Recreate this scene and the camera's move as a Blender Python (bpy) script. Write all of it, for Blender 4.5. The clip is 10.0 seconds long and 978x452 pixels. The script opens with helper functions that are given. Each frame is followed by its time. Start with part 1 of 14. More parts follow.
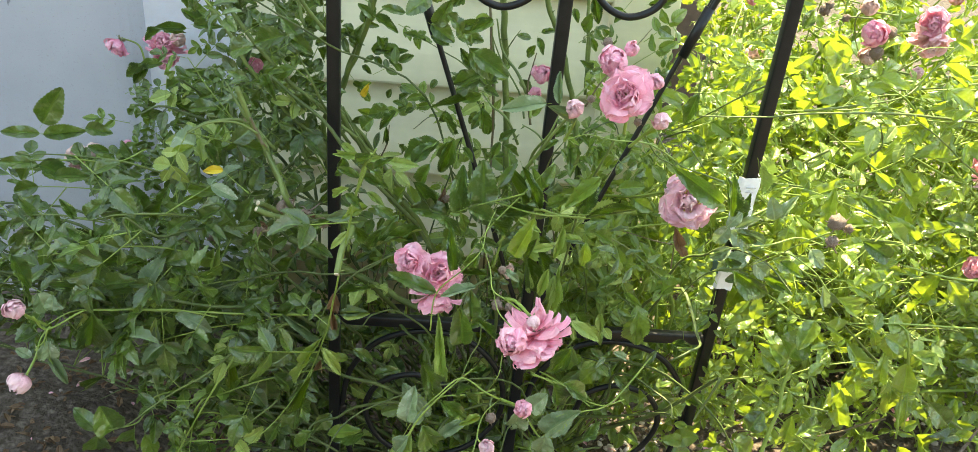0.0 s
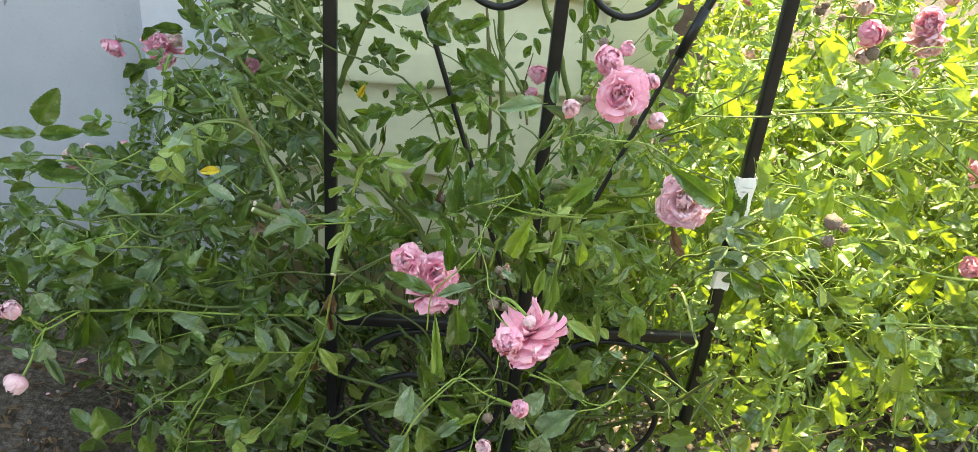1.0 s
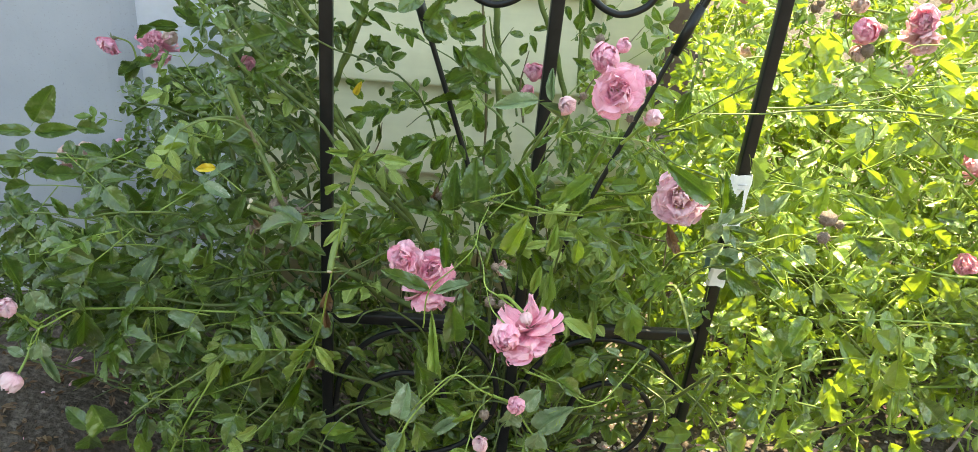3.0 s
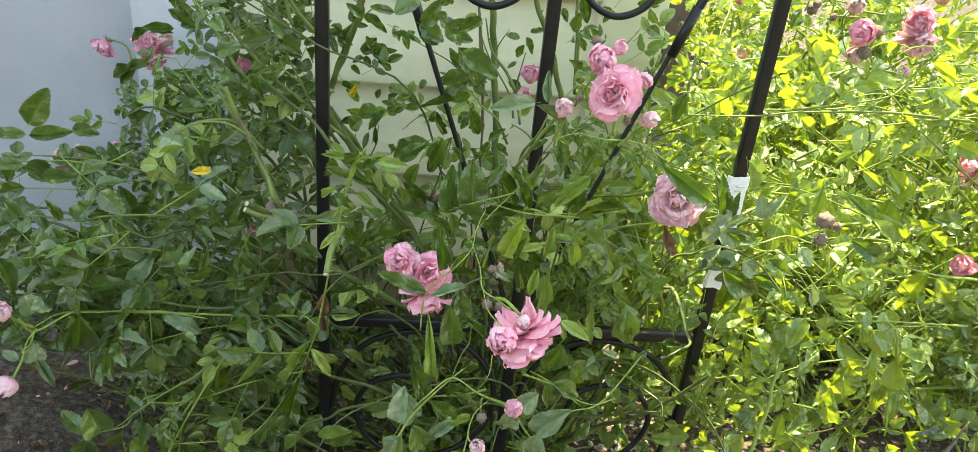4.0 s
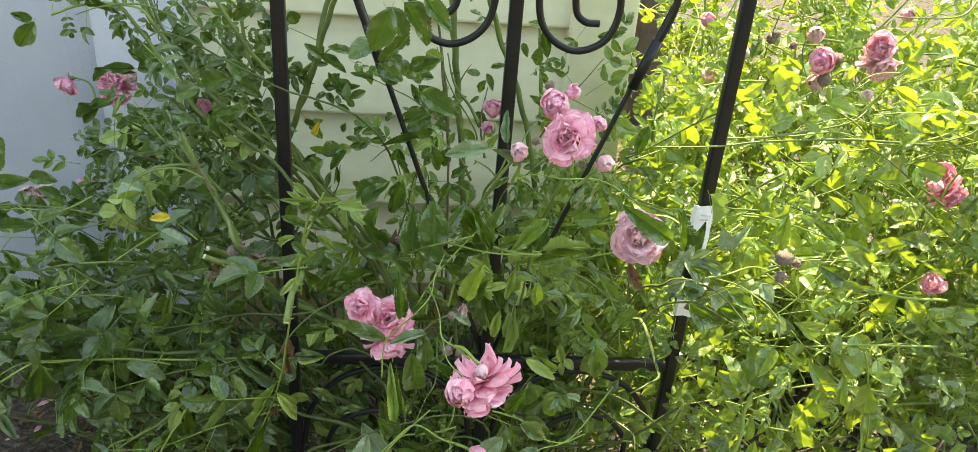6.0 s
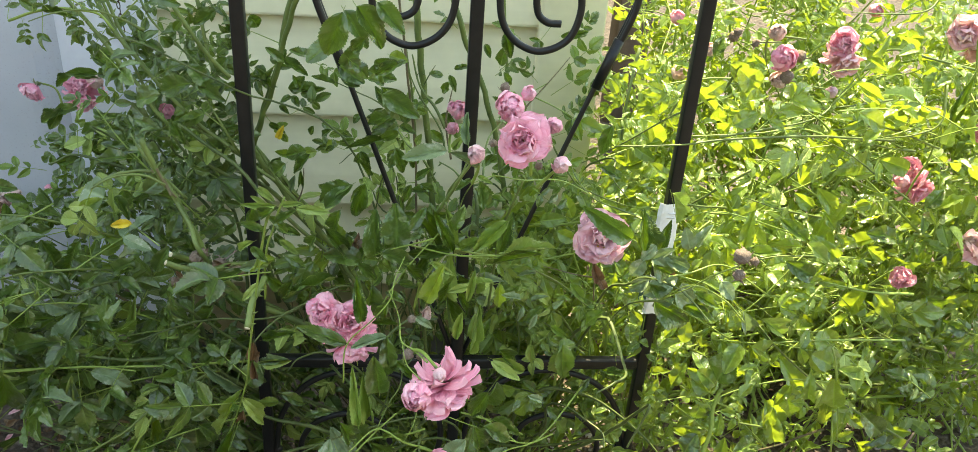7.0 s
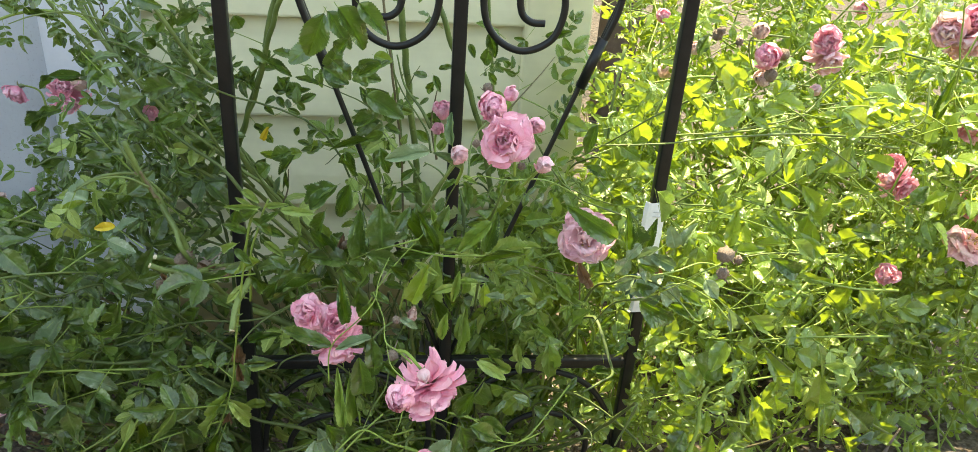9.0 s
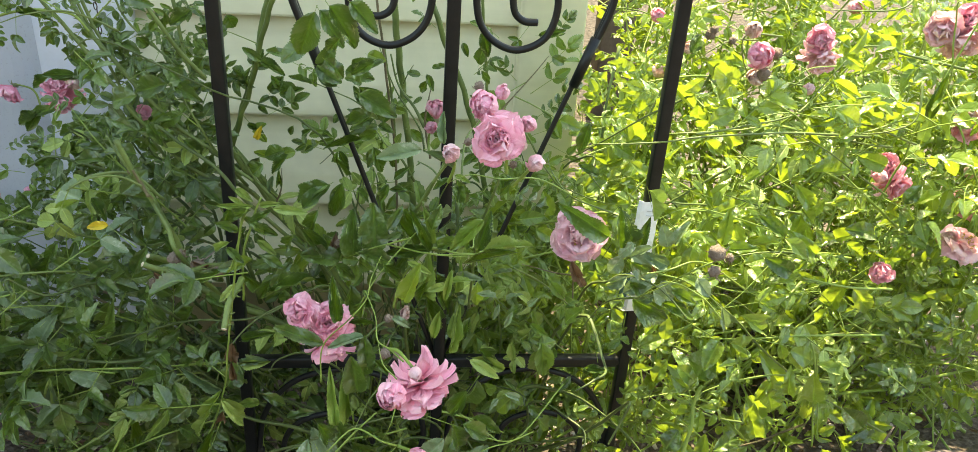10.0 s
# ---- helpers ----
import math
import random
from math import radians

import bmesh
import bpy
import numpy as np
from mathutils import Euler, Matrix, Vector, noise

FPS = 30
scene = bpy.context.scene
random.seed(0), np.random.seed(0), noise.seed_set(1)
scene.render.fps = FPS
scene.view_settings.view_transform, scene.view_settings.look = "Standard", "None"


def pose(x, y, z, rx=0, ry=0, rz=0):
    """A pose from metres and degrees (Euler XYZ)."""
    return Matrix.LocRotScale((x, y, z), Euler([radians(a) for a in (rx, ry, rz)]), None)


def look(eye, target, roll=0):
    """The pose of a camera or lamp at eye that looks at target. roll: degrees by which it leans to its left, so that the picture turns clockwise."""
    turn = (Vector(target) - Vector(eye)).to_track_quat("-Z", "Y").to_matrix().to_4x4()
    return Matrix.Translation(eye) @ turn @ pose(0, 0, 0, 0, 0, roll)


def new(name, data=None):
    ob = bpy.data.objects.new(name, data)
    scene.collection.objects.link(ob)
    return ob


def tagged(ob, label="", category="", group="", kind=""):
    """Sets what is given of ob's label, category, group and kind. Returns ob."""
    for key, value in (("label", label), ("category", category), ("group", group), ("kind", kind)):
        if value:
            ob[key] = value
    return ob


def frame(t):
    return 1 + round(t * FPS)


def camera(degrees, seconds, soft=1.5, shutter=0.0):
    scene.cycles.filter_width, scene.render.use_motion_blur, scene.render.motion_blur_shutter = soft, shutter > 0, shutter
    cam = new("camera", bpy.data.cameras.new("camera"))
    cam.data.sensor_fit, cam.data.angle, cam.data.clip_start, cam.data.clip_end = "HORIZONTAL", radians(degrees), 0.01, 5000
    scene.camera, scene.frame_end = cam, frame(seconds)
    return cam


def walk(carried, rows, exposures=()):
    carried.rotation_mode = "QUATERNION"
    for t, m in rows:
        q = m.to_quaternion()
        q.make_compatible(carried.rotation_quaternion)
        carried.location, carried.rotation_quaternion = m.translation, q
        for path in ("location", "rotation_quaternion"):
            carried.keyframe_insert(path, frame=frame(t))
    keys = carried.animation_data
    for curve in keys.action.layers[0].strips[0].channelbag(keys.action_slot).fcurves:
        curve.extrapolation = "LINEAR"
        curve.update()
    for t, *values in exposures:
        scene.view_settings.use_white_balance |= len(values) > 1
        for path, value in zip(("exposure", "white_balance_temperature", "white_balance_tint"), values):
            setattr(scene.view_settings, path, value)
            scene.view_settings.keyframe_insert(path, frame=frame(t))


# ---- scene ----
cam = camera(61.0, 10.0, soft=0.5)
# seconds, x, y, z, yaw, pitch, roll
PATH = [
    (0.0, 0.1093, -0.7602, 0.8316, -1.159, -28.412, -4.942),
    (0.5, 0.1105, -0.7600, 0.8317, -1.200, -28.417, -4.930),
    (1.0, 0.1108, -0.7608, 0.8314, -1.299, -28.352, -4.923),
    (1.5, 0.1108, -0.7614, 0.8293, -1.401, -28.346, -4.943),
    (2.0, 0.1110, -0.7614, 0.8278, -1.466, -28.363, -4.946),
    (2.5, 0.1106, -0.7619, 0.8303, -1.507, -28.406, -4.972),
    (4.0, 0.1098, -0.7602, 0.8300, -1.880, -28.262, -5.041),
    (4.5, 0.1134, -0.7538, 0.8421, -2.017, -28.073, -4.905),
    (5.0, 0.1152, -0.7496, 0.8488, -2.220, -27.846, -4.670),
    (5.5, 0.1191, -0.7451, 0.8523, -2.673, -27.678, -4.430),
    (7.0, 0.1525, -0.7436, 0.8589, -4.339, -27.764, -3.786),
    (7.5, 0.1529, -0.7430, 0.8619, -4.667, -27.869, -3.766),
    (8.0, 0.1547, -0.7430, 0.8616, -4.828, -27.855, -3.685),
    (8.5, 0.1567, -0.7432, 0.8594, -4.924, -27.807, -3.664),
    (9.0, 0.1583, -0.7438, 0.8604, -5.030, -27.808, -3.670),
    (9.5, 0.1603, -0.7443, 0.8600, -5.082, -27.785, -3.624),
    (10.0, 0.1629, -0.7455, 0.8598, -5.152, -27.775, -3.696),
]
walk(cam, [(t, pose(x, y, z, 90 + pitch, roll, yaw)) for t, x, y, z, yaw, pitch, roll in PATH], [(0.0, 2.76, 10200, 0.5), (5.0, 2.70, 10200, 0.5), (5.5, 2.56, 10200, 0.5), (7.0, 2.54, 10200, 0.5), (10.0, 2.53, 10200, 0.5)])

# ---- light: clear sky, sun from behind the house corner ----
SUN_EL, SUN_AZ = radians(67.0), radians(9.0)
world = bpy.data.worlds.new("sky")
scene.world = world
world.use_nodes = True
_n = world.node_tree.nodes
_sky = _n.new("ShaderNodeTexSky")
_sky.sky_type, _sky.sun_disc = "NISHITA", False
_sky.sun_elevation, _sky.sun_rotation = SUN_EL, SUN_AZ
world.node_tree.links.new(_sky.outputs[0], _n["Background"].inputs[0])
_n["Background"].inputs[1].default_value = 0.15
sun = new("sun", bpy.data.lights.new("sun", "SUN"))
sun.data.energy, sun.data.angle, sun.data.color = 3.1, radians(0.55), (1.0, 0.95, 0.86)
_way = Vector((math.sin(SUN_AZ) * math.cos(SUN_EL), math.cos(SUN_AZ) * math.cos(SUN_EL), math.sin(SUN_EL)))
sun.matrix_world = look(_way * 10, (0, 0, 0))

# ---- materials ----


def material(name, rough=0.6, metal=0.0, spec=0.5):
    m = bpy.data.materials.new(name)
    m.use_nodes = True
    b = m.node_tree.nodes["Principled BSDF"]
    b.inputs["Roughness"].default_value, b.inputs["Metallic"].default_value = rough, metal
    b.inputs["Specular IOR Level"].default_value = spec
    return m, m.node_tree.nodes, m.node_tree.links, b


def mix_colour(nodes, links, fac, a, b):
    """A colour mix; a and b are colours or sockets."""
    n = nodes.new("ShaderNodeMix")
    n.data_type = "RGBA"
    for socket, v in ((n.inputs[0], fac), (n.inputs[6], a), (n.inputs[7], b)):
        if isinstance(v, bpy.types.NodeSocket):
            links.new(v, socket)
        elif isinstance(v, tuple):
            socket.default_value = (*v, 1)
        else:
            socket.default_value = v
    return n.outputs[2]


def noise_at(nodes, links, scale, detail=4.0, lo=0.35, hi=0.65, coord="Object", stretch=None):
    c = nodes.new("ShaderNodeTexCoord")
    out = c.outputs[coord]
    if stretch:
        mp = nodes.new("ShaderNodeMapping")
        mp.inputs["Scale"].default_value = stretch
        links.new(out, mp.inputs[0])
        out = mp.outputs[0]
    n = nodes.new("ShaderNodeTexNoise")
    n.inputs["Scale"].default_value, n.inputs["Detail"].default_value = scale, detail
    links.new(out, n.inputs["Vector"])
    r = nodes.new("ShaderNodeMapRange")
    r.inputs[1].default_value, r.inputs[2].default_value = lo, hi
    links.new(n.outputs["Fac"], r.inputs[0])
    return r.outputs[0]


def relief(nodes, links, b, height, strength, distance):
    n = nodes.new("ShaderNodeBump")
    n.inputs["Strength"].default_value, n.inputs["Distance"].default_value = strength, distance
    links.new(height, n.inputs["Height"])
    links.new(n.outputs[0], b.inputs["Normal"])


def simple(name, a, b, scale, rough=0.6, metal=0.0, spec=0.5, bump=0.2, depth=0.001, stretch=None):
    """Two colours blended by noise at two scales, with relief."""
    m, nodes, links, bs = material(name, rough, metal, spec)
    f1 = noise_at(nodes, links, scale, 5.0, stretch=stretch)
    f2 = noise_at(nodes, links, scale * 7, 3.0)
    c1 = mix_colour(nodes, links, f1, a, b)
    mid = tuple((p + q) * 0.5 * 0.85 for p, q in zip(a, b))
    half = nodes.new("ShaderNodeMath")
    half.operation = "MULTIPLY"
    half.inputs[1].default_value = 0.4
    links.new(f2, half.inputs[0])
    links.new(mix_colour(nodes, links, half.outputs[0], c1, mid), bs.inputs["Base Color"])
    relief(nodes, links, bs, f2, bump, depth)
    return m


def maths(nodes, links, op, a, b=None, c=None):
    """One sum; a, b and c are numbers or sockets."""
    n = nodes.new("ShaderNodeMath")
    n.operation = op
    for socket, v in zip(n.inputs, (a, b, c)):
        if isinstance(v, bpy.types.NodeSocket):
            links.new(v, socket)
        elif v is not None:
            socket.default_value = v
    return n.outputs[0]


def ramp(nodes, links, v, x0, x1, y0=0.0, y1=1.0):
    r = nodes.new("ShaderNodeMapRange")
    for i, k in enumerate((x0, x1, y0, y1)):
        r.inputs[i + 1].default_value = k
    links.new(v, r.inputs[0])
    return r.outputs[0]


def grain(nodes, links, scale, detail, lo, hi):
    """Noise at real-world size, also on scaled leaves."""
    n = nodes.new("ShaderNodeTexNoise")
    n.inputs["Scale"].default_value, n.inputs["Detail"].default_value = scale, detail
    links.new(nodes.new("ShaderNodeNewGeometry").outputs["Position"], n.inputs["Vector"])
    return ramp(nodes, links, n.outputs["Fac"], lo, hi)


def own_random(nodes, links):
    """A number from 0 to 1 for each leaf."""
    info, isl = nodes.new("ShaderNodeObjectInfo"), nodes.new("ShaderNodeNewGeometry")
    return maths(nodes, links, "FRACT", maths(nodes, links, "ADD", info.outputs["Random"], isl.outputs["Random Per Island"]))


def leafy(name, dark, light, pale, through_colour, gloss, spots=0.0, thin=0.20, mildew=0.35, coat=0.8):
    """Leaf: colour by leaf and by patch, midrib and side veins, mildew, light coming through."""
    m, nodes, links, bs = material(name, gloss, 0.0, 0.5)
    bs.inputs["Coat Weight"].default_value = coat
    fr = own_random(nodes, links)
    c = mix_colour(nodes, links, maths(nodes, links, "POWER", fr, 2.1), dark, light)
    vein = nodes.new("ShaderNodeAttribute")
    vein.attribute_name = "vein"
    ax = nodes.new("ShaderNodeSeparateXYZ")
    links.new(vein.outputs["Vector"], ax.inputs[0])
    across, along = ax.outputs[0], ax.outputs[1]
    # patches of lighter and yellower tissue
    patch = grain(nodes, links, 75.0, 3.0, 0.42, 0.78)
    c = mix_colour(nodes, links, maths(nodes, links, "MULTIPLY", patch, 0.55), c, light)
    # side veins run forward from the midrib
    wave = maths(nodes, links, "SINE", maths(nodes, links, "MULTIPLY", maths(nodes, links, "MULTIPLY_ADD", across, -0.24, along), 40.0))
    line = ramp(nodes, links, wave, 0.80, 1.0, 0.0, 0.16)
    c = mix_colour(nodes, links, line, c, tuple(min(1, v * 1.25 + 0.02) for v in light))
    # mildew and scuffs, more on some leaves than on others
    often = ramp(nodes, links, fr, 0.45, 1.0, 0.15, 1.0)
    film = maths(nodes, links, "MULTIPLY", grain(nodes, links, 190.0, 6.0, 0.55, 0.70), mildew)
    c = mix_colour(nodes, links, maths(nodes, links, "MULTIPLY", film, often), c, pale)
    if spots:
        sp = maths(nodes, links, "MULTIPLY", grain(nodes, links, 260.0, 2.0, 0.66, 0.71), spots)
        c = mix_colour(nodes, links, sp, c, (0.05, 0.03, 0.02))
    c = mix_colour(nodes, links, ramp(nodes, links, across, 0.88, 1.0, 0.0, 0.35), c, tuple(0.6 * p + 0.4 * q for p, q in zip(light, pale)))
    c = mix_colour(nodes, links, ramp(nodes, links, across, 0.03, 0.14, 0.65, 0.0), c, tuple(min(1, v * 1.4 + 0.03) for v in light))
    links.new(c, bs.inputs["Base Color"])
    worn = grain(nodes, links, 130.0, 4.0, 0.35, 0.7)
    links.new(ramp(nodes, links, worn, 0.0, 1.0, 0.10, 0.28), bs.inputs["Coat Roughness"])
    groove = ramp(nodes, links, across, 0.0, 0.16, 0.0, 1.0)
    hs = maths(nodes, links, "MULTIPLY_ADD", wave, -0.14, groove)
    hs = maths(nodes, links, "MULTIPLY_ADD", grain(nodes, links, 210.0, 3.0, 0.3, 0.7), 1.2, hs)
    relief(nodes, links, bs, hs, 0.6, 0.0008)
    links.new(bs.inputs["Normal"].links[0].from_socket, bs.inputs["Coat Normal"])
    tr = nodes.new("ShaderNodeBsdfTranslucent")
    links.new(mix_colour(nodes, links, fr, through_colour, tuple(v * 0.72 for v in through_colour)), tr.inputs[0])
    mx = nodes.new("ShaderNodeMixShader")
    mx.inputs[0].default_value = thin
    links.new(bs.outputs[0], mx.inputs[1])
    links.new(tr.outputs[0], mx.inputs[2])
    links.new(mx.outputs[0], nodes["Material Output"].inputs[0])
    return m


def petally(name, a, b, through_colour):
    """Petal: deeper base and pale lip that also paint in shade and rim light, fine veins running outward."""
    m, nodes, links, bs = material(name, 0.6, 0.0, 0.25)
    info = nodes.new("ShaderNodeObjectInfo")
    mark = nodes.new("ShaderNodeAttribute")
    mark.attribute_name = "vein"
    ax = nodes.new("ShaderNodeSeparateXYZ")
    links.new(mark.outputs["Vector"], ax.inputs[0])
    c = mix_colour(nodes, links, info.outputs["Random"], a, b)
    co = nodes.new("ShaderNodeCombineXYZ")
    links.new(maths(nodes, links, "MULTIPLY", ax.outputs[1], 14.0), co.inputs[0])
    links.new(maths(nodes, links, "MULTIPLY", ax.outputs[0], 1.6), co.inputs[1])
    links.new(maths(nodes, links, "MULTIPLY", info.outputs["Random"], 40.0), co.inputs[2])
    n = nodes.new("ShaderNodeTexNoise")
    n.inputs["Scale"].default_value, n.inputs["Detail"].default_value = 1.0, 3.0
    links.new(co.outputs[0], n.inputs["Vector"])
    streak = ramp(nodes, links, n.outputs["Fac"], 0.35, 0.7)
    # base deepened past its pigment to paint the shade between petals
    c = mix_colour(nodes, links, ramp(nodes, links, ax.outputs[0], 0.05, 0.75, 0.75, 0.0), c, (a[0] * 0.88, a[1] * 0.52, a[2] * 0.66))
    c = mix_colour(nodes, links, maths(nodes, links, "MULTIPLY", streak, 0.55), c, tuple(min(1, v * 1.08) for v in b))
    # lip paled in the colour like a rim highlight
    edge = maths(nodes, links, "MULTIPLY", ramp(nodes, links, ax.outputs[0], 0.86, 1.0), grain(nodes, links, 300.0, 3.0, 0.4, 0.6))
    c = mix_colour(nodes, links, maths(nodes, links, "MULTIPLY", edge, 0.5), c, tuple(min(1, v * 0.6 + 0.36) for v in b))
    links.new(c, bs.inputs["Base Color"])
    hs = maths(nodes, links, "MULTIPLY_ADD", grain(nodes, links, 260.0, 2.0, 0.3, 0.7), 1.2, streak)
    relief(nodes, links, bs, hs, 0.55, 0.0007)
    tr = nodes.new("ShaderNodeBsdfTranslucent")
    tr.inputs[0].default_value = (*through_colour, 1)
    mx = nodes.new("ShaderNodeMixShader")
    mx.inputs[0].default_value = 0.22
    links.new(bs.outputs[0], mx.inputs[1])
    links.new(tr.outputs[0], mx.inputs[2])
    links.new(mx.outputs[0], nodes["Material Output"].inputs[0])
    return m


# M_LEAF is kept dark for the shaded side
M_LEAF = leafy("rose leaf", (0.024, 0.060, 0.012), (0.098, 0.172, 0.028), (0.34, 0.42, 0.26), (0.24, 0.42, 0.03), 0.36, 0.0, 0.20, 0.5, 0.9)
M_LEAF_OLD = leafy("spotted rose leaf", (0.065, 0.130, 0.020), (0.17, 0.27, 0.04), (0.28, 0.35, 0.20), (0.26, 0.42, 0.05), 0.5, 0.85, 0.24, 0.45, 0.5)
# lit copy of M_LEAF: the sun's brightness is put into its colours
M_LEAF_LIGHT = leafy("lit rose leaf", (0.052, 0.122, 0.024), (0.19, 0.300, 0.055), (0.40, 0.46, 0.30), (0.47, 0.62, 0.06), 0.32, 0.0, 0.38, 0.35, 1.0)
M_LEAF_UNDER = leafy("pale leaf underside", (0.22, 0.31, 0.075), (0.34, 0.44, 0.12), (0.42, 0.49, 0.28), (0.24, 0.40, 0.06), 0.5, 0.0, 0.22, 0.5, 0.2)
M_LEAF_GREY = leafy("mildewed rose leaf", (0.13, 0.21, 0.10), (0.26, 0.34, 0.20), (0.50, 0.55, 0.44), (0.22, 0.34, 0.12), 0.6, 0.0, 0.2, 1.0, 0.2)
M_LEAF_YELLOW = leafy("yellowed rose leaf", (0.60, 0.42, 0.03), (0.72, 0.55, 0.06), (0.5, 0.35, 0.08), (0.75, 0.55, 0.05), 0.5)
M_LEAF_DRY = leafy("dry leaf", (0.10, 0.055, 0.03), (0.24, 0.15, 0.085), (0.35, 0.25, 0.16), (0.25, 0.12, 0.05), 0.7, 0.0, 0.2, 0.5, 0.1)
M_CANE = simple("green cane", (0.075, 0.118, 0.030), (0.155, 0.215, 0.055), 40, 0.5, bump=0.2, depth=0.0005)
# darker copy of the green cane, with shade put into its colour
M_CANE_SHADED = simple("thin shaded cane", (0.05, 0.085, 0.022), (0.10, 0.14, 0.04), 40, 0.55)
M_CANE_OLD = simple("old brown cane", (0.10, 0.085, 0.04), (0.19, 0.15, 0.08), 60, 0.7, bump=0.5)
M_CUT = simple("cut wood", (0.55, 0.47, 0.33), (0.66, 0.58, 0.44), 200, 0.7)
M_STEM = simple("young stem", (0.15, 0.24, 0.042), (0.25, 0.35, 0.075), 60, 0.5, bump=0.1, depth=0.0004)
M_PINK = petally("pink petal", (0.87, 0.30, 0.45), (0.96, 0.57, 0.68), (0.92, 0.40, 0.53))
M_PALE = petally("pale pink petal", (0.86, 0.44, 0.55), (0.93, 0.68, 0.72), (0.75, 0.40, 0.42))
M_FADED = petally("faded petal", (0.66, 0.44, 0.40), (0.80, 0.60, 0.54), (0.6, 0.35, 0.3))
M_SEPAL = simple("sepal", (0.13, 0.19, 0.07), (0.24, 0.27, 0.15), 120, 0.6)
M_DRYBUD = simple("dried bud", (0.15, 0.11, 0.08), (0.34, 0.26, 0.21), 150, 0.8, bump=0.6)
M_STAMEN = simple("stamen", (0.35, 0.20, 0.04), (0.6, 0.42, 0.10), 200, 0.7)
M_BLACK = simple("black powder coat", (0.005, 0.0065, 0.0075), (0.010, 0.012, 0.013), 90, 0.38, 0.0, 0.35, 0.12, 0.0004)
M_SIDING = simple("cream vinyl siding", (0.66, 0.625, 0.435), (0.71, 0.67, 0.475), 6, 0.45, bump=0.10, depth=0.0008, stretch=(0.6, 3, 12))
M_TRIM = simple("white trim", (0.62, 0.66, 0.74), (0.66, 0.70, 0.77), 12, 0.45, bump=0.05)
M_BROWN = simple("brown painted wood", (0.085, 0.064, 0.060), (0.135, 0.105, 0.098), 30, 0.7, bump=0.4)
M_POST = simple("white post paint", (0.76, 0.76, 0.76), (0.82, 0.82, 0.82), 30, 0.5)
M_PEBBLE = simple("pebble", (0.32, 0.27, 0.23), (0.66, 0.60, 0.54), 25, 0.8, bump=0.3)
M_TAG = simple("white label plastic", (0.82, 0.83, 0.84), (0.86, 0.86, 0.86), 40, 0.35, bump=0.05)
M_TAG_GREEN = simple("green label print", (0.02, 0.09, 0.09), (0.03, 0.12, 0.11), 40, 0.4)
M_INK = simple("grey print", (0.58, 0.59, 0.61), (0.64, 0.65, 0.67), 80, 0.5)
M_BRANCH = simple("weathered wood", (0.10, 0.075, 0.06), (0.20, 0.16, 0.14), 50, 0.85, bump=0.8, depth=0.002)
M_FOUND = simple("dark foundation", (0.07, 0.07, 0.07), (0.13, 0.125, 0.12), 20, 0.85, bump=0.5)
M_SOFFIT = simple("white soffit", (0.78, 0.78, 0.76), (0.82, 0.82, 0.80), 8, 0.6)
M_SKY_BLOCK = simple("dark sky-blocking board", (0.07, 0.055, 0.045), (0.13, 0.105, 0.09), 9, 0.85, bump=0.4)
M_RUST = simple("rusty dark metal", (0.03, 0.022, 0.018), (0.08, 0.045, 0.03), 300, 0.7, 0.4)
M_ROOF = simple("grey shingle", (0.10, 0.10, 0.10), (0.17, 0.16, 0.16), 20, 0.9, bump=0.6)


def stucco_material():
    m, nodes, links, bs = material("shaded white render", 0.75)
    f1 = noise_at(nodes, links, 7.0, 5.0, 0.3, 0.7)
    # white paint toned bluish grey: the shade is put into the base colour
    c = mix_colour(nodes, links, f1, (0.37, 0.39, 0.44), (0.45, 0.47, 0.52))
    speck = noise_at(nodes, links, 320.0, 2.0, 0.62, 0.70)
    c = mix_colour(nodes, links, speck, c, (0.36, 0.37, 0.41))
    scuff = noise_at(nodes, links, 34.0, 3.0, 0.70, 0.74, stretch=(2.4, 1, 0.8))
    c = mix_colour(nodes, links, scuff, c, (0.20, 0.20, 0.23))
    links.new(c, bs.inputs["Base Color"])
    relief(nodes, links, bs, noise_at(nodes, links, 120.0, 5.0, 0.2, 0.8), 0.35, 0.0012)
    return m


M_STUCCO = stucco_material()


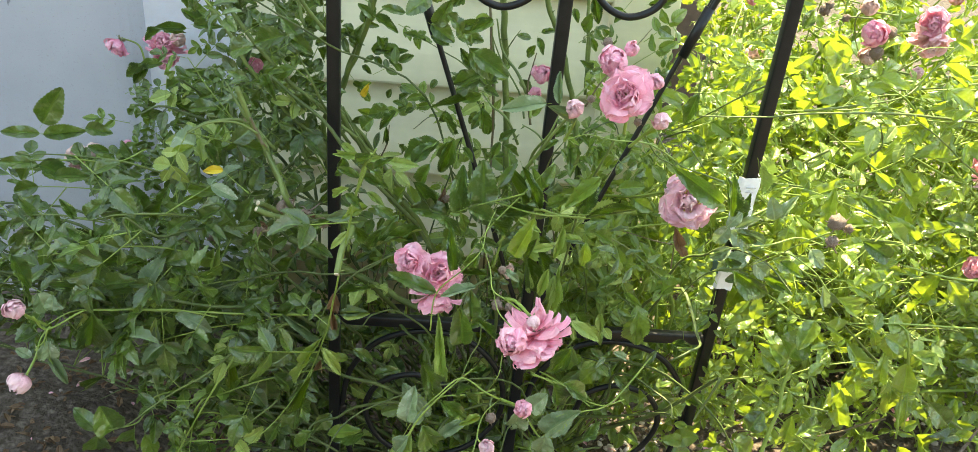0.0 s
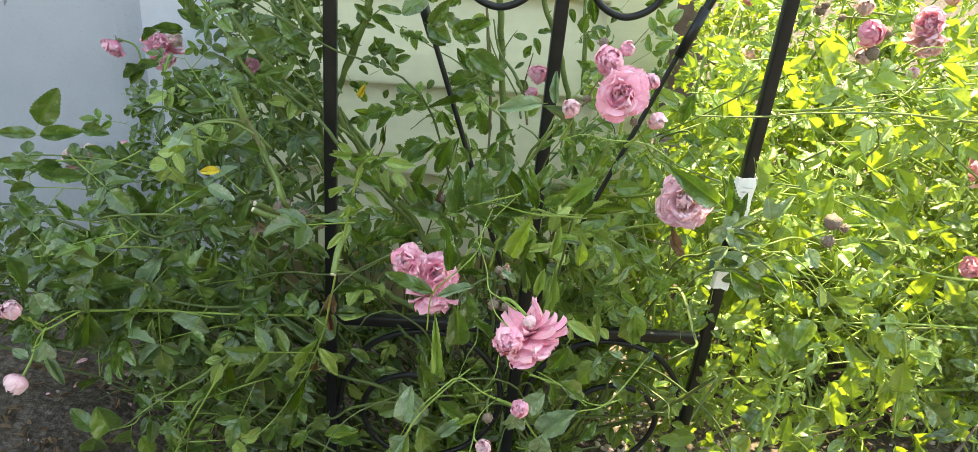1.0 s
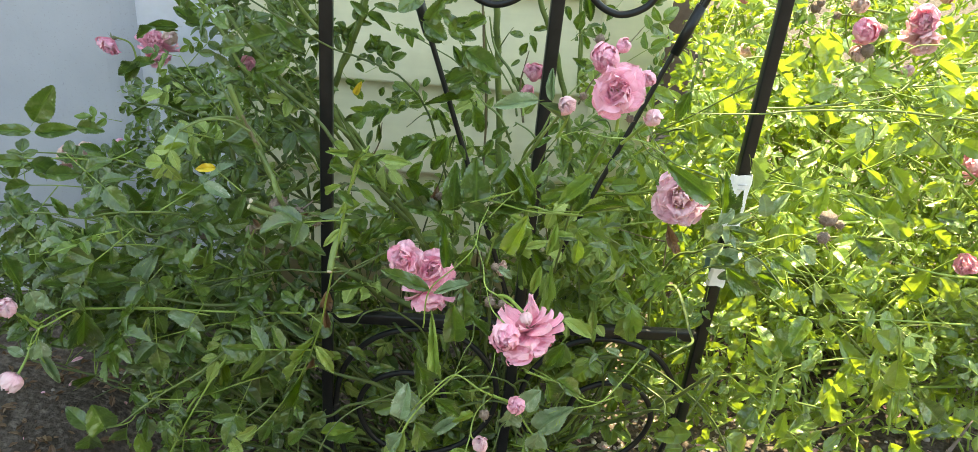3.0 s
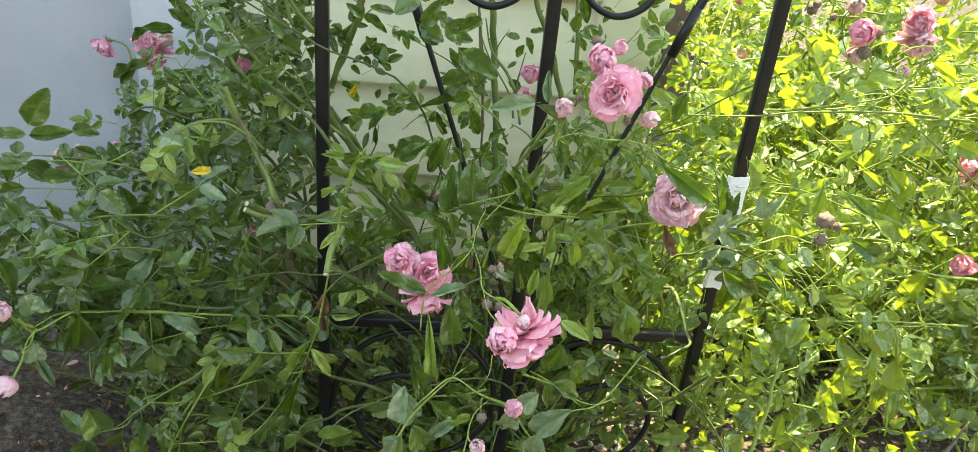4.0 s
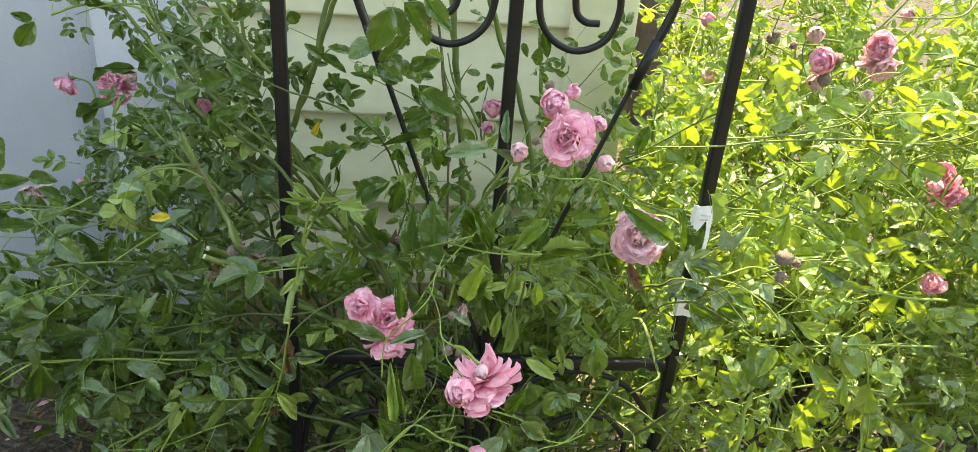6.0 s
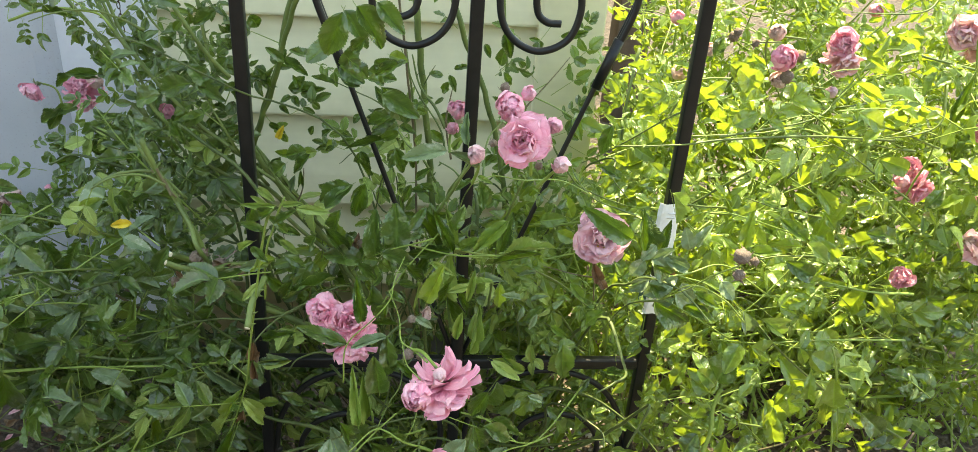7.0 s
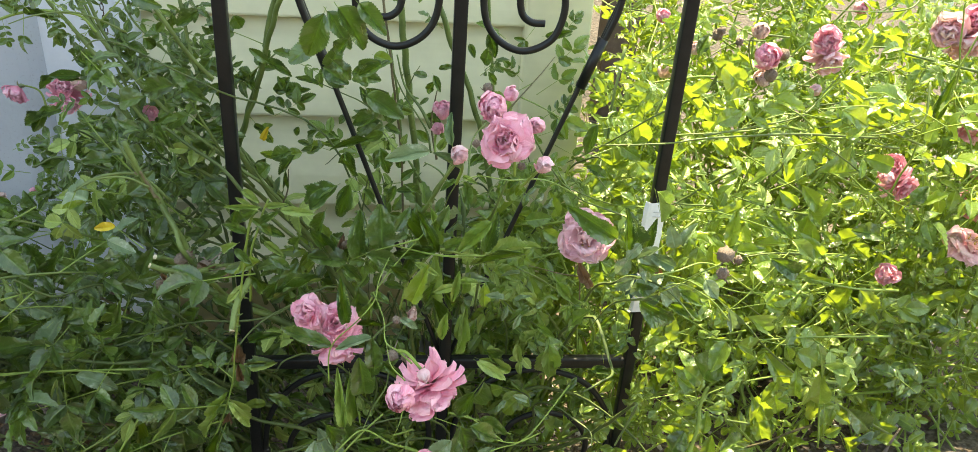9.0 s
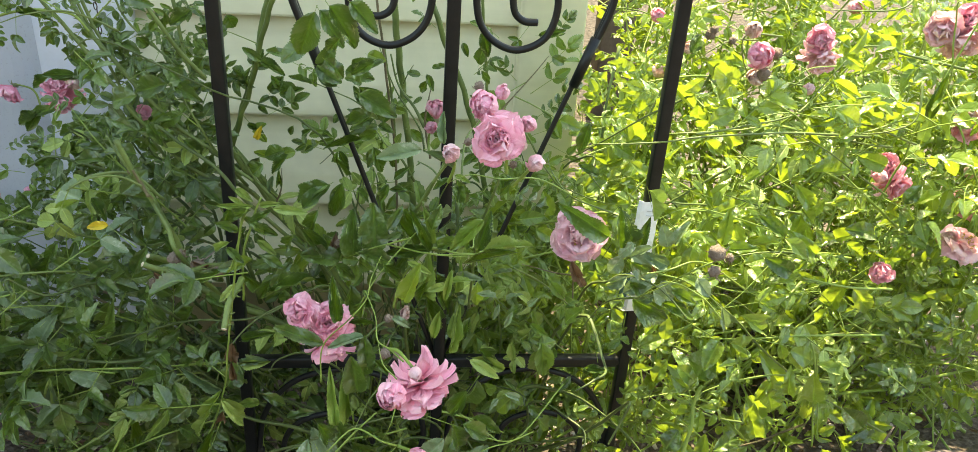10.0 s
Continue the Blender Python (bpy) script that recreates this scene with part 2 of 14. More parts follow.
def soil_material():
    m, nodes, links, bs = material("garden soil", 0.95, 0.0, 0.2)
    f1 = noise_at(nodes, links, 5.0, 6.0, 0.3, 0.7)
    c = mix_colour(nodes, links, f1, (0.045, 0.034, 0.027), (0.115, 0.09, 0.073))
    f2 = noise_at(nodes, links, 110.0, 5.0, 0.45, 0.75)
    c = mix_colour(nodes, links, f2, c, (0.22, 0.18, 0.15))
    # pale gravel yard beyond the bed
    pos = nodes.new("ShaderNodeTexCoord")
    sep = nodes.new("ShaderNodeSeparateXYZ")
    links.new(pos.outputs["Object"], sep.inputs[0])
    edge = nodes.new("ShaderNodeMapRange")
    edge.inputs[1].default_value, edge.inputs[2].default_value = 0.95, 1.15
    links.new(sep.outputs[1], edge.inputs[0])
    yard = mix_colour(nodes, links, noise_at(nodes, links, 60.0, 4.0, 0.35, 0.65), (0.035, 0.032, 0.027), (0.12, 0.10, 0.088))
    links.new(mix_colour(nodes, links, edge.outputs[0], c, yard), bs.inputs["Base Color"])
    relief(nodes, links, bs, noise_at(nodes, links, 70.0, 8.0, 0.2, 0.8), 0.9, 0.008)
    return m


M_SOIL = soil_material()

# ---- building blocks ----


def mesh_of(name, bm, mat, smooth=True):
    me = bpy.data.meshes.new(name)
    bm.to_mesh(me)
    bm.free()
    for mm in (mat if isinstance(mat, (list, tuple)) else [mat]):
        me.materials.append(mm)
    if smooth:
        me.shade_smooth()
    return me


def part(name, bm, mat, parent=None, label="", smooth=True):
    ob = new(name, mesh_of(name, bm, mat, smooth))
    ob.parent = parent
    return tagged(ob, label)


def box(bm, x0, x1, y0, y1, z0, z1, bevel=0.0):
    made = bmesh.ops.create_cube(bm, size=1.0)["verts"]
    bmesh.ops.transform(bm, verts=made, matrix=Matrix.LocRotScale(((x0 + x1) / 2, (y0 + y1) / 2, (z0 + z1) / 2), None, (x1 - x0, y1 - y0, z1 - z0)))
    if bevel:
        edges = list({e for v in made for e in v.link_edges})
        bmesh.ops.bevel(bm, geom=edges, offset=bevel, segments=2, affect="EDGES", profile=0.5)
    return bm


def spline(points, steps=6):
    """A smooth line through the points (Catmull-Rom)."""
    p = [Vector(q) for q in points]
    if len(p) == 2:
        return [p[0].lerp(p[1], i / steps) for i in range(steps + 1)]
    p = [p[0] * 2 - p[1]] + p + [p[-1] * 2 - p[-2]]
    out = []
    for a, b, c, d in zip(p, p[1:], p[2:], p[3:]):
        for i in range(steps):
            t = i / steps
            out.append(0.5 * (2 * b + (c - a) * t + (2 * a - 5 * b + 4 * c - d) * t * t + (3 * b - a - 3 * c + d) * t ** 3))
    return out + [p[-2]]


def tube(bm, line, r0, r1=None, sides=7, cap=True, matte=0):
    """A tapering tube along a line of points."""
    r1 = r0 if r1 is None else r1
    rings, side = [], None
    for i, q in enumerate(line):
        d = (line[min(i + 1, len(line) - 1)] - line[max(i - 1, 0)]).normalized()
        if side is None:
            side = d.orthogonal().normalized()
        side = (side - d * side.dot(d)).normalized()
        up = d.cross(side)
        r = r0 + (r1 - r0) * i / (len(line) - 1)
        rings.append([bm.verts.new(q + (side * math.cos(a) + up * math.sin(a)) * r) for a in [2 * math.pi * k / sides for k in range(sides)]])
    for a, b in zip(rings, rings[1:]):
        for k in range(sides):
            bm.faces.new((a[k], a[(k + 1) % sides], b[(k + 1) % sides], b[k])).material_index = matte
    if cap:
        bm.faces.new(rings[0][::-1]).material_index = matte
        bm.faces.new(rings[-1]).material_index = matte
    return rings


# ---- ground ----
bm = bmesh.new()
N = 150
grid = {}
for i in range(N + 1):
    for j in range(N + 1):
        u, v = i / N * 2 - 1, j / N * 2 - 1
        x = 0.2 + 60 * u * abs(u) ** 2.6
        y = 0.3 + 60 * v * abs(v) ** 2.6
        near = math.exp(-((x - 0.2) ** 2 + (y - 0.3) ** 2) / 4)
        z = near * (0.018 * noise.noise((x * 5, y * 5, 0)) + 0.010 * noise.noise((x * 19, y * 19, 3)))
        s = min(1, max(0, (-0.08 - x) / 0.27))
        z += 0.085 * s * s * (3 - 2 * s) * math.exp(-max(0, -0.2 - y) * 1.5)
        grid[i, j] = bm.verts.new((x, y, z))
for i in range(N):
    for j in range(N):
        bm.faces.new((grid[i, j], grid[i + 1, j], grid[i + 1, j + 1], grid[i, j + 1]))
tagged(part("ground", bm, M_SOIL), "dark dry garden soil turning to pale gravel", "ground", kind="structure")

# ---- house corner: clapboard wall, white trim, rendered wall ----
WALL_Y, COURSE, LAP_Z = 0.35, 0.1356, 0.4466
wall = tagged(part("wall_north", box(bmesh.new(), -3.2, 0.3910, WALL_Y + 0.03, WALL_Y + 0.205, 0.06, 2.55), M_SIDING), "cream vinyl clapboard house wall", "wall", kind="structure")
side = tagged(part("wall_east", box(bmesh.new(), 0.18, 0.3880, WALL_Y + 0.205, 4.0, 0.06, 2.55), M_SIDING), "cream house wall turning the corner", "wall", kind="structure")
tagged(part("wall_back", box(bmesh.new(), -3.2, 0.18, 3.8, 4.0, 0.06, 2.55), M_SIDING), "cream house wall behind", "wall", kind="structure")
tagged(part("foundation", box(bmesh.new(), -3.2, 0.3810, WALL_Y + 0.037, WALL_Y + 0.225, -0.1, 0.058), M_FOUND), "dark concrete foundation strip", "foundation", kind="structure")
# unseen slab; its edges are placed to set where the shade ends
tagged(part("roof", box(bmesh.new(), -3.6, 0.422, 0.17, 4.3, 2.56, 2.70, 0.01), [M_ROOF]), "unseen grey roof slab added to cast the shade", "roof", kind="structure")


def siding_course(z0, x0, x1):
    bm = bmesh.new()
    prof = [(WALL_Y + 0.022, 0.005), (WALL_Y + 0.001, 0.0), (WALL_Y, 0.003), (WALL_Y + 0.0005, 0.012), (WALL_Y + 0.004, 0.045), (WALL_Y + 0.020, COURSE - 0.001), (WALL_Y + 0.028, COURSE - 0.001), (WALL_Y + 0.028, 0.004)]
    ends = []
    for x in (x0, x1):
        ends.append([bm.verts.new((x, y, z0 + z)) for y, z in prof])
    k = len(prof)
    for i in range(k):
        bm.faces.new((ends[0][i], ends[1][i], ends[1][(i + 1) % k], ends[0][(i + 1) % k]))
    bm.faces.new(ends[0][::-1]), bm.faces.new(ends[1])
    bmesh.ops.recalc_face_normals(bm, faces=bm.faces)
    return part("siding_panel", bm, M_SIDING, wall, smooth=False)


for k in range(-2, 15):
    siding_course(LAP_Z + COURSE * k, -0.1867, 0.3294)

bm = bmesh.new()
box(bm, 0.3203, 0.408, WALL_Y - 0.013, WALL_Y + 0.0265, 0.06, 2.55, 0.004)
box(bm, 0.3885, 0.4075, WALL_Y + 0.0265, WALL_Y + 0.075, 0.06, 2.55, 0.003)
tagged(part("trim_corner", bm, M_SIDING), "cream vinyl outside corner post", "corner trim", kind="structure")
bm = bmesh.new()
box(bm, -0.3143, -0.1958, WALL_Y - 0.010, WALL_Y + 0.028, 0.06, 2.55, 0.004)
box(bm, -0.197, -0.1787, WALL_Y - 0.020, WALL_Y + 0.024, 0.06, 2.55, 0.003)
tagged(part("trim_inside", bm, M_TRIM), "bluish white trim board with a raised lip", "trim", kind="structure")

# rendered wall with a rounded end
bm = bmesh.new()
r, front = 0.06, 0.325
prof = [(-3.2, WALL_Y + 0.028), (-3.2, front)] + [(-0.2756 - r + r * math.sin(a), front + r - r * math.cos(a)) for a in [math.pi / 2 * i / 8 for i in range(9)]] + [(-0.2756, WALL_Y + 0.028)]
rings = [[bm.verts.new((x, y, z)) for x, y in prof] for z in (0.05, 0.060, 2.55)]
for p in rings[0]:
    p.co.y += 0.006
for a, b in zip(rings, rings[1:]):
    for i in range(len(prof)):
        k = (i + 1) % len(prof)
        bm.faces.new((a[i], a[k], b[k], b[i]))
bm.faces.new(rings[0][::-1]), bm.faces.new(rings[-1])
bmesh.ops.recalc_face_normals(bm, faces=bm.faces)
stucco = tagged(part("wall_rendered", bm, M_STUCCO), "white painted rendered wall toned grey for shade, with scuffs and a rounded end", "wall", kind="structure")
stucco.data.shade_flat()
tagged(part("plinth", box(bmesh.new(), -3.2, -0.2826, front + 0.022, WALL_Y + 0.0275, -0.1, 0.0495, 0.004), M_FOUND), "dark recessed plinth under the rendered wall", "plinth", kind="structure")

# added out of view behind the camera to cut light from the low sky
tagged(part("sky_block_wall", box(bmesh.new(), -5.0, 5.0, -3.3, -3.2, -0.1, 1.5), M_SKY_BLOCK), "unseen dark board wall added to block low sky light", "fence", kind="structure")

# ---- posts in the yard behind ----
fence_post = tagged(new("fence_post"), "dark brown wooden fence post with a short rail", "fence post")
fence_post.location = (0.785, 1.620, 0)
bm = bmesh.new()
box(bm, -0.050, 0.050, -0.045, 0.045, -0.05, 1.25, 0.004)
part("post", bm, M_BROWN, fence_post)
bm = bmesh.new()
box(bm, 0.0505, 0.13, -0.02, 0.02, 0.145, 0.173, 0.003)
part("rail", bm, M_BROWN, fence_post)
yard_post = tagged(new("yard_post"), "white painted square post standing in gravel", "post")
yard_post.location = (1.14, 0.72, 0)
bm = bmesh.new()
box(bm, -0.018, 0.018, -0.018, 0.018, -0.05, 1.1, 0.003)
part("shaft", bm, M_POST, yard_post)
bm = bmesh.new()
box(bm, -0.024, 0.024, -0.024, 0.024, 1.1, 1.12, 0.004)
part("cap", bm, M_POST, yard_post)

# ---- thin rusty chain hung below the added roof slab ----
hanging_chain = tagged(new("hanging_chain"), "thin dark rusty chain hanging beside the white trim", "chain")
hanging_chain.location = (-0.164, 0.19, 0.569)
for k in range(32):
    bm = bmesh.new()
    ring = [Vector((0.0016 * math.cos(a), 0, 0.0042 * math.sin(a))) for a in [2 * math.pi * i / 12 for i in range(13)]]
    tube(bm, ring, 0.0006, sides=5, cap=False)
    part("link", bm, M_RUST, hanging_chain).matrix_local = pose(0.0006 * math.sin(k * 2.1), 0, 0.004 + 0.0066 * k, 0, 0, 90 * (k % 2) + 20)
bm = bmesh.new()
tube(bm, [Vector((0, 0, 0.21)), Vector((0, 0, 2.555 - 0.569))], 0.0007, sides=5)
part("wire", bm, M_RUST, hanging_chain)

# ---- trellis ----
TW, TUBE, BAR = 0.21, 0.0124, 0.295
trellis = tagged(new("garden_trellis"), "black powder-coated metal trellis with scrolls among the roses", "trellis")
for k in range(3):
    bm = box(bmesh.new(), TW * k - TUBE / 2, TW * k + TUBE / 2, -TUBE / 2, TUBE / 2, -0.05, 1.55, 0.0018)
    part("upright", bm, M_BLACK, trellis)
for z in (BAR, 0.88, 1.45):
    for k in range(2):
        bm = box(bmesh.new(), TW * k + TUBE / 2 + 0.0003, TW * (k + 1) - TUBE / 2 - 0.0003, -TUBE / 2 + 0.0006, TUBE / 2 - 0.0006, z - TUBE / 2, z + TUBE / 2, 0.0018)
        part("crossbar", bm, M_BLACK, trellis)


def rod(points, r=0.0036, mirror=False, y=0.0, name="scroll"):
    pts = [(2 * TW - x if mirror else x, y, z) for x, z in points]
    bm = bmesh.new()
    tube(bm, spline(pts, 8), r, sides=10)
    return part(name, bm, M_BLACK, trellis)


def weld(x, z, y=0.0, r=0.0062):
    bm = bmesh.new()
    bmesh.ops.create_icosphere(bm, subdivisions=2, radius=r, matrix=Matrix.LocRotScale((x, y, z), None, (1, 0.8, 1.3)))
    for v in bm.verts:
        v.co += Vector((noise.noise(v.co * 300), noise.noise(v.co * 300 + Vector((5, 0, 0))), 0)) * 0.0012
    part("weld", bm, M_BLACK, trellis)


for mirror in (False, True):
    flip = (lambda x: 2 * TW - x) if mirror else (lambda x: x)
    rod([(0.206, 0.302), (0.088, 0.636), (0.008, 0.862)], 0.0026, mirror, name="brace")
    # short sleeve where the scroll meets the brace
    bm = bmesh.new()
    tube(bm, [Vector((flip(x), -0.003, z)) for x, z in ((0.0945, 0.617), (0.078, 0.664))], 0.0050, sides=10)
    part("sleeve", bm, M_BLACK, trellis)
    rod([(0.080, 0.655), (0.066, 0.70), (0.068, 0.755), (0.105, 0.792), (0.155, 0.785), (0.187, 0.745), (0.190, 0.690), (0.178, 0.662), (0.152, 0.650), (0.126, 0.662), (0.117, 0.690), (0.124, 0.716), (0.144, 0.722), (0.157, 0.706), (0.156, 0.686), (0.147, 0.677), (0.134, 0.676)], 0.0034, mirror, -0.004)
    rod([(0.0075, 0.165), (0.018, 0.224), (0.052, 0.268), (0.105, 0.2845), (0.155, 0.270), (0.190, 0.225), (0.193, 0.168), (0.160, 0.118), (0.105, 0.098), (0.058, 0.118), (0.036, 0.165), (0.050, 0.205), (0.090, 0.222), (0.126, 0.208), (0.138, 0.178)], 0.0034, mirror, -0.001)
    rod([(0.0075, 0.165), (0.014, 0.12), (0.03, 0.07), (0.07, 0.03), (0.12, 0.02)], 0.0034, mirror, -0.001)
    weld(flip(0.0085), 0.168), weld(flip(0.105), 0.286, r=0.005), weld(flip(0.0085), BAR, -0.002, 0.005)

# ---- label wrapped on the right upright ----
plant_tag = tagged(new("plant_tag"), "crumpled white plastic label wrapped round the trellis upright", "plant tag")
plant_tag.location = (2 * TW, 0, 0.434)
h = TUBE / 2 + 0.0012


def wrap(name, z0, z1, out, left, seed, mat, label="", slant=0.0):
    """A creased strip of label bent round the front and side of the upright."""
    bm = bmesh.new()
    prof = [(-h - left, -h + 0.004), (-h - left * 0.5, -h + 0.001), (-h, -h), (0, -h - 0.0004), (h, -h), (h + 0.0012, -h + 0.002), (h + 0.0012, h)]
    rows = []
    for i in range(15):
        s = i / 14
        z = z0 + (z1 - z0) * s
        row = []
        for j, (x, y) in enumerate(prof):
            k = noise.noise((seed + x * 260, z * 120, j * 0.3))
            row.append(bm.verts.new((x + 0.0012 * k + slant * (s - 0.5), y - out - 0.0016 * abs(k), z + 0.003 * noise.noise((j * 0.9, seed, s)))))
        rows.append(row)
    for a, b in zip(rows, rows[1:]):
        for i in range(len(prof) - 1):
            bm.faces.new((a[i], a[i + 1], b[i + 1], b[i]))
    ob = part(name, bm, mat, plant_tag, label, smooth=False)
    m = ob.modifiers.new("thickness", "SOLIDIFY")
    m.thickness, m.offset = 0.0004, 1
    return ob


wrap("label_sheet", 0.004, 0.066, 0.0006, 0.006, 3.0, M_TAG)
wrap("label_foot", -0.066, -0.019, 0.0012, 0.003, 8.0, M_TAG, "torn lower strip of white label", 0.002)
bm = bmesh.new()
box(bm, -0.019, -h - 0.002, -0.0062, -0.0054, -0.050, -0.020, 0.0002)
part("label_band", bm, M_TAG_GREEN, plant_tag, "dark green printed band")
for k, w in enumerate((0.010, 0.008)):
    bm = box(bmesh.new(), -h + 0.002, -h + 0.002 + w, -h - 0.0036, -h - 0.0031, 0.056 - 0.005 * k, 0.0572 - 0.005 * k)
    part("print_line", bm, M_INK, plant_tag)


# ---- leaves, canes and blooms ----


class Soup:
    """Collects many small meshes into one."""

    def __init__(self):
        self.v, self.f, self.m, self.n, self.a = [], [], [], 0, []

    def add(self, verts, faces, mat=0, marks=None):
        self.v.append(verts)
        k = np.arange(len(verts))
        if marks is not None:
            self.a.append(np.array(marks))
        elif mat == 0 or len(verts) % 5 == 0 and len(faces) == (len(verts) // 5 - 1) * 4:
            self.a.append(np.stack([np.abs(k % 5 - 2) / 2.0, (k // 5) / max(1, len(verts) // 5 - 1)], 1))
        else:
            self.a.append(np.full((len(verts), 2), 0.5))
        self.f.extend([tuple(i + self.n for i in f) for f in faces])
        self.m.extend([mat] * len(faces))
        self.n += len(verts)

    def mesh(self, name, mats):
        me = bpy.data.meshes.new(name)
        me.from_pydata(np.concatenate(self.v).tolist(), [], self.f)
        for m in mats:
            me.materials.append(m)
        me.polygons.foreach_set("material_index", self.m)
        at = me.attributes.new("vein", "FLOAT2", "POINT")
        marks = np.concatenate(self.a).astype(np.float32)
        at.data.foreach_set("vector", marks.ravel())
        me.shade_smooth()
        # the midrib is a crease
        ends = np.empty(len(me.edges) * 2, dtype=np.int32)
        me.edges.foreach_get("vertices", ends)
        crease = np.all(marks[ends.reshape(-1, 2), 0] == 0, axis=1)
        me.attributes.new("sharp_edge", "BOOLEAN", "EDGE").data.foreach_set("value", crease)
        return me


def leaflet(n, ratio, fold, curl, wave, rnd, teeth=True):
    """Saw-edged, folded leaflet of unit length along +y, its face to +z."""
    verts, faces = [], []
    bow = 0.10 * math.sin(rnd * 2.7)
    for i in range(n + 1):
        t = i / n
        w = 0.5 * ratio * (math.sin(math.pi * min(1, t ** 0.86)) ** 0.66 * (1.04 - 0.10 * t * t) if 0 < t < 1 else 0.0)
        tooth = (1.03 if i % 2 else (0.925 if n > 20 else 0.89)) if teeth else 1.0
        bend = -curl * t * t + 0.03 * math.sin(5 * t + rnd)
        yy = t * (1 - 0.12 * abs(curl))
        for s in (-1, -0.55, 0, 0.55, 1):
            k = tooth if abs(s) == 1 else 1.0
            x = s * w * k * (1 - 0.08 * min(1.4, fold) * s * s)
            lift = fold * abs(x) * (1 - 0.3 * abs(s)) + wave * w * (math.sin(7 * t + 2 * s + rnd) + 0.7 * math.sin(15 * t - 3 * s + 2 * rnd)) * abs(s)
            verts.append((x + bow * t * (1 - t) * ratio, yy + (0.45 / n if abs(s) == 1 and i % 2 else 0), bend + lift))
    for i in range(n):
        for k in range(4):
            a = i * 5 + k
            faces.append((a, a + 1, a + 6, a + 5))
    return np.array(verts), faces


def margins(v):
    """The pale underside of a leaflet's two margins, just below its face."""
    g = v.reshape(-1, 5, 3)
    verts, faces, rows = [], [], len(g)
    for a, b, sign in ((0, 1, 1), (4, 3, -1)):
        across = g[:, b] - g[:, a]
        down = np.cross(across * sign, np.array((0.0, 1.0, 0.0)))
        down /= np.linalg.norm(down, axis=1)[:, None] + 1e-9
        down[down[:, 2] > 0] *= -1
        base = len(verts)
        inner = g[:, a] + across * 1.25
        for p, q, d in zip(g[:, a], inner, down):
            verts += [p + d * 0.004, q + d * 0.012]
        for i in range(rows - 1):
            c = base + 2 * i
            faces.append((c, c + 1, c + 3, c + 2))
    return np.array(verts), faces


def stalk(points, r0, r1, sides=4):
    bm = bmesh.new()
    tube(bm, [Vector(p) for p in points], r0, r1, sides, cap=False)
    bm.verts.index_update()
    v = np.array([q.co[:] for q in bm.verts])
    f = [tuple(w.index for w in q.verts) for q in bm.faces]
    bm.free()
    return v, f


def turned(verts, m):
    a = np.array(m)
    return verts @ a[:3, :3].T + a[:3, 3]


rng = random.Random(11)


def compound(soup, pairs, rough_n=20):
    """A rose leaf of unit length along +y: stalk and leaflets in pairs, with one at the end."""
    droop = rng.uniform(0.05, 0.35)

    def at(t):
        return Vector((0, t * (1 - 0.1 * droop), -droop * t * t * 0.6))

    soup.add(*stalk([at(t) for t in (0, 0.22, 0.45, 0.68)], 0.010, 0.006), 1)
    spots = [(0.68, 0.0, 1)]
    for k in range(pairs):
        t = 0.62 - (0.20 if pairs > 2 else 0.25) * k
        for side in (-1, 1):
            spots.append((t - 0.02, side, 0.92 - 0.12 * k))
    for t, side, size in spots:
        ln = 0.37 * size * rng.uniform(0.8, 1.15)
        v, f = leaflet(rough_n, rng.uniform(0.46, 0.68), rng.uniform(0.15, 1.1), rng.uniform(-0.1, 0.6), rng.uniform(0.04, 0.2), rng.uniform(0, 6))
        m = Matrix.Translation(at(t)) @ pose(0, 0, 0, rng.uniform(-30, 12), rng.uniform(-25, 25) + 12 * side, -side * rng.uniform(48, 74) + rng.uniform(-8, 8)) @ Matrix.Scale(ln, 4)
        soup.add(turned(v, m), f, 0)


def leaf_variant(mats, pairs):
    s = Soup()
    compound(s, pairs)
    return s.mesh("leaf", mats)


VARIANTS = {}
for key, mm in (("leaf", M_LEAF), ("old", M_LEAF_OLD), ("light", M_LEAF_LIGHT), ("grey", M_LEAF_GREY), ("under", M_LEAF_UNDER)):
    VARIANTS[key] = [leaf_variant([mm, M_STEM], p) for p in (2, 2, 2, 3, 3, 1)]
SINGLES = {}
for key, mm in (("leaf", M_LEAF), ("old", M_LEAF_OLD), ("light", M_LEAF_LIGHT), ("grey", M_LEAF_GREY), ("under", M_LEAF_UNDER), ("yellow", M_LEAF_YELLOW), ("dry", M_LEAF_DRY)):
    SINGLES[key] = []
    for k in range(6):
        s = Soup()
        v, f = leaflet(30, 1.0, (0.3, 0.6, 0.95, 1.7, 0.45, 1.2)[k], (0.0, 0.15, 0.3, 0.1, 0.5, -0.1)[k], 0.09 + 0.03 * k, k)
        s.add(v, f, 0)
        if key in ("leaf", "old", "grey") and k in (2, 3, 5):
            s.add(*margins(v), 2)
        s.add(*stalk([(0, -0.12, 0.02), (0, 0, 0), (0, 0.9, 0.002 - (0.0, 0.15, 0.3, 0.1, 0.5, -0.1)[k] * 0.81)], 0.014, 0.005), 1)
        SINGLES[key].append(s.mesh("leaflet", [mm, M_STEM, M_LEAF_UNDER if key != "dry" else mm]))


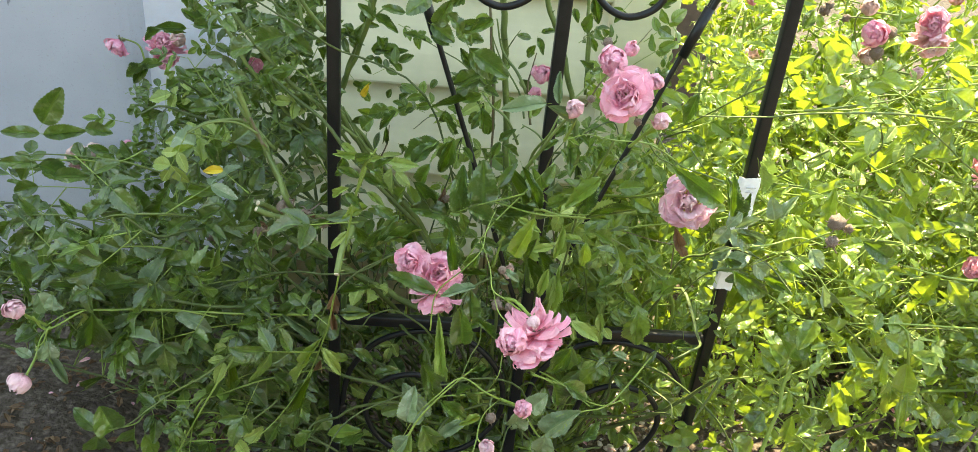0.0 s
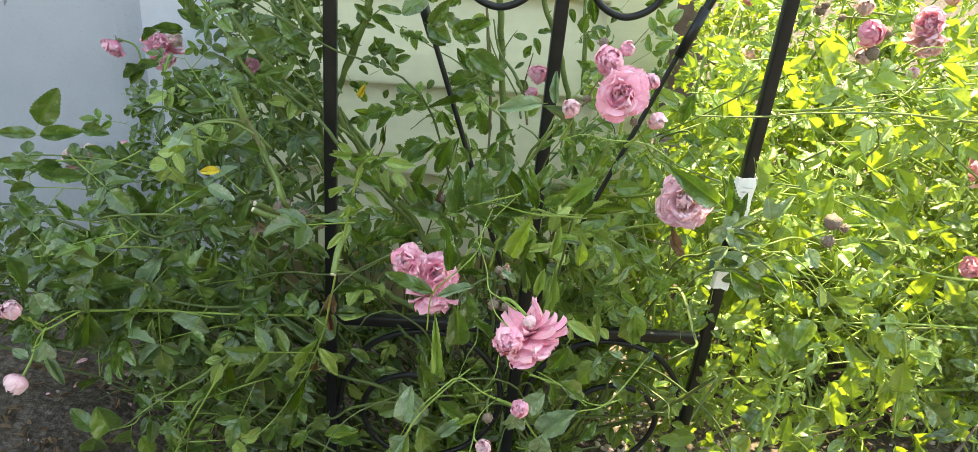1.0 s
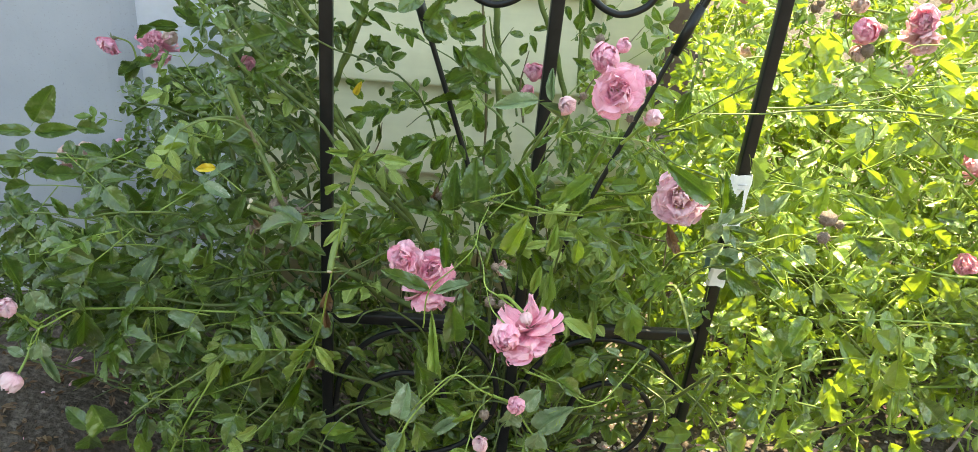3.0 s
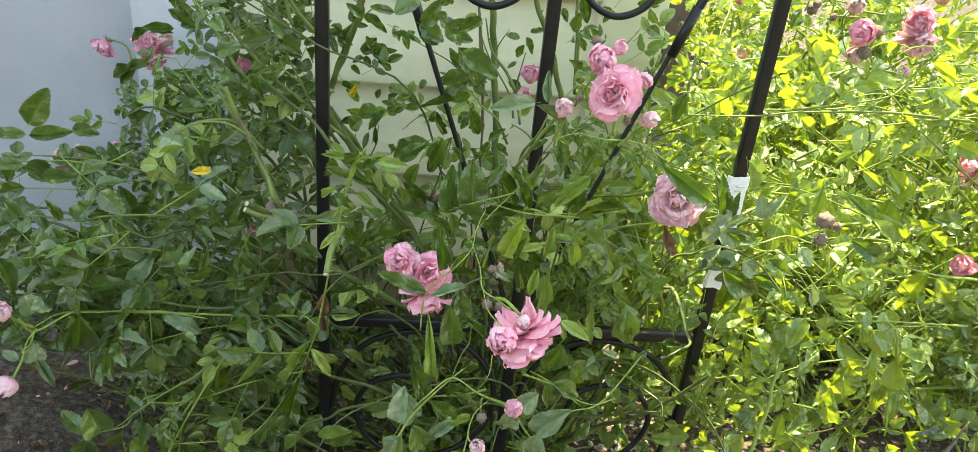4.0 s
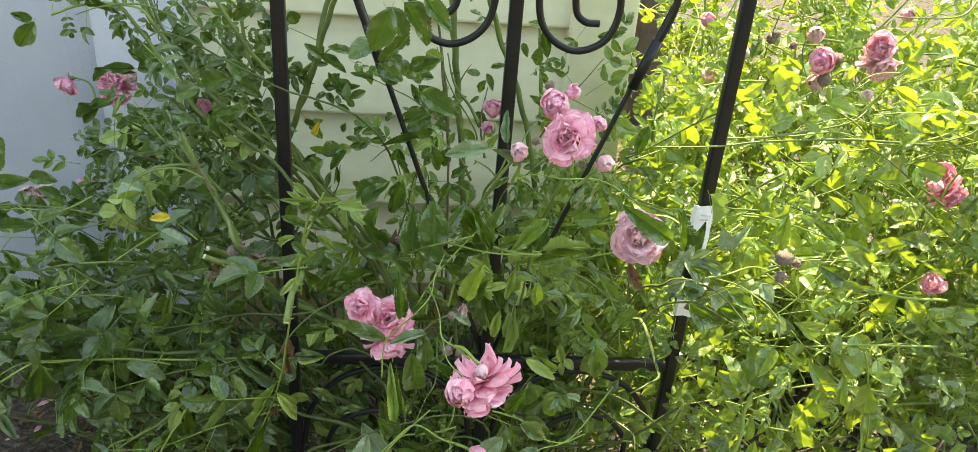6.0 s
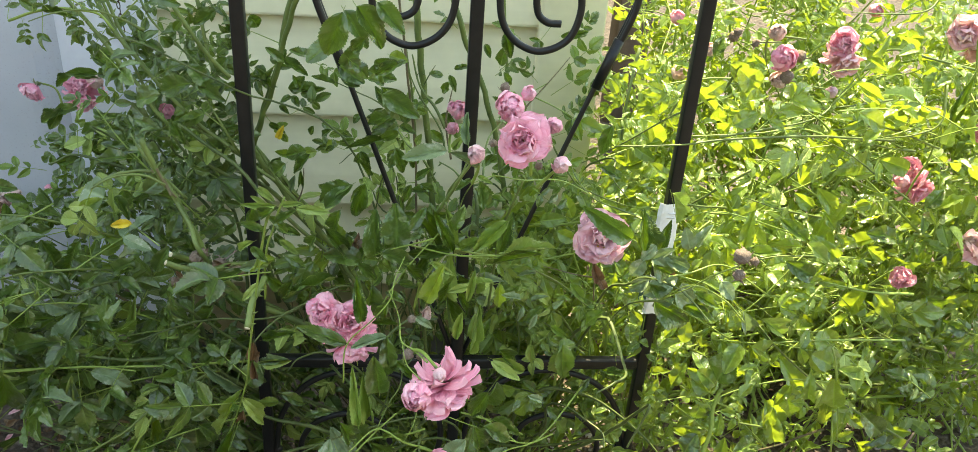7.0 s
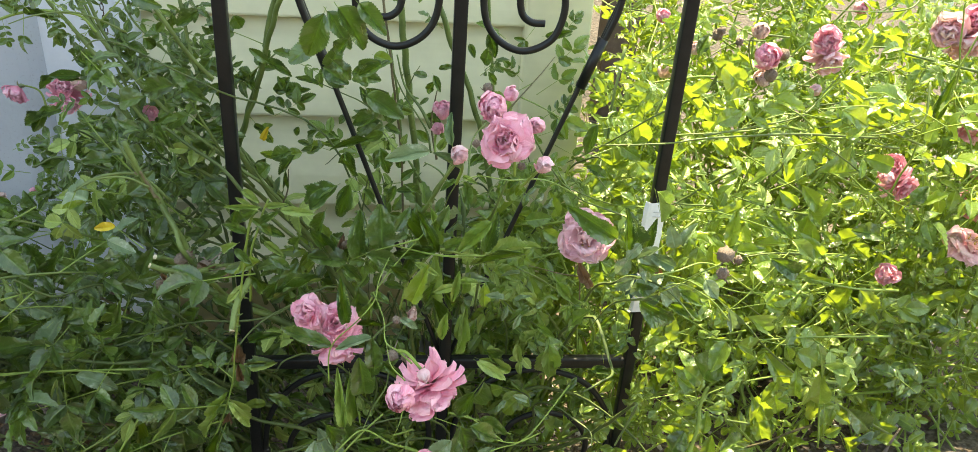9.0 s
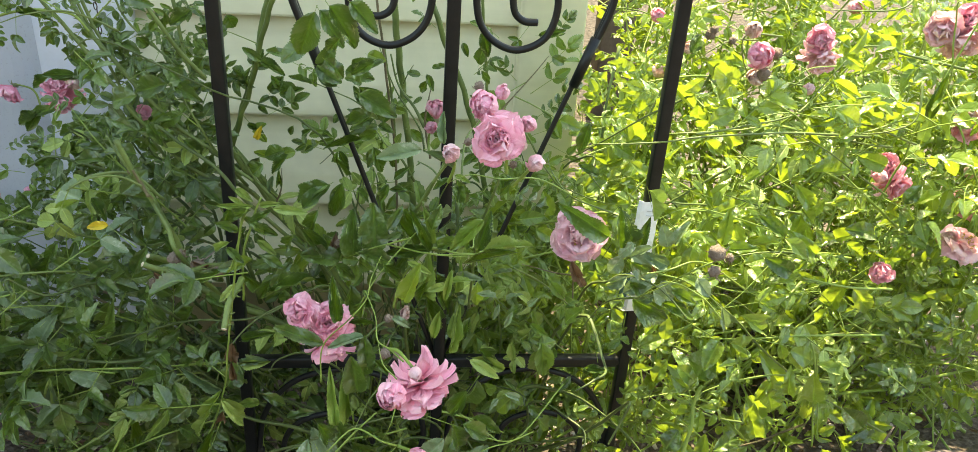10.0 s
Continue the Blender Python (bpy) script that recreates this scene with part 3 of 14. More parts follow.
def facing(base, tip, normal, ratio=1.0):
    """The pose of a leaf that runs from base to tip with its face towards normal."""
    y = Vector(tip) - Vector(base)
    ln = y.length
    y.normalize()
    z = Vector(normal)
    z = (z - y * z.dot(y)).normalized()
    x = y.cross(z)
    m = Matrix((x * ln * ratio, y * ln, z * ln)).transposed().to_4x4()
    m.translation = base
    return m


def blade(bush, base, tip, normal, ratio=0.5, kind="leaf", form=1):
    """One leaflet from base to tip."""
    ob = new("leaflet", SINGLES[kind][form])
    ob.parent = bush
    ob.matrix_local = facing(base, tip, normal, ratio)
    return ob


def leaf(bush, base, tip, normal, kind="leaf", form=0):
    """One compound leaf from base to tip."""
    ob = new("leaf", VARIANTS[kind][form])
    ob.parent = bush
    ob.matrix_local = facing(base, tip, normal)
    return ob


def cane(bush, points, r0, r1, mat=None, name="cane", thorns=0, cut=False):
    mat = mat or M_CANE
    bm = bmesh.new()
    line = spline(points, 8)
    for i, q in enumerate(line):
        q += Vector((noise.noise(q * 40), noise.noise(q * 40 + Vector((9, 0, 0))), noise.noise(q * 40 + Vector((0, 9, 0))))) * min(r0, 0.003)
    tube(bm, line, r0, r1, 9)
    if cut:
        d = (line[-1] - line[-2]).normalized()
        tube(bm, [line[-1] + d * 0.0002, line[-1] + d * 0.0008], r1 * 0.9, r1 * 0.88, 9, matte=1)
    g = random.Random(len(line) * 31 + int(1000 * abs(line[0].x)))
    for _ in range(thorns):
        i = g.randrange(1, len(line) - 1)
        d = (line[i + 1] - line[i - 1]).normalized()
        o = (d.orthogonal().normalized()).copy()
        o.rotate(Matrix.Rotation(g.uniform(0, 6.28), 3, d))
        p = line[i] + o * r0 * 0.7
        tube(bm, [p, p + o * 0.0022 - d * 0.0006, p + o * 0.0045 - d * 0.002], 0.0013, 0.0002, 5)
    return part(name, bm, [mat, M_CUT], bush)


def petal_mesh(mat, cup, reflex, ruffle, point=0.0, side=0.40, phase=0.0):
    """Petal of unit length: base at the origin, runs along +y and cups towards +z."""
    n, k = 10, 10
    verts, faces, marks = [], [], []
    for i in range(n + 1):
        t = i / n
        tip = math.sqrt(max(0.0, 1 - max(0, (t - 0.55) / 0.46) ** 2))
        w = 0.58 * min(1.0, 0.22 + 1.35 * t) * (tip if not point else (1 - max(0, t - 0.3) / 0.72))
        for j in range(k + 1):
            s = j / k * 2 - 1
            z = cup * (t * t * 0.55 + side * s * s * t) - reflex * max(0, t - 0.58) ** 2 * 3.6
            z += ruffle * t * t * (math.sin(4.0 * s + 3 * t + phase) * 0.10 + math.sin(9 * s + 1.3 + 2.1 * phase) * 0.045)
            z += 0.05 * math.sin(2.6 * phase + 5 * t) * t
            z -= 0.10 * max(0, abs(s) - 0.65) * ruffle
            y = t - (0.05 * s * s + 0.05 * math.exp(-(s - 0.2 * math.sin(phase)) ** 2 * 30)) * t ** 3 * (1 - point)
            y += 0.03 * ruffle * t * math.sin(6.5 * s + 1.7 * phase)
            verts.append((s * w + 0.05 * t * math.sin(phase), y, z))
            marks.append((t, abs(s)))
    for i in range(n):
        for j in range(k):
            a = i * (k + 1) + j
            faces.append((a, a + 1, a + k + 2, a + k + 1))
    s = Soup()
    s.add(np.array(verts), faces, 0, marks)
    return s.mesh("petal", [mat])


def shell_petal(mat, phase=0.0, closing=0.95):
    """Petal of a closed or half-open head: a crumpled patch wrapped round the axis, its lip rolled out."""
    n, k = 10, 12
    verts, faces, marks = [], [], []
    for i in range(n + 1):
        t = i / n
        for j in range(k + 1):
            s = j / k * 2 - 1
            top = t * (1 - 0.20 * s * s - 0.06 * math.sin(5 * s + phase))
            r = 0.58 * max(0.02, math.sin(math.pi * (0.06 + (closing - 0.06) * top))) ** 0.75 * (1 + 0.12 * s) + 0.09 * max(0, t - 0.82) / 0.18 * abs(math.sin(2 * s + phase))
            r += (0.012 + 0.050 * t * t) * math.sin(6 * s + 3 * t + phase) + 0.022 * t * math.sin(13 * s + 2 * phase)
            a = s * (0.45 + 0.75 * min(1, 2.2 * t))
            verts.append((r * math.sin(a), r * math.cos(a), 1.14 * top - 0.1))
            marks.append((t, abs(s)))
    for i in range(n):
        for j in range(k):
            a = i * (k + 1) + j
            faces.append((a, a + 1, a + k + 2, a + k + 1))
    s = Soup()
    s.add(np.array(verts), faces, 0, marks)
    return s.mesh("petal", [mat])


PETALS = {}
for key, mm in (("pink", M_PINK), ("pale", M_PALE), ("faded", M_FADED)):
    PETALS[key] = [
        [petal_mesh(mm, 0.36, 0.42, 0.9, phase=p) for p in (0.0, 1.9, 3.7)],
        [petal_mesh(mm, 0.64, 0.38, 1.0, phase=p) for p in (0.6, 2.4, 4.4)],
        [petal_mesh(mm, 0.90, 0.35, 0.9, phase=p) for p in (0.2, 2.9)],
        [petal_mesh(mm, 0.3, 0.15, 0.7, 0.62, phase=p) for p in (0.0, 2.2, 4.1)],
        [shell_petal(mm, p, c) for p, c in ((0.0, 0.97), (1.6, 0.93), (3.9, 0.98))],
    ]


def calyx_mesh(mat):
    bm = bmesh.new()
    bmesh.ops.create_uvsphere(bm, u_segments=10, v_segments=6, radius=0.13, matrix=Matrix.LocRotScale((0, 0, -0.12), None, (1, 1, 1.25)))
    for k in range(5):
        a = 2 * math.pi * k / 5
        out, sd = Vector((math.cos(a), math.sin(a), 0)), Vector((-math.sin(a), math.cos(a), 0))
        rows = []
        for t, w in ((0, 0.09), (0.35, 0.10), (0.7, 0.06), (1.0, 0.008)):
            c = out * (0.08 + 0.42 * t) + Vector((0, 0, -0.06 - 0.20 * t * t))
            rows.append([bm.verts.new(c - sd * w), bm.verts.new(c + Vector((0, 0, -0.02))), bm.verts.new(c + sd * w)])
        for p, q in zip(rows, rows[1:]):
            bm.faces.new((p[0], p[1], q[1], q[0])), bm.faces.new((p[1], p[2], q[2], q[1]))
    return mesh_of("bloom", bm, mat)


CALYX, CALYX_DRY = calyx_mesh(M_SEPAL), calyx_mesh(M_DRYBUD)


def heart_mesh(mat):
    """Short stamens with anthers, of unit bloom radius."""
    bm = bmesh.new()
    g = random.Random(5)
    for _ in range(22):
        a, r = g.uniform(0, 6.28), g.uniform(0.02, 0.17)
        p = Vector((r * math.cos(a), r * math.sin(a), 0.12))
        q = p * 1.35 + Vector((0, 0, g.uniform(0.08, 0.2)))
        tube(bm, [p, q], 0.008, 0.008, 4)
        bmesh.ops.create_icosphere(bm, subdivisions=1, radius=0.024, matrix=Matrix.Translation(q))
    return mesh_of("bloom_heart", bm, mat)


HEART = heart_mesh(M_STAMEN)
# ring: petals, tilt from flat in degrees, length, mesh, start height
FORMS = {
    "open": ((6, 2, 1.0, 0, 0.0), (6, 22, 0.94, 0, 0.05), (5, 42, 0.84, 1, 0.07), (4, 58, 0.72, 1, 0.08), (5, -26, 0.70, 4, 0.06), (4, -14, 0.56, 4, 0.09), (3, -5, 0.42, 4, 0.13), (3, 6, 0.28, 4, 0.18)),
    "tousled": ((8, -8, 1.0, 1, 0.0), (9, 14, 0.92, 1, 0.04), (8, 34, 0.80, 1, 0.07), (8, 52, 0.60, 2, 0.08), (7, 64, 0.50, 2, 0.09), (5, 78, 0.40, 3, 0.10)),
    "flat": ((7, -4, 1.0, 0, 0.0), (7, 12, 0.9, 0, 0.04), (6, 30, 0.70, 1, 0.07), (5, 50, 0.50, 1, 0.09)),
    "loose": ((5, 18, 1.0, 1, 0.0), (6, 36, 1.05, 1, 0.03), (6, 52, 1.0, 3, 0.06), (5, 64, 0.9, 1, 0.08), (4, 76, 0.78, 2, 0.1)),
    "pompon": ((8, -48, 1.0, 3, 0.0), (9, -24, 1.05, 3, 0.05), (8, 2, 1.0, 3, 0.10), (7, 24, 0.85, 1, 0.14), (6, 48, 0.66, 1, 0.18), (5, 70, 0.5, 2, 0.2)),
    "bud": ((4, -6, 1.0, 4, -0.05), (4, 0, 0.94, 4, 0.0), (3, 4, 0.84, 4, 0.08), (3, 6, 0.68, 4, 0.20), (3, 10, 0.46, 4, 0.42), (3, 14, 0.26, 4, 0.66)),
    "half": ((5, -20, 1.0, 4, -0.05), (5, -9, 0.98, 4, 0.0), (4, -2, 0.90, 4, 0.06), (4, 3, 0.76, 4, 0.16), (3, 6, 0.60, 4, 0.28), (3, 10, 0.42, 4, 0.46), (3, 14, 0.26, 4, 0.64)),
}


def bloom(bush, centre, normal, radius, form="open", kind="pink", label="", seed=0, stem=None):
    """A rose: calyx with sepals, its petals ring by ring, and a short stem."""
    g = random.Random(seed + int(1e4 * abs(centre[0])))
    head = new("bloom" if form not in ("bud",) else "bud", CALYX)
    tagged(head, label)
    head.parent = bush
    q = Vector(normal).to_track_quat("Z", "Y").to_matrix().to_4x4()
    head.matrix_local = Matrix.Translation(centre) @ q @ pose(0, 0, 0, 0, 0, g.uniform(0, 360)) @ Matrix.Scale(radius, 4)
    for ring, (count, tilt, ln, which, up) in enumerate(FORMS[form]):
        turn = g.uniform(0, 360)
        for k in range(count):
            ob = new("petal", g.choice(PETALS[kind][which]))
            ob.parent = head
            wide = g.uniform(0.9, 1.15) * (0.70 if which == 3 else 0.85 if which == 2 else 0.95)
            size = ln * g.uniform(0.80, 1.10)
            ob.matrix_local = pose(0, 0, up, 0, 0, turn + 360 * k / count + g.uniform(-14, 14)) @ pose(0, 0.02 if which != 4 else 0, 0, tilt + g.uniform(-13, 13) * (0.55 if which == 4 else 1), g.uniform(-8, 8) if which == 4 else g.uniform(-10, 10), 0) @ Matrix.Diagonal((size * wide, size, size, 1))
    if form in ("open", "flat", "tousled"):
        ob = new("bloom_heart", HEART)
        ob.parent = head
        tagged(ob, "yellow-brown stamens", kind="stuff")
        ob.matrix_local = Matrix.Scale(1.1 if form == "open" else 1.7, 4)
    if stem:
        cane(bush, [Vector(centre) - Vector(normal).normalized() * radius * 0.2, (Vector(centre) + Vector(stem)) / 2 - Vector(normal).normalized() * radius * 0.8, stem], 0.0011, 0.0014, M_STEM, "stem")
    return head


def dried(bush, centre, normal, radius, seed=0):
    """A withered hip with shrivelled petals."""
    bm = bmesh.new()
    bmesh.ops.create_icosphere(bm, subdivisions=3, radius=1.0)
    for v in bm.verts:
        n = v.co.normalized()
        v.co *= 0.85 + 0.30 * noise.noise(n * 2.2 + Vector((seed, 0, 0))) + 0.22 * abs(noise.noise(n * 6 + Vector((0, seed, 0))))
        v.co.z *= 1.25 if v.co.z > 0 else 0.95
    for k in range(5):
        a = 1.257 * k + seed
        o = Vector((math.cos(a), math.sin(a), 0))
        tube(bm, [o * 0.5 - Vector((0, 0, 0.7)), o * 1.0 - Vector((0, 0, 0.75)), o * 1.5 - Vector((0, 0, 0.2 * (k % 3)))], 0.16, 0.02, 5)
    tube(bm, [Vector((0, 0, -0.8)), Vector((0.1, 0, -1.8)), Vector((0.3, 0.1, -3.2))], 0.12, 0.10, 6)
    head = part("withered_bud", bm, M_DRYBUD, bush, "shrivelled grey-brown spent bud")
    head.matrix_local = Matrix.Translation(centre) @ Vector(normal).to_track_quat("Z", "Y").to_matrix().to_4x4() @ Matrix.Scale(radius, 4)
    return head


climber = tagged(new("climbing_rose"), "shaded climbing rose with pink blooms grown through the trellis", "rose bush")
shrub = tagged(new("shrub_rose"), "sunlit rose bush with fading pink blooms beside the house", "rose bush")


def profile(x, table):
    for (a, p), (b, q) in zip(table, table[1:]):
        if a <= x <= b:
            return p + (q - p) * (x - a) / (b - a)
    return table[0][1] if x < table[0][0] else table[-1][1]


LEFT_TOP = ((-0.7, 0.30), (-0.5, 0.40), (-0.33, 0.44), (-0.23, 0.46), (-0.19, 0.54), (-0.15, 0.62), (-0.11, 0.68), (-0.05, 0.68), (0.0, 0.56), (0.08, 0.40), (0.36, 0.36), (0.42, 0.5))
RIGHT_TOP = ((0.36, 0.40), (0.42, 0.52), (0.50, 0.66), (0.7, 0.76), (1.5, 0.72))


# blooms of the shrub that stand free of leaves on their outer side
FREE = [Vector(c) for c in ((0.748, 0.110, 0.480), (0.771, 0.100, 0.351), (0.894, 0.140, 0.374), (0.849, 0.220, 0.632), (0.508, 0.015, 0.649), (0.602, 0.080, 0.637))]
OUTWARD = Vector((-0.53, -0.78, 0.34)).normalized()


def clear(p):
    """False just before the trellis, over the bare soil by the plinth, and inside the walls."""
    for c in FREE:
        along = (p - c).dot(OUTWARD)
        if -0.02 < along < 0.3 and (p - c - OUTWARD * along).length < 0.032:
            return False
    if -0.06 < p.x < 0.44 and -0.30 < p.y < -0.005:
        return False
    if p.x < -0.20 - 0.4 * max(0, p.y + 0.1) and p.z < 0.31 - 0.8 * (p.y + 0.1):
        return False
    if p.x < -0.12 and (p.z > profile(p.x, LEFT_TOP) + 0.02 or p.z > 0.47 and p.y < 0.07):
        return False
    return p.z > 0.01 and (p.y < 0.19 or p.x > 0.385)


def wild(bush, count, base, ends, top, keep, seed, mats, leaf_size, single_at, name, share_old=0.25, most=40, per=2, bark=None):
    """Arching canes with leaves all along; the outer leaves are parts, the rest one mass."""
    g = random.Random(seed)
    wood, mass = Soup(), Soup()
    single = 0
    for c in range(count):
        b = Vector((g.uniform(*base[0]), g.uniform(*base[1]), 0.0))
        e = Vector((g.uniform(*ends[0]), g.uniform(*ends[1]), 0))
        e.z = g.uniform(0.06, 1.0) ** 0.8 * profile(e.x, top)
        if not clear(e) and e.x < -0.1:
            continue
        mid = b.lerp(e, 0.5)
        mid.z = e.z * g.uniform(0.45, 0.8) + 0.02
        mid += Vector((g.uniform(-0.09, 0.09), g.uniform(-0.05, 0.05), g.uniform(-0.05, 0.06)))
        late = mid.lerp(e, g.uniform(0.4, 0.6)) + Vector((g.uniform(-0.03, 0.03), g.uniform(-0.03, 0.03), g.uniform(-0.01, 0.04)))
        line = spline([b, mid, late, e, e + (e - late) * g.uniform(0.15, 0.4) + Vector((g.uniform(-0.02, 0.02), 0, -g.uniform(0, 0.06)))], 7)
        for q in line:
            q += Vector((noise.noise(q * 14 + Vector((c, 0, 0))), noise.noise(q * 14 + Vector((0, c, 0))), noise.noise(q * 14 + Vector((0, 0, c))))) * 0.012
        r = g.uniform(0.0008, 0.0021)
        v, f = stalk(line, r * 1.4, r * 0.5, 5)
        wood.add(v, f, 0)
        along = 0.0
        for p, q in zip(line, line[1:]):
            along += (q - p).length
            if along < 0.032:
                continue
            along = 0.0
            for _ in range(per):
                if not keep(p, g):
                    continue
                d = (q - p).normalized()
                out = Vector((g.uniform(-1, 1), g.uniform(-1, 0.6), g.uniform(-0.35, 0.6)))
                out = (out - d * out.dot(d) * 0.6).normalized()
                ln = g.uniform(*leaf_size) * (0.8 if p.y > 0.12 else 1.0)
                face = Vector((g.uniform(-0.9, 0.9), g.uniform(-1.1, 0.5), g.uniform(0.1, 1.3)))
                if not clear(p + out * ln) or not clear(p + out * ln * 0.5):
                    continue
                m = facing(p, p + out * ln, face)
                if single < most and single_at(p, g):
                    single += 1
                    ob = new("leaf", g.choice(VARIANTS["old" if g.random() < share_old else mats[0]]))
                    ob.parent = bush
                    ob.matrix_local = m
                else:
                    s, pale = g.choice(POOL), g.random()
                    for verts, faces, mat in s:
                        mass.add(turned(verts, m), faces, 0 if mat == 1 else (2 if pale > 1 - share_old else 3 if pale < 0.06 else 1))
    ob = new(name, wood.mesh(name, [bark or M_CANE_SHADED]))
    ob.parent = bush
    tagged(ob, "thin green canes", kind="stuff")
    ob = new("foliage", mass.mesh("foliage", [M_STEM, VARIANTS[mats[0]][0].materials[0], M_LEAF_OLD, M_LEAF_UNDER]))
    ob.parent = bush
    tagged(ob, "crowded small serrated leaves", kind="stuff")


class Pieces(Soup):
    """Keeps each piece apart."""

    def __init__(self):
        self.got = []

    def add(self, verts, faces, mat=0):
        self.got.append((verts, faces, mat))


POOL = []
for k in range(12):
    s = Pieces()
    compound(s, (2, 2, 3, 1)[k % 4], 10)
    POOL.append(s.got)


def keep_left(p, g):
    if p.x > 0.06 or p.y > 0.185 or p.z < 0.015:
        return False
    if p.x > -0.05:
        return p.z < 0.42 and g.random() < (0.12 if p.y > 0.01 else 0.06)
    if p.x < -0.23 - 0.4 * max(0, p.y + 0.1) and p.z < 0.27 - 0.8 * (p.y + 0.1):
        return False
    if p.x < -0.20 and p.y > 0.125:
        return False
    if p.z < 0.47 and p.y > -0.02 and g.random() < (0.45 if p.x > -0.12 else 0.3):
        return False
    return p.z < profile(p.x, LEFT_TOP)


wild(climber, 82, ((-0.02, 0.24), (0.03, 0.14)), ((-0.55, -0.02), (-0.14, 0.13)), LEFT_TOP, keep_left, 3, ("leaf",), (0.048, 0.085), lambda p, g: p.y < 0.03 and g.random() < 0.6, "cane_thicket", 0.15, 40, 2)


def keep_middle(p, g):
    if p.y > 0.19 or p.z < 0.015 or not -0.03 < p.x < 0.42:
        return False
    if p.z > 0.46 + 0.05 * max(0, p.x - 0.2):
        return g.random() < (0.20 if p.y > 0.06 else 0.0)
    if p.y > 0.01:
        return g.random() < (0.15 if p.x < 0.2 else 0.13)
    return g.random() < 0.05


MIDDLE_TOP = ((0.0, 0.50), (0.42, 0.52))
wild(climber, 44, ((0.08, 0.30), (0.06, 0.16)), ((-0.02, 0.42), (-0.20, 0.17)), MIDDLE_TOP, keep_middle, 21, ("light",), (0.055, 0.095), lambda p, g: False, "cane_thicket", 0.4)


wild(climber, 26, ((0.24, 0.34), (0.08, 0.16)), ((0.25, 0.38), (0.0, 0.17)), ((0.2, 0.50), (0.4, 0.52)), lambda p, g: p.z > 0.16 and g.random() < 0.8, 63, ("light",), (0.05, 0.085), lambda p, g: False, "cane_thicket", 0.5, bark=M_STEM)


def keep_right(p, g):
    if p.x < 0.40 and p.y > 0.17 or p.z < 0.015:
        return False
    if p.x < 0.44 and p.y < 0.10:
        return g.random() < 0.10
    if p.x < 0.54 and p.y > 0.06:
        return g.random() < 0.42
    if p.z > 0.32 and 0.2 < p.y < 0.6 and p.x < 0.8 and g.random() < 0.15:
        return False
    if p.z < 0.24:
        return g.random() < (0.28 if p.x < 0.62 else 0.5)
    return p.x > 0.37


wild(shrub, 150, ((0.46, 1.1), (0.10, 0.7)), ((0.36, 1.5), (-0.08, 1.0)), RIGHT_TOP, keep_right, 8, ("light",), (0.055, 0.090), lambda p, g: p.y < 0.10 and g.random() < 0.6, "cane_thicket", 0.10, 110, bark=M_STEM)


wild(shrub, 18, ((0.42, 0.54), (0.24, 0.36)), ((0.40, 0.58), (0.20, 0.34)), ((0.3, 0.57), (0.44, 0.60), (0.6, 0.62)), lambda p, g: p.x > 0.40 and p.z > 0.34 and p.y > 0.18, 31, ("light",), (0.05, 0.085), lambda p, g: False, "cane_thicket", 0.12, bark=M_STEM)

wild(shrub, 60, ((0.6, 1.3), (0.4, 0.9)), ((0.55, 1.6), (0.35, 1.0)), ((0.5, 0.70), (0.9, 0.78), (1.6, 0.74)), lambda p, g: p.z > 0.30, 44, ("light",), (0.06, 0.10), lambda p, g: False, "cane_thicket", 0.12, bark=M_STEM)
g = random.Random(52)
for k in range(12):
    p = Vector((g.uniform(0.40, 0.56), g.uniform(0.22, 0.36), 0.32 + 0.02 * k))
    leaf(shrub, p, p + Vector((g.uniform(-0.05, 0.05), g.uniform(-0.04, 0.0), g.uniform(-0.01, 0.04))), (g.uniform(-0.6, 0.3), -0.6, g.uniform(0.4, 1.0)), "light", g.randrange(5))

# ---- blooms of the climbing rose ----
bloom(climber, (0.23, -0.219, 0.649), (-0.28, -0.92, 0.29), 0.0197, 'open', 'pink', label='fully open ruffled pink rose', stem=(0.245, -0.17, 0.601))
bloom(climber, (0.222, -0.2, 0.666), (-0.29, -0.92, 0.26), 0.0135, 'half', 'pink')
bloom(climber, (0.234, -0.195, 0.673), (0, -0.85, 0.53), 0.0085, 'bud', 'pink')
bloom(climber, (0.253, -0.205, 0.655), (-0.37, -0.89, 0.28), 0.0085, 'half', 'pink')
bloom(climber, (0.258, -0.22, 0.632), (-0.34, -0.91, 0.24), 0.0102, 'bud', 'pale', stem=(0.251, -0.17, 0.591))
bloom(climber, (0.249, -0.205, 0.638), (-0.02, -0.8, 0.61), 0.0061, 'half', 'faded')
dried(climber, (0.243, -0.215, 0.628), (-0.01, -0.9, 0.44), 0.0030, 80)
dried(climber, (0.218, -0.19, 0.676), (0.07, -0.59, 0.8), 0.0036, 47)
bloom(climber, (0.201, -0.195, 0.626), (-0.33, -0.81, 0.48), 0.0111, 'bud', 'pale', stem=(0.202, -0.16, 0.588))
dried(climber, (0.213, -0.185, 0.632), (-0.12, -0.86, 0.49), 0.0031, 11)
bloom(climber, (0.198, 0.03, 0.577), (0.11, -0.78, 0.62), 0.0135, 'half', 'pink')
bloom(climber, (0.194, 0.03, 0.56), (0.06, -0.96, 0.26), 0.0097, 'bud', 'pink', stem=(0.193, 0.03, 0.532))
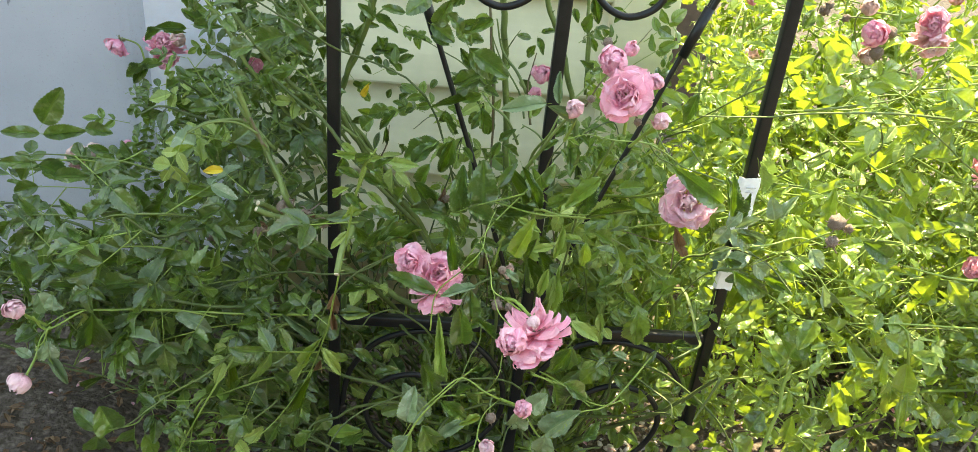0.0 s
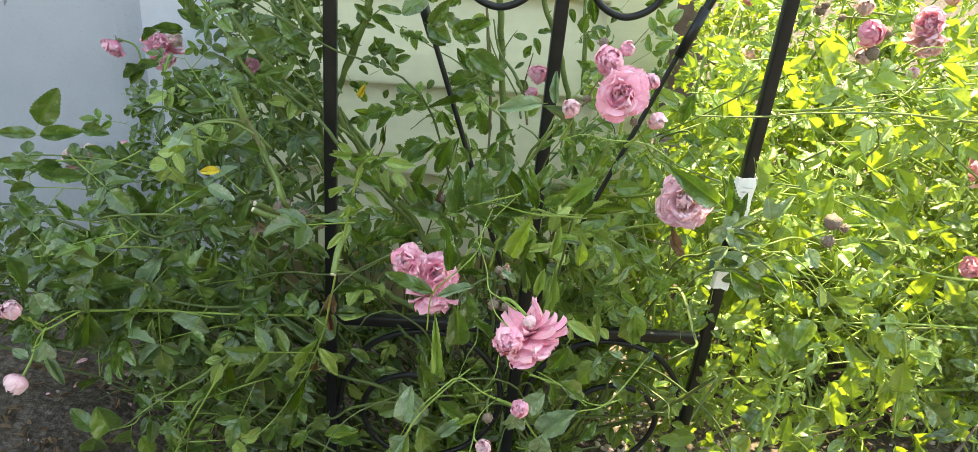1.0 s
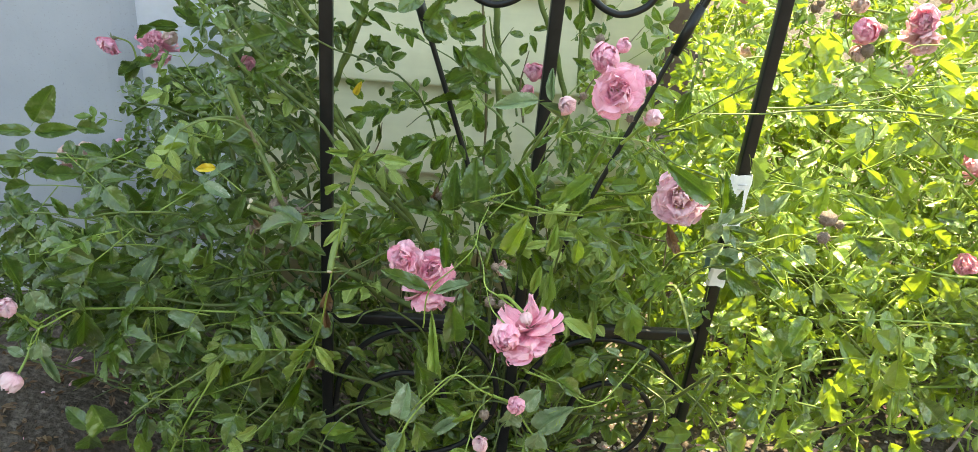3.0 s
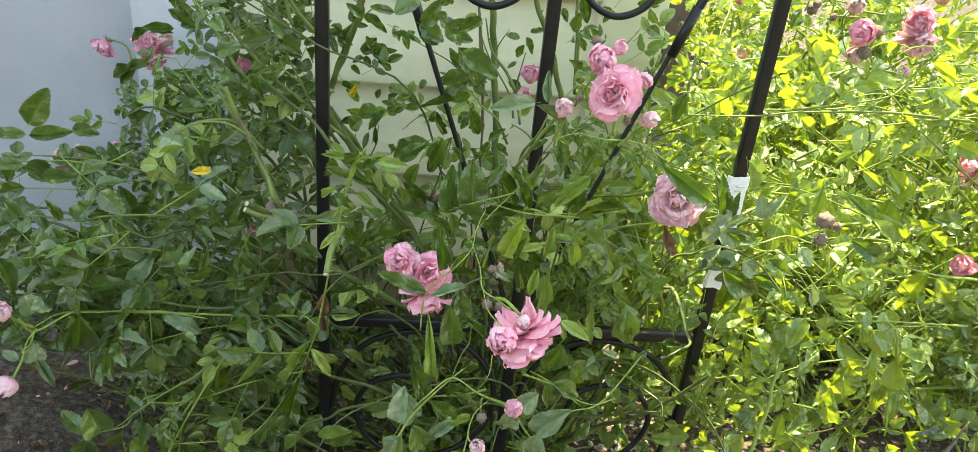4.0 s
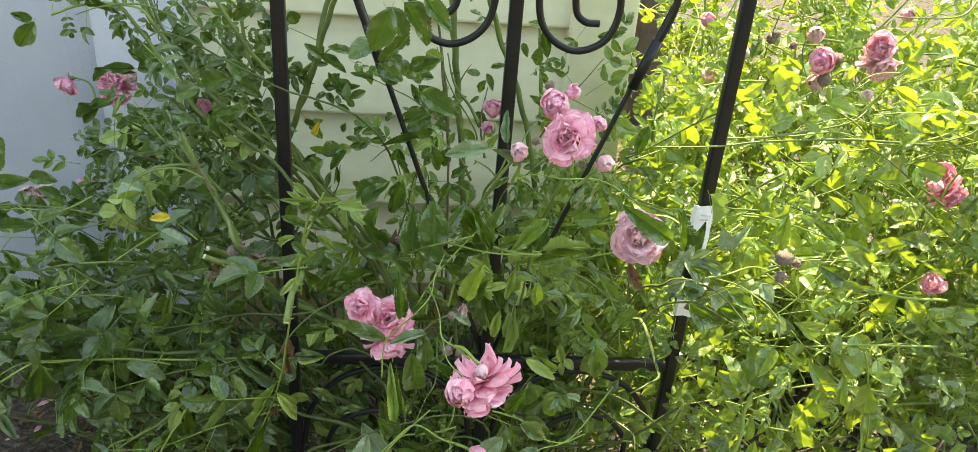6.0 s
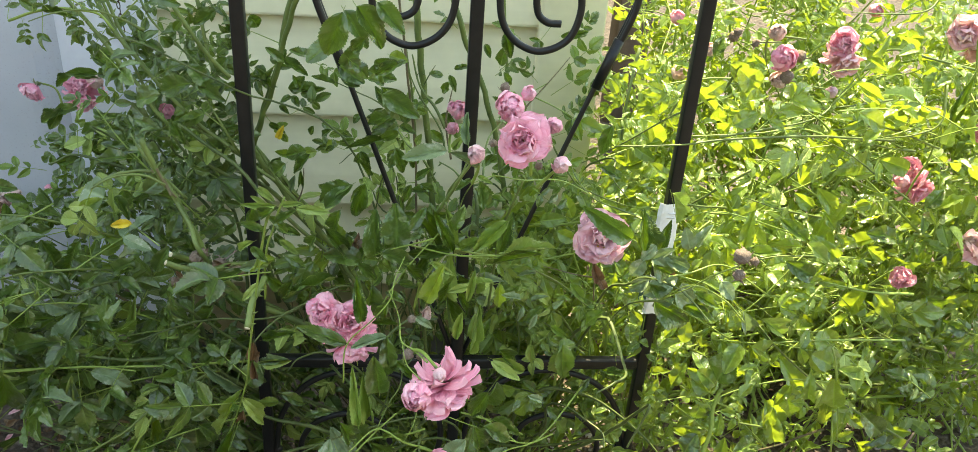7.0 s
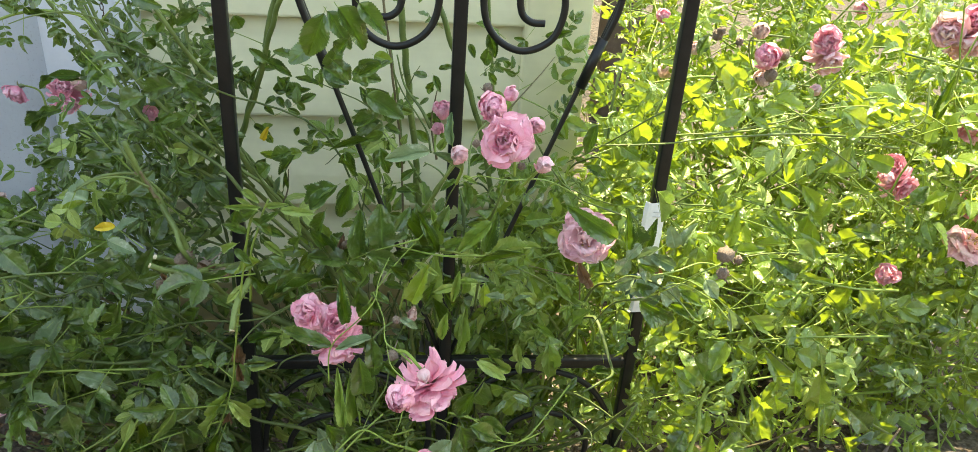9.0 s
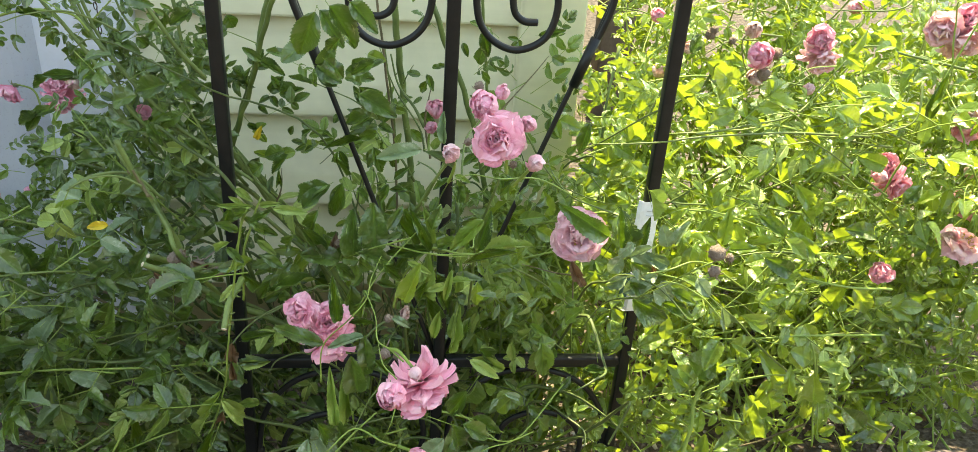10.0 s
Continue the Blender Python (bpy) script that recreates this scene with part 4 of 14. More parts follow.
bloom(climber, (0.314, -0.146, 0.534), (-0.16, -0.82, 0.56), 0.0240, 'tousled', 'pale', label='fading pale pink rose with brown stamens', stem=(0.322, -0.11, 0.472))
bloom(climber, (0.089, -0.19, 0.486), (-0.35, -0.75, 0.45), 0.0157, 'open', 'pink')
bloom(climber, (0.112, -0.19, 0.477), (-0.15, -0.85, 0.5), 0.0190, 'open', 'pink')
bloom(climber, (0.109, -0.192, 0.462), (0.05, -0.42, -0.85), 0.0215, 'pompon', 'pink', label='pink rose seen from below its drooping petals')
bloom(climber, (0.18, -0.28, 0.488), (0.34, -0.30, -0.90), 0.0262, 'pompon', 'pink', label='nodding pink rose with pointed petals')
bloom(climber, (0.161, -0.322, 0.514), (-0.1, -0.95, 0.12), 0.0140, 'half', 'pink')
bloom(climber, (0.175, -0.3, 0.515), (0.2, -0.7, -0.2), 0.0082, 'bud', 'pale', stem=(0.159, -0.27, 0.509))
bloom(climber, (0.18, -0.28, 0.419), (-0.12, -0.81, 0.57), 0.0109, 'bud', 'pink', stem=(0.165, -0.25, 0.402))
dried(climber, (0.158, -0.27, 0.4), (0.09, -0.72, 0.68), 0.0043, 35)
bloom(climber, (0.155, -0.29, 0.387), (-0.06, -0.59, 0.8), 0.0087, 'half', 'pale')
bloom(climber, (-0.253, 0.280, 0.494), (0.25, -0.5, -0.75), 0.0257, 'pompon', 'pink', label='ragged drooping pink rose')
bloom(climber, (-0.307, 0.280, 0.500), (-0.35, -0.55, -0.65), 0.0190, 'loose', 'pink', stem=(-0.279, 0.280, 0.462))
bloom(climber, (-0.236, 0.280, 0.507), (0.49, -0.81, 0.34), 0.0136, 'half', 'faded')
bloom(climber, (-0.254, 0.280, 0.500), (0.15, -0.9, 0.41), 0.0155, 'loose', 'pink')
bloom(climber, (-0.086, 0.05, 0.559), (0.25, -0.93, 0.28), 0.0093, 'loose', 'pink')
bloom(climber, (-0.316, 0.280, 0.360), (0.53, -0.76, 0.38), 0.0087, 'bud', 'pink')
bloom(climber, (-0.386, 0.280, 0.335), (0.52, -0.77, 0.37), 0.0213, 'half', 'faded')
bloom(climber, (-0.362, 0.280, 0.346), (0.52, -0.82, 0.22), 0.0155, 'half', 'faded')
bloom(climber, (-0.249, -0.16, 0.395), (0.27, -0.71, 0.65), 0.0123, 'half', 'pale', stem=(-0.242, -0.13, 0.359))
bloom(climber, (-0.249, -0.17, 0.33), (-0.3, -0.6, -0.5), 0.0140, 'half', 'pale', stem=(-0.245, -0.15, 0.346))
dried(climber, (0.396, -0.235, 0.57), (-0.54, -0.62, 0.57), 0.0064, 41)
dried(climber, (0.397, -0.235, 0.554), (-0.48, -0.38, 0.79), 0.0048, 52)
dried(climber, (0.409, -0.23, 0.563), (-0.19, -0.51, 0.84), 0.0034, 9)
dried(climber, (0.113, -0.12, 0.51), (-0.11, -0.82, 0.56), 0.0040, 17)
dried(climber, (-0.143, 0, 0.322), (0.09, -0.75, 0.66), 0.0050, 73)
dried(climber, (0.157, -0.24, 0.515), (-0.3, -0.84, 0.46), 0.0031, 46)

# ---- blooms of the sunlit shrub ----
bloom(shrub, (0.508, 0.015, 0.649), (-0.22, -0.93, 0.3), 0.0164, 'half', 'pink', stem=(0.518, 0.03, 0.61))
bloom(shrub, (0.513, 0.02, 0.625), (-0.66, -0.73, 0.15), 0.0119, 'half', 'faded')
dried(shrub, (0.528, 0.02, 0.65), (-0.64, -0.58, 0.51), 0.0063, 19)
bloom(shrub, (0.5, 0.02, 0.672), (-0.39, -0.86, 0.32), 0.0115, 'half', 'faded')
dried(shrub, (0.458, 0.02, 0.666), (-0.34, -0.79, 0.5), 0.0053, 37)
dried(shrub, (0.485, 0.03, 0.658), (-0.17, -0.72, 0.67), 0.0040, 61)
bloom(shrub, (0.603, 0.08, 0.635), (0.1, -0.7, -0.5), 0.0220, 'pompon', 'pale', stem=(0.637, 0.09, 0.607))
bloom(shrub, (0.603, 0.08, 0.65), (-0.57, -0.78, 0.25), 0.0177, 'loose', 'pink')
bloom(shrub, (0.602, 0.08, 0.595), (-0.55, -0.75, 0.36), 0.0112, 'bud', 'pale')
bloom(shrub, (0.851, 0.22, 0.628), (0.1, -0.7, -0.5), 0.0325, 'pompon', 'pale')
bloom(shrub, (0.829, 0.22, 0.635), (-0.53, -0.84, 0.12), 0.0266, 'loose', 'pale')
bloom(shrub, (0.864, 0.22, 0.648), (-0.64, -0.73, 0.23), 0.0230, 'loose', 'pink')
bloom(shrub, (0.749, 0.11, 0.476), (0.3, -0.7, -0.3), 0.0224, 'pompon', 'pink')
bloom(shrub, (0.745, 0.125, 0.49), (-0.4, -0.86, 0.33), 0.0207, 'loose', 'pink')
bloom(shrub, (0.728, 0.1, 0.486), (-0.67, -0.64, 0.39), 0.0134, 'bud', 'pink')
bloom(shrub, (0.771, 0.1, 0.351), (-0.57, -0.55, 0.61), 0.0172, 'loose', 'pink')
bloom(shrub, (0.894, 0.14, 0.374), (0.1, -0.5, 0.6), 0.0291, 'flat', 'pale')
bloom(shrub, (0.882, 0.15, 0.375), (-0.53, -0.56, 0.63), 0.0170, 'half', 'faded')
bloom(shrub, (0.968, 0.3, 0.476), (-0.68, -0.68, 0.29), 0.0246, 'loose', 'pink')
bloom(shrub, (0.976, 0.26, 0.372), (-0.36, -0.67, 0.65), 0.0228, 'loose', 'pink')
bloom(shrub, (0.963, 0.3, 0.495), (-0.63, -0.72, 0.29), 0.0203, 'half', 'faded')
bloom(shrub, (0.837, 0.45, 0.606), (-0.28, -0.93, 0.24), 0.0150, 'half', 'pink')
bloom(shrub, (0.505, 0.2, 0.602), (-0.46, -0.74, 0.49), 0.0111, 'half', 'faded')
bloom(shrub, (0.523, 0.4, 0.593), (-0.34, -0.9, 0.29), 0.0142, 'half', 'pink')
bloom(shrub, (0.524, 0.35, 0.53), (-0.11, -0.91, 0.39), 0.0180, 'half', 'faded')
bloom(shrub, (0.517, 0.3, 0.516), (-0.43, -0.82, 0.37), 0.0143, 'half', 'faded')
bloom(shrub, (1.004, 0.3, 0.404), (-0.4, -0.75, 0.53), 0.0211, 'half', 'faded')
dried(shrub, (0.515, 0.01, 0.632), (-0.15, -0.77, 0.61), 0.0068, 60)
dried(shrub, (0.457, 0.01, 0.673), (-0.24, -0.82, 0.51), 0.0040, 0)

# ---- canes of the climbing rose ----
cane(climber, [(0.058, 0.06, 0.75), (0.032, 0.06, 0.649), (0.016, 0.06, 0.586), (-0.002, 0.07, 0.539), (-0.022, 0.08, 0.477), (0.003, 0.1, 0.305)], 0.0025, 0.0028, thorns=5)
cane(climber, [(-0.024, 0.02, 0.545), (0.002, 0.04, 0.521), (0.034, 0.06, 0.461), (0.061, 0.08, 0.404), (0.111, 0.11, 0.262)], 0.0010, 0.0025, thorns=3)
cane(climber, [(0.145, 0.1, 0.759), (0.156, 0.1, 0.657), (0.163, 0.1, 0.593), (0.176, 0.1, 0.485), (0.184, 0.11, 0.313), (0.179, 0.12, 0.088)], 0.0035, 0.0036, thorns=4)
cane(climber, [(0.125, 0.08, 0.791), (0.141, 0.08, 0.66), (0.151, 0.08, 0.578), (0.16, 0.09, 0.491), (0.166, 0.11, 0.303)], 0.0013, 0.0013, M_CANE_OLD)
cane(climber, [(0.167, 0.11, 0.748), (0.194, 0.11, 0.67), (0.211, 0.11, 0.621), (0.243, 0.11, 0.534), (0.265, 0.11, 0.421), (0.266, 0.12, 0.219)], 0.0028, 0.0033, thorns=3)
cane(climber, [(0.142, 0.09, 0.62), (0.159, 0.08, 0.579), (0.184, 0.07, 0.543), (0.19, 0.06, 0.52)], 0.0005, 0.0013)
cane(climber, [(0.24, 0.13, 0.73), (0.25, 0.13, 0.645), (0.256, 0.13, 0.592), (0.262, 0.13, 0.528)], 0.0017, 0.0017)
cane(climber, [(0.322, 0.12, 0.61), (0.298, 0.1, 0.587), (0.269, 0.08, 0.56), (0.256, 0.08, 0.531)], 0.0004, 0.0011, M_CANE_OLD)
cane(climber, [(-0.085, -0.06, 0.579), (-0.069, -0.065, 0.551), (-0.051, -0.07, 0.521), (-0.038, -0.08, 0.499), (-0.027, -0.09, 0.477), (-0.007, -0.02, 0.384)], 0.0010, 0.0025, M_CANE, thorns=2)
cane(climber, [(-0.07, -0.062, 0.547), (-0.059, -0.072, 0.541), (-0.052, -0.078, 0.53)], 0.0017, 0.0012, M_CANE_OLD)
cane(climber, [(-0.122, -0.06, 0.529), (-0.099, -0.06, 0.541), (-0.069, -0.06, 0.543), (-0.047, -0.05, 0.513)], 0.0013, 0.0015)
cane(climber, [(0.01, -0.05, 0.449), (-0.018, -0.1, 0.469), (-0.034, -0.12, 0.483), (-0.047, -0.128, 0.492)], 0.0028, 0.0025, thorns=2, cut=True)
cane(climber, [(0.038, -0.155, 0.496), (0.033, -0.18, 0.492), (0.031, -0.199, 0.478)], 0.0026, 0.0025, thorns=4, cut=True)
cane(climber, [(-0.051, -0.1, 0.454), (-0.022, -0.1, 0.463), (0.002, -0.08, 0.46)], 0.0008, 0.0021, M_CANE_OLD)
cane(climber, [(-0.182, 0.03, 0.373), (-0.144, 0.03, 0.349), (-0.108, 0.04, 0.309), (-0.054, 0.08, 0.242), (0.003, 0.11, 0.167)], 0.0011, 0.0028, M_CANE_OLD, thorns=3)
cane(climber, [(-0.08, 0.05, 0.378), (-0.039, 0.05, 0.353), (0.008, 0.06, 0.322), (0.051, 0.08, 0.268), (0.107, 0.11, 0.175)], 0.0013, 0.0032, thorns=4)
cane(climber, [(-0.037, 0, 0.599), (-0.021, 0, 0.564), (-0.011, 0.01, 0.536), (0.01, 0.04, 0.486)], 0.0007, 0.0018)
cane(climber, [(-0.16, 0.02, 0.687), (-0.131, 0.02, 0.644), (-0.113, 0.02, 0.617), (-0.099, 0.02, 0.594), (-0.078, 0.02, 0.559), (-0.045, 0.03, 0.513), (-0.004, 0.05, 0.473)], 0.0018, 0.0018, thorns=6)
cane(climber, [(-0.133, 0.04, 0.681), (-0.117, 0.04, 0.635), (-0.107, 0.04, 0.606), (-0.089, 0.04, 0.558), (-0.066, 0.04, 0.514)], 0.0014, 0.0014, thorns=3)
cane(climber, [(-0.304, -0.04, 0.48), (-0.264, -0.05, 0.492), (-0.23, -0.05, 0.493), (-0.195, -0.04, 0.486), (-0.171, -0.03, 0.475), (-0.129, 0, 0.444)], 0.0005, 0.0013)
cane(climber, [(-0.281, -0.08, 0.442), (-0.236, -0.09, 0.452), (-0.204, -0.09, 0.449), (-0.181, -0.09, 0.456), (-0.142, -0.08, 0.455), (-0.115, -0.05, 0.436)], 0.0005, 0.0012, thorns=2)
cane(climber, [(-0.236, -0.09, 0.452), (-0.22, -0.09, 0.449), (-0.199, -0.08, 0.451), (-0.183, -0.07, 0.451)], 0.0003, 0.0007)
cane(climber, [(-0.242, -0.13, 0.359), (-0.225, -0.12, 0.367), (-0.207, -0.11, 0.365), (-0.148, -0.1, 0.361), (-0.069, -0.09, 0.356), (-0.008, -0.04, 0.324)], 0.0005, 0.0012, M_STEM)
cane(climber, [(-0.246, -0.15, 0.335), (-0.245, -0.14, 0.349), (-0.239, -0.13, 0.358)], 0.0004, 0.0009, M_STEM)
cane(climber, [(-0.245, -0.13, 0.359), (-0.239, -0.14, 0.339), (-0.231, -0.15, 0.329)], 0.0003, 0.0007, M_STEM)
cane(climber, [(-0.202, -0.16, 0.261), (-0.177, -0.15, 0.26), (-0.156, -0.14, 0.275), (-0.128, -0.13, 0.293), (-0.106, -0.12, 0.303), (-0.08, -0.1, 0.32), (-0.04, -0.06, 0.326)], 0.0005, 0.0013, M_CANE, thorns=5)
cane(climber, [(-0.138, -0.14, 0.212), (-0.12, -0.13, 0.248), (-0.098, -0.12, 0.289), (-0.083, -0.11, 0.315), (-0.077, -0.1, 0.332)], 0.0006, 0.0014, M_STEM)
cane(climber, [(-0.077, -0.16, 0.235), (-0.048, -0.15, 0.26), (-0.032, -0.14, 0.275), (-0.009, -0.13, 0.311), (0.011, -0.14, 0.371), (0.026, -0.17, 0.445), (0.046, -0.19, 0.555), (0.056, -0.2, 0.583)], 0.0004, 0.0010, M_STEM)
cane(climber, [(-0.213, -0.03, 0.232), (-0.176, -0.03, 0.239), (-0.139, -0.02, 0.225)], 0.0007, 0.0018, M_CANE_OLD)
cane(climber, [(-0.08, -0.12, 0.234), (-0.048, -0.12, 0.265), (-0.041, -0.11, 0.268)], 0.0005, 0.0013)
cane(climber, [(0.056, -0.2, 0.583), (0.051, -0.2, 0.57), (0.043, -0.19, 0.544), (0.035, -0.18, 0.517)], 0.0002, 0.0006, M_STEM)
cane(climber, [(0.114, -0.13, 0.499), (0.137, -0.14, 0.515), (0.155, -0.16, 0.532), (0.173, -0.18, 0.549)], 0.0003, 0.0008, M_STEM)
cane(climber, [(0.106, -0.14, 0.494), (0.114, -0.13, 0.499), (0.118, -0.13, 0.509)], 0.0003, 0.0008, M_STEM)
cane(climber, [(0.187, -0.16, 0.523), (0.215, -0.2, 0.544), (0.232, -0.24, 0.569)], 0.0002, 0.0006, M_STEM)
cane(climber, [(0.151, -0.2, 0.544), (0.144, -0.22, 0.536), (0.141, -0.23, 0.525), (0.129, -0.24, 0.514), (0.11, -0.24, 0.491), (0.107, -0.24, 0.457)], 0.0003, 0.0006, M_STEM)
cane(climber, [(0.14, -0.23, 0.533), (0.148, -0.24, 0.516), (0.15, -0.26, 0.51), (0.159, -0.27, 0.509), (0.168, -0.29, 0.514)], 0.0003, 0.0007, M_STEM)
cane(climber, [(0.15, -0.26, 0.51), (0.154, -0.28, 0.505), (0.164, -0.29, 0.499)], 0.0002, 0.0006, M_STEM)
cane(climber, [(0.091, -0.26, 0.367), (0.101, -0.27, 0.399), (0.115, -0.27, 0.418), (0.133, -0.26, 0.429), (0.153, -0.26, 0.416), (0.165, -0.25, 0.402)], 0.0003, 0.0009, M_STEM)
cane(climber, [(0.165, -0.25, 0.402), (0.153, -0.26, 0.394), (0.149, -0.27, 0.38), (0.156, -0.28, 0.38)], 0.0003, 0.0008, M_STEM)
cane(climber, [(0.133, -0.26, 0.429), (0.141, -0.22, 0.42), (0.15, -0.18, 0.41), (0.152, -0.1, 0.395)], 0.0003, 0.0008)
cane(climber, [(0.153, -0.26, 0.416), (0.16, -0.27, 0.442), (0.164, -0.24, 0.437)], 0.0002, 0.0005, M_STEM)
cane(climber, [(0.188, -0.24, 0.423), (0.219, -0.22, 0.392), (0.258, -0.2, 0.359), (0.291, -0.16, 0.334)], 0.0003, 0.0007, M_STEM)
cane(climber, [(0.213, -0.22, 0.352), (0.247, -0.18, 0.333), (0.282, -0.15, 0.321), (0.334, -0.08, 0.325)], 0.0004, 0.0009, M_STEM)
cane(climber, [(0.202, -0.16, 0.588), (0.22, -0.15, 0.59), (0.243, -0.15, 0.587), (0.279, -0.12, 0.574), (0.312, -0.1, 0.551)], 0.0003, 0.0008, M_STEM)
cane(climber, [(0.178, -0.12, 0.541), (0.188, -0.14, 0.573), (0.201, -0.15, 0.6), (0.206, -0.17, 0.61)], 0.0017, 0.0010, thorns=3)
cane(climber, [(0.202, -0.16, 0.588), (0.196, -0.13, 0.555), (0.194, -0.1, 0.499), (0.201, -0.05, 0.411)], 0.0004, 0.0010)
cane(climber, [(0.243, -0.15, 0.587), (0.238, -0.13, 0.553), (0.233, -0.1, 0.502), (0.236, -0.04, 0.392)], 0.0010, 0.0013)
cane(climber, [(0.297, -0.06, 0.569), (0.299, -0.08, 0.562), (0.312, -0.1, 0.55), (0.328, -0.13, 0.554), (0.342, -0.14, 0.553)], 0.0004, 0.0009, thorns=2)
cane(climber, [(0.276, -0.1, 0.479), (0.304, -0.11, 0.477), (0.324, -0.11, 0.474)], 0.0003, 0.0008, M_CANE_OLD)
cane(climber, [(0.313, -0.13, 0.511), (0.322, -0.11, 0.476), (0.327, -0.1, 0.443)], 0.0003, 0.0008, M_CANE_OLD)
cane(climber, [(0.271, -0.03, 0.43), (0.296, -0.02, 0.4), (0.319, 0, 0.361), (0.365, 0.05, 0.275)], 0.0007, 0.0016)
cane(climber, [(0.233, -0.02, 0.432), (0.275, -0.01, 0.376), (0.31, -0.02, 0.354), (0.337, -0.06, 0.351)], 0.0004, 0.0010)
cane(climber, [(0.368, -0.16, 0.483), (0.378, -0.19, 0.513), (0.384, -0.22, 0.544), (0.396, -0.23, 0.559)], 0.0003, 0.0008, M_STEM)
cane(climber, [(0.368, -0.16, 0.483), (0.377, -0.2, 0.523), (0.406, -0.2, 0.51), (0.428, -0.2, 0.488)], 0.0003, 0.0008, M_STEM)
cane(climber, [(0.346, -0.08, 0.396), (0.353, -0.12, 0.451), (0.368, -0.16, 0.483)], 0.0004, 0.0011)
cane(climber, [(-0.075, -0.06, 0.754), (-0.046, -0.06, 0.704), (-0.028, -0.06, 0.673), (-0.018, -0.05, 0.65), (-0.002, -0.04, 0.625)], 0.0018, 0.0018, thorns=4)
cane(climber, [(-0.133, -0.1, 0.683), (-0.114, -0.1, 0.69), (-0.091, -0.09, 0.691), (-0.073, -0.08, 0.683), (-0.059, -0.07, 0.672)], 0.0004, 0.0010)
cane(climber, [(0.259, 0, 0.4), (0.278, 0.02, 0.333), (0.286, 0.05, 0.251), (0.286, 0.1, 0.113)], 0.0007, 0.0017)
cane(climber, [(0.063, 0.05, 0.412), (0.072, 0.07, 0.329), (0.098, 0.1, 0.221)], 0.0006, 0.0016)
cane(climber, [(0.03, 0.08, 0.211), (0.069, 0.1, 0.139), (0.121, 0.12, 0.073)], 0.0006, 0.0016)
cane(climber, [(0.043, 0.1, 0.217), (0.085, 0.12, 0.124)], 0.0005, 0.0012, M_CANE_OLD)
cane(climber, [(0.011, 0.05, 0.175), (0.076, 0.08, 0.195), (0.16, 0.1, 0.225)], 0.0006, 0.0016)
cane(climber, [(0.062, 0.053, 0.419), (0.054, 0.09, 0.238), (0.199, 0.12, 0.034)], 0.0005, 0.0012)
cane(climber, [(0.15, 0.004, 0.385), (0.169, 0.09, 0.252), (0.214, 0.12, 0.035)], 0.0006, 0.0015)
cane(climber, [(0.232, -0.011, 0.439), (0.272, 0.09, 0.278), (0.174, 0.12, 0.032)], 0.0004, 0.0010)
cane(climber, [(0.015, 0.085, 0.406), (0.035, 0.09, 0.245), (0.148, 0.12, 0.03)], 0.0004, 0.0009, M_CANE_OLD)
cane(climber, [(0.124, 0.097, 0.397), (0.131, 0.09, 0.213), (0.21, 0.12, 0.034)], 0.0005, 0.0012)
cane(climber, [(0.035, 0.086, 0.355), (0.038, 0.09, 0.234), (0.21, 0.12, 0.034)], 0.0007, 0.0016)
cane(climber, [(0.174, 0.056, 0.35), (0.204, 0.09, 0.242), (0.12, 0.12, 0.028)], 0.0006, 0.0014)
cane(climber, [(0.221, -0.002, 0.457), (0.253, 0.09, 0.257), (0.172, 0.12, 0.032)], 0.0006, 0.0016, M_CANE_OLD)
cane(climber, [(0.056, -0.005, 0.405), (0.036, 0.09, 0.204), (0.179, 0.12, 0.032)], 0.0005, 0.0012, M_CANE_OLD)
cane(climber, [(0.074, 0.023, 0.372), (0.089, 0.09, 0.19), (0.182, 0.12, 0.033)], 0.0006, 0.0014, M_CANE_OLD)
cane(climber, [(0.248, 0.089, 0.377), (0.278, 0.09, 0.24), (0.22, 0.12, 0.035)], 0.0005, 0.0014)
cane(climber, [(0.161, -0.003, 0.43), (0.191, 0.09, 0.251), (0.186, 0.12, 0.033)], 0.0003, 0.0009)
cane(climber, [(0.165, 0.055, 0.377), (0.171, 0.09, 0.2), (0.13, 0.12, 0.029)], 0.0006, 0.0016, M_CANE_OLD)
cane(climber, [(0.163, 0.028, 0.444), (0.2, 0.09, 0.267), (0.185, 0.12, 0.033)], 0.0004, 0.0011)

# ---- canes of the sunlit shrub ----
cane(shrub, [(0.348, -0.02, 0.566), (0.401, -0.03, 0.573), (0.459, -0.03, 0.581), (0.545, -0.02, 0.583), (0.637, 0, 0.574)], 0.0006, 0.0014, thorns=4)
cane(shrub, [(0.624, 0.06, 0.635), (0.597, 0.05, 0.605), (0.566, 0.03, 0.584), (0.493, 0, 0.579), (0.448, -0.02, 0.579)], 0.0005, 0.0013, thorns=3)
cane(shrub, [(0.536, 0, 0.564), (0.545, 0, 0.543), (0.536, 0, 0.529)], 0.0005, 0.0012)
cane(shrub, [(0.545, -0.02, 0.583), (0.594, 0, 0.558), (0.654, 0.03, 0.519), (0.71, 0.05, 0.484)], 0.0005, 0.0013)
cane(shrub, [(0.457, -0.12, 0.232), (0.465, -0.11, 0.287), (0.469, -0.1, 0.328), (0.472, -0.1, 0.338)], 0.0022, 0.0017, M_STEM)
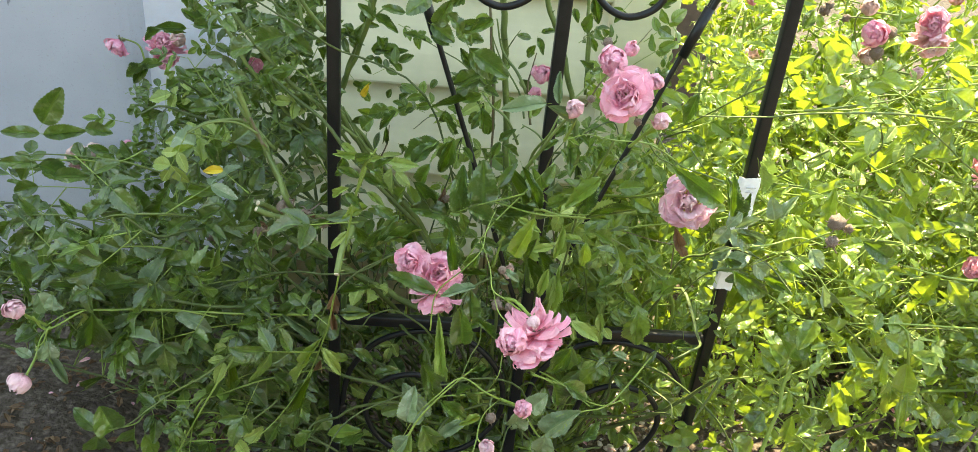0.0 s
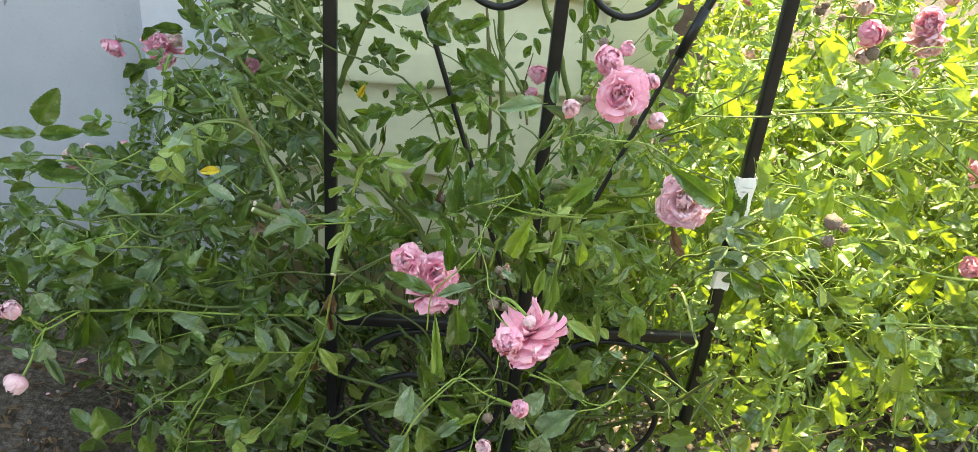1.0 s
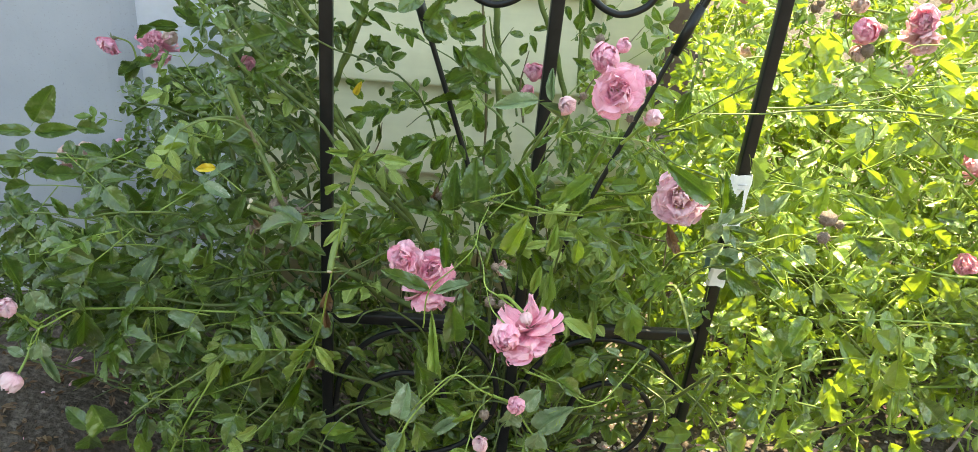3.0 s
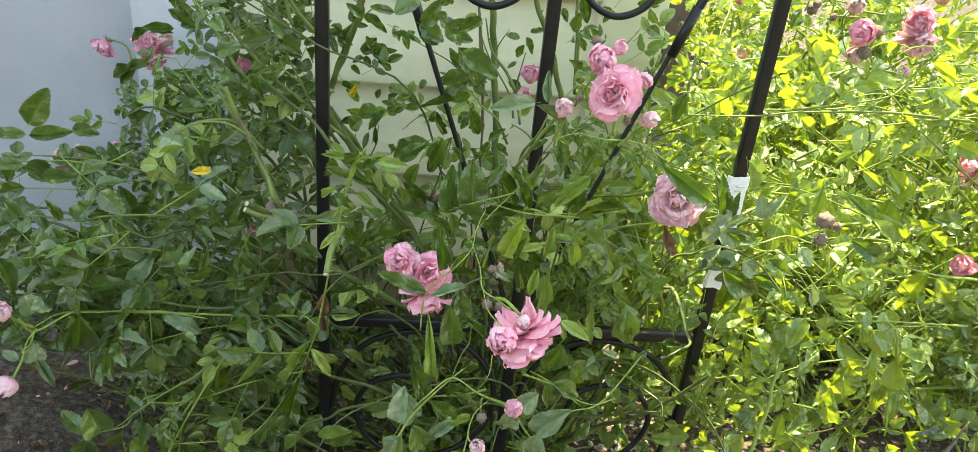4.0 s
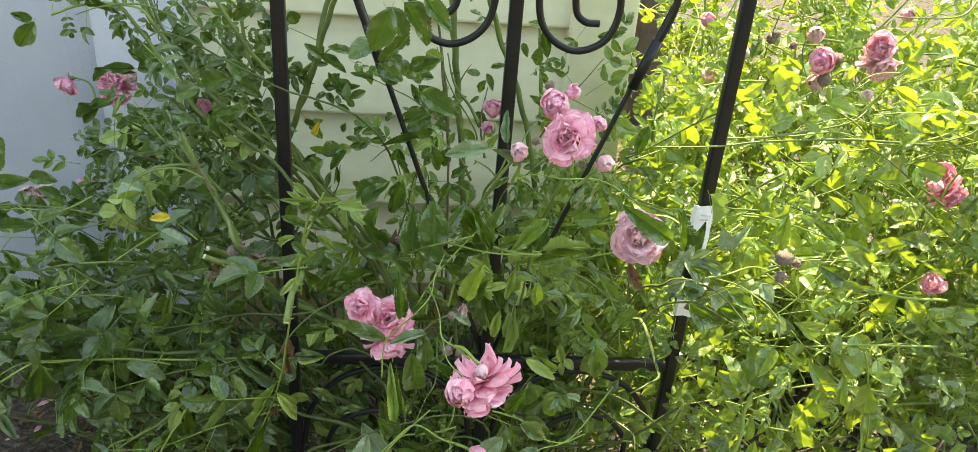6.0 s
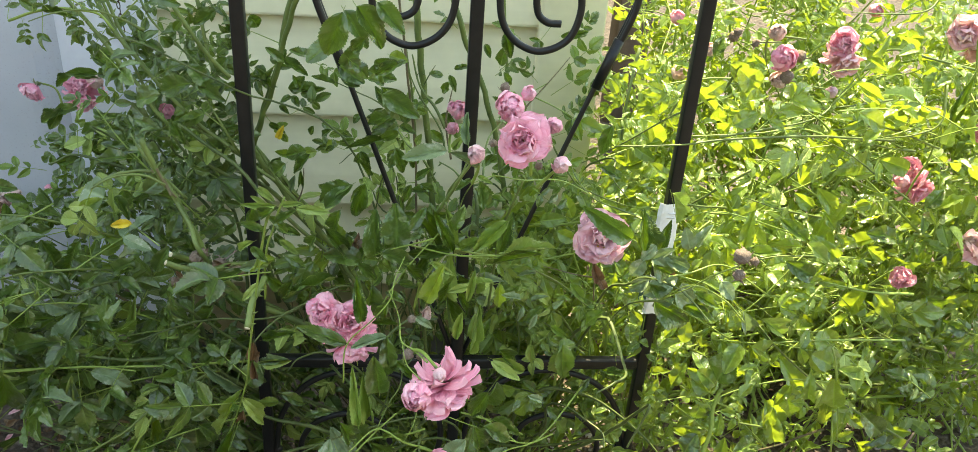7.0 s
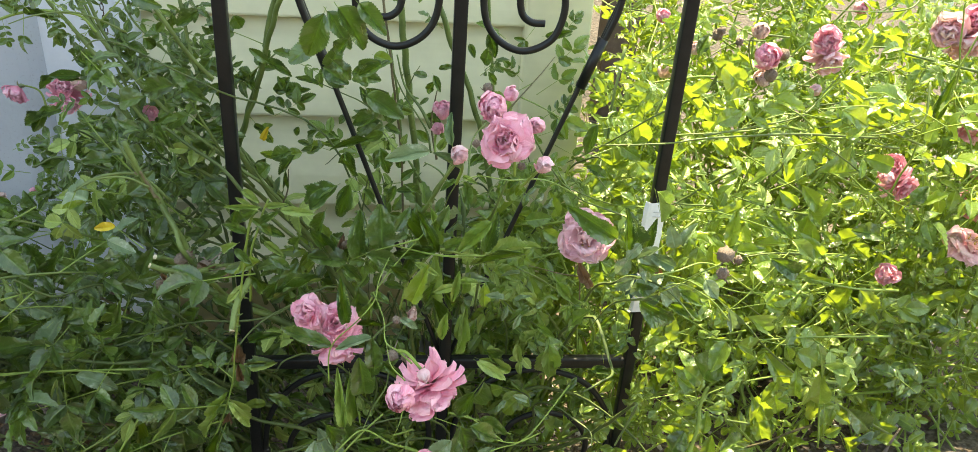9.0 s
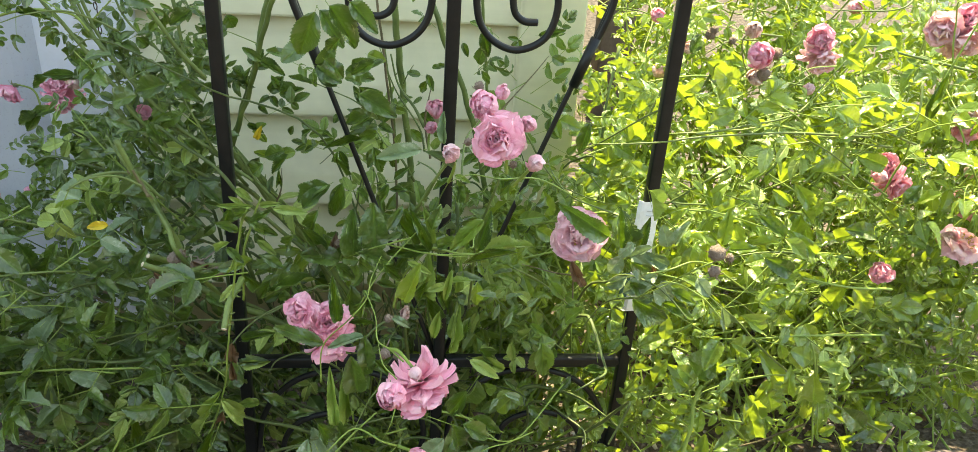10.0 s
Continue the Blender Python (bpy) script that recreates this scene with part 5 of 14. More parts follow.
cane(shrub, [(0.643, -0.06, 0.228), (0.625, -0.07, 0.281), (0.605, -0.07, 0.346), (0.595, -0.07, 0.369)], 0.0005, 0.0012, M_STEM)
cane(shrub, [(0.482, -0.05, 0.364), (0.523, -0.05, 0.36), (0.604, -0.04, 0.357), (0.71, -0.02, 0.344)], 0.0005, 0.0012, M_STEM)
cane(shrub, [(0.509, 0, 0.379), (0.535, -0.02, 0.362), (0.568, -0.03, 0.33), (0.668, 0, 0.243), (0.822, 0.05, 0.129)], 0.0007, 0.0016)
cane(shrub, [(0.45, 0.02, 0.267), (0.486, 0.02, 0.242), (0.532, 0, 0.215), (0.589, 0, 0.199)], 0.0006, 0.0015)
cane(shrub, [(0.362, 0.2, 0.45), (0.381, 0.1, 0.516), (0.42, 0.06, 0.566), (0.467, 0.05, 0.6), (0.479, 0.04, 0.635)], 0.0006, 0.0016)
cane(shrub, [(0.518, 0.03, 0.61), (0.5, 0.03, 0.64), (0.498, 0.03, 0.664), (0.535, 0.03, 0.664)], 0.0004, 0.0011)
cane(shrub, [(0.45, 0.03, 0.636), (0.481, 0.03, 0.657), (0.511, 0.03, 0.66)], 0.0004, 0.0009)
cane(shrub, [(0.591, 0.1, 0.591), (0.671, 0.12, 0.633), (0.745, 0.14, 0.62), (0.843, 0.16, 0.599)], 0.0007, 0.0018)
cane(shrub, [(0.666, 0.2, 0.655), (0.764, 0.22, 0.655), (0.8, 0.24, 0.678)], 0.0006, 0.0015)
cane(shrub, [(0.626, 0, 0.576), (0.658, 0, 0.581), (0.68, 0, 0.595), (0.688, 0.02, 0.627)], 0.0005, 0.0012)
cane(shrub, [(0.621, 0.1, 0.136), (0.679, 0.08, 0.198), (0.748, 0.06, 0.209)], 0.0009, 0.0022)
cane(shrub, [(0.508, 0.05, 0.119), (0.615, 0.06, 0.106), (0.704, 0.06, 0.144)], 0.0007, 0.0017, M_CANE_OLD)
cane(shrub, [(0.407, 0.1, 0.37), (0.431, 0.1, 0.414), (0.482, 0.1, 0.45), (0.533, 0.08, 0.502)], 0.0006, 0.0016)
cane(shrub, [(0.451, 0.15, 0.231), (0.422, 0.2, 0.389), (0.419, 0.22, 0.509), (0.433, 0.25, 0.588)], 0.0009, 0.0022)
cane(shrub, [(0.468, 0.1, 0.247), (0.442, 0.15, 0.389), (0.46, 0.2, 0.478), (0.493, 0.22, 0.563)], 0.0007, 0.0019)
cane(shrub, [(0.432, 0.2, 0.277), (0.479, 0.2, 0.319), (0.547, 0.2, 0.353)], 0.0007, 0.0018)
cane(shrub, [(0.596, -0.019, 0.418), (0.649, -0.019, 0.407), (0.716, 0.001, 0.392)], 0.0007, 0.0017, M_STEM)
cane(shrub, [(0.407, 0.278, 0.544), (0.478, 0.278, 0.472), (0.556, 0.298, 0.412)], 0.0009, 0.0022, M_STEM)
cane(shrub, [(0.576, 0.013, 0.598), (0.625, 0.013, 0.602), (0.693, 0.033, 0.589)], 0.0006, 0.0014, M_STEM)
cane(shrub, [(0.679, 0.078, 0.34), (0.728, 0.078, 0.298), (0.788, 0.098, 0.258)], 0.0005, 0.0013, M_STEM)
cane(shrub, [(0.66, 0.153, 0.357), (0.708, 0.153, 0.35), (0.77, 0.173, 0.332)], 0.0009, 0.0022, M_STEM)
cane(shrub, [(0.509, 0.175, 0.395), (0.548, 0.175, 0.384), (0.596, 0.195, 0.365)], 0.0007, 0.0017, M_STEM)
cane(shrub, [(0.642, 0.083, 0.456), (0.665, 0.083, 0.458), (0.7, 0.103, 0.454)], 0.0008, 0.0020, M_STEM)
cane(shrub, [(0.551, 0.141, 0.503), (0.626, 0.141, 0.459), (0.717, 0.161, 0.403)], 0.0007, 0.0016, M_STEM)
cane(shrub, [(0.483, -0.023, 0.353), (0.526, -0.023, 0.395), (0.575, -0.003, 0.443)], 0.0003, 0.0008, M_STEM)
cane(shrub, [(0.498, 0.089, 0.369), (0.56, 0.089, 0.336), (0.628, 0.109, 0.317)], 0.0005, 0.0012, M_STEM)
cane(shrub, [(0.544, 0.025, 0.596), (0.571, 0.025, 0.581), (0.617, 0.045, 0.543)], 0.0006, 0.0014, M_STEM)
cane(shrub, [(0.596, 0.06, 0.324), (0.622, 0.06, 0.334), (0.655, 0.08, 0.352)], 0.0007, 0.0018, M_STEM)
cane(shrub, [(0.376, 0.083, 0.402), (0.421, 0.083, 0.459), (0.471, 0.103, 0.51)], 0.0004, 0.0011, M_STEM)
cane(shrub, [(0.521, 0.174, 0.338), (0.552, 0.174, 0.345), (0.593, 0.194, 0.34)], 0.0007, 0.0017, M_STEM)
cane(shrub, [(0.559, 0.275, 0.341), (0.586, 0.275, 0.354), (0.618, 0.295, 0.371)], 0.0008, 0.0020, M_STEM)
cane(shrub, [(0.543, 0.106, 0.181), (0.57, 0.106, 0.194), (0.6, 0.126, 0.223)], 0.0005, 0.0013, M_STEM)
cane(shrub, [(0.393, 0.069, 0.163), (0.458, 0.069, 0.158), (0.538, 0.089, 0.12)], 0.0008, 0.0021, M_STEM)
cane(shrub, [(0.646, 0.087, 0.281), (0.677, 0.087, 0.281), (0.717, 0.107, 0.287)], 0.0006, 0.0015, M_STEM)
cane(shrub, [(0.593, 0.059, 0.548), (0.662, 0.059, 0.5), (0.756, 0.079, 0.429)], 0.0007, 0.0017, M_STEM)
cane(shrub, [(0.46, 0.148, 0.353), (0.52, 0.148, 0.312), (0.593, 0.168, 0.258)], 0.0008, 0.0020, M_STEM)
cane(shrub, [(0.524, -0.015, 0.622), (0.545, -0.015, 0.645), (0.584, 0.005, 0.644)], 0.0003, 0.0007, M_STEM)
cane(shrub, [(0.406, 0.003, 0.509), (0.477, 0.003, 0.439), (0.559, 0.023, 0.374)], 0.0005, 0.0013, M_STEM)
cane(shrub, [(0.66, 0.041, 0.263), (0.693, 0.041, 0.318), (0.742, 0.061, 0.354)], 0.0004, 0.0010, M_STEM)
cane(shrub, [(0.475, 0.161, 0.41), (0.553, 0.161, 0.339), (0.641, 0.181, 0.276)], 0.0005, 0.0012, M_STEM)
cane(shrub, [(0.43, -0.037, 0.285), (0.504, -0.037, 0.223), (0.601, -0.017, 0.125)], 0.0004, 0.0010, M_STEM)
cane(shrub, [(0.499, 0.166, 0.18), (0.566, 0.166, 0.205), (0.647, 0.186, 0.207)], 0.0006, 0.0016, M_STEM)
cane(shrub, [(0.431, 0.082, 0.356), (0.465, 0.082, 0.398), (0.508, 0.102, 0.426)], 0.0005, 0.0012, M_STEM)
cane(shrub, [(0.473, 0.075, 0.272), (0.503, 0.075, 0.281), (0.543, 0.095, 0.28)], 0.0009, 0.0022, M_STEM)
cane(shrub, [(0.486, 0.058, 0.249), (0.569, 0.058, 0.176), (0.677, 0.078, 0.061)], 0.0005, 0.0011, M_STEM)
cane(shrub, [(0.451, 0.202, 0.557), (0.498, 0.202, 0.566), (0.555, 0.222, 0.564)], 0.0007, 0.0016, M_STEM)
cane(shrub, [(0.54, 0.128, 0.139), (0.604, 0.128, 0.107), (0.693, 0.148, 0.024)], 0.0005, 0.0013, M_STEM)
cane(shrub, [(0.394, -0.038, 0.419), (0.444, -0.038, 0.39), (0.508, -0.018, 0.342)], 0.0004, 0.0009, M_STEM)
cane(shrub, [(0.381, 0.036, 0.36), (0.422, 0.036, 0.415), (0.475, 0.056, 0.439)], 0.0006, 0.0015, M_STEM)
cane(shrub, [(0.453, 0.176, 0.223), (0.533, 0.176, 0.194), (0.632, 0.196, 0.132)], 0.0008, 0.0021, M_STEM)
cane(shrub, [(0.703, 0.197, 0.253), (0.775, 0.197, 0.279), (0.874, 0.217, 0.258)], 0.0007, 0.0018, M_STEM)
cane(shrub, [(0.615, 0.035, 0.561), (0.65, 0.035, 0.553), (0.7, 0.055, 0.541)], 0.0006, 0.0015)
cane(shrub, [(0.57, 0.158, 0.482), (0.644, 0.158, 0.482), (0.746, 0.178, 0.437)], 0.0006, 0.0016, M_STEM)
cane(shrub, [(0.599, 0.228, 0.304), (0.658, 0.228, 0.32), (0.743, 0.248, 0.284)], 0.0007, 0.0018)
cane(shrub, [(0.488, 0.262, 0.36), (0.545, 0.262, 0.388), (0.623, 0.282, 0.36)], 0.0007, 0.0017, M_STEM)
cane(shrub, [(0.533, 0.118, 0.299), (0.579, 0.118, 0.308), (0.652, 0.138, 0.254)], 0.0004, 0.0011)
cane(shrub, [(0.429, 0.171, 0.439), (0.48, 0.171, 0.452), (0.551, 0.191, 0.414)], 0.0007, 0.0018, M_STEM)
cane(shrub, [(0.45, 0.022, 0.219), (0.503, 0.022, 0.227), (0.576, 0.042, 0.188)], 0.0005, 0.0013, M_STEM)
cane(shrub, [(0.427, 0.042, 0.481), (0.462, 0.042, 0.475), (0.506, 0.062, 0.463)], 0.0005, 0.0013)
cane(shrub, [(0.483, 0.223, 0.268), (0.566, 0.223, 0.254), (0.658, 0.243, 0.241)], 0.0006, 0.0014)
cane(shrub, [(0.603, 0.227, 0.495), (0.653, 0.227, 0.499), (0.721, 0.247, 0.478)], 0.0005, 0.0013, M_STEM)
cane(shrub, [(0.716, 0.117, 0.246), (0.789, 0.117, 0.249), (0.891, 0.137, 0.212)], 0.0007, 0.0019)
cane(shrub, [(0.568, 0.152, 0.433), (0.62, 0.152, 0.418), (0.683, 0.172, 0.399)], 0.0007, 0.0017)
cane(shrub, [(0.585, 0.034, 0.569), (0.642, 0.034, 0.575), (0.726, 0.054, 0.546)], 0.0006, 0.0014)
cane(shrub, [(0.542, 0.069, 0.585), (0.58, 0.069, 0.586), (0.637, 0.089, 0.561)], 0.0004, 0.0010, M_STEM)
cane(shrub, [(0.499, 0.289, 0.288), (0.581, 0.289, 0.32), (0.685, 0.309, 0.296)], 0.0005, 0.0013, M_STEM)
cane(shrub, [(0.36, 0.121, 0.437), (0.447, 0.121, 0.431), (0.545, 0.141, 0.416)], 0.0006, 0.0014, M_STEM)
cane(shrub, [(0.544, 0.075, 0.572), (0.607, 0.075, 0.58), (0.682, 0.095, 0.585)], 0.0005, 0.0013)
cane(shrub, [(0.674, 0.165, 0.556), (0.718, 0.165, 0.573), (0.781, 0.185, 0.573)], 0.0004, 0.0009, M_STEM)
cane(shrub, [(0.658, 0.213, 0.275), (0.738, 0.213, 0.266), (0.83, 0.233, 0.256)], 0.0006, 0.0014)
cane(shrub, [(0.794, 0.206, 0.107), (0.877, 0.206, 0.099), (0.977, 0.226, 0.082)], 0.0007, 0.0017)
cane(shrub, [(0.571, 0.2, 0.539), (0.614, 0.2, 0.564), (0.678, 0.22, 0.554)], 0.0006, 0.0014)
cane(shrub, [(0.521, 0.068, 0.383), (0.585, 0.068, 0.399), (0.666, 0.088, 0.388)], 0.0006, 0.0014)
cane(shrub, [(0.596, 0.211, 0.283), (0.689, 0.211, 0.317), (0.807, 0.231, 0.305)], 0.0008, 0.0020, M_STEM)
cane(shrub, [(0.693, 0.258, 0.459), (0.782, 0.258, 0.49), (0.896, 0.278, 0.486)], 0.0006, 0.0015, M_STEM)
cane(shrub, [(0.516, 0.085, 0.225), (0.551, 0.085, 0.253), (0.61, 0.105, 0.221)], 0.0006, 0.0015)

# ---- leaflets of the climbing rose that stand out ----
blade(climber, (-0.254, -0.05, 0.523), (-0.228, -0.058, 0.561), (0.47, -0.69, 0.55), 0.50, 'leaf', 0)
blade(climber, (-0.258, -0.05, 0.513), (-0.287, -0.061, 0.517), (0.52, -0.67, 0.53), 0.40, 'leaf', 0)
blade(climber, (-0.255, -0.05, 0.512), (-0.221, -0.04, 0.515), (0.5, -0.71, 0.5), 0.42, 'leaf', 1)
blade(climber, (-0.221, -0.04, 0.517), (-0.197, -0.041, 0.515), (0.23, -0.75, 0.62), 0.57, 'leaf', 1)
blade(climber, (-0.26, -0.06, 0.487), (-0.289, -0.07, 0.492), (0.35, -0.76, 0.55), 0.40, 'leaf', 0)
blade(climber, (-0.259, -0.06, 0.486), (-0.23, -0.056, 0.472), (0.44, -0.6, 0.67), 0.57, 'leaf', 2)
blade(climber, (-0.264, -0.06, 0.491), (-0.278, -0.064, 0.47), (0.19, -0.7, 0.69), 0.54, 'leaf', 1)
blade(climber, (-0.155, 0.130, 0.571), (-0.181, 0.132, 0.590), (0.19, -0.8, 0.57), 0.45, 'leaf', 2)
blade(climber, (-0.182, 0.150, 0.561), (-0.213, 0.140, 0.564), (0.12, -0.88, 0.46), 0.35, 'leaf', 1)
blade(climber, (-0.133, 0.02, 0.604), (-0.106, 0.009, 0.608), (0.1, -0.87, 0.48), 0.35, 'leaf', 1)
blade(climber, (-0.210, 0.160, 0.556), (-0.235, 0.156, 0.543), (0.21, -0.72, 0.66), 0.40, 'leaf', 2)
blade(climber, (-0.211, 0.160, 0.552), (-0.184, 0.158, 0.553), (0.36, -0.8, 0.48), 0.26, 'leaf', 5)
blade(climber, (-0.031, 0, 0.603), (-0.047, 0, 0.624), (0.21, -0.78, 0.58), 0.66, 'leaf', 1)
blade(climber, (-0.04, -0.02, 0.612), (-0.074, -0.011, 0.601), (0.26, -0.84, 0.47), 0.58, 'leaf', 1)
blade(climber, (-0.095, 0, 0.587), (-0.074, -0.009, 0.598), (0.06, -0.74, 0.67), 0.89, 'leaf', 1)
blade(climber, (-0.017, 0, 0.6), (-0.002, 0.004, 0.607), (0.2, -0.83, 0.53), 0.50, 'leaf', 1)
blade(climber, (-0.245, 0.200, 0.496), (-0.280, 0.200, 0.484), (0.26, -0.74, 0.62), 0.42, 'leaf', 2)
blade(climber, (-0.247, 0.200, 0.502), (-0.266, 0.200, 0.474), (0.39, -0.77, 0.5), 0.40, 'leaf', 0)
blade(climber, (-0.123, -0.04, 0.508), (-0.15, -0.031, 0.516), (0.14, -0.83, 0.53), 1.08, 'grey', 4)
blade(climber, (-0.13, -0.04, 0.504), (-0.125, -0.039, 0.495), (0.41, -0.62, 0.67), 0.80, 'leaf', 4)
blade(climber, (-0.111, 0, 0.529), (-0.141, 0.002, 0.529), (0.38, -0.62, 0.69), 0.50, 'leaf', 1)
blade(climber, (-0.075, -0.02, 0.545), (-0.103, -0.024, 0.554), (0.29, -0.61, 0.74), 0.50, 'leaf', 4)
blade(climber, (-0.067, 0, 0.567), (-0.054, -0.011, 0.55), (0.11, -0.84, 0.53), 0.50, 'leaf', 2)
blade(climber, (-0.043, 0.02, 0.543), (-0.025, 0.024, 0.524), (0.25, -0.75, 0.61), 0.50, 'leaf', 1)
blade(climber, (-0.178, -0.03, 0.468), (-0.21, -0.028, 0.452), (0.13, -0.63, 0.77), 0.50, 'leaf', 1)
blade(climber, (-0.151, -0.04, 0.462), (-0.162, -0.048, 0.445), (0.38, -0.7, 0.6), 0.50, 'leaf', 1)
blade(climber, (0.09, -0.1, 0.676), (0.072, -0.111, 0.664), (-0.12, -0.85, 0.51), 0.70, 'leaf', 0)
blade(climber, (0.089, -0.02, 0.633), (0.112, -0.026, 0.621), (0.11, -0.86, 0.49), 0.66, 'leaf', 1)
blade(climber, (0.112, 0.02, 0.617), (0.139, 0.012, 0.613), (0.13, -0.88, 0.45), 0.59, 'leaf', 1)
blade(climber, (0.125, 0, 0.609), (0.146, 0.011, 0.578), (-0.02, -0.84, 0.54), 0.61, 'leaf', 2)
blade(climber, (0.139, 0, 0.584), (0.111, 0.002, 0.572), (0.02, -0.78, 0.63), 0.45, 'leaf', 1)
blade(climber, (0.179, -0.2, 0.631), (0.147, -0.206, 0.628), (0.02, -0.79, 0.61), 0.39, 'grey', 1)
blade(climber, (0.2, -0.12, 0.603), (0.197, -0.111, 0.629), (-0.3, -0.82, 0.49), 0.30, 'grey', 2)
blade(climber, (0.181, -0.19, 0.626), (0.203, -0.184, 0.611), (-0.26, -0.71, 0.66), 0.26, 'grey', 3)
blade(climber, (0.103, -0.08, 0.546), (0.07, -0.071, 0.525), (0.09, -0.69, 0.72), 0.45, 'leaf', 1)
blade(climber, (0.116, -0.1, 0.558), (0.105, -0.102, 0.521), (0.13, -0.87, 0.48), 0.37, 'leaf', 2)
blade(climber, (0.106, 0, 0.544), (0.116, -0.008, 0.525), (0.02, -0.74, 0.67), 0.35, 'leaf', 2)
blade(climber, (0.126, -0.127, 0.502), (0.125, -0.128, 0.543), (-0.05, -0.72, 0.69), 0.49, 'leaf', 2)
blade(climber, (0.144, -0.13, 0.508), (0.142, -0.128, 0.551), (-0.07, -0.67, 0.74), 0.62, 'leaf', 1)
blade(climber, (0.084, -0.13, 0.529), (0.112, -0.135, 0.496), (-0.08, -0.63, 0.77), 0.29, 'leaf', 2)
blade(climber, (0.116, -0.12, 0.492), (0.099, -0.109, 0.514), (0.04, -0.83, 0.56), 0.40, 'leaf', 2)
blade(climber, (0.16, -0.14, 0.55), (0.178, -0.133, 0.516), (0.07, -0.83, 0.55), 0.24, 'leaf', 3)
blade(climber, (0.172, -0.15, 0.559), (0.189, -0.155, 0.524), (-0.08, -0.72, 0.69), 0.25, 'leaf', 5)
blade(climber, (0.213, -0.12, 0.568), (0.215, -0.132, 0.551), (-0.02, -0.8, 0.6), 0.49, 'leaf', 1)
blade(climber, (0.246, -0.25, 0.577), (0.211, -0.243, 0.564), (-0.24, -0.76, 0.61), 0.14, 'leaf', 3)
blade(climber, (0.227, -0.2, 0.576), (0.201, -0.21, 0.555), (-0.12, -0.8, 0.59), 0.35, 'old', 1)
blade(climber, (0.218, -0.19, 0.568), (0.214, -0.181, 0.534), (0.01, -0.66, 0.75), 0.32, 'leaf', 2)
blade(climber, (0.131, -0.14, 0.512), (0.162, -0.14, 0.504), (-0.15, -0.72, 0.68), 0.43, 'leaf', 1)
blade(climber, (0.114, -0.13, 0.499), (0.085, -0.141, 0.512), (-0.1, -0.66, 0.75), 0.59, 'leaf', 1)
blade(climber, (0.112, -0.14, 0.502), (0.129, -0.144, 0.487), (-0.11, -0.75, 0.66), 0.47, 'leaf', 2)
blade(climber, (0.056, -0.16, 0.481), (0.096, -0.152, 0.494), (0.02, -0.54, 0.84), 0.27, 'leaf', 5)
blade(climber, (0.11, -0.235, 0.488), (0.073, -0.229, 0.5), (0.1, -0.72, 0.69), 0.30, 'leaf', 0)
blade(climber, (0.139, -0.235, 0.495), (0.113, -0.244, 0.493), (0.04, -0.54, 0.84), 0.32, 'grey', 1)
blade(climber, (0.121, -0.24, 0.513), (0.118, -0.24, 0.547), (0.05, -0.74, 0.67), 0.31, 'leaf', 2)
blade(climber, (0.148, -0.23, 0.503), (0.127, -0.224, 0.5), (-0.02, -0.74, 0.68), 0.25, 'leaf', 3)
blade(climber, (0.14, -0.2, 0.441), (0.138, -0.2, 0.468), (0.02, -0.75, 0.66), 0.57, 'leaf', 1)
blade(climber, (0.133, -0.22, 0.432), (0.129, -0.227, 0.467), (-0.06, -0.71, 0.7), 0.55, 'leaf', 1)
blade(climber, (0.118, -0.24, 0.415), (0.113, -0.236, 0.465), (-0.05, -0.7, 0.71), 0.17, 'under', 1)
blade(climber, (0.094, -0.27, 0.392), (0.097, -0.266, 0.422), (-0.14, -0.54, 0.83), 0.52, 'grey', 1)
blade(climber, (0.105, -0.26, 0.436), (0.118, -0.252, 0.404), (0.01, -0.62, 0.78), 0.42, 'leaf', 2)
blade(climber, (0.105, -0.27, 0.39), (0.119, -0.258, 0.351), (-0.1, -0.64, 0.77), 0.52, 'leaf', 1)
blade(climber, (0.119, -0.26, 0.404), (0.143, -0.262, 0.389), (-0.09, -0.63, 0.77), 0.43, 'leaf', 2)
blade(climber, (0.151, -0.25, 0.383), (0.135, -0.261, 0.384), (-0.17, -0.64, 0.75), 0.40, 'light', 1)
blade(climber, (0.022, -0.12, 0.383), (0.051, -0.128, 0.392), (0.1, -0.67, 0.73), 0.32, 'grey', 5)
blade(climber, (0.012, -0.16, 0.374), (0.028, -0.153, 0.338), (-0.01, -0.61, 0.79), 0.22, 'under', 0)
blade(climber, (0.016, -0.16, 0.272), (0.048, -0.153, 0.275), (0.09, -0.52, 0.85), 0.40, 'light', 1)
blade(climber, (-0.001, -0.14, 0.327), (-0.017, -0.13, 0.272), (0.13, -0.63, 0.77), 0.24, 'leaf', 3)
blade(climber, (-0.01, -0.14, 0.337), (0.005, -0.142, 0.368), (0.12, -0.45, 0.88), 0.30, 'light', 1)
blade(climber, (0.169, -0.2, 0.505), (0.178, -0.211, 0.541), (0.06, -0.56, 0.82), 0.38, 'light', 1)
blade(climber, (0.205, -0.2, 0.534), (0.199, -0.205, 0.503), (0.02, -0.61, 0.79), 0.21, 'under', 2)
blade(climber, (0.22, -0.2, 0.522), (0.202, -0.197, 0.522), (-0.13, -0.58, 0.81), 0.32, 'under', 1)
blade(climber, (0.227, -0.18, 0.51), (0.228, -0.181, 0.485), (-0.02, -0.8, 0.61), 0.42, 'light', 1)
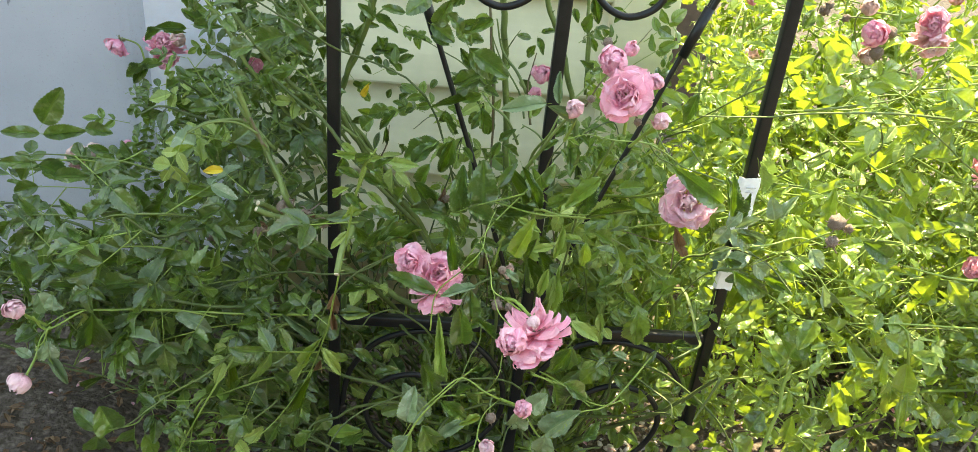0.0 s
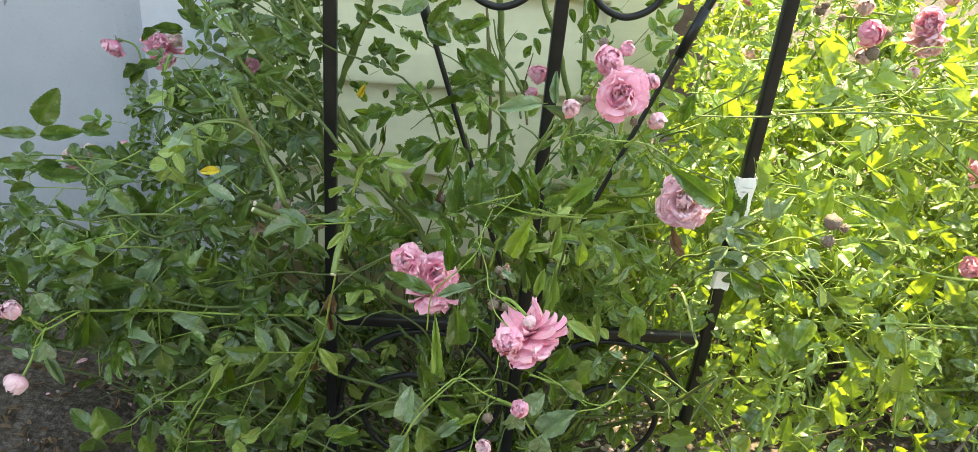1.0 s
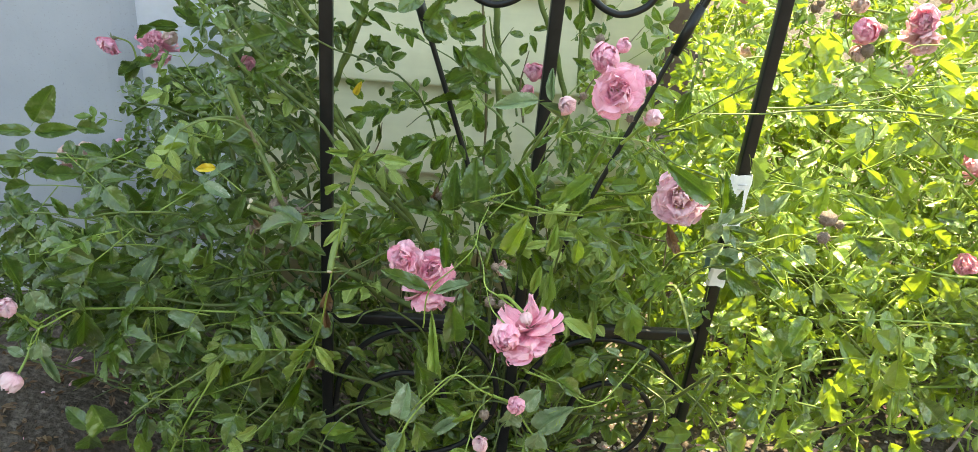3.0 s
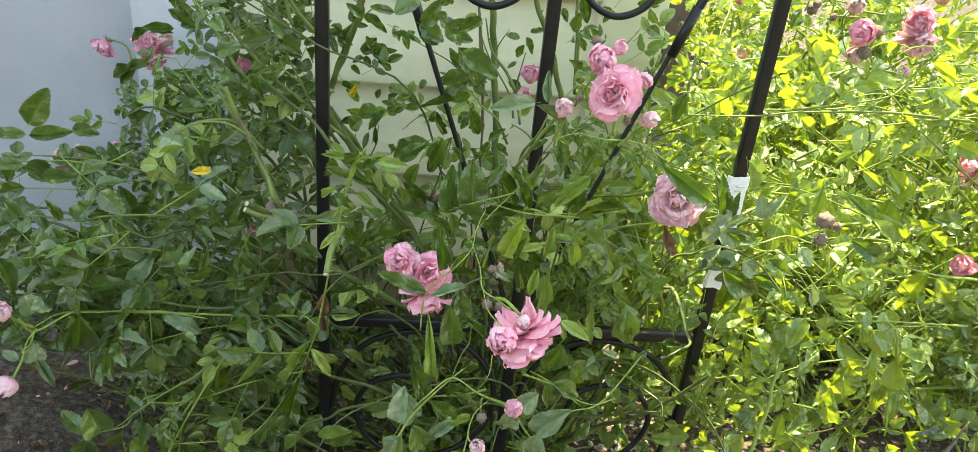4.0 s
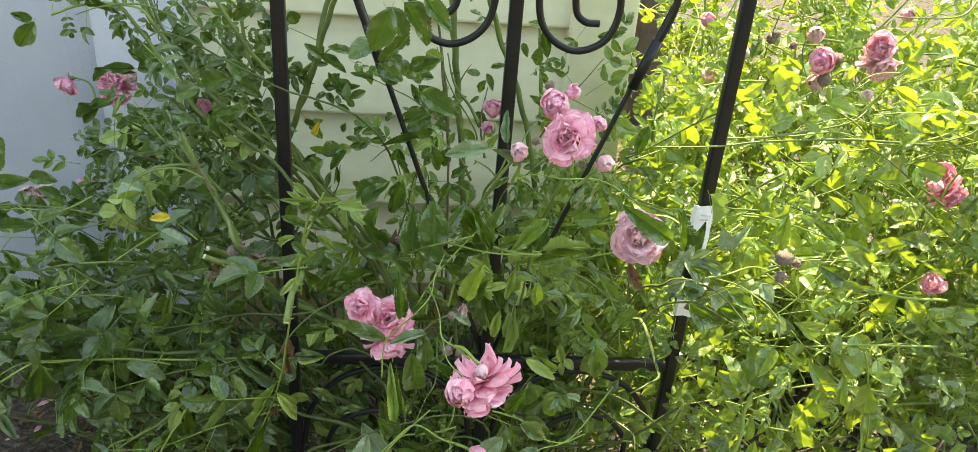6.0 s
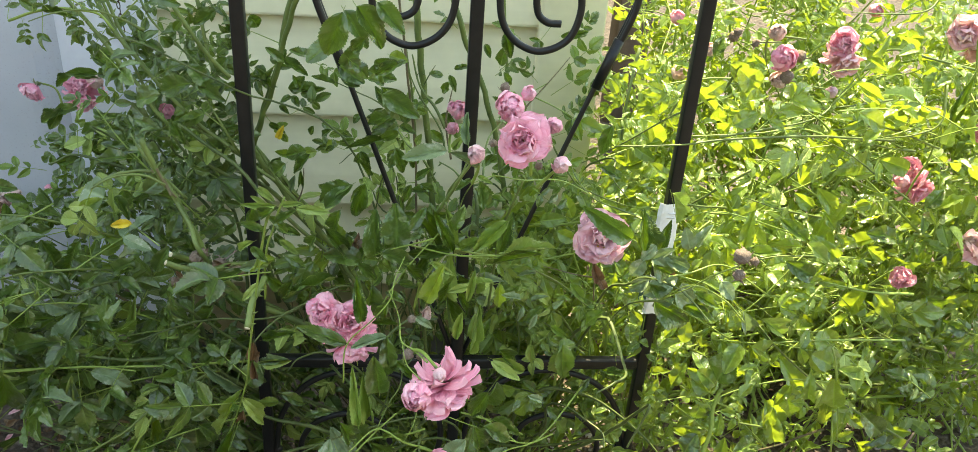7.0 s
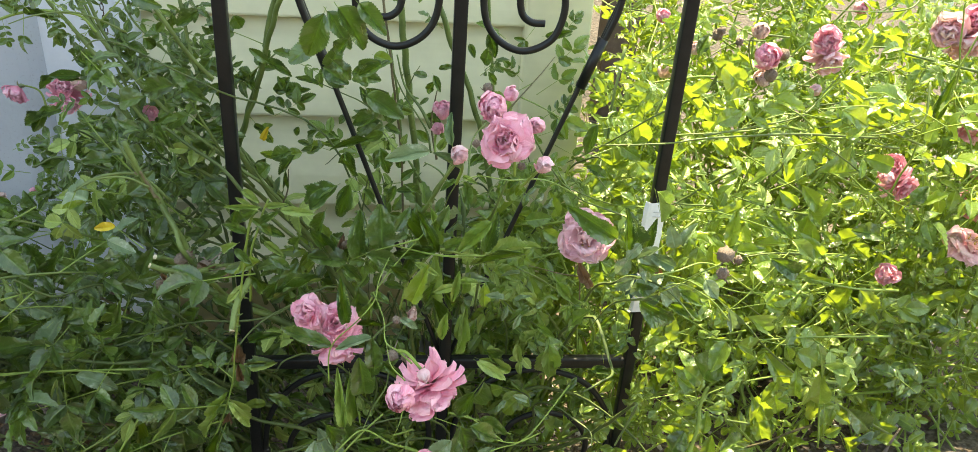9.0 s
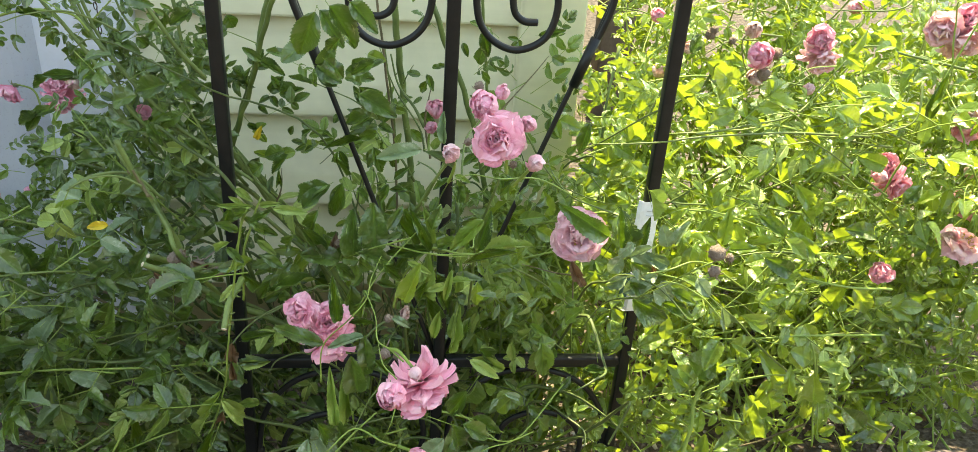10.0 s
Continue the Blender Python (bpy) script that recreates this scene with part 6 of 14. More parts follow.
blade(climber, (0.197, -0.2, 0.495), (0.191, -0.204, 0.467), (-0.08, -0.75, 0.66), 0.30, 'under', 2)
blade(climber, (0.225, -0.18, 0.432), (0.25, -0.19, 0.42), (-0.25, -0.63, 0.74), 0.34, 'under', 0)
blade(climber, (0.218, -0.24, 0.449), (0.202, -0.242, 0.422), (0.02, -0.66, 0.75), 0.47, 'leaf', 2)
blade(climber, (0.217, -0.23, 0.405), (0.243, -0.227, 0.388), (-0, -0.63, 0.78), 0.48, 'leaf', 1)
blade(climber, (0.209, -0.23, 0.405), (0.221, -0.23, 0.375), (-0.01, -0.51, 0.86), 0.63, 'leaf', 2)
blade(climber, (0.208, -0.24, 0.36), (0.225, -0.25, 0.393), (-0.08, -0.53, 0.84), 0.51, 'grey', 2)
blade(climber, (0.189, -0.26, 0.402), (0.198, -0.267, 0.422), (0.03, -0.62, 0.78), 0.74, 'grey', 1)
blade(climber, (0.3, -0.12, 0.401), (0.303, -0.114, 0.359), (-0.35, -0.58, 0.74), 0.56, 'old', 1)
blade(climber, (0.285, -0.05, 0.292), (0.27, -0.049, 0.281), (-0.26, -0.68, 0.68), 0.46, 'under', 1)
blade(climber, (0.288, -0.05, 0.287), (0.299, -0.06, 0.281), (-0.02, -0.66, 0.75), 0.64, 'light', 0)
blade(climber, (0.287, -0.05, 0.282), (0.273, -0.046, 0.261), (-0.29, -0.61, 0.74), 0.80, 'light', 0)
blade(climber, (0.291, -0.05, 0.296), (0.279, -0.053, 0.31), (-0.06, -0.53, 0.85), 0.53, 'leaf', 1)
blade(climber, (0.3, -0.08, 0.298), (0.317, -0.086, 0.285), (-0.24, -0.68, 0.69), 0.55, 'leaf', 1)
blade(climber, (-0.202, -0.11, 0.411), (-0.233, -0.118, 0.421), (0.41, -0.71, 0.57), 0.38, 'leaf', 1)
blade(climber, (-0.206, -0.11, 0.387), (-0.245, -0.114, 0.395), (0.17, -0.65, 0.74), 0.37, 'leaf', 2)
blade(climber, (-0.198, -0.11, 0.414), (-0.159, -0.118, 0.429), (0.34, -0.7, 0.63), 0.37, 'leaf', 2)
blade(climber, (-0.201, -0.11, 0.39), (-0.164, -0.119, 0.407), (0.34, -0.59, 0.73), 0.47, 'leaf', 1)
blade(climber, (-0.201, -0.11, 0.429), (-0.212, -0.118, 0.455), (0.34, -0.64, 0.69), 0.54, 'leaf', 2)
blade(climber, (-0.194, -0.11, 0.436), (-0.178, -0.109, 0.458), (0.3, -0.57, 0.77), 0.56, 'leaf', 0)
blade(climber, (-0.204, -0.12, 0.37), (-0.215, -0.112, 0.309), (0.36, -0.58, 0.73), 0.53, 'leaf', 2)
blade(climber, (-0.167, -0.11, 0.362), (-0.196, -0.111, 0.345), (0.14, -0.77, 0.62), 0.38, 'grey', 2)
blade(climber, (-0.133, -0.11, 0.364), (-0.096, -0.109, 0.349), (0.26, -0.66, 0.71), 0.40, 'grey', 4)
blade(climber, (-0.279, -0.1, 0.413), (-0.261, -0.107, 0.382), (0.42, -0.47, 0.77), 0.40, 'leaf', 1)
blade(climber, (-0.239, -0.14, 0.4), (-0.239, -0.131, 0.374), (0.36, -0.56, 0.75), 0.72, 'grey', 0)
blade(climber, (-0.235, -0.15, 0.34), (-0.217, -0.16, 0.316), (0.4, -0.66, 0.63), 0.34, 'grey', 3)
blade(climber, (-0.23, -0.15, 0.357), (-0.24, -0.16, 0.34), (0.2, -0.73, 0.65), 0.40, 'grey', 1)
blade(climber, (-0.204, -0.15, 0.253), (-0.228, -0.138, 0.269), (0.16, -0.55, 0.82), 0.52, 'leaf', 0)
blade(climber, (-0.189, -0.15, 0.255), (-0.191, -0.161, 0.289), (0.2, -0.61, 0.77), 0.84, 'leaf', 1)
blade(climber, (-0.168, -0.15, 0.259), (-0.18, -0.144, 0.225), (0.26, -0.42, 0.87), 0.61, 'leaf', 2)
blade(climber, (-0.164, -0.09, 0.38), (-0.15, -0.079, 0.409), (0.1, -0.67, 0.73), 0.58, 'grey', 2)
blade(climber, (-0.145, -0.08, 0.403), (-0.11, -0.076, 0.411), (0.32, -0.64, 0.7), 0.40, 'leaf', 0)
blade(climber, (-0.16, -0.09, 0.391), (-0.178, -0.086, 0.369), (0.32, -0.54, 0.78), 0.50, 'old', 0)
blade(climber, (-0.139, -0.05, 0.371), (-0.156, -0.051, 0.348), (0.23, -0.67, 0.71), 0.50, 'leaf', 0)
blade(climber, (-0.109, -0.05, 0.405), (-0.123, -0.041, 0.366), (0.15, -0.8, 0.58), 0.39, 'under', 2)
blade(climber, (-0.125, -0.04, 0.343), (-0.102, -0.036, 0.319), (0.16, -0.64, 0.75), 0.45, 'leaf', 1)
blade(climber, (-0.062, -0.04, 0.34), (-0.081, -0.043, 0.317), (0.1, -0.61, 0.78), 0.50, 'leaf', 0)
blade(climber, (-0.03, -0.08, 0.308), (0.001, -0.082, 0.296), (0, -0.7, 0.72), 0.45, 'leaf', 1)
blade(climber, (-0.045, -0.1, 0.292), (-0.022, -0.095, 0.265), (0.23, -0.66, 0.71), 0.50, 'leaf', 4)
blade(climber, (-0.076, -0.08, 0.257), (-0.056, -0.089, 0.237), (0.26, -0.51, 0.82), 0.50, 'leaf', 0)
blade(climber, (-0.103, -0.1, 0.248), (-0.077, -0.11, 0.233), (0.21, -0.43, 0.88), 0.50, 'leaf', 1)
blade(climber, (0.073, -0.12, 0.491), (0.053, -0.128, 0.466), (-0.04, -0.73, 0.68), 0.30, 'leaf', 0)
blade(climber, (0.052, -0.18, 0.529), (0.029, -0.185, 0.522), (0.14, -0.61, 0.78), 0.35, 'light', 4)
blade(climber, (0.039, -0.19, 0.549), (0.022, -0.181, 0.535), (0.06, -0.79, 0.61), 0.29, 'under', 1)
blade(climber, (0.058, -0.2, 0.581), (0.039, -0.191, 0.57), (0.21, -0.8, 0.56), 0.40, 'leaf', 2)
blade(climber, (0.05, -0.19, 0.57), (0.067, -0.191, 0.557), (0.09, -0.73, 0.67), 0.34, 'leaf', 4)
blade(climber, (0.046, -0.19, 0.558), (0.03, -0.193, 0.567), (0.01, -0.75, 0.66), 0.40, 'leaf', 1)
blade(climber, (0.058, -0.2, 0.571), (0.071, -0.199, 0.581), (0.01, -0.82, 0.57), 0.40, 'leaf', 2)
blade(climber, (0.036, -0.19, 0.544), (0.049, -0.197, 0.535), (0.01, -0.77, 0.64), 0.40, 'leaf', 1)
blade(climber, (0.055, 0.12, 0.493), (0.075, 0.112, 0.507), (0.06, -0.77, 0.63), 0.60, 'light', 1)
blade(climber, (0.034, 0.05, 0.515), (0.018, 0.046, 0.522), (0.07, -0.82, 0.56), 0.50, 'light', 2)
blade(climber, (0.026, 0.12, 0.559), (0.04, 0.114, 0.578), (0.22, -0.86, 0.47), 0.55, 'leaf', 1)
blade(climber, (0.053, 0.12, 0.565), (0.027, 0.112, 0.566), (-0.09, -0.83, 0.55), 0.50, 'leaf', 1)
blade(climber, (0.043, 0.12, 0.554), (0.054, 0.109, 0.548), (0.25, -0.82, 0.52), 0.50, 'leaf', 1)
blade(climber, (0.036, 0.12, 0.577), (0.029, 0.125, 0.56), (0.04, -0.87, 0.49), 0.60, 'leaf', 4)
blade(climber, (0.389, -0.18, 0.503), (0.409, -0.19, 0.496), (-0.39, -0.6, 0.69), 0.42, 'leaf', 1)
blade(climber, (0.396, -0.21, 0.533), (0.405, -0.22, 0.522), (-0.36, -0.68, 0.64), 0.68, 'grey', 1)
blade(climber, (0.34, -0.03, 0.591), (0.331, -0.032, 0.56), (-0.34, -0.84, 0.42), 0.40, 'leaf', 1)
blade(climber, (0.347, -0.06, 0.551), (0.329, -0.053, 0.559), (-0.18, -0.78, 0.6), 0.50, 'leaf', 1)
blade(climber, (0.3, 0, 0.477), (0.281, -0.009, 0.487), (-0.14, -0.64, 0.76), 0.50, 'light', 2)
blade(climber, (0.319, 0, 0.478), (0.308, 0.001, 0.505), (-0.25, -0.69, 0.68), 0.50, 'light', 0)
blade(climber, (0.285, 0.05, 0.496), (0.265, 0.061, 0.482), (-0.1, -0.83, 0.55), 0.50, 'leaf', 1)
blade(climber, (-0.04, 0, 0.605), (-0.018, -0.003, 0.592), (0.31, -0.86, 0.39), 0.50, 'leaf', 1)
blade(climber, (-0.099, 0, 0.569), (-0.08, -0.003, 0.563), (0.06, -0.83, 0.56), 0.50, 'leaf', 0)
blade(climber, (-0.054, -0.02, 0.568), (-0.037, -0.011, 0.556), (0.24, -0.81, 0.54), 0.50, 'leaf', 4)
blade(climber, (-0.158, 0.150, 0.503), (-0.176, 0.142, 0.520), (0.37, -0.67, 0.64), 0.50, 'leaf', 2)
blade(climber, (-0.193, 0.170, 0.495), (-0.221, 0.170, 0.484), (0.39, -0.6, 0.7), 0.45, 'leaf', 1)
blade(climber, (-0.203, 0.150, 0.473), (-0.178, 0.154, 0.460), (0.27, -0.69, 0.67), 0.50, 'leaf', 2)
blade(climber, (-0.247, 0.160, 0.450), (-0.223, 0.166, 0.455), (0.42, -0.75, 0.51), 0.50, 'leaf', 2)
blade(climber, (-0.191, -0.02, 0.482), (-0.171, -0.021, 0.477), (0.3, -0.62, 0.73), 0.45, 'leaf', 1)
blade(climber, (-0.113, -0.04, 0.509), (-0.099, -0.051, 0.492), (0.34, -0.68, 0.65), 0.45, 'leaf', 2)
blade(climber, (-0.128, -0.05, 0.493), (-0.142, -0.053, 0.469), (0.32, -0.6, 0.73), 0.36, 'grey', 3)
blade(climber, (-0.15, -0.06, 0.46), (-0.167, -0.057, 0.429), (0.25, -0.61, 0.76), 0.45, 'leaf', 2)
blade(climber, (-0.173, -0.08, 0.461), (-0.197, -0.073, 0.463), (0.25, -0.7, 0.67), 0.65, 'grey', 0)
blade(climber, (-0.179, -0.08, 0.45), (-0.163, -0.09, 0.434), (0.23, -0.61, 0.76), 0.42, 'leaf', 1)
blade(climber, (-0.22, -0.09, 0.449), (-0.23, -0.09, 0.469), (0.3, -0.61, 0.73), 0.42, 'leaf', 2)
blade(climber, (-0.211, -0.09, 0.453), (-0.19, -0.091, 0.47), (0.19, -0.81, 0.55), 0.63, 'leaf', 4)
blade(climber, (-0.259, -0.08, 0.441), (-0.27, -0.084, 0.463), (0.22, -0.62, 0.75), 0.40, 'leaf', 1)
blade(climber, (-0.256, -0.08, 0.44), (-0.272, -0.085, 0.415), (0.47, -0.58, 0.66), 0.46, 'leaf', 2)
blade(climber, (-0.282, -0.08, 0.438), (-0.308, -0.07, 0.412), (0.4, -0.75, 0.52), 0.40, 'leaf', 1)
blade(climber, (-0.239, -0.09, 0.434), (-0.213, -0.101, 0.432), (0.26, -0.56, 0.79), 0.77, 'leaf', 1)
blade(climber, (-0.188, -0.09, 0.438), (-0.173, -0.084, 0.422), (0.17, -0.77, 0.62), 0.67, 'grey', 1)
blade(climber, (-0.146, -0.07, 0.43), (-0.125, -0.075, 0.449), (0.24, -0.66, 0.71), 0.42, 'leaf', 0)
blade(climber, (-0.14, -0.07, 0.418), (-0.154, -0.07, 0.388), (0.28, -0.75, 0.59), 0.42, 'leaf', 1)
blade(climber, (-0.117, -0.06, 0.44), (-0.096, -0.068, 0.46), (0.08, -0.64, 0.76), 0.45, 'leaf', 1)
blade(climber, (-0.113, -0.06, 0.435), (-0.092, -0.071, 0.427), (0.07, -0.64, 0.77), 0.45, 'leaf', 0)
blade(climber, (-0.082, -0.05, 0.407), (-0.064, -0.045, 0.422), (0.32, -0.61, 0.73), 0.45, 'leaf', 1)
blade(climber, (-0.076, -0.05, 0.396), (-0.057, -0.049, 0.379), (0.16, -0.63, 0.76), 0.45, 'leaf', 1)
blade(climber, (-0.035, -0.04, 0.393), (-0.053, -0.03, 0.361), (0.07, -0.69, 0.72), 0.45, 'leaf', 1)
blade(climber, (-0.014, -0.1, 0.454), (0.007, -0.109, 0.476), (0.25, -0.59, 0.77), 0.42, 'leaf', 2)
blade(climber, (-0.006, -0.1, 0.444), (0.014, -0.112, 0.44), (0.07, -0.7, 0.71), 0.42, 'leaf', 1)
blade(climber, (-0.16, -0.09, 0.337), (-0.177, -0.097, 0.311), (0.11, -0.54, 0.83), 0.42, 'leaf', 4)
blade(climber, (-0.12, -0.08, 0.346), (-0.099, -0.084, 0.374), (0.16, -0.73, 0.67), 0.42, 'leaf', 2)
blade(climber, (-0.084, -0.08, 0.347), (-0.064, -0.083, 0.37), (0.04, -0.65, 0.76), 0.42, 'leaf', 4)
blade(climber, (-0.078, -0.08, 0.345), (-0.056, -0.089, 0.332), (0.16, -0.58, 0.79), 0.42, 'leaf', 2)
blade(climber, (-0.042, -0.07, 0.343), (-0.024, -0.071, 0.366), (0.03, -0.7, 0.71), 0.42, 'leaf', 2)
blade(climber, (-0.129, -0.08, 0.311), (-0.106, -0.09, 0.301), (0.3, -0.66, 0.69), 0.42, 'leaf', 0)
blade(climber, (-0.155, -0.09, 0.307), (-0.175, -0.09, 0.276), (0.19, -0.47, 0.86), 0.23, 'leaf', 3)
blade(climber, (-0.059, -0.09, 0.314), (-0.039, -0.094, 0.296), (0.21, -0.55, 0.81), 0.45, 'leaf', 1)
blade(climber, (-0.092, -0.11, 0.293), (-0.11, -0.116, 0.269), (0.1, -0.64, 0.76), 0.45, 'leaf', 1)
blade(climber, (-0.071, -0.1, 0.321), (-0.052, -0.11, 0.311), (0.08, -0.72, 0.69), 0.45, 'leaf', 4)
blade(climber, (-0.023, -0.12, 0.278), (-0.005, -0.111, 0.255), (0.17, -0.58, 0.8), 0.45, 'leaf', 1)
blade(climber, (-0.034, -0.13, 0.258), (-0.049, -0.138, 0.234), (0.02, -0.62, 0.78), 0.45, 'leaf', 1)
blade(climber, (-0.116, -0.12, 0.256), (-0.127, -0.129, 0.231), (0.07, -0.61, 0.79), 0.45, 'leaf', 2)
blade(climber, (-0.154, -0.13, 0.266), (-0.172, -0.119, 0.275), (0.28, -0.67, 0.68), 0.45, 'leaf', 0)
blade(climber, (-0.004, -0.13, 0.248), (-0.022, -0.136, 0.231), (0.05, -0.59, 0.81), 0.52, 'leaf', 1)
blade(climber, (0.026, -0.05, 0.29), (0.048, -0.042, 0.269), (-0.04, -0.61, 0.79), 0.38, 'leaf', 0)
blade(climber, (0.049, -0.05, 0.258), (0.076, -0.048, 0.269), (0.04, -0.52, 0.85), 0.38, 'leaf', 4)
blade(climber, (0.054, -0.15, 0.514), (0.071, -0.149, 0.502), (0.14, -0.75, 0.65), 0.40, 'leaf', 0)
blade(climber, (0.035, -0.16, 0.494), (0.021, -0.168, 0.481), (0.05, -0.68, 0.74), 0.33, 'under', 0)
blade(climber, (0.062, -0.16, 0.498), (0.048, -0.158, 0.475), (0.1, -0.79, 0.61), 0.38, 'leaf', 2)
blade(climber, (0.079, -0.15, 0.533), (0.065, -0.142, 0.511), (0.04, -0.72, 0.69), 0.42, 'leaf', 4)
blade(climber, (0.098, -0.13, 0.547), (0.087, -0.121, 0.519), (0.01, -0.75, 0.67), 0.40, 'leaf', 1)
blade(climber, (0.155, -0.15, 0.539), (0.167, -0.143, 0.558), (0.07, -0.79, 0.61), 0.38, 'leaf', 0)
blade(climber, (0.151, -0.17, 0.519), (0.17, -0.165, 0.499), (-0.12, -0.75, 0.65), 0.38, 'leaf', 2)
blade(climber, (0.171, -0.17, 0.522), (0.191, -0.178, 0.515), (-0.04, -0.8, 0.59), 0.27, 'under', 1)
blade(climber, (0.188, -0.18, 0.51), (0.177, -0.18, 0.487), (-0.19, -0.79, 0.58), 0.28, 'leaf', 2)
blade(climber, (0.152, -0.21, 0.509), (0.136, -0.2, 0.514), (-0.04, -0.68, 0.73), 0.36, 'leaf', 1)
blade(climber, (0.159, -0.22, 0.503), (0.175, -0.224, 0.496), (-0.22, -0.65, 0.72), 0.36, 'grey', 4)
blade(climber, (0.14, -0.23, 0.524), (0.134, -0.218, 0.496), (-0.03, -0.68, 0.73), 0.40, 'leaf', 1)
blade(climber, (0.19, -0.16, 0.546), (0.197, -0.159, 0.567), (-0.16, -0.78, 0.61), 0.46, 'leaf', 0)
blade(climber, (0.195, -0.17, 0.535), (0.212, -0.18, 0.551), (-0.02, -0.74, 0.67), 0.38, 'leaf', 1)
blade(climber, (0.244, -0.12, 0.487), (0.269, -0.117, 0.474), (0.01, -0.66, 0.75), 0.42, 'old', 1)
blade(climber, (0.253, -0.12, 0.47), (0.236, -0.126, 0.456), (-0.13, -0.72, 0.68), 0.42, 'old', 1)
blade(climber, (0.293, -0.08, 0.4), (0.311, -0.09, 0.391), (-0.14, -0.79, 0.59), 0.34, 'old', 1)
blade(climber, (0.286, -0.07, 0.415), (0.266, -0.08, 0.404), (-0.1, -0.67, 0.73), 0.34, 'leaf', 1)
blade(climber, (0.303, -0.1, 0.462), (0.318, -0.108, 0.446), (-0.24, -0.7, 0.67), 0.45, 'old', 1)
blade(climber, (0.323, -0.1, 0.415), (0.335, -0.111, 0.439), (-0.33, -0.51, 0.79), 0.45, 'old', 0)
blade(climber, (0.108, -0.2, 0.726), (0.095, -0.196, 0.693), (0.19, -0.84, 0.51), 0.55, 'leaf', 1)
blade(climber, (0.115, -0.18, 0.725), (0.136, -0.184, 0.698), (0.09, -0.75, 0.65), 0.54, 'leaf', 2)
blade(climber, (0.129, -0.18, 0.728), (0.148, -0.191, 0.711), (-0.02, -0.81, 0.59), 0.48, 'leaf', 1)
blade(climber, (0.104, -0.1, 0.664), (0.122, -0.101, 0.65), (-0.02, -0.74, 0.67), 0.55, 'leaf', 4)
blade(climber, (0.128, -0.05, 0.619), (0.161, -0.062, 0.604), (0.03, -0.86, 0.5), 0.50, 'leaf', 1)
blade(climber, (0.142, -0.08, 0.657), (0.122, -0.083, 0.647), (-0.03, -0.91, 0.42), 0.50, 'leaf', 2)
blade(climber, (0.118, -0.12, 0.687), (0.105, -0.117, 0.674), (0.02, -0.89, 0.45), 0.59, 'leaf', 2)

# ---- leaflets of the sunlit shrub that stand out ----
blade(shrub, (0.465, -0.1, 0.35), (0.475, -0.105, 0.386), (-0.34, -0.48, 0.81), 0.86, 'leaf', 0)
blade(shrub, (0.465, -0.1, 0.343), (0.444, -0.098, 0.361), (-0.33, -0.49, 0.8), 0.73, 'light', 0)
blade(shrub, (0.617, -0.07, 0.29), (0.606, -0.075, 0.33), (-0.44, -0.64, 0.62), 0.58, 'light', 0)
blade(shrub, (0.607, -0.07, 0.342), (0.647, -0.074, 0.331), (-0.35, -0.61, 0.71), 0.31, 'under', 1)
blade(shrub, (0.6, -0.07, 0.346), (0.575, -0.071, 0.361), (-0.35, -0.63, 0.69), 0.78, 'light', 0)
blade(shrub, (0.514, -0.06, 0.398), (0.564, -0.049, 0.366), (-0.49, -0.6, 0.64), 0.37, 'under', 2)
blade(shrub, (0.558, -0.03, 0.471), (0.588, -0.037, 0.452), (-0.3, -0.62, 0.73), 0.43, 'under', 1)
blade(shrub, (0.575, -0.05, 0.221), (0.559, -0.057, 0.27), (-0.27, -0.49, 0.83), 0.40, 'light', 4)
blade(shrub, (0.458, -0.08, 0.234), (0.469, -0.075, 0.257), (-0.26, -0.56, 0.79), 0.93, 'leaf', 0)
blade(shrub, (0.467, -0.08, 0.226), (0.493, -0.072, 0.229), (-0.36, -0.56, 0.75), 0.40, 'light', 1)
blade(shrub, (0.609, 0.05, 0.616), (0.642, 0.04, 0.602), (-0.5, -0.72, 0.48), 0.32, 'light', 1)
blade(shrub, (0.543, 0, 0.543), (0.517, 0.007, 0.517), (-0.5, -0.71, 0.5), 0.28, 'under', 1)
blade(shrub, (0.465, 0, 0.565), (0.488, 0, 0.55), (-0.42, -0.67, 0.61), 0.50, 'light', 1)
blade(shrub, (0.484, 0, 0.576), (0.511, 0.006, 0.546), (-0.52, -0.6, 0.61), 0.42, 'light', 4)
blade(shrub, (0.44, 0.05, 0.604), (0.472, 0.048, 0.581), (-0.28, -0.79, 0.54), 0.45, 'light', 2)
blade(shrub, (0.428, 0.15, 0.586), (0.396, 0.149, 0.598), (-0.35, -0.72, 0.6), 0.50, 'light', 1)
blade(shrub, (0.433, 0.05, 0.5), (0.409, 0.051, 0.519), (-0.23, -0.6, 0.77), 0.45, 'light', 0)
blade(shrub, (0.585, 0, 0.492), (0.602, -0.005, 0.474), (-0.34, -0.73, 0.59), 0.55, 'light', 1)
blade(shrub, (0.617, 0.03, 0.592), (0.6, 0.019, 0.571), (-0.58, -0.68, 0.45), 0.54, 'leaf', 1)
blade(shrub, (0.482, 0.03, 0.613), (0.493, 0.02, 0.592), (-0.49, -0.78, 0.39), 0.50, 'light', 1)
blade(shrub, (0.468, -0.06, 0.329), (0.46, -0.055, 0.3), (-0.28, -0.56, 0.78), 0.55, 'light', 2)
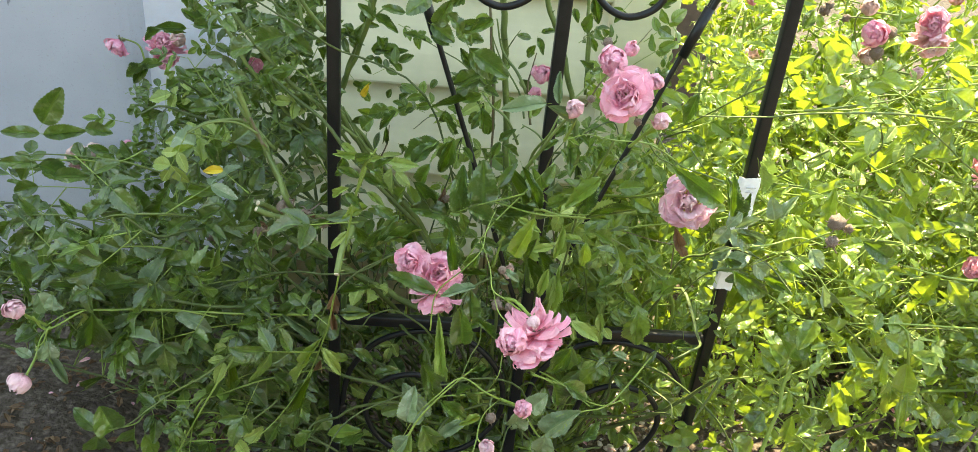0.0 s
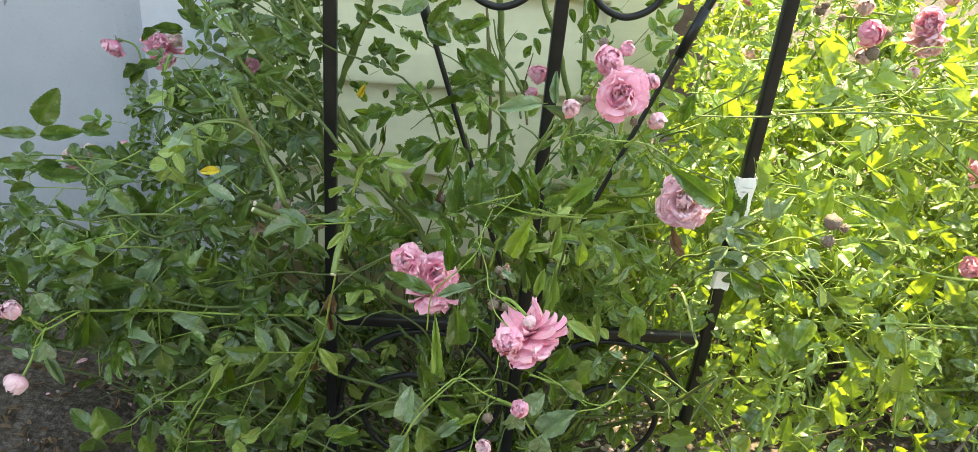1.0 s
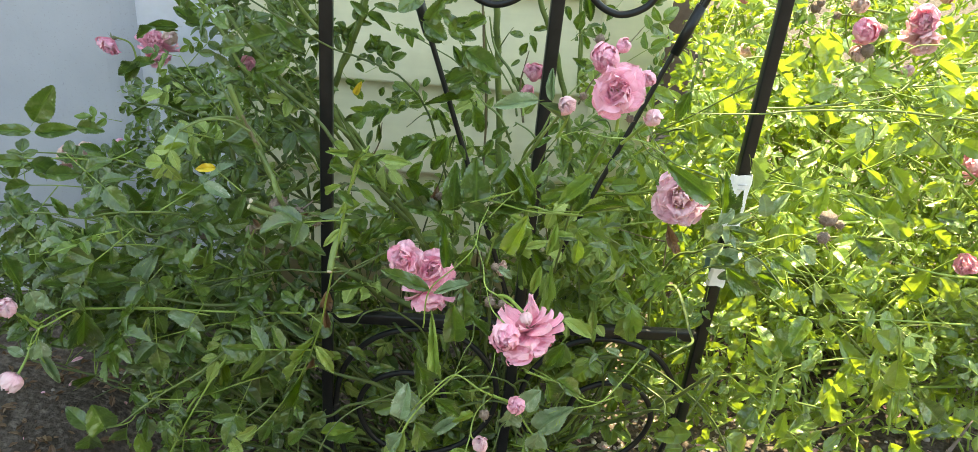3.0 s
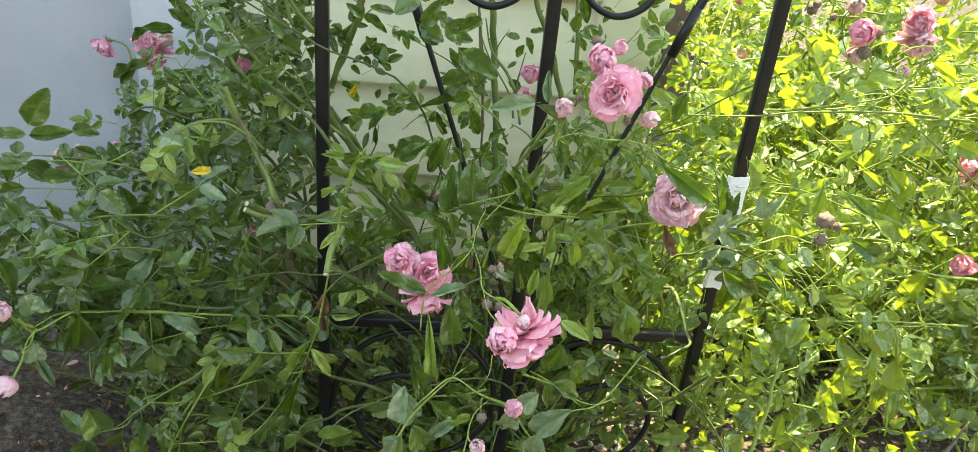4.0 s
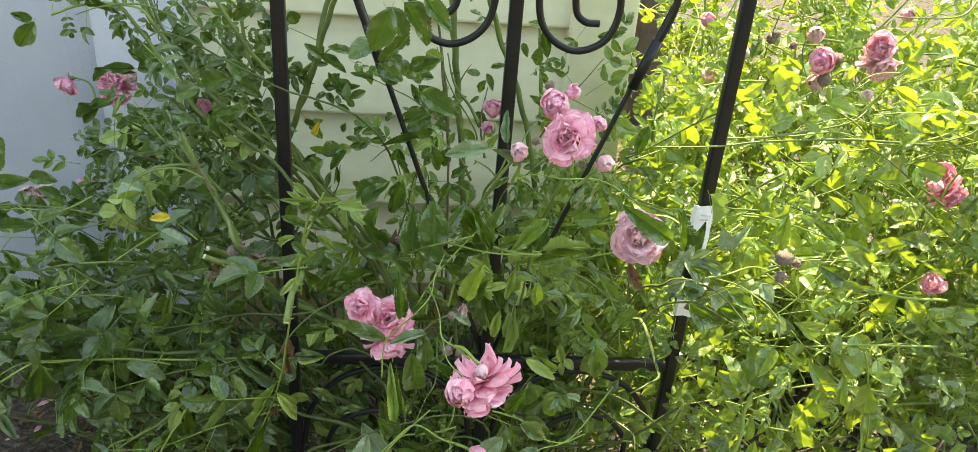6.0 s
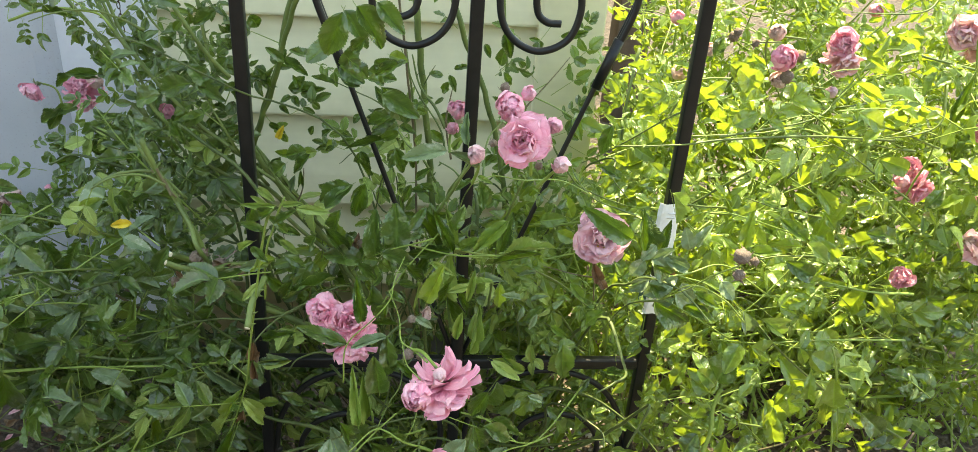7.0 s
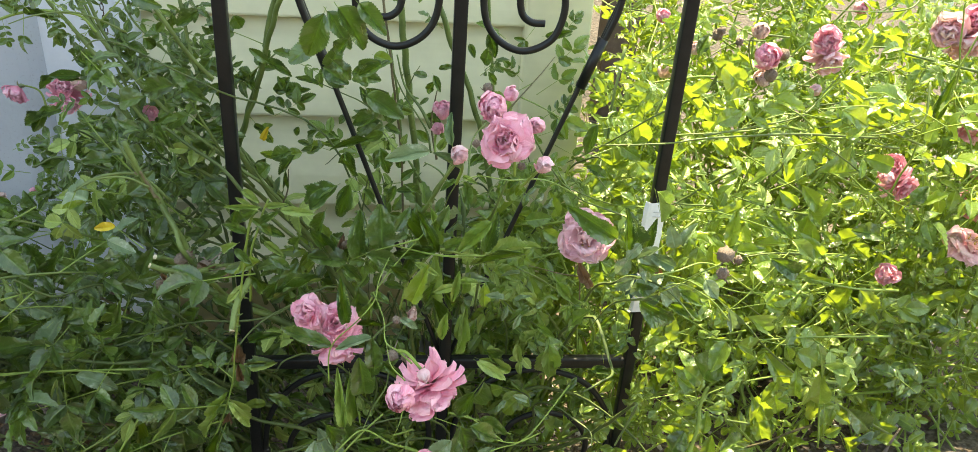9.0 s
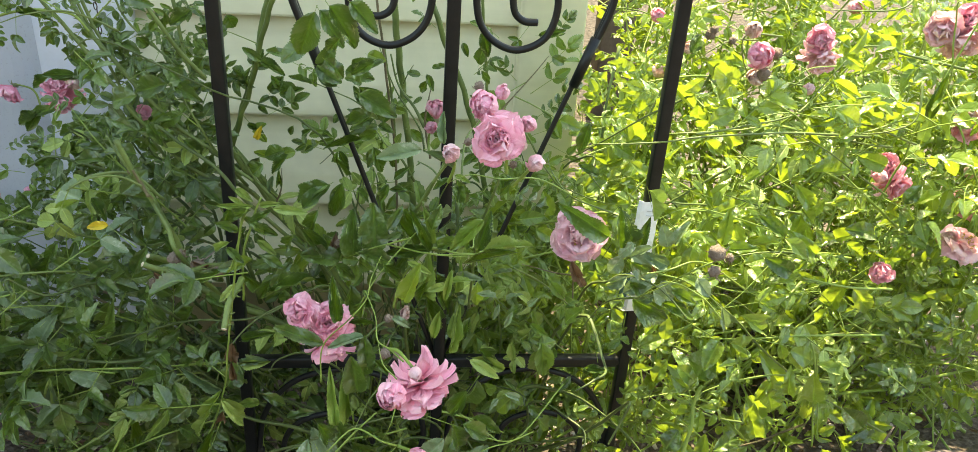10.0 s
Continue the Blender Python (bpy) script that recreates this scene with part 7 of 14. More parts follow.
blade(shrub, (0.69, 0.03, 0.374), (0.725, 0.036, 0.338), (-0.52, -0.62, 0.59), 0.45, 'light', 0)
blade(shrub, (0.58, 0, 0.401), (0.602, -0.004, 0.413), (-0.38, -0.69, 0.62), 0.42, 'light', 0)
blade(shrub, (0.648, 0, 0.365), (0.639, 0.008, 0.342), (-0.56, -0.45, 0.7), 0.40, 'light', 1)
blade(shrub, (0.526, -0.04, 0.318), (0.541, -0.049, 0.301), (-0.31, -0.49, 0.81), 0.45, 'light', 0)
blade(shrub, (0.581, -0.04, 0.296), (0.561, -0.051, 0.278), (-0.33, -0.62, 0.71), 0.45, 'light', 4)
blade(shrub, (0.594, 0, 0.495), (0.569, -0.011, 0.521), (-0.43, -0.76, 0.49), 0.50, 'light', 1)
blade(shrub, (0.599, 0, 0.484), (0.604, -0.005, 0.505), (-0.43, -0.57, 0.7), 0.60, 'light', 0)
blade(shrub, (0.656, 0.05, 0.596), (0.687, 0.038, 0.587), (-0.52, -0.61, 0.59), 0.35, 'light', 4)
blade(shrub, (0.628, 0.1, 0.648), (0.656, 0.108, 0.636), (-0.48, -0.72, 0.51), 0.40, 'light', 1)
blade(shrub, (0.73, 0.05, 0.552), (0.723, 0.04, 0.579), (-0.56, -0.66, 0.5), 0.47, 'under', 1)
blade(shrub, (0.543, -0.05, 0.477), (0.519, -0.038, 0.473), (-0.35, -0.54, 0.77), 0.45, 'light', 1)
blade(shrub, (0.598, -0.03, 0.452), (0.569, -0.028, 0.476), (-0.48, -0.66, 0.58), 0.42, 'light', 4)
blade(shrub, (0.623, -0.05, 0.295), (0.623, -0.055, 0.317), (-0.52, -0.57, 0.63), 0.60, 'light', 0)
blade(shrub, (0.462, 0, 0.492), (0.448, 0.007, 0.473), (-0.22, -0.68, 0.7), 0.50, 'light', 0)
blade(shrub, (0.456, 0, 0.455), (0.484, 0.005, 0.438), (-0.18, -0.69, 0.7), 0.45, 'light', 4)
blade(climber, (0.231, -0.26, 0.546), (0.219, -0.27, 0.557), (-0.19, -0.6, 0.77), 0.30, 'grey', 1)
blade(climber, (0.233, -0.27, 0.548), (0.229, -0.273, 0.535), (0.01, -0.76, 0.65), 0.30, 'grey', 2)
blade(climber, (0.238, -0.27, 0.551), (0.248, -0.272, 0.558), (-0.19, -0.52, 0.83), 0.30, 'grey', 2)
blade(climber, (0.241, -0.28, 0.548), (0.236, -0.282, 0.535), (0.02, -0.71, 0.7), 0.30, 'grey', 1)
blade(climber, (0.251, -0.28, 0.553), (0.256, -0.288, 0.564), (-0.1, -0.8, 0.59), 0.30, 'grey', 0)
blade(climber, (0.24, -0.26, 0.456), (0.232, -0.265, 0.451), (-0.18, -0.44, 0.88), 0.40, 'grey', 4)
blade(climber, (0.255, -0.26, 0.456), (0.245, -0.266, 0.466), (-0.02, -0.64, 0.77), 0.40, 'grey', 1)
blade(climber, (0.231, -0.24, 0.553), (0.246, -0.235, 0.553), (-0.17, -0.73, 0.66), 0.25, 'grey', 3)
blade(shrub, (0.607, -0.04, 0.546), (0.612, -0.027, 0.561), (-0.37, -0.73, 0.58), 0.36, 'light', 0)
blade(shrub, (0.518, 0.15, 0.343), (0.512, 0.159, 0.311), (-0.22, -0.6, 0.77), 0.56, 'light', 0)
blade(shrub, (0.43, 0.127, 0.499), (0.399, 0.123, 0.482), (-0.33, -0.82, 0.47), 0.59, 'light', 0)
blade(shrub, (0.481, -0.098, 0.392), (0.461, -0.12, 0.375), (-0.41, -0.65, 0.64), 0.58, 'light', 1)
blade(shrub, (0.461, -0.032, 0.618), (0.491, -0.013, 0.623), (-0.3, -0.63, 0.71), 0.36, 'light', 1)
blade(shrub, (0.554, 0.179, 0.364), (0.527, 0.172, 0.369), (-0.15, -0.77, 0.62), 0.58, 'light', 1)
blade(shrub, (0.456, 0.158, 0.289), (0.489, 0.155, 0.31), (-0.13, -0.68, 0.72), 0.51, 'light', 1)
blade(shrub, (0.768, 0.117, 0.208), (0.745, 0.114, 0.19), (-0.49, -0.51, 0.71), 0.58, 'light', 1)
blade(shrub, (0.543, 0.102, 0.298), (0.579, 0.119, 0.261), (-0.34, -0.77, 0.54), 0.43, 'light', 1)
blade(shrub, (0.498, -0.043, 0.495), (0.509, -0.018, 0.462), (-0.35, -0.71, 0.61), 0.56, 'light', 0)
blade(shrub, (0.479, -0.045, 0.223), (0.456, -0.031, 0.229), (-0.18, -0.61, 0.78), 0.37, 'light', 2)
blade(shrub, (0.802, 0.111, 0.15), (0.841, 0.134, 0.101), (-0.47, -0.5, 0.72), 0.52, 'light', 2)
blade(shrub, (0.831, 0.224, 0.377), (0.88, 0.246, 0.365), (-0.45, -0.7, 0.56), 0.37, 'light', 2)
blade(shrub, (0.465, 0.034, 0.635), (0.497, 0.061, 0.613), (-0.34, -0.88, 0.34), 0.43, 'light', 0)
blade(shrub, (0.464, 0.036, 0.103), (0.485, 0.032, 0.11), (-0.19, -0.55, 0.81), 0.41, 'light', 2)
blade(shrub, (0.422, 0.103, 0.358), (0.376, 0.08, 0.37), (-0.34, -0.56, 0.76), 0.50, 'light', 0)
blade(shrub, (0.519, 0.133, 0.167), (0.503, 0.136, 0.142), (-0.31, -0.55, 0.78), 0.69, 'light', 0)
blade(shrub, (0.688, 0.07, 0.413), (0.721, 0.068, 0.394), (-0.39, -0.68, 0.62), 0.43, 'light', 1)
blade(shrub, (0.548, 0.149, 0.066), (0.583, 0.153, 0.069), (-0.23, -0.75, 0.62), 0.44, 'light', 1)
blade(shrub, (0.498, -0.09, 0.32), (0.514, -0.08, 0.33), (-0.42, -0.43, 0.8), 0.57, 'light', 0)
blade(shrub, (0.511, 0.257, 0.42), (0.534, 0.279, 0.429), (-0.26, -0.86, 0.45), 0.54, 'light', 2)
blade(shrub, (0.503, 0.093, 0.551), (0.493, 0.113, 0.523), (-0.21, -0.76, 0.61), 0.57, 'light', 4)
blade(shrub, (0.626, 0.193, 0.473), (0.638, 0.207, 0.503), (-0.47, -0.65, 0.59), 0.38, 'light', 1)
blade(shrub, (0.578, -0.083, 0.311), (0.569, -0.092, 0.343), (-0.38, -0.6, 0.71), 0.43, 'light', 4)
blade(shrub, (0.596, 0.176, 0.387), (0.628, 0.203, 0.409), (-0.34, -0.72, 0.6), 0.56, 'light', 2)
blade(shrub, (0.77, 0.223, 0.334), (0.784, 0.196, 0.362), (-0.52, -0.56, 0.65), 0.53, 'light', 1)
blade(shrub, (0.781, 0.111, 0.131), (0.775, 0.097, 0.11), (-0.46, -0.49, 0.74), 0.44, 'light', 1)
blade(shrub, (0.525, 0.041, 0.408), (0.507, 0.043, 0.434), (-0.29, -0.63, 0.72), 0.45, 'light', 4)
blade(shrub, (0.587, 0.084, 0.261), (0.601, 0.085, 0.231), (-0.44, -0.55, 0.71), 0.44, 'light', 2)
blade(shrub, (0.631, 0.074, 0.291), (0.667, 0.088, 0.293), (-0.56, -0.52, 0.64), 0.40, 'light', 1)
blade(shrub, (0.613, 0.018, 0.434), (0.603, 0.02, 0.466), (-0.56, -0.7, 0.45), 0.60, 'light', 2)
blade(shrub, (0.538, 0.033, 0.288), (0.557, 0.04, 0.237), (-0.48, -0.57, 0.67), 0.57, 'light', 1)
blade(shrub, (0.682, 0.211, 0.458), (0.675, 0.233, 0.416), (-0.49, -0.63, 0.6), 0.52, 'light', 0)
blade(shrub, (0.496, 0.015, 0.44), (0.496, -0.001, 0.411), (-0.31, -0.61, 0.73), 0.53, 'light', 2)
blade(shrub, (0.742, 0.196, 0.552), (0.707, 0.171, 0.536), (-0.41, -0.72, 0.55), 0.55, 'light', 0)
blade(shrub, (0.592, 0.075, 0.109), (0.606, 0.078, 0.079), (-0.33, -0.68, 0.66), 0.39, 'light', 1)
blade(shrub, (0.497, -0.092, 0.386), (0.541, -0.074, 0.36), (-0.37, -0.66, 0.65), 0.47, 'light', 4)
blade(shrub, (0.517, 0.2, 0.235), (0.484, 0.182, 0.231), (-0.26, -0.55, 0.79), 0.47, 'light', 4)
blade(shrub, (0.55, 0.153, 0.607), (0.527, 0.175, 0.598), (-0.24, -0.84, 0.5), 0.42, 'light', 4)
blade(shrub, (0.579, 0.124, 0.414), (0.598, 0.101, 0.407), (-0.26, -0.73, 0.63), 0.49, 'light', 1)
blade(shrub, (0.492, -0.081, 0.217), (0.477, -0.075, 0.241), (-0.26, -0.56, 0.79), 0.44, 'light', 0)
blade(shrub, (0.598, 0.019, 0.473), (0.58, -0.004, 0.453), (-0.26, -0.76, 0.59), 0.48, 'light', 2)
blade(shrub, (0.482, 0.065, 0.379), (0.498, 0.078, 0.39), (-0.33, -0.59, 0.74), 0.39, 'light', 1)
blade(shrub, (0.531, 0.084, 0.104), (0.542, 0.055, 0.103), (-0.37, -0.57, 0.73), 0.43, 'light', 0)
blade(shrub, (0.473, -0.055, 0.469), (0.496, -0.06, 0.464), (-0.48, -0.58, 0.67), 0.39, 'light', 0)
blade(shrub, (0.526, 0.143, 0.094), (0.562, 0.136, 0.114), (-0.28, -0.64, 0.71), 0.57, 'light', 4)
blade(shrub, (0.451, 0.05, 0.243), (0.469, 0.036, 0.257), (-0.44, -0.54, 0.71), 0.41, 'light', 1)
blade(shrub, (0.501, 0.162, 0.301), (0.531, 0.182, 0.312), (-0.36, -0.68, 0.63), 0.39, 'light', 1)
blade(shrub, (0.575, 0.013, 0.58), (0.598, 0.035, 0.544), (-0.47, -0.79, 0.39), 0.41, 'light', 1)
blade(shrub, (0.764, 0.095, 0.065), (0.792, 0.091, 0.018), (-0.36, -0.46, 0.81), 0.52, 'light', 4)
blade(shrub, (0.475, 0.137, 0.561), (0.451, 0.136, 0.541), (-0.35, -0.74, 0.57), 0.43, 'light', 0)
blade(shrub, (0.491, -0.016, 0.231), (0.466, -0.008, 0.236), (-0.3, -0.62, 0.72), 0.43, 'light', 1)
blade(shrub, (0.51, 0.157, 0.411), (0.479, 0.15, 0.448), (-0.23, -0.73, 0.64), 0.26, 'grey', 3)
blade(shrub, (0.487, 0.325, 0.311), (0.495, 0.342, 0.249), (-0.25, -0.59, 0.77), 0.56, 'light', 4)
blade(shrub, (0.741, -0.015, 0.188), (0.77, -0.027, 0.189), (-0.32, -0.37, 0.87), 0.47, 'light', 1)
blade(shrub, (0.527, 0.028, 0.48), (0.498, 0.013, 0.479), (-0.34, -0.78, 0.52), 0.53, 'light', 4)
blade(shrub, (0.513, 0.163, 0.273), (0.505, 0.168, 0.229), (-0.27, -0.55, 0.79), 0.38, 'light', 0)
blade(shrub, (0.446, 0.084, 0.256), (0.415, 0.101, 0.247), (-0.3, -0.63, 0.72), 0.53, 'light', 4)
blade(shrub, (0.439, 0.089, 0.5), (0.464, 0.065, 0.51), (-0.36, -0.81, 0.46), 0.48, 'light', 0)
blade(shrub, (0.574, -0.03, 0.612), (0.61, -0.024, 0.595), (-0.4, -0.69, 0.6), 0.46, 'light', 0)
blade(shrub, (0.568, 0.143, 0.588), (0.575, 0.172, 0.611), (-0.49, -0.61, 0.63), 0.49, 'light', 1)
blade(shrub, (0.775, 0.091, 0.093), (0.822, 0.097, 0.043), (-0.34, -0.42, 0.84), 0.46, 'light', 2)
blade(shrub, (0.803, 0.061, 0.112), (0.785, 0.049, 0.155), (-0.32, -0.64, 0.7), 0.56, 'light', 4)
blade(shrub, (0.549, 0.136, 0.605), (0.533, 0.136, 0.616), (-0.37, -0.86, 0.35), 0.38, 'light', 1)
blade(shrub, (0.436, 0.126, 0.51), (0.415, 0.101, 0.551), (-0.3, -0.75, 0.59), 0.50, 'light', 0)
blade(shrub, (0.648, 0.038, 0.518), (0.6, 0.013, 0.538), (-0.47, -0.53, 0.71), 0.55, 'light', 2)
blade(shrub, (0.634, 0.02, 0.232), (0.603, -0, 0.284), (-0.37, -0.58, 0.73), 0.47, 'light', 4)
blade(shrub, (0.571, 0.131, 0.591), (0.591, 0.13, 0.575), (-0.26, -0.71, 0.66), 0.38, 'light', 0)
blade(shrub, (0.408, 0.153, 0.531), (0.43, 0.127, 0.525), (-0.33, -0.76, 0.56), 0.48, 'light', 1)
blade(shrub, (0.576, 0.097, 0.505), (0.576, 0.09, 0.535), (-0.39, -0.78, 0.49), 0.40, 'light', 0)
blade(shrub, (0.688, 0.177, 0.491), (0.648, 0.173, 0.493), (-0.26, -0.65, 0.71), 0.44, 'light', 1)
blade(shrub, (0.582, -0.037, 0.586), (0.596, -0.039, 0.599), (-0.32, -0.74, 0.59), 0.57, 'light', 1)
blade(shrub, (0.671, 0.204, 0.348), (0.668, 0.182, 0.381), (-0.34, -0.69, 0.64), 0.45, 'light', 0)
blade(shrub, (0.701, 0.077, 0.181), (0.724, 0.088, 0.13), (-0.23, -0.61, 0.76), 0.56, 'light', 0)
blade(shrub, (0.495, 0.114, 0.562), (0.501, 0.122, 0.533), (-0.4, -0.73, 0.55), 0.58, 'light', 4)
blade(shrub, (0.705, 0.086, 0.313), (0.699, 0.065, 0.361), (-0.54, -0.56, 0.63), 0.50, 'light', 1)
blade(shrub, (0.652, 0.035, 0.438), (0.625, 0.025, 0.436), (-0.28, -0.71, 0.65), 0.54, 'light', 1)
blade(shrub, (0.361, 0.083, 0.601), (0.393, 0.094, 0.596), (-0.35, -0.79, 0.5), 0.36, 'light', 4)
blade(shrub, (0.647, 0.084, 0.27), (0.675, 0.085, 0.258), (-0.33, -0.62, 0.72), 0.54, 'light', 1)
blade(shrub, (0.693, 0.001, 0.248), (0.703, -0.001, 0.264), (-0.37, -0.6, 0.71), 0.54, 'light', 2)
blade(shrub, (0.755, 0.195, 0.516), (0.724, 0.198, 0.5), (-0.38, -0.69, 0.61), 0.47, 'light', 0)
blade(shrub, (0.557, -0.04, 0.212), (0.523, -0.067, 0.224), (-0.35, -0.6, 0.72), 0.48, 'leaf', 1)
blade(shrub, (0.429, 0.003, 0.607), (0.418, 0.03, 0.589), (-0.19, -0.82, 0.54), 0.37, 'light', 0)
blade(shrub, (0.608, 0.001, 0.465), (0.63, -0.001, 0.446), (-0.58, -0.6, 0.55), 0.47, 'light', 4)
blade(shrub, (0.63, 0.09, 0.486), (0.619, 0.1, 0.476), (-0.25, -0.68, 0.69), 0.45, 'light', 0)

# ---- compound leaves along the canes ----
leaf(climber, (0.322, 0.115, 0.631), (0.345, 0.111, 0.663), (-0.25, -0.96, 0.15), 'leaf', 4)
leaf(climber, (0.32, 0.138, 0.59), (0.357, 0.128, 0.629), (0.08, -0.95, 0.31), 'old', 0)
leaf(climber, (0.302, 0.098, 0.574), (0.334, 0.079, 0.609), (-0.13, -0.83, 0.54), 'old', 5)
leaf(climber, (0.313, 0.108, 0.544), (0.35, 0.108, 0.572), (-0.53, -0.8, 0.28), 'leaf', 3)
leaf(climber, (0.305, 0.133, 0.509), (0.346, 0.122, 0.531), (0.34, -0.82, 0.45), 'leaf', 5)
leaf(climber, (0.285, 0.091, 0.59), (0.263, 0.076, 0.617), (-0.22, -0.78, 0.58), 'leaf', 2)
leaf(climber, (0.238, 0.073, 0.601), (0.26, 0.055, 0.628), (-0.3, -0.35, 0.89), 'leaf', 3)
leaf(climber, (0.199, 0.098, 0.641), (0.178, 0.085, 0.662), (-0.41, -0.49, 0.77), 'leaf', 0)
leaf(climber, (0.108, 0.129, 0.491), (0.058, 0.148, 0.52), (-0.26, -0.7, 0.66), 'old', 1)
leaf(climber, (0.029, 0.078, 0.549), (0.067, 0.092, 0.568), (0.47, -0.74, 0.48), 'leaf', 1)
leaf(climber, (0.085, 0.08, 0.511), (0.051, 0.085, 0.521), (-0.01, -0.62, 0.78), 'leaf', 2)
leaf(climber, (0.137, 0.082, 0.547), (0.17, 0.083, 0.568), (0.4, -0.52, 0.75), 'old', 4)
leaf(climber, (0.051, 0.119, 0.593), (0.086, 0.105, 0.582), (0.34, -0.64, 0.68), 'old', 4)
leaf(climber, (0.326, 0.091, 0.52), (0.362, 0.083, 0.502), (-0.44, -0.88, 0.18), 'old', 5)
leaf(climber, (0.341, 0.148, 0.573), (0.379, 0.164, 0.554), (-0.73, -0.54, 0.42), 'leaf', 4)
leaf(climber, (0.261, 0.072, 0.64), (0.239, 0.054, 0.663), (0.46, -0.57, 0.68), 'old', 0)
leaf(climber, (0.299, 0.123, 0.642), (0.28, 0.11, 0.618), (0.6, -0.67, 0.43), 'leaf', 5)
leaf(climber, (-0.075, 0.042, 0.602), (-0.101, 0.041, 0.62), (0.39, -0.86, 0.32), 'leaf', 1)
leaf(climber, (-0.042, 0.024, 0.598), (-0.011, 0.037, 0.622), (-0.29, -0.96, 0.04), 'leaf', 3)
leaf(climber, (-0.176, 0.187, 0.504), (-0.225, 0.206, 0.459), (0.51, -0.8, 0.3), 'leaf', 4)
leaf(climber, (-0.225, 0.153, 0.481), (-0.256, 0.137, 0.459), (0.66, -0.31, 0.68), 'leaf', 4)
leaf(climber, (-0.118, 0.043, 0.586), (-0.149, 0.042, 0.569), (0.57, -0.75, 0.35), 'old', 1)
leaf(climber, (-0.055, -0.002, 0.568), (-0.084, 0.015, 0.532), (0.59, -0.8, 0.13), 'leaf', 2)
leaf(climber, (-0.029, 0.049, 0.554), (-0.048, 0.054, 0.589), (-0.24, -0.65, 0.72), 'old', 1)
leaf(climber, (-0.187, 0.145, 0.480), (-0.236, 0.157, 0.449), (0.61, -0.42, 0.67), 'leaf', 1)
leaf(climber, (-0.09, 0.004, 0.6), (-0.056, 0.009, 0.624), (-0.14, -0.74, 0.66), 'leaf', 0)
leaf(climber, (-0.241, 0.208, 0.420), (-0.292, 0.218, 0.400), (-0.12, -0.7, 0.71), 'leaf', 3)
leaf(climber, (-0.197, -0.001, 0.538), (-0.174, 0.003, 0.551), (0.03, -0.71, 0.71), 'leaf', 4)
leaf(climber, (-0.074, 0.02, 0.508), (-0.046, 0.029, 0.479), (-0.06, -0.68, 0.73), 'leaf', 1)
leaf(climber, (0.008, 0.048, 0.595), (0.033, 0.037, 0.625), (-0.11, -0.97, 0.22), 'leaf', 5)
leaf(climber, (0.003, 0.066, 0.557), (0.027, 0.053, 0.53), (-0.56, -0.54, 0.63), 'old', 5)
leaf(shrub, (0.463, 0.227, 0.514), (0.497, 0.234, 0.552), (-0.11, -0.93, 0.36), 'light', 0)
leaf(shrub, (0.429, 0.126, 0.489), (0.379, 0.114, 0.457), (0.09, -0.97, 0.22), 'light', 5)
leaf(shrub, (0.486, 0.253, 0.304), (0.514, 0.259, 0.343), (0.32, -0.55, 0.77), 'light', 5)
leaf(shrub, (0.46, 0.254, 0.424), (0.424, 0.243, 0.387), (-0.39, -0.72, 0.57), 'light', 2)
leaf(shrub, (0.455, 0.261, 0.498), (0.434, 0.247, 0.459), (-0.57, -0.6, 0.56), 'light', 1)
leaf(shrub, (0.411, 0.15, 0.448), (0.465, 0.15, 0.463), (-0.48, -0.83, 0.27), 'light', 5)
leaf(shrub, (0.423, 0.16, 0.476), (0.453, 0.156, 0.417), (-0.35, -0.62, 0.7), 'light', 5)
leaf(shrub, (0.46, 0.134, 0.371), (0.41, 0.134, 0.355), (-0.35, -0.92, 0.15), 'light', 3)
leaf(shrub, (0.447, 0.129, 0.38), (0.498, 0.143, 0.328), (0.03, -0.56, 0.83), 'light', 4)
leaf(shrub, (0.404, 0.143, 0.451), (0.378, 0.153, 0.486), (-0.19, -0.7, 0.69), 'light', 1)
leaf(shrub, (0.403, 0.139, 0.415), (0.399, 0.132, 0.484), (-0.15, -0.75, 0.64), 'light', 2)
leaf(shrub, (0.548, 0.232, 0.195), (0.547, 0.244, 0.097), (-0.46, -0.51, 0.73), 'light', 4)
leaf(shrub, (0.507, 0.169, 0.283), (0.491, 0.187, 0.329), (-0.58, -0.76, 0.29), 'light', 1)
leaf(shrub, (0.404, 0.129, 0.443), (0.403, 0.112, 0.508), (0.09, -0.98, 0.19), 'light', 1)
leaf(shrub, (0.534, 0.224, 0.247), (0.565, 0.233, 0.173), (0.17, -0.4, 0.9), 'light', 4)
leaf(shrub, (0.443, 0.224, 0.506), (0.509, 0.236, 0.515), (-0.17, -0.86, 0.48), 'light', 1)
leaf(shrub, (0.439, 0.215, 0.345), (0.453, 0.222, 0.286), (0.38, -0.35, 0.86), 'light', 5)
leaf(shrub, (0.45, 0.29, 0.491), (0.414, 0.282, 0.539), (0.23, -0.94, 0.26), 'light', 2)
leaf(shrub, (0.446, 0.165, 0.37), (0.413, 0.167, 0.337), (-0.18, -0.89, 0.42), 'light', 2)
leaf(shrub, (0.455, 0.272, 0.464), (0.389, 0.257, 0.475), (0.02, -0.84, 0.55), 'light', 4)
leaf(shrub, (0.448, 0.237, 0.252), (0.524, 0.245, 0.229), (-0.56, -0.43, 0.71), 'light', 2)
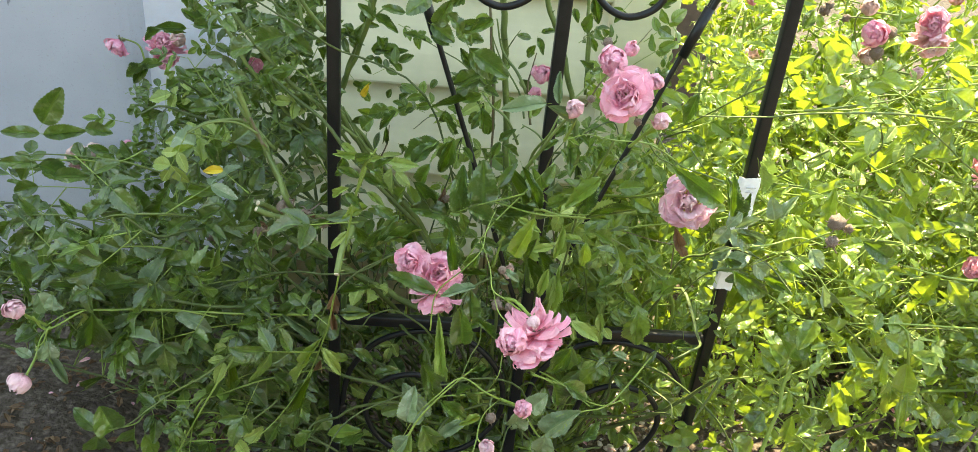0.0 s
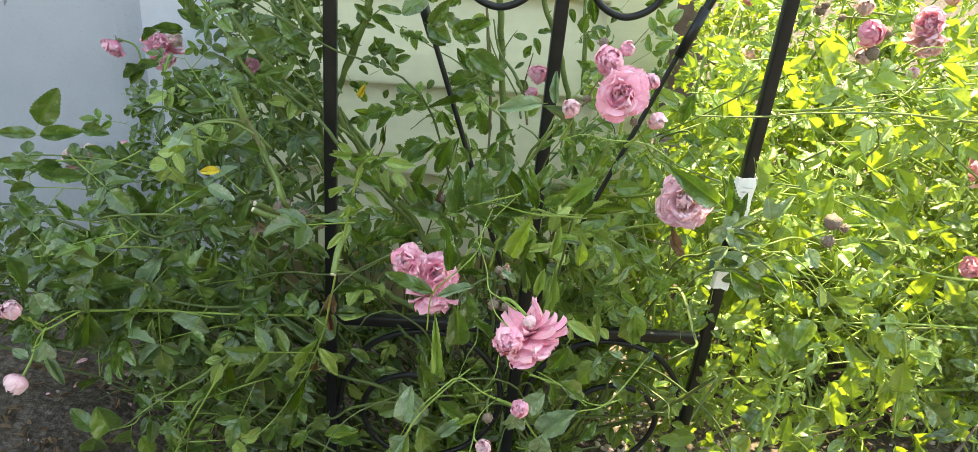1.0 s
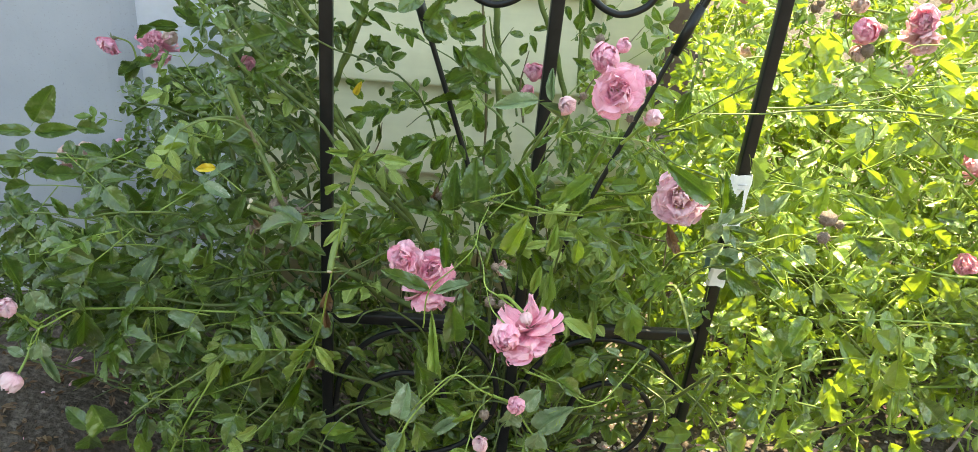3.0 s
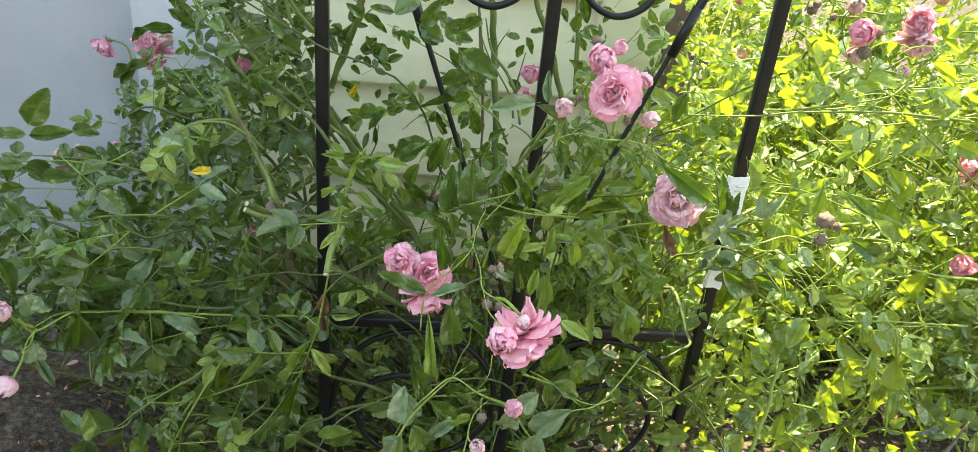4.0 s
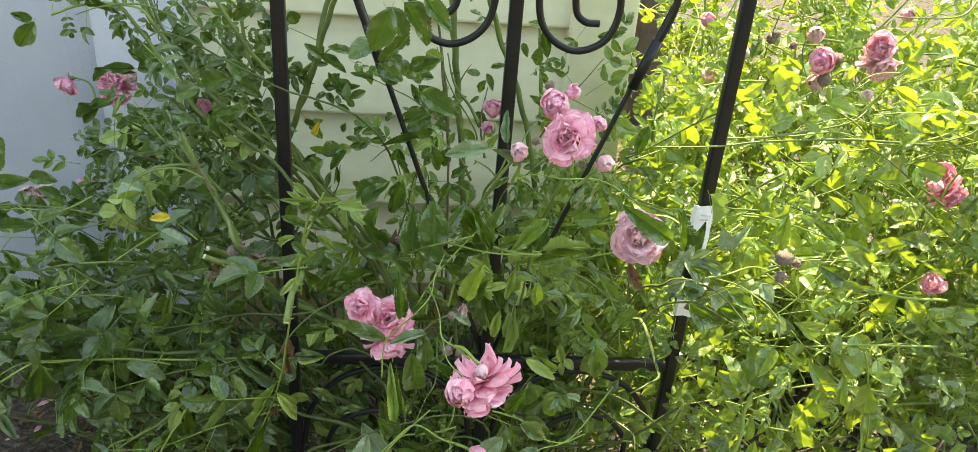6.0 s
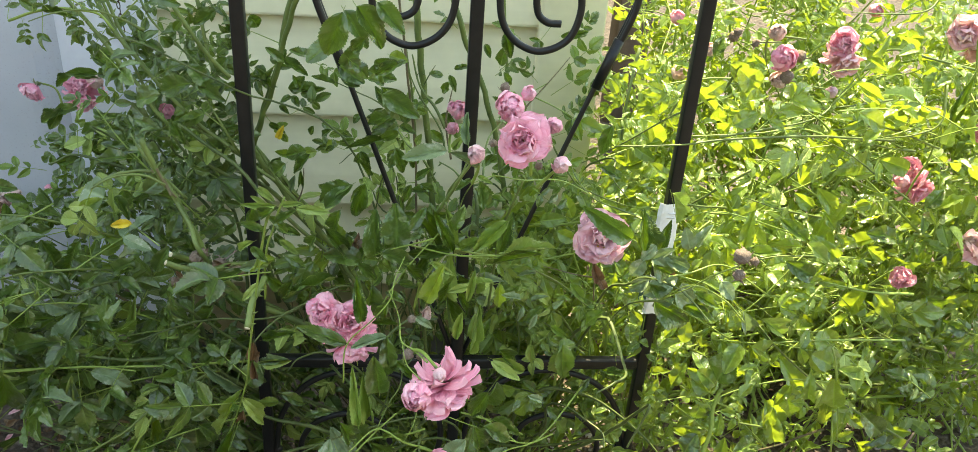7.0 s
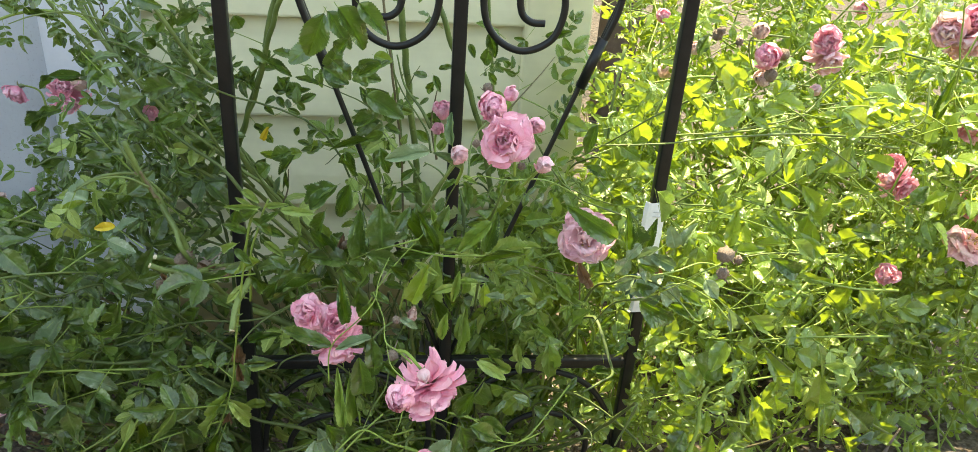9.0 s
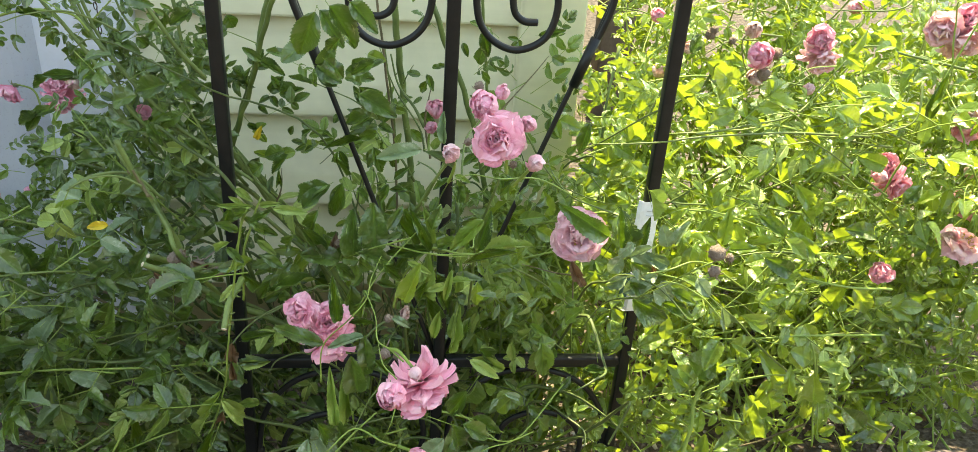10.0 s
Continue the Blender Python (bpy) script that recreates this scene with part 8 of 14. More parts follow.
leaf(shrub, (0.44, 0.151, 0.48), (0.401, 0.155, 0.503), (-0.43, -0.82, 0.38), 'light', 5)
leaf(shrub, (0.415, 0.185, 0.439), (0.439, 0.2, 0.489), (-0.13, -0.73, 0.67), 'light', 5)
leaf(shrub, (0.491, 0.138, 0.282), (0.561, 0.153, 0.221), (0.03, -0.8, 0.6), 'light', 0)
leaf(shrub, (0.449, 0.278, 0.441), (0.417, 0.271, 0.49), (-0.21, -0.72, 0.66), 'light', 1)
leaf(shrub, (0.451, 0.15, 0.296), (0.523, 0.168, 0.312), (-0.1, -0.92, 0.37), 'light', 3)
leaf(shrub, (0.487, 0.279, 0.438), (0.426, 0.27, 0.455), (0.23, -0.95, 0.22), 'light', 0)
leaf(shrub, (0.483, 0.22, 0.271), (0.428, 0.206, 0.24), (-0.28, -0.64, 0.72), 'light', 3)
leaf(shrub, (0.428, 0.253, 0.506), (0.46, 0.255, 0.537), (-0.58, -0.81, 0.14), 'light', 0)
leaf(shrub, (0.472, 0.208, 0.476), (0.475, 0.189, 0.524), (-0.35, -0.79, 0.5), 'light', 1)
leaf(climber, (0.322, 0.126, 0.366), (0.373, 0.135, 0.352), (-0.29, -0.74, 0.61), 'under', 4)
leaf(climber, (0.289, 0.052, 0.47), (0.27, 0.071, 0.414), (-0.33, -0.86, 0.38), 'light', 1)
leaf(climber, (0.347, 0.13, 0.331), (0.339, 0.114, 0.385), (-0.36, -0.42, 0.83), 'under', 2)
leaf(climber, (0.283, 0.094, 0.5), (0.322, 0.078, 0.492), (0.13, -0.73, 0.67), 'old', 4)
leaf(climber, (0.308, 0.051, 0.489), (0.262, 0.068, 0.484), (0.15, -0.69, 0.71), 'light', 4)
leaf(climber, (0.341, 0.057, 0.476), (0.302, 0.073, 0.483), (-0.56, -0.63, 0.54), 'old', 4)
leaf(climber, (0.312, 0.104, 0.331), (0.301, 0.116, 0.275), (-0.26, -0.26, 0.93), 'light', 1)
leaf(climber, (0.309, 0.069, 0.285), (0.273, 0.055, 0.32), (0.25, -0.16, 0.95), 'old', 3)
leaf(climber, (0.3, 0.114, 0.452), (0.322, 0.114, 0.482), (-0.18, -0.96, 0.2), 'old', 2)
leaf(climber, (0.391, 0.079, 0.326), (0.345, 0.078, 0.338), (0.03, -0.56, 0.82), 'light', 2)
leaf(climber, (0.387, 0.135, 0.325), (0.435, 0.139, 0.294), (-0.04, -0.29, 0.96), 'old', 1)
leaf(climber, (0.352, 0.081, 0.421), (0.391, 0.09, 0.421), (-0.01, -0.67, 0.74), 'under', 5)
leaf(climber, (0.341, 0.091, 0.376), (0.301, 0.1, 0.411), (0.19, -0.93, 0.3), 'light', 4)
leaf(climber, (0.287, 0.053, 0.501), (0.338, 0.053, 0.521), (-0.12, -0.9, 0.42), 'light', 5)
leaf(climber, (0.284, 0.149, 0.475), (0.231, 0.167, 0.483), (0.35, -0.59, 0.73), 'old', 3)
leaf(climber, (0.336, 0.15, 0.423), (0.324, 0.151, 0.369), (-0.28, -0.94, 0.2), 'old', 1)
leaf(climber, (0.278, 0.057, 0.506), (0.256, 0.048, 0.477), (-0.43, -0.49, 0.75), 'light', 4)
leaf(climber, (0.338, 0.088, 0.291), (0.334, 0.098, 0.238), (-0.38, -0.48, 0.79), 'under', 4)
leaf(climber, (0.288, 0.122, 0.416), (0.291, 0.127, 0.463), (-0.27, -0.62, 0.74), 'light', 4)
leaf(climber, (0.352, 0.103, 0.272), (0.306, 0.098, 0.286), (-0.07, -0.63, 0.77), 'light', 4)
leaf(climber, (0.316, 0.066, 0.412), (0.355, 0.049, 0.425), (-0.3, -0.86, 0.41), 'old', 1)
leaf(climber, (0.329, 0.06, 0.457), (0.307, 0.073, 0.403), (-0.02, -0.6, 0.8), 'light', 4)
leaf(climber, (0.352, 0.071, 0.44), (0.341, 0.07, 0.393), (-0.07, -0.92, 0.4), 'old', 1)
leaf(climber, (0.315, 0.105, 0.326), (0.29, 0.107, 0.384), (-0.71, -0.24, 0.66), 'light', 0)
leaf(climber, (0.314, 0.149, 0.284), (0.286, 0.134, 0.242), (-0.06, -0.48, 0.87), 'under', 3)
leaf(climber, (0.311, 0.14, 0.457), (0.369, 0.128, 0.463), (-0, -0.69, 0.72), 'old', 2)
leaf(climber, (0.338, 0.083, 0.274), (0.393, 0.086, 0.294), (-0.34, -0.47, 0.81), 'light', 2)
leaf(climber, (0.323, 0.11, 0.39), (0.338, 0.115, 0.328), (-0.32, -0.65, 0.69), 'old', 3)
leaf(climber, (0.39, 0.12, 0.382), (0.421, 0.128, 0.34), (-0.16, -0.88, 0.45), 'old', 5)
leaf(climber, (0.271, 0.056, 0.466), (0.285, 0.06, 0.425), (0.22, -0.66, 0.72), 'old', 4)
leaf(climber, (0.374, 0.142, 0.493), (0.426, 0.147, 0.515), (-0.42, -0.63, 0.66), 'light', 1)
leaf(climber, (0.353, 0.135, 0.354), (0.303, 0.137, 0.387), (0.19, -0.87, 0.46), 'under', 4)
leaf(climber, (0.291, 0.137, 0.48), (0.25, 0.122, 0.478), (-0.24, -0.91, 0.35), 'old', 4)
leaf(climber, (0.386, 0.06, 0.34), (0.43, 0.072, 0.354), (-0.49, -0.55, 0.68), 'under', 3)
leaf(climber, (0.299, 0.096, 0.277), (0.359, 0.095, 0.291), (0.18, -0.53, 0.83), 'old', 3)
leaf(climber, (0.398, 0.138, 0.391), (0.378, 0.15, 0.32), (0.35, -0.73, 0.59), 'light', 0)
leaf(climber, (0.366, 0.081, 0.514), (0.37, 0.078, 0.469), (0.34, -0.92, 0.19), 'under', 5)
leaf(climber, (0.287, 0.085, 0.4), (0.259, 0.101, 0.427), (-0.25, -0.79, 0.55), 'old', 3)
leaf(climber, (0.41, 0.142, 0.318), (0.39, 0.142, 0.274), (0.04, -0.83, 0.56), 'under', 2)
leaf(climber, (0.357, 0.084, 0.427), (0.391, 0.074, 0.417), (0.23, -0.68, 0.7), 'under', 4)
leaf(climber, (0.383, 0.147, 0.261), (0.412, 0.138, 0.225), (0.27, -0.94, 0.21), 'old', 3)
leaf(climber, (0.361, 0.107, 0.416), (0.376, 0.118, 0.345), (0.17, -0.9, 0.4), 'under', 4)
leaf(shrub, (0.441, 0.328, 0.043), (0.491, 0.327, -0.032), (-0.04, -0.71, 0.7), 'light', 1)
leaf(shrub, (0.43, 0.222, 0.351), (0.479, 0.238, 0.364), (0.01, -0.8, 0.6), 'light', 2)
leaf(shrub, (0.463, 0.339, -0.033), (0.513, 0.344, 0), (-0.35, -0.75, 0.56), 'light', 1)
leaf(shrub, (0.444, 0.333, 0.05), (0.492, 0.315, 0.029), (0.3, -0.54, 0.78), 'light', 4)
leaf(shrub, (0.462, 0.308, -0.1), (0.518, 0.312, -0.186), (0.19, -0.66, 0.73), 'light', 1)
leaf(shrub, (0.418, 0.284, 0.285), (0.398, 0.3, 0.206), (0.07, -0.92, 0.39), 'light', 5)
leaf(shrub, (0.415, 0.31, 0.249), (0.467, 0.322, 0.231), (-0.13, -0.45, 0.88), 'light', 5)
leaf(shrub, (0.391, 0.239, 0.186), (0.351, 0.234, 0.173), (-0.17, -0.71, 0.68), 'light', 0)
leaf(shrub, (0.473, 0.333, -0.008), (0.502, 0.341, -0.11), (-0.36, -0.74, 0.57), 'light', 2)
leaf(shrub, (0.403, 0.227, -0.003), (0.443, 0.218, 0.052), (0.02, -0.49, 0.87), 'old', 5)
leaf(shrub, (0.393, 0.223, 0.079), (0.46, 0.228, 0.042), (0.15, -0.51, 0.85), 'light', 5)
leaf(shrub, (0.463, 0.266, 0.203), (0.414, 0.263, 0.237), (0.14, -0.73, 0.66), 'light', 3)
leaf(shrub, (0.451, 0.321, -0.074), (0.497, 0.311, -0.119), (-0.43, -0.52, 0.73), 'light', 3)
leaf(shrub, (0.415, 0.332, 0.272), (0.456, 0.328, 0.319), (0.26, -0.86, 0.45), 'old', 4)
leaf(shrub, (0.448, 0.318, 0.26), (0.493, 0.319, 0.266), (-0.32, -0.62, 0.72), 'light', 0)
leaf(shrub, (0.465, 0.277, 0.169), (0.431, 0.283, 0.135), (-0.7, -0.37, 0.61), 'light', 1)
leaf(shrub, (0.486, 0.333, -0.031), (0.515, 0.331, 0.013), (0.14, -0.81, 0.57), 'light', 1)
leaf(shrub, (0.457, 0.23, 0.181), (0.513, 0.213, 0.148), (-0.1, -0.85, 0.52), 'light', 4)
leaf(shrub, (0.452, 0.223, 0.027), (0.413, 0.235, 0.082), (-0.17, -0.63, 0.76), 'old', 1)
leaf(shrub, (0.449, 0.259, -0.038), (0.399, 0.265, -0.014), (-0.48, -0.7, 0.53), 'old', 4)
leaf(shrub, (0.508, 0.302, -0.007), (0.463, 0.315, 0.015), (0.16, -0.73, 0.67), 'light', 0)
leaf(shrub, (0.465, 0.277, 0.242), (0.527, 0.266, 0.245), (0.06, -0.81, 0.58), 'old', 5)
leaf(shrub, (0.471, 0.291, 0.198), (0.434, 0.276, 0.177), (-0.48, -0.84, 0.27), 'old', 5)
leaf(shrub, (0.465, 0.285, 0.143), (0.419, 0.269, 0.21), (0.04, -0.5, 0.87), 'old', 2)
leaf(shrub, (0.465, 0.31, 0.152), (0.413, 0.312, 0.17), (-0.26, -0.53, 0.81), 'old', 0)
leaf(shrub, (0.492, 0.256, -0.005), (0.426, 0.245, -0.007), (-0.21, -0.56, 0.8), 'old', 5)
leaf(shrub, (0.399, 0.286, 0.146), (0.339, 0.296, 0.116), (-0.33, -0.56, 0.76), 'light', 3)
leaf(shrub, (0.415, 0.232, 0.31), (0.408, 0.233, 0.261), (-0.47, -0.33, 0.82), 'old', 2)
leaf(shrub, (0.405, 0.248, 0.137), (0.428, 0.265, 0.041), (-0.56, -0.76, 0.34), 'old', 4)
leaf(shrub, (0.431, 0.329, 0.165), (0.474, 0.336, 0.218), (-0.04, -0.85, 0.53), 'light', 5)
leaf(shrub, (0.443, 0.307, 0.215), (0.379, 0.324, 0.204), (0.3, -0.64, 0.71), 'old', 3)
leaf(shrub, (0.481, 0.283, -0.082), (0.421, 0.282, -0.074), (-0.26, -0.64, 0.73), 'light', 2)
leaf(shrub, (0.462, 0.316, 0.268), (0.432, 0.315, 0.229), (-0.45, -0.55, 0.7), 'light', 4)
leaf(shrub, (0.46, 0.261, -0.084), (0.435, 0.253, 0.002), (-0.46, -0.5, 0.73), 'light', 3)
leaf(shrub, (0.493, 0.338, 0.018), (0.519, 0.333, -0.044), (0.28, -0.43, 0.86), 'light', 4)
leaf(shrub, (0.484, 0.248, 0.2), (0.439, 0.246, 0.262), (0.03, -0.36, 0.93), 'light', 3)
leaf(shrub, (0.485, 0.336, 0.259), (0.543, 0.348, 0.218), (-0.3, -0.61, 0.73), 'old', 2)
leaf(shrub, (0.439, 0.224, 0.233), (0.41, 0.208, 0.291), (0, -0.87, 0.5), 'light', 0)
leaf(shrub, (0.493, 0.259, -0.021), (0.516, 0.246, 0.059), (-0.86, -0.27, 0.43), 'light', 5)
leaf(shrub, (0.416, 0.266, 0.094), (0.352, 0.272, 0.115), (-0.5, -0.53, 0.68), 'light', 1)
leaf(shrub, (0.471, 0.305, 0.193), (0.433, 0.322, 0.202), (-0.58, -0.76, 0.29), 'light', 3)
leaf(shrub, (0.463, 0.297, 0.11), (0.398, 0.317, 0.124), (0.09, -0.97, 0.24), 'old', 1)
leaf(climber, (-0.131, 0.12, 0.534), (-0.097, 0.138, 0.502), (0.02, -0.99, 0.17), 'leaf', 0)
leaf(climber, (-0.182, 0.219, 0.488), (-0.205, 0.229, 0.445), (0.41, -0.7, 0.58), 'leaf', 2)
leaf(climber, (-0.073, 0.096, 0.558), (-0.044, 0.108, 0.516), (-0.09, -0.93, 0.37), 'leaf', 2)
leaf(climber, (-0.06, 0.107, 0.446), (-0.091, 0.11, 0.46), (-0.28, -0.87, 0.41), 'leaf', 3)
leaf(climber, (-0.032, 0.095, 0.432), (-0.008, 0.106, 0.377), (-0.02, -0.53, 0.85), 'leaf', 3)
leaf(climber, (-0.045, 0.104, 0.509), (-0.071, 0.09, 0.533), (0.22, -0.83, 0.51), 'leaf', 4)
leaf(climber, (-0.178, 0.072, 0.455), (-0.206, 0.056, 0.439), (0.7, -0.65, 0.28), 'leaf', 3)
leaf(climber, (-0.048, 0.065, 0.531), (-0.08, 0.05, 0.557), (0.55, -0.76, 0.33), 'leaf', 0)
leaf(climber, (-0.195, 0.187, 0.515), (-0.235, 0.178, 0.524), (0.37, -0.71, 0.6), 'leaf', 0)
leaf(climber, (-0.09, 0.1, 0.441), (-0.106, 0.105, 0.483), (0.09, -0.86, 0.51), 'leaf', 5)
leaf(climber, (-0.076, 0.089, 0.527), (-0.115, 0.098, 0.559), (0.45, -0.52, 0.73), 'leaf', 4)
leaf(climber, (-0.13, 0.05, 0.539), (-0.126, 0.064, 0.498), (0.37, -0.81, 0.46), 'leaf', 0)
leaf(climber, (-0.102, 0.038, 0.499), (-0.15, 0.037, 0.491), (0.37, -0.37, 0.85), 'leaf', 5)
leaf(climber, (-0.046, 0.119, 0.599), (-0.079, 0.121, 0.623), (0.41, -0.76, 0.51), 'leaf', 0)
leaf(climber, (-0.05, 0.065, 0.545), (-0.046, 0.07, 0.508), (0.27, -0.91, 0.32), 'leaf', 2)
leaf(climber, (-0.116, 0.062, 0.549), (-0.069, 0.056, 0.565), (-0.12, -0.68, 0.73), 'leaf', 5)
leaf(climber, (-0.051, 0.06, 0.492), (-0.078, 0.07, 0.459), (0.2, -0.86, 0.47), 'leaf', 4)
leaf(climber, (-0.105, 0.091, 0.57), (-0.096, 0.081, 0.608), (-0.1, -0.55, 0.83), 'leaf', 1)
leaf(climber, (-0.149, 0.054, 0.546), (-0.107, 0.042, 0.562), (0.24, -0.46, 0.85), 'leaf', 2)
leaf(climber, (-0.031, 0.06, 0.565), (-0.008, 0.049, 0.617), (-0.11, -0.75, 0.65), 'leaf', 5)
leaf(climber, (-0.057, 0.088, 0.582), (-0.093, 0.075, 0.585), (0.4, -0.52, 0.76), 'leaf', 5)
leaf(climber, (-0.182, 0.180, 0.422), (-0.173, 0.181, 0.469), (-0.05, -0.78, 0.62), 'leaf', 4)
leaf(climber, (-0.234, 0.199, 0.442), (-0.211, 0.214, 0.480), (0.44, -0.75, 0.49), 'leaf', 1)
leaf(climber, (-0.121, 0.112, 0.454), (-0.083, 0.132, 0.435), (0.02, -0.57, 0.82), 'leaf', 2)
leaf(climber, (-0.195, 0.079, 0.433), (-0.197, 0.086, 0.47), (-0.03, -0.36, 0.93), 'leaf', 4)
leaf(climber, (-0.215, 0.197, 0.402), (-0.188, 0.210, 0.445), (-0.26, -0.38, 0.89), 'leaf', 1)
leaf(climber, (-0.12, 0.055, 0.538), (-0.125, 0.04, 0.487), (0.38, -0.58, 0.72), 'leaf', 1)
leaf(climber, (-0.055, 0.036, 0.564), (-0.029, 0.051, 0.587), (0.23, -0.69, 0.69), 'leaf', 5)
leaf(climber, (-0.175, 0.171, 0.487), (-0.221, 0.156, 0.478), (-0.07, -0.66, 0.74), 'leaf', 2)
leaf(climber, (-0.056, 0.045, 0.54), (-0.015, 0.036, 0.549), (0.16, -0.98, 0.12), 'leaf', 2)
leaf(climber, (-0.02, 0.042, 0.54), (-0.063, 0.053, 0.497), (-0.23, -0.39, 0.89), 'leaf', 3)
leaf(climber, (-0.027, 0.114, 0.602), (-0.004, 0.129, 0.562), (-0.26, -0.81, 0.53), 'leaf', 4)
leaf(climber, (-0.014, 0.057, 0.589), (0.019, 0.073, 0.591), (0.32, -0.65, 0.68), 'leaf', 3)
leaf(climber, (-0.018, 0.057, 0.615), (-0.019, 0.05, 0.655), (0.34, -0.65, 0.68), 'leaf', 4)
leaf(climber, (-0.204, 0.116, 0.45), (-0.179, 0.114, 0.414), (0.2, -0.45, 0.87), 'leaf', 0)
leaf(climber, (-0.011, 0.036, 0.535), (-0.036, 0.049, 0.576), (0.04, -0.58, 0.81), 'leaf', 3)
leaf(climber, (-0.066, 0.103, 0.579), (-0.024, 0.097, 0.592), (-0.14, -0.74, 0.65), 'old', 1)
leaf(climber, (-0.034, 0.087, 0.593), (-0.037, 0.099, 0.625), (0.48, -0.51, 0.72), 'leaf', 3)
leaf(climber, (-0.103, 0.111, 0.567), (-0.118, 0.123, 0.599), (0.24, -0.56, 0.79), 'old', 3)
leaf(climber, (-0.126, 0.118, 0.43), (-0.151, 0.125, 0.37), (-0.01, -0.62, 0.79), 'leaf', 0)
leaf(climber, (-0.171, 0.180, 0.461), (-0.210, 0.167, 0.430), (0.85, -0.36, 0.38), 'leaf', 4)
leaf(climber, (-0.102, 0.119, 0.513), (-0.094, 0.126, 0.555), (0.46, -0.8, 0.38), 'leaf', 5)
leaf(climber, (-0.089, 0.054, 0.608), (-0.046, 0.053, 0.585), (-0.2, -0.79, 0.58), 'leaf', 0)
leaf(climber, (-0.08, 0.118, 0.533), (-0.084, 0.109, 0.489), (0.58, -0.27, 0.77), 'leaf', 2)
leaf(climber, (-0.021, 0.049, 0.501), (-0.041, 0.033, 0.48), (0.28, -0.95, 0.12), 'leaf', 0)
leaf(climber, (-0.073, 0.042, 0.606), (-0.117, 0.059, 0.59), (0.42, -0.9, 0.15), 'leaf', 2)
leaf(climber, (-0.260, 0.220, 0.400), (-0.219, 0.234, 0.417), (0.54, -0.67, 0.51), 'leaf', 2)
leaf(climber, (-0.123, 0.091, 0.574), (-0.094, 0.106, 0.559), (-0.11, -0.81, 0.58), 'leaf', 2)
leaf(climber, (-0.121, 0.031, 0.521), (-0.086, 0.022, 0.494), (0.53, -0.47, 0.7), 'leaf', 4)
leaf(climber, (-0.116, 0.068, 0.497), (-0.149, 0.07, 0.528), (-0.25, -0.71, 0.66), 'leaf', 5)
leaf(climber, (-0.213, 0.186, 0.486), (-0.272, 0.197, 0.460), (0.21, -0.84, 0.5), 'leaf', 0)
leaf(climber, (-0.094, 0.03, 0.546), (-0.128, 0.039, 0.506), (0.53, -0.38, 0.76), 'leaf', 2)
leaf(climber, (-0.094, 0.045, 0.484), (-0.045, 0.051, 0.499), (0.1, -0.86, 0.51), 'leaf', 0)
leaf(climber, (-0.067, 0.07, 0.458), (-0.115, 0.068, 0.443), (0.34, -0.35, 0.87), 'leaf', 3)
leaf(climber, (-0.121, 0.05, 0.518), (-0.099, 0.07, 0.471), (0.32, -0.89, 0.33), 'leaf', 2)
leaf(climber, (-0.094, 0.107, 0.583), (-0.127, 0.1, 0.584), (0.44, -0.82, 0.36), 'leaf', 4)
leaf(climber, (-0.068, 0.102, 0.472), (-0.109, 0.112, 0.428), (0.48, -0.28, 0.83), 'leaf', 0)
leaf(shrub, (0.97, 0.152, 0.137), (1.007, 0.139, 0.188), (-0.75, -0.39, 0.53), 'light', 4)
leaf(shrub, (1.037, 0.244, 0.169), (0.99, 0.242, 0.239), (-0.37, -0.87, 0.34), 'old', 4)
leaf(shrub, (0.81, 0.161, 0.258), (0.819, 0.152, 0.305), (-0.58, -0.39, 0.71), 'leaf', 2)
leaf(shrub, (1.04, 0.201, -0.004), (1.055, 0.215, 0.069), (-0.67, -0.69, 0.27), 'light', 0)
leaf(shrub, (0.906, 0.199, 0.123), (0.989, 0.208, 0.066), (-0.3, -0.06, 0.95), 'leaf', 4)
leaf(shrub, (0.864, 0.032, 0.311), (0.793, 0.016, 0.334), (-0.37, -0.88, 0.3), 'leaf', 4)
leaf(shrub, (0.77, 0.034, 0.293), (0.8, 0.022, 0.339), (-0.11, -0.86, 0.5), 'leaf', 4)
leaf(shrub, (1.043, 0.191, 0.057), (1.111, 0.201, 0.053), (-0.59, -0.66, 0.46), 'light', 0)
leaf(shrub, (0.755, 0.034, 0.348), (0.741, 0.032, 0.287), (-0.44, -0.63, 0.64), 'leaf', 4)
leaf(shrub, (1.047, 0.201, -0.015), (1.024, 0.218, -0.103), (-0.53, -0.53, 0.66), 'light', 2)
leaf(shrub, (0.902, 0.114, 0.344), (0.884, 0.105, 0.304), (-0.58, -0.42, 0.69), 'light', 5)
leaf(shrub, (1.009, 0.161, 0.158), (1.082, 0.158, 0.159), (-0.61, -0.63, 0.48), 'light', 3)
leaf(shrub, (0.746, 0.079, 0.31), (0.806, 0.096, 0.319), (-0.77, -0.15, 0.62), 'light', 1)
leaf(shrub, (0.802, 0.083, 0.335), (0.839, 0.096, 0.369), (0.03, -0.54, 0.84), 'light', 0)
leaf(shrub, (0.902, 0.206, 0.052), (0.935, 0.194, -0.035), (-0.5, -0.53, 0.69), 'old', 2)
leaf(shrub, (0.937, 0.109, 0.047), (0.877, 0.101, 0.12), (-0.4, -0.29, 0.87), 'old', 0)
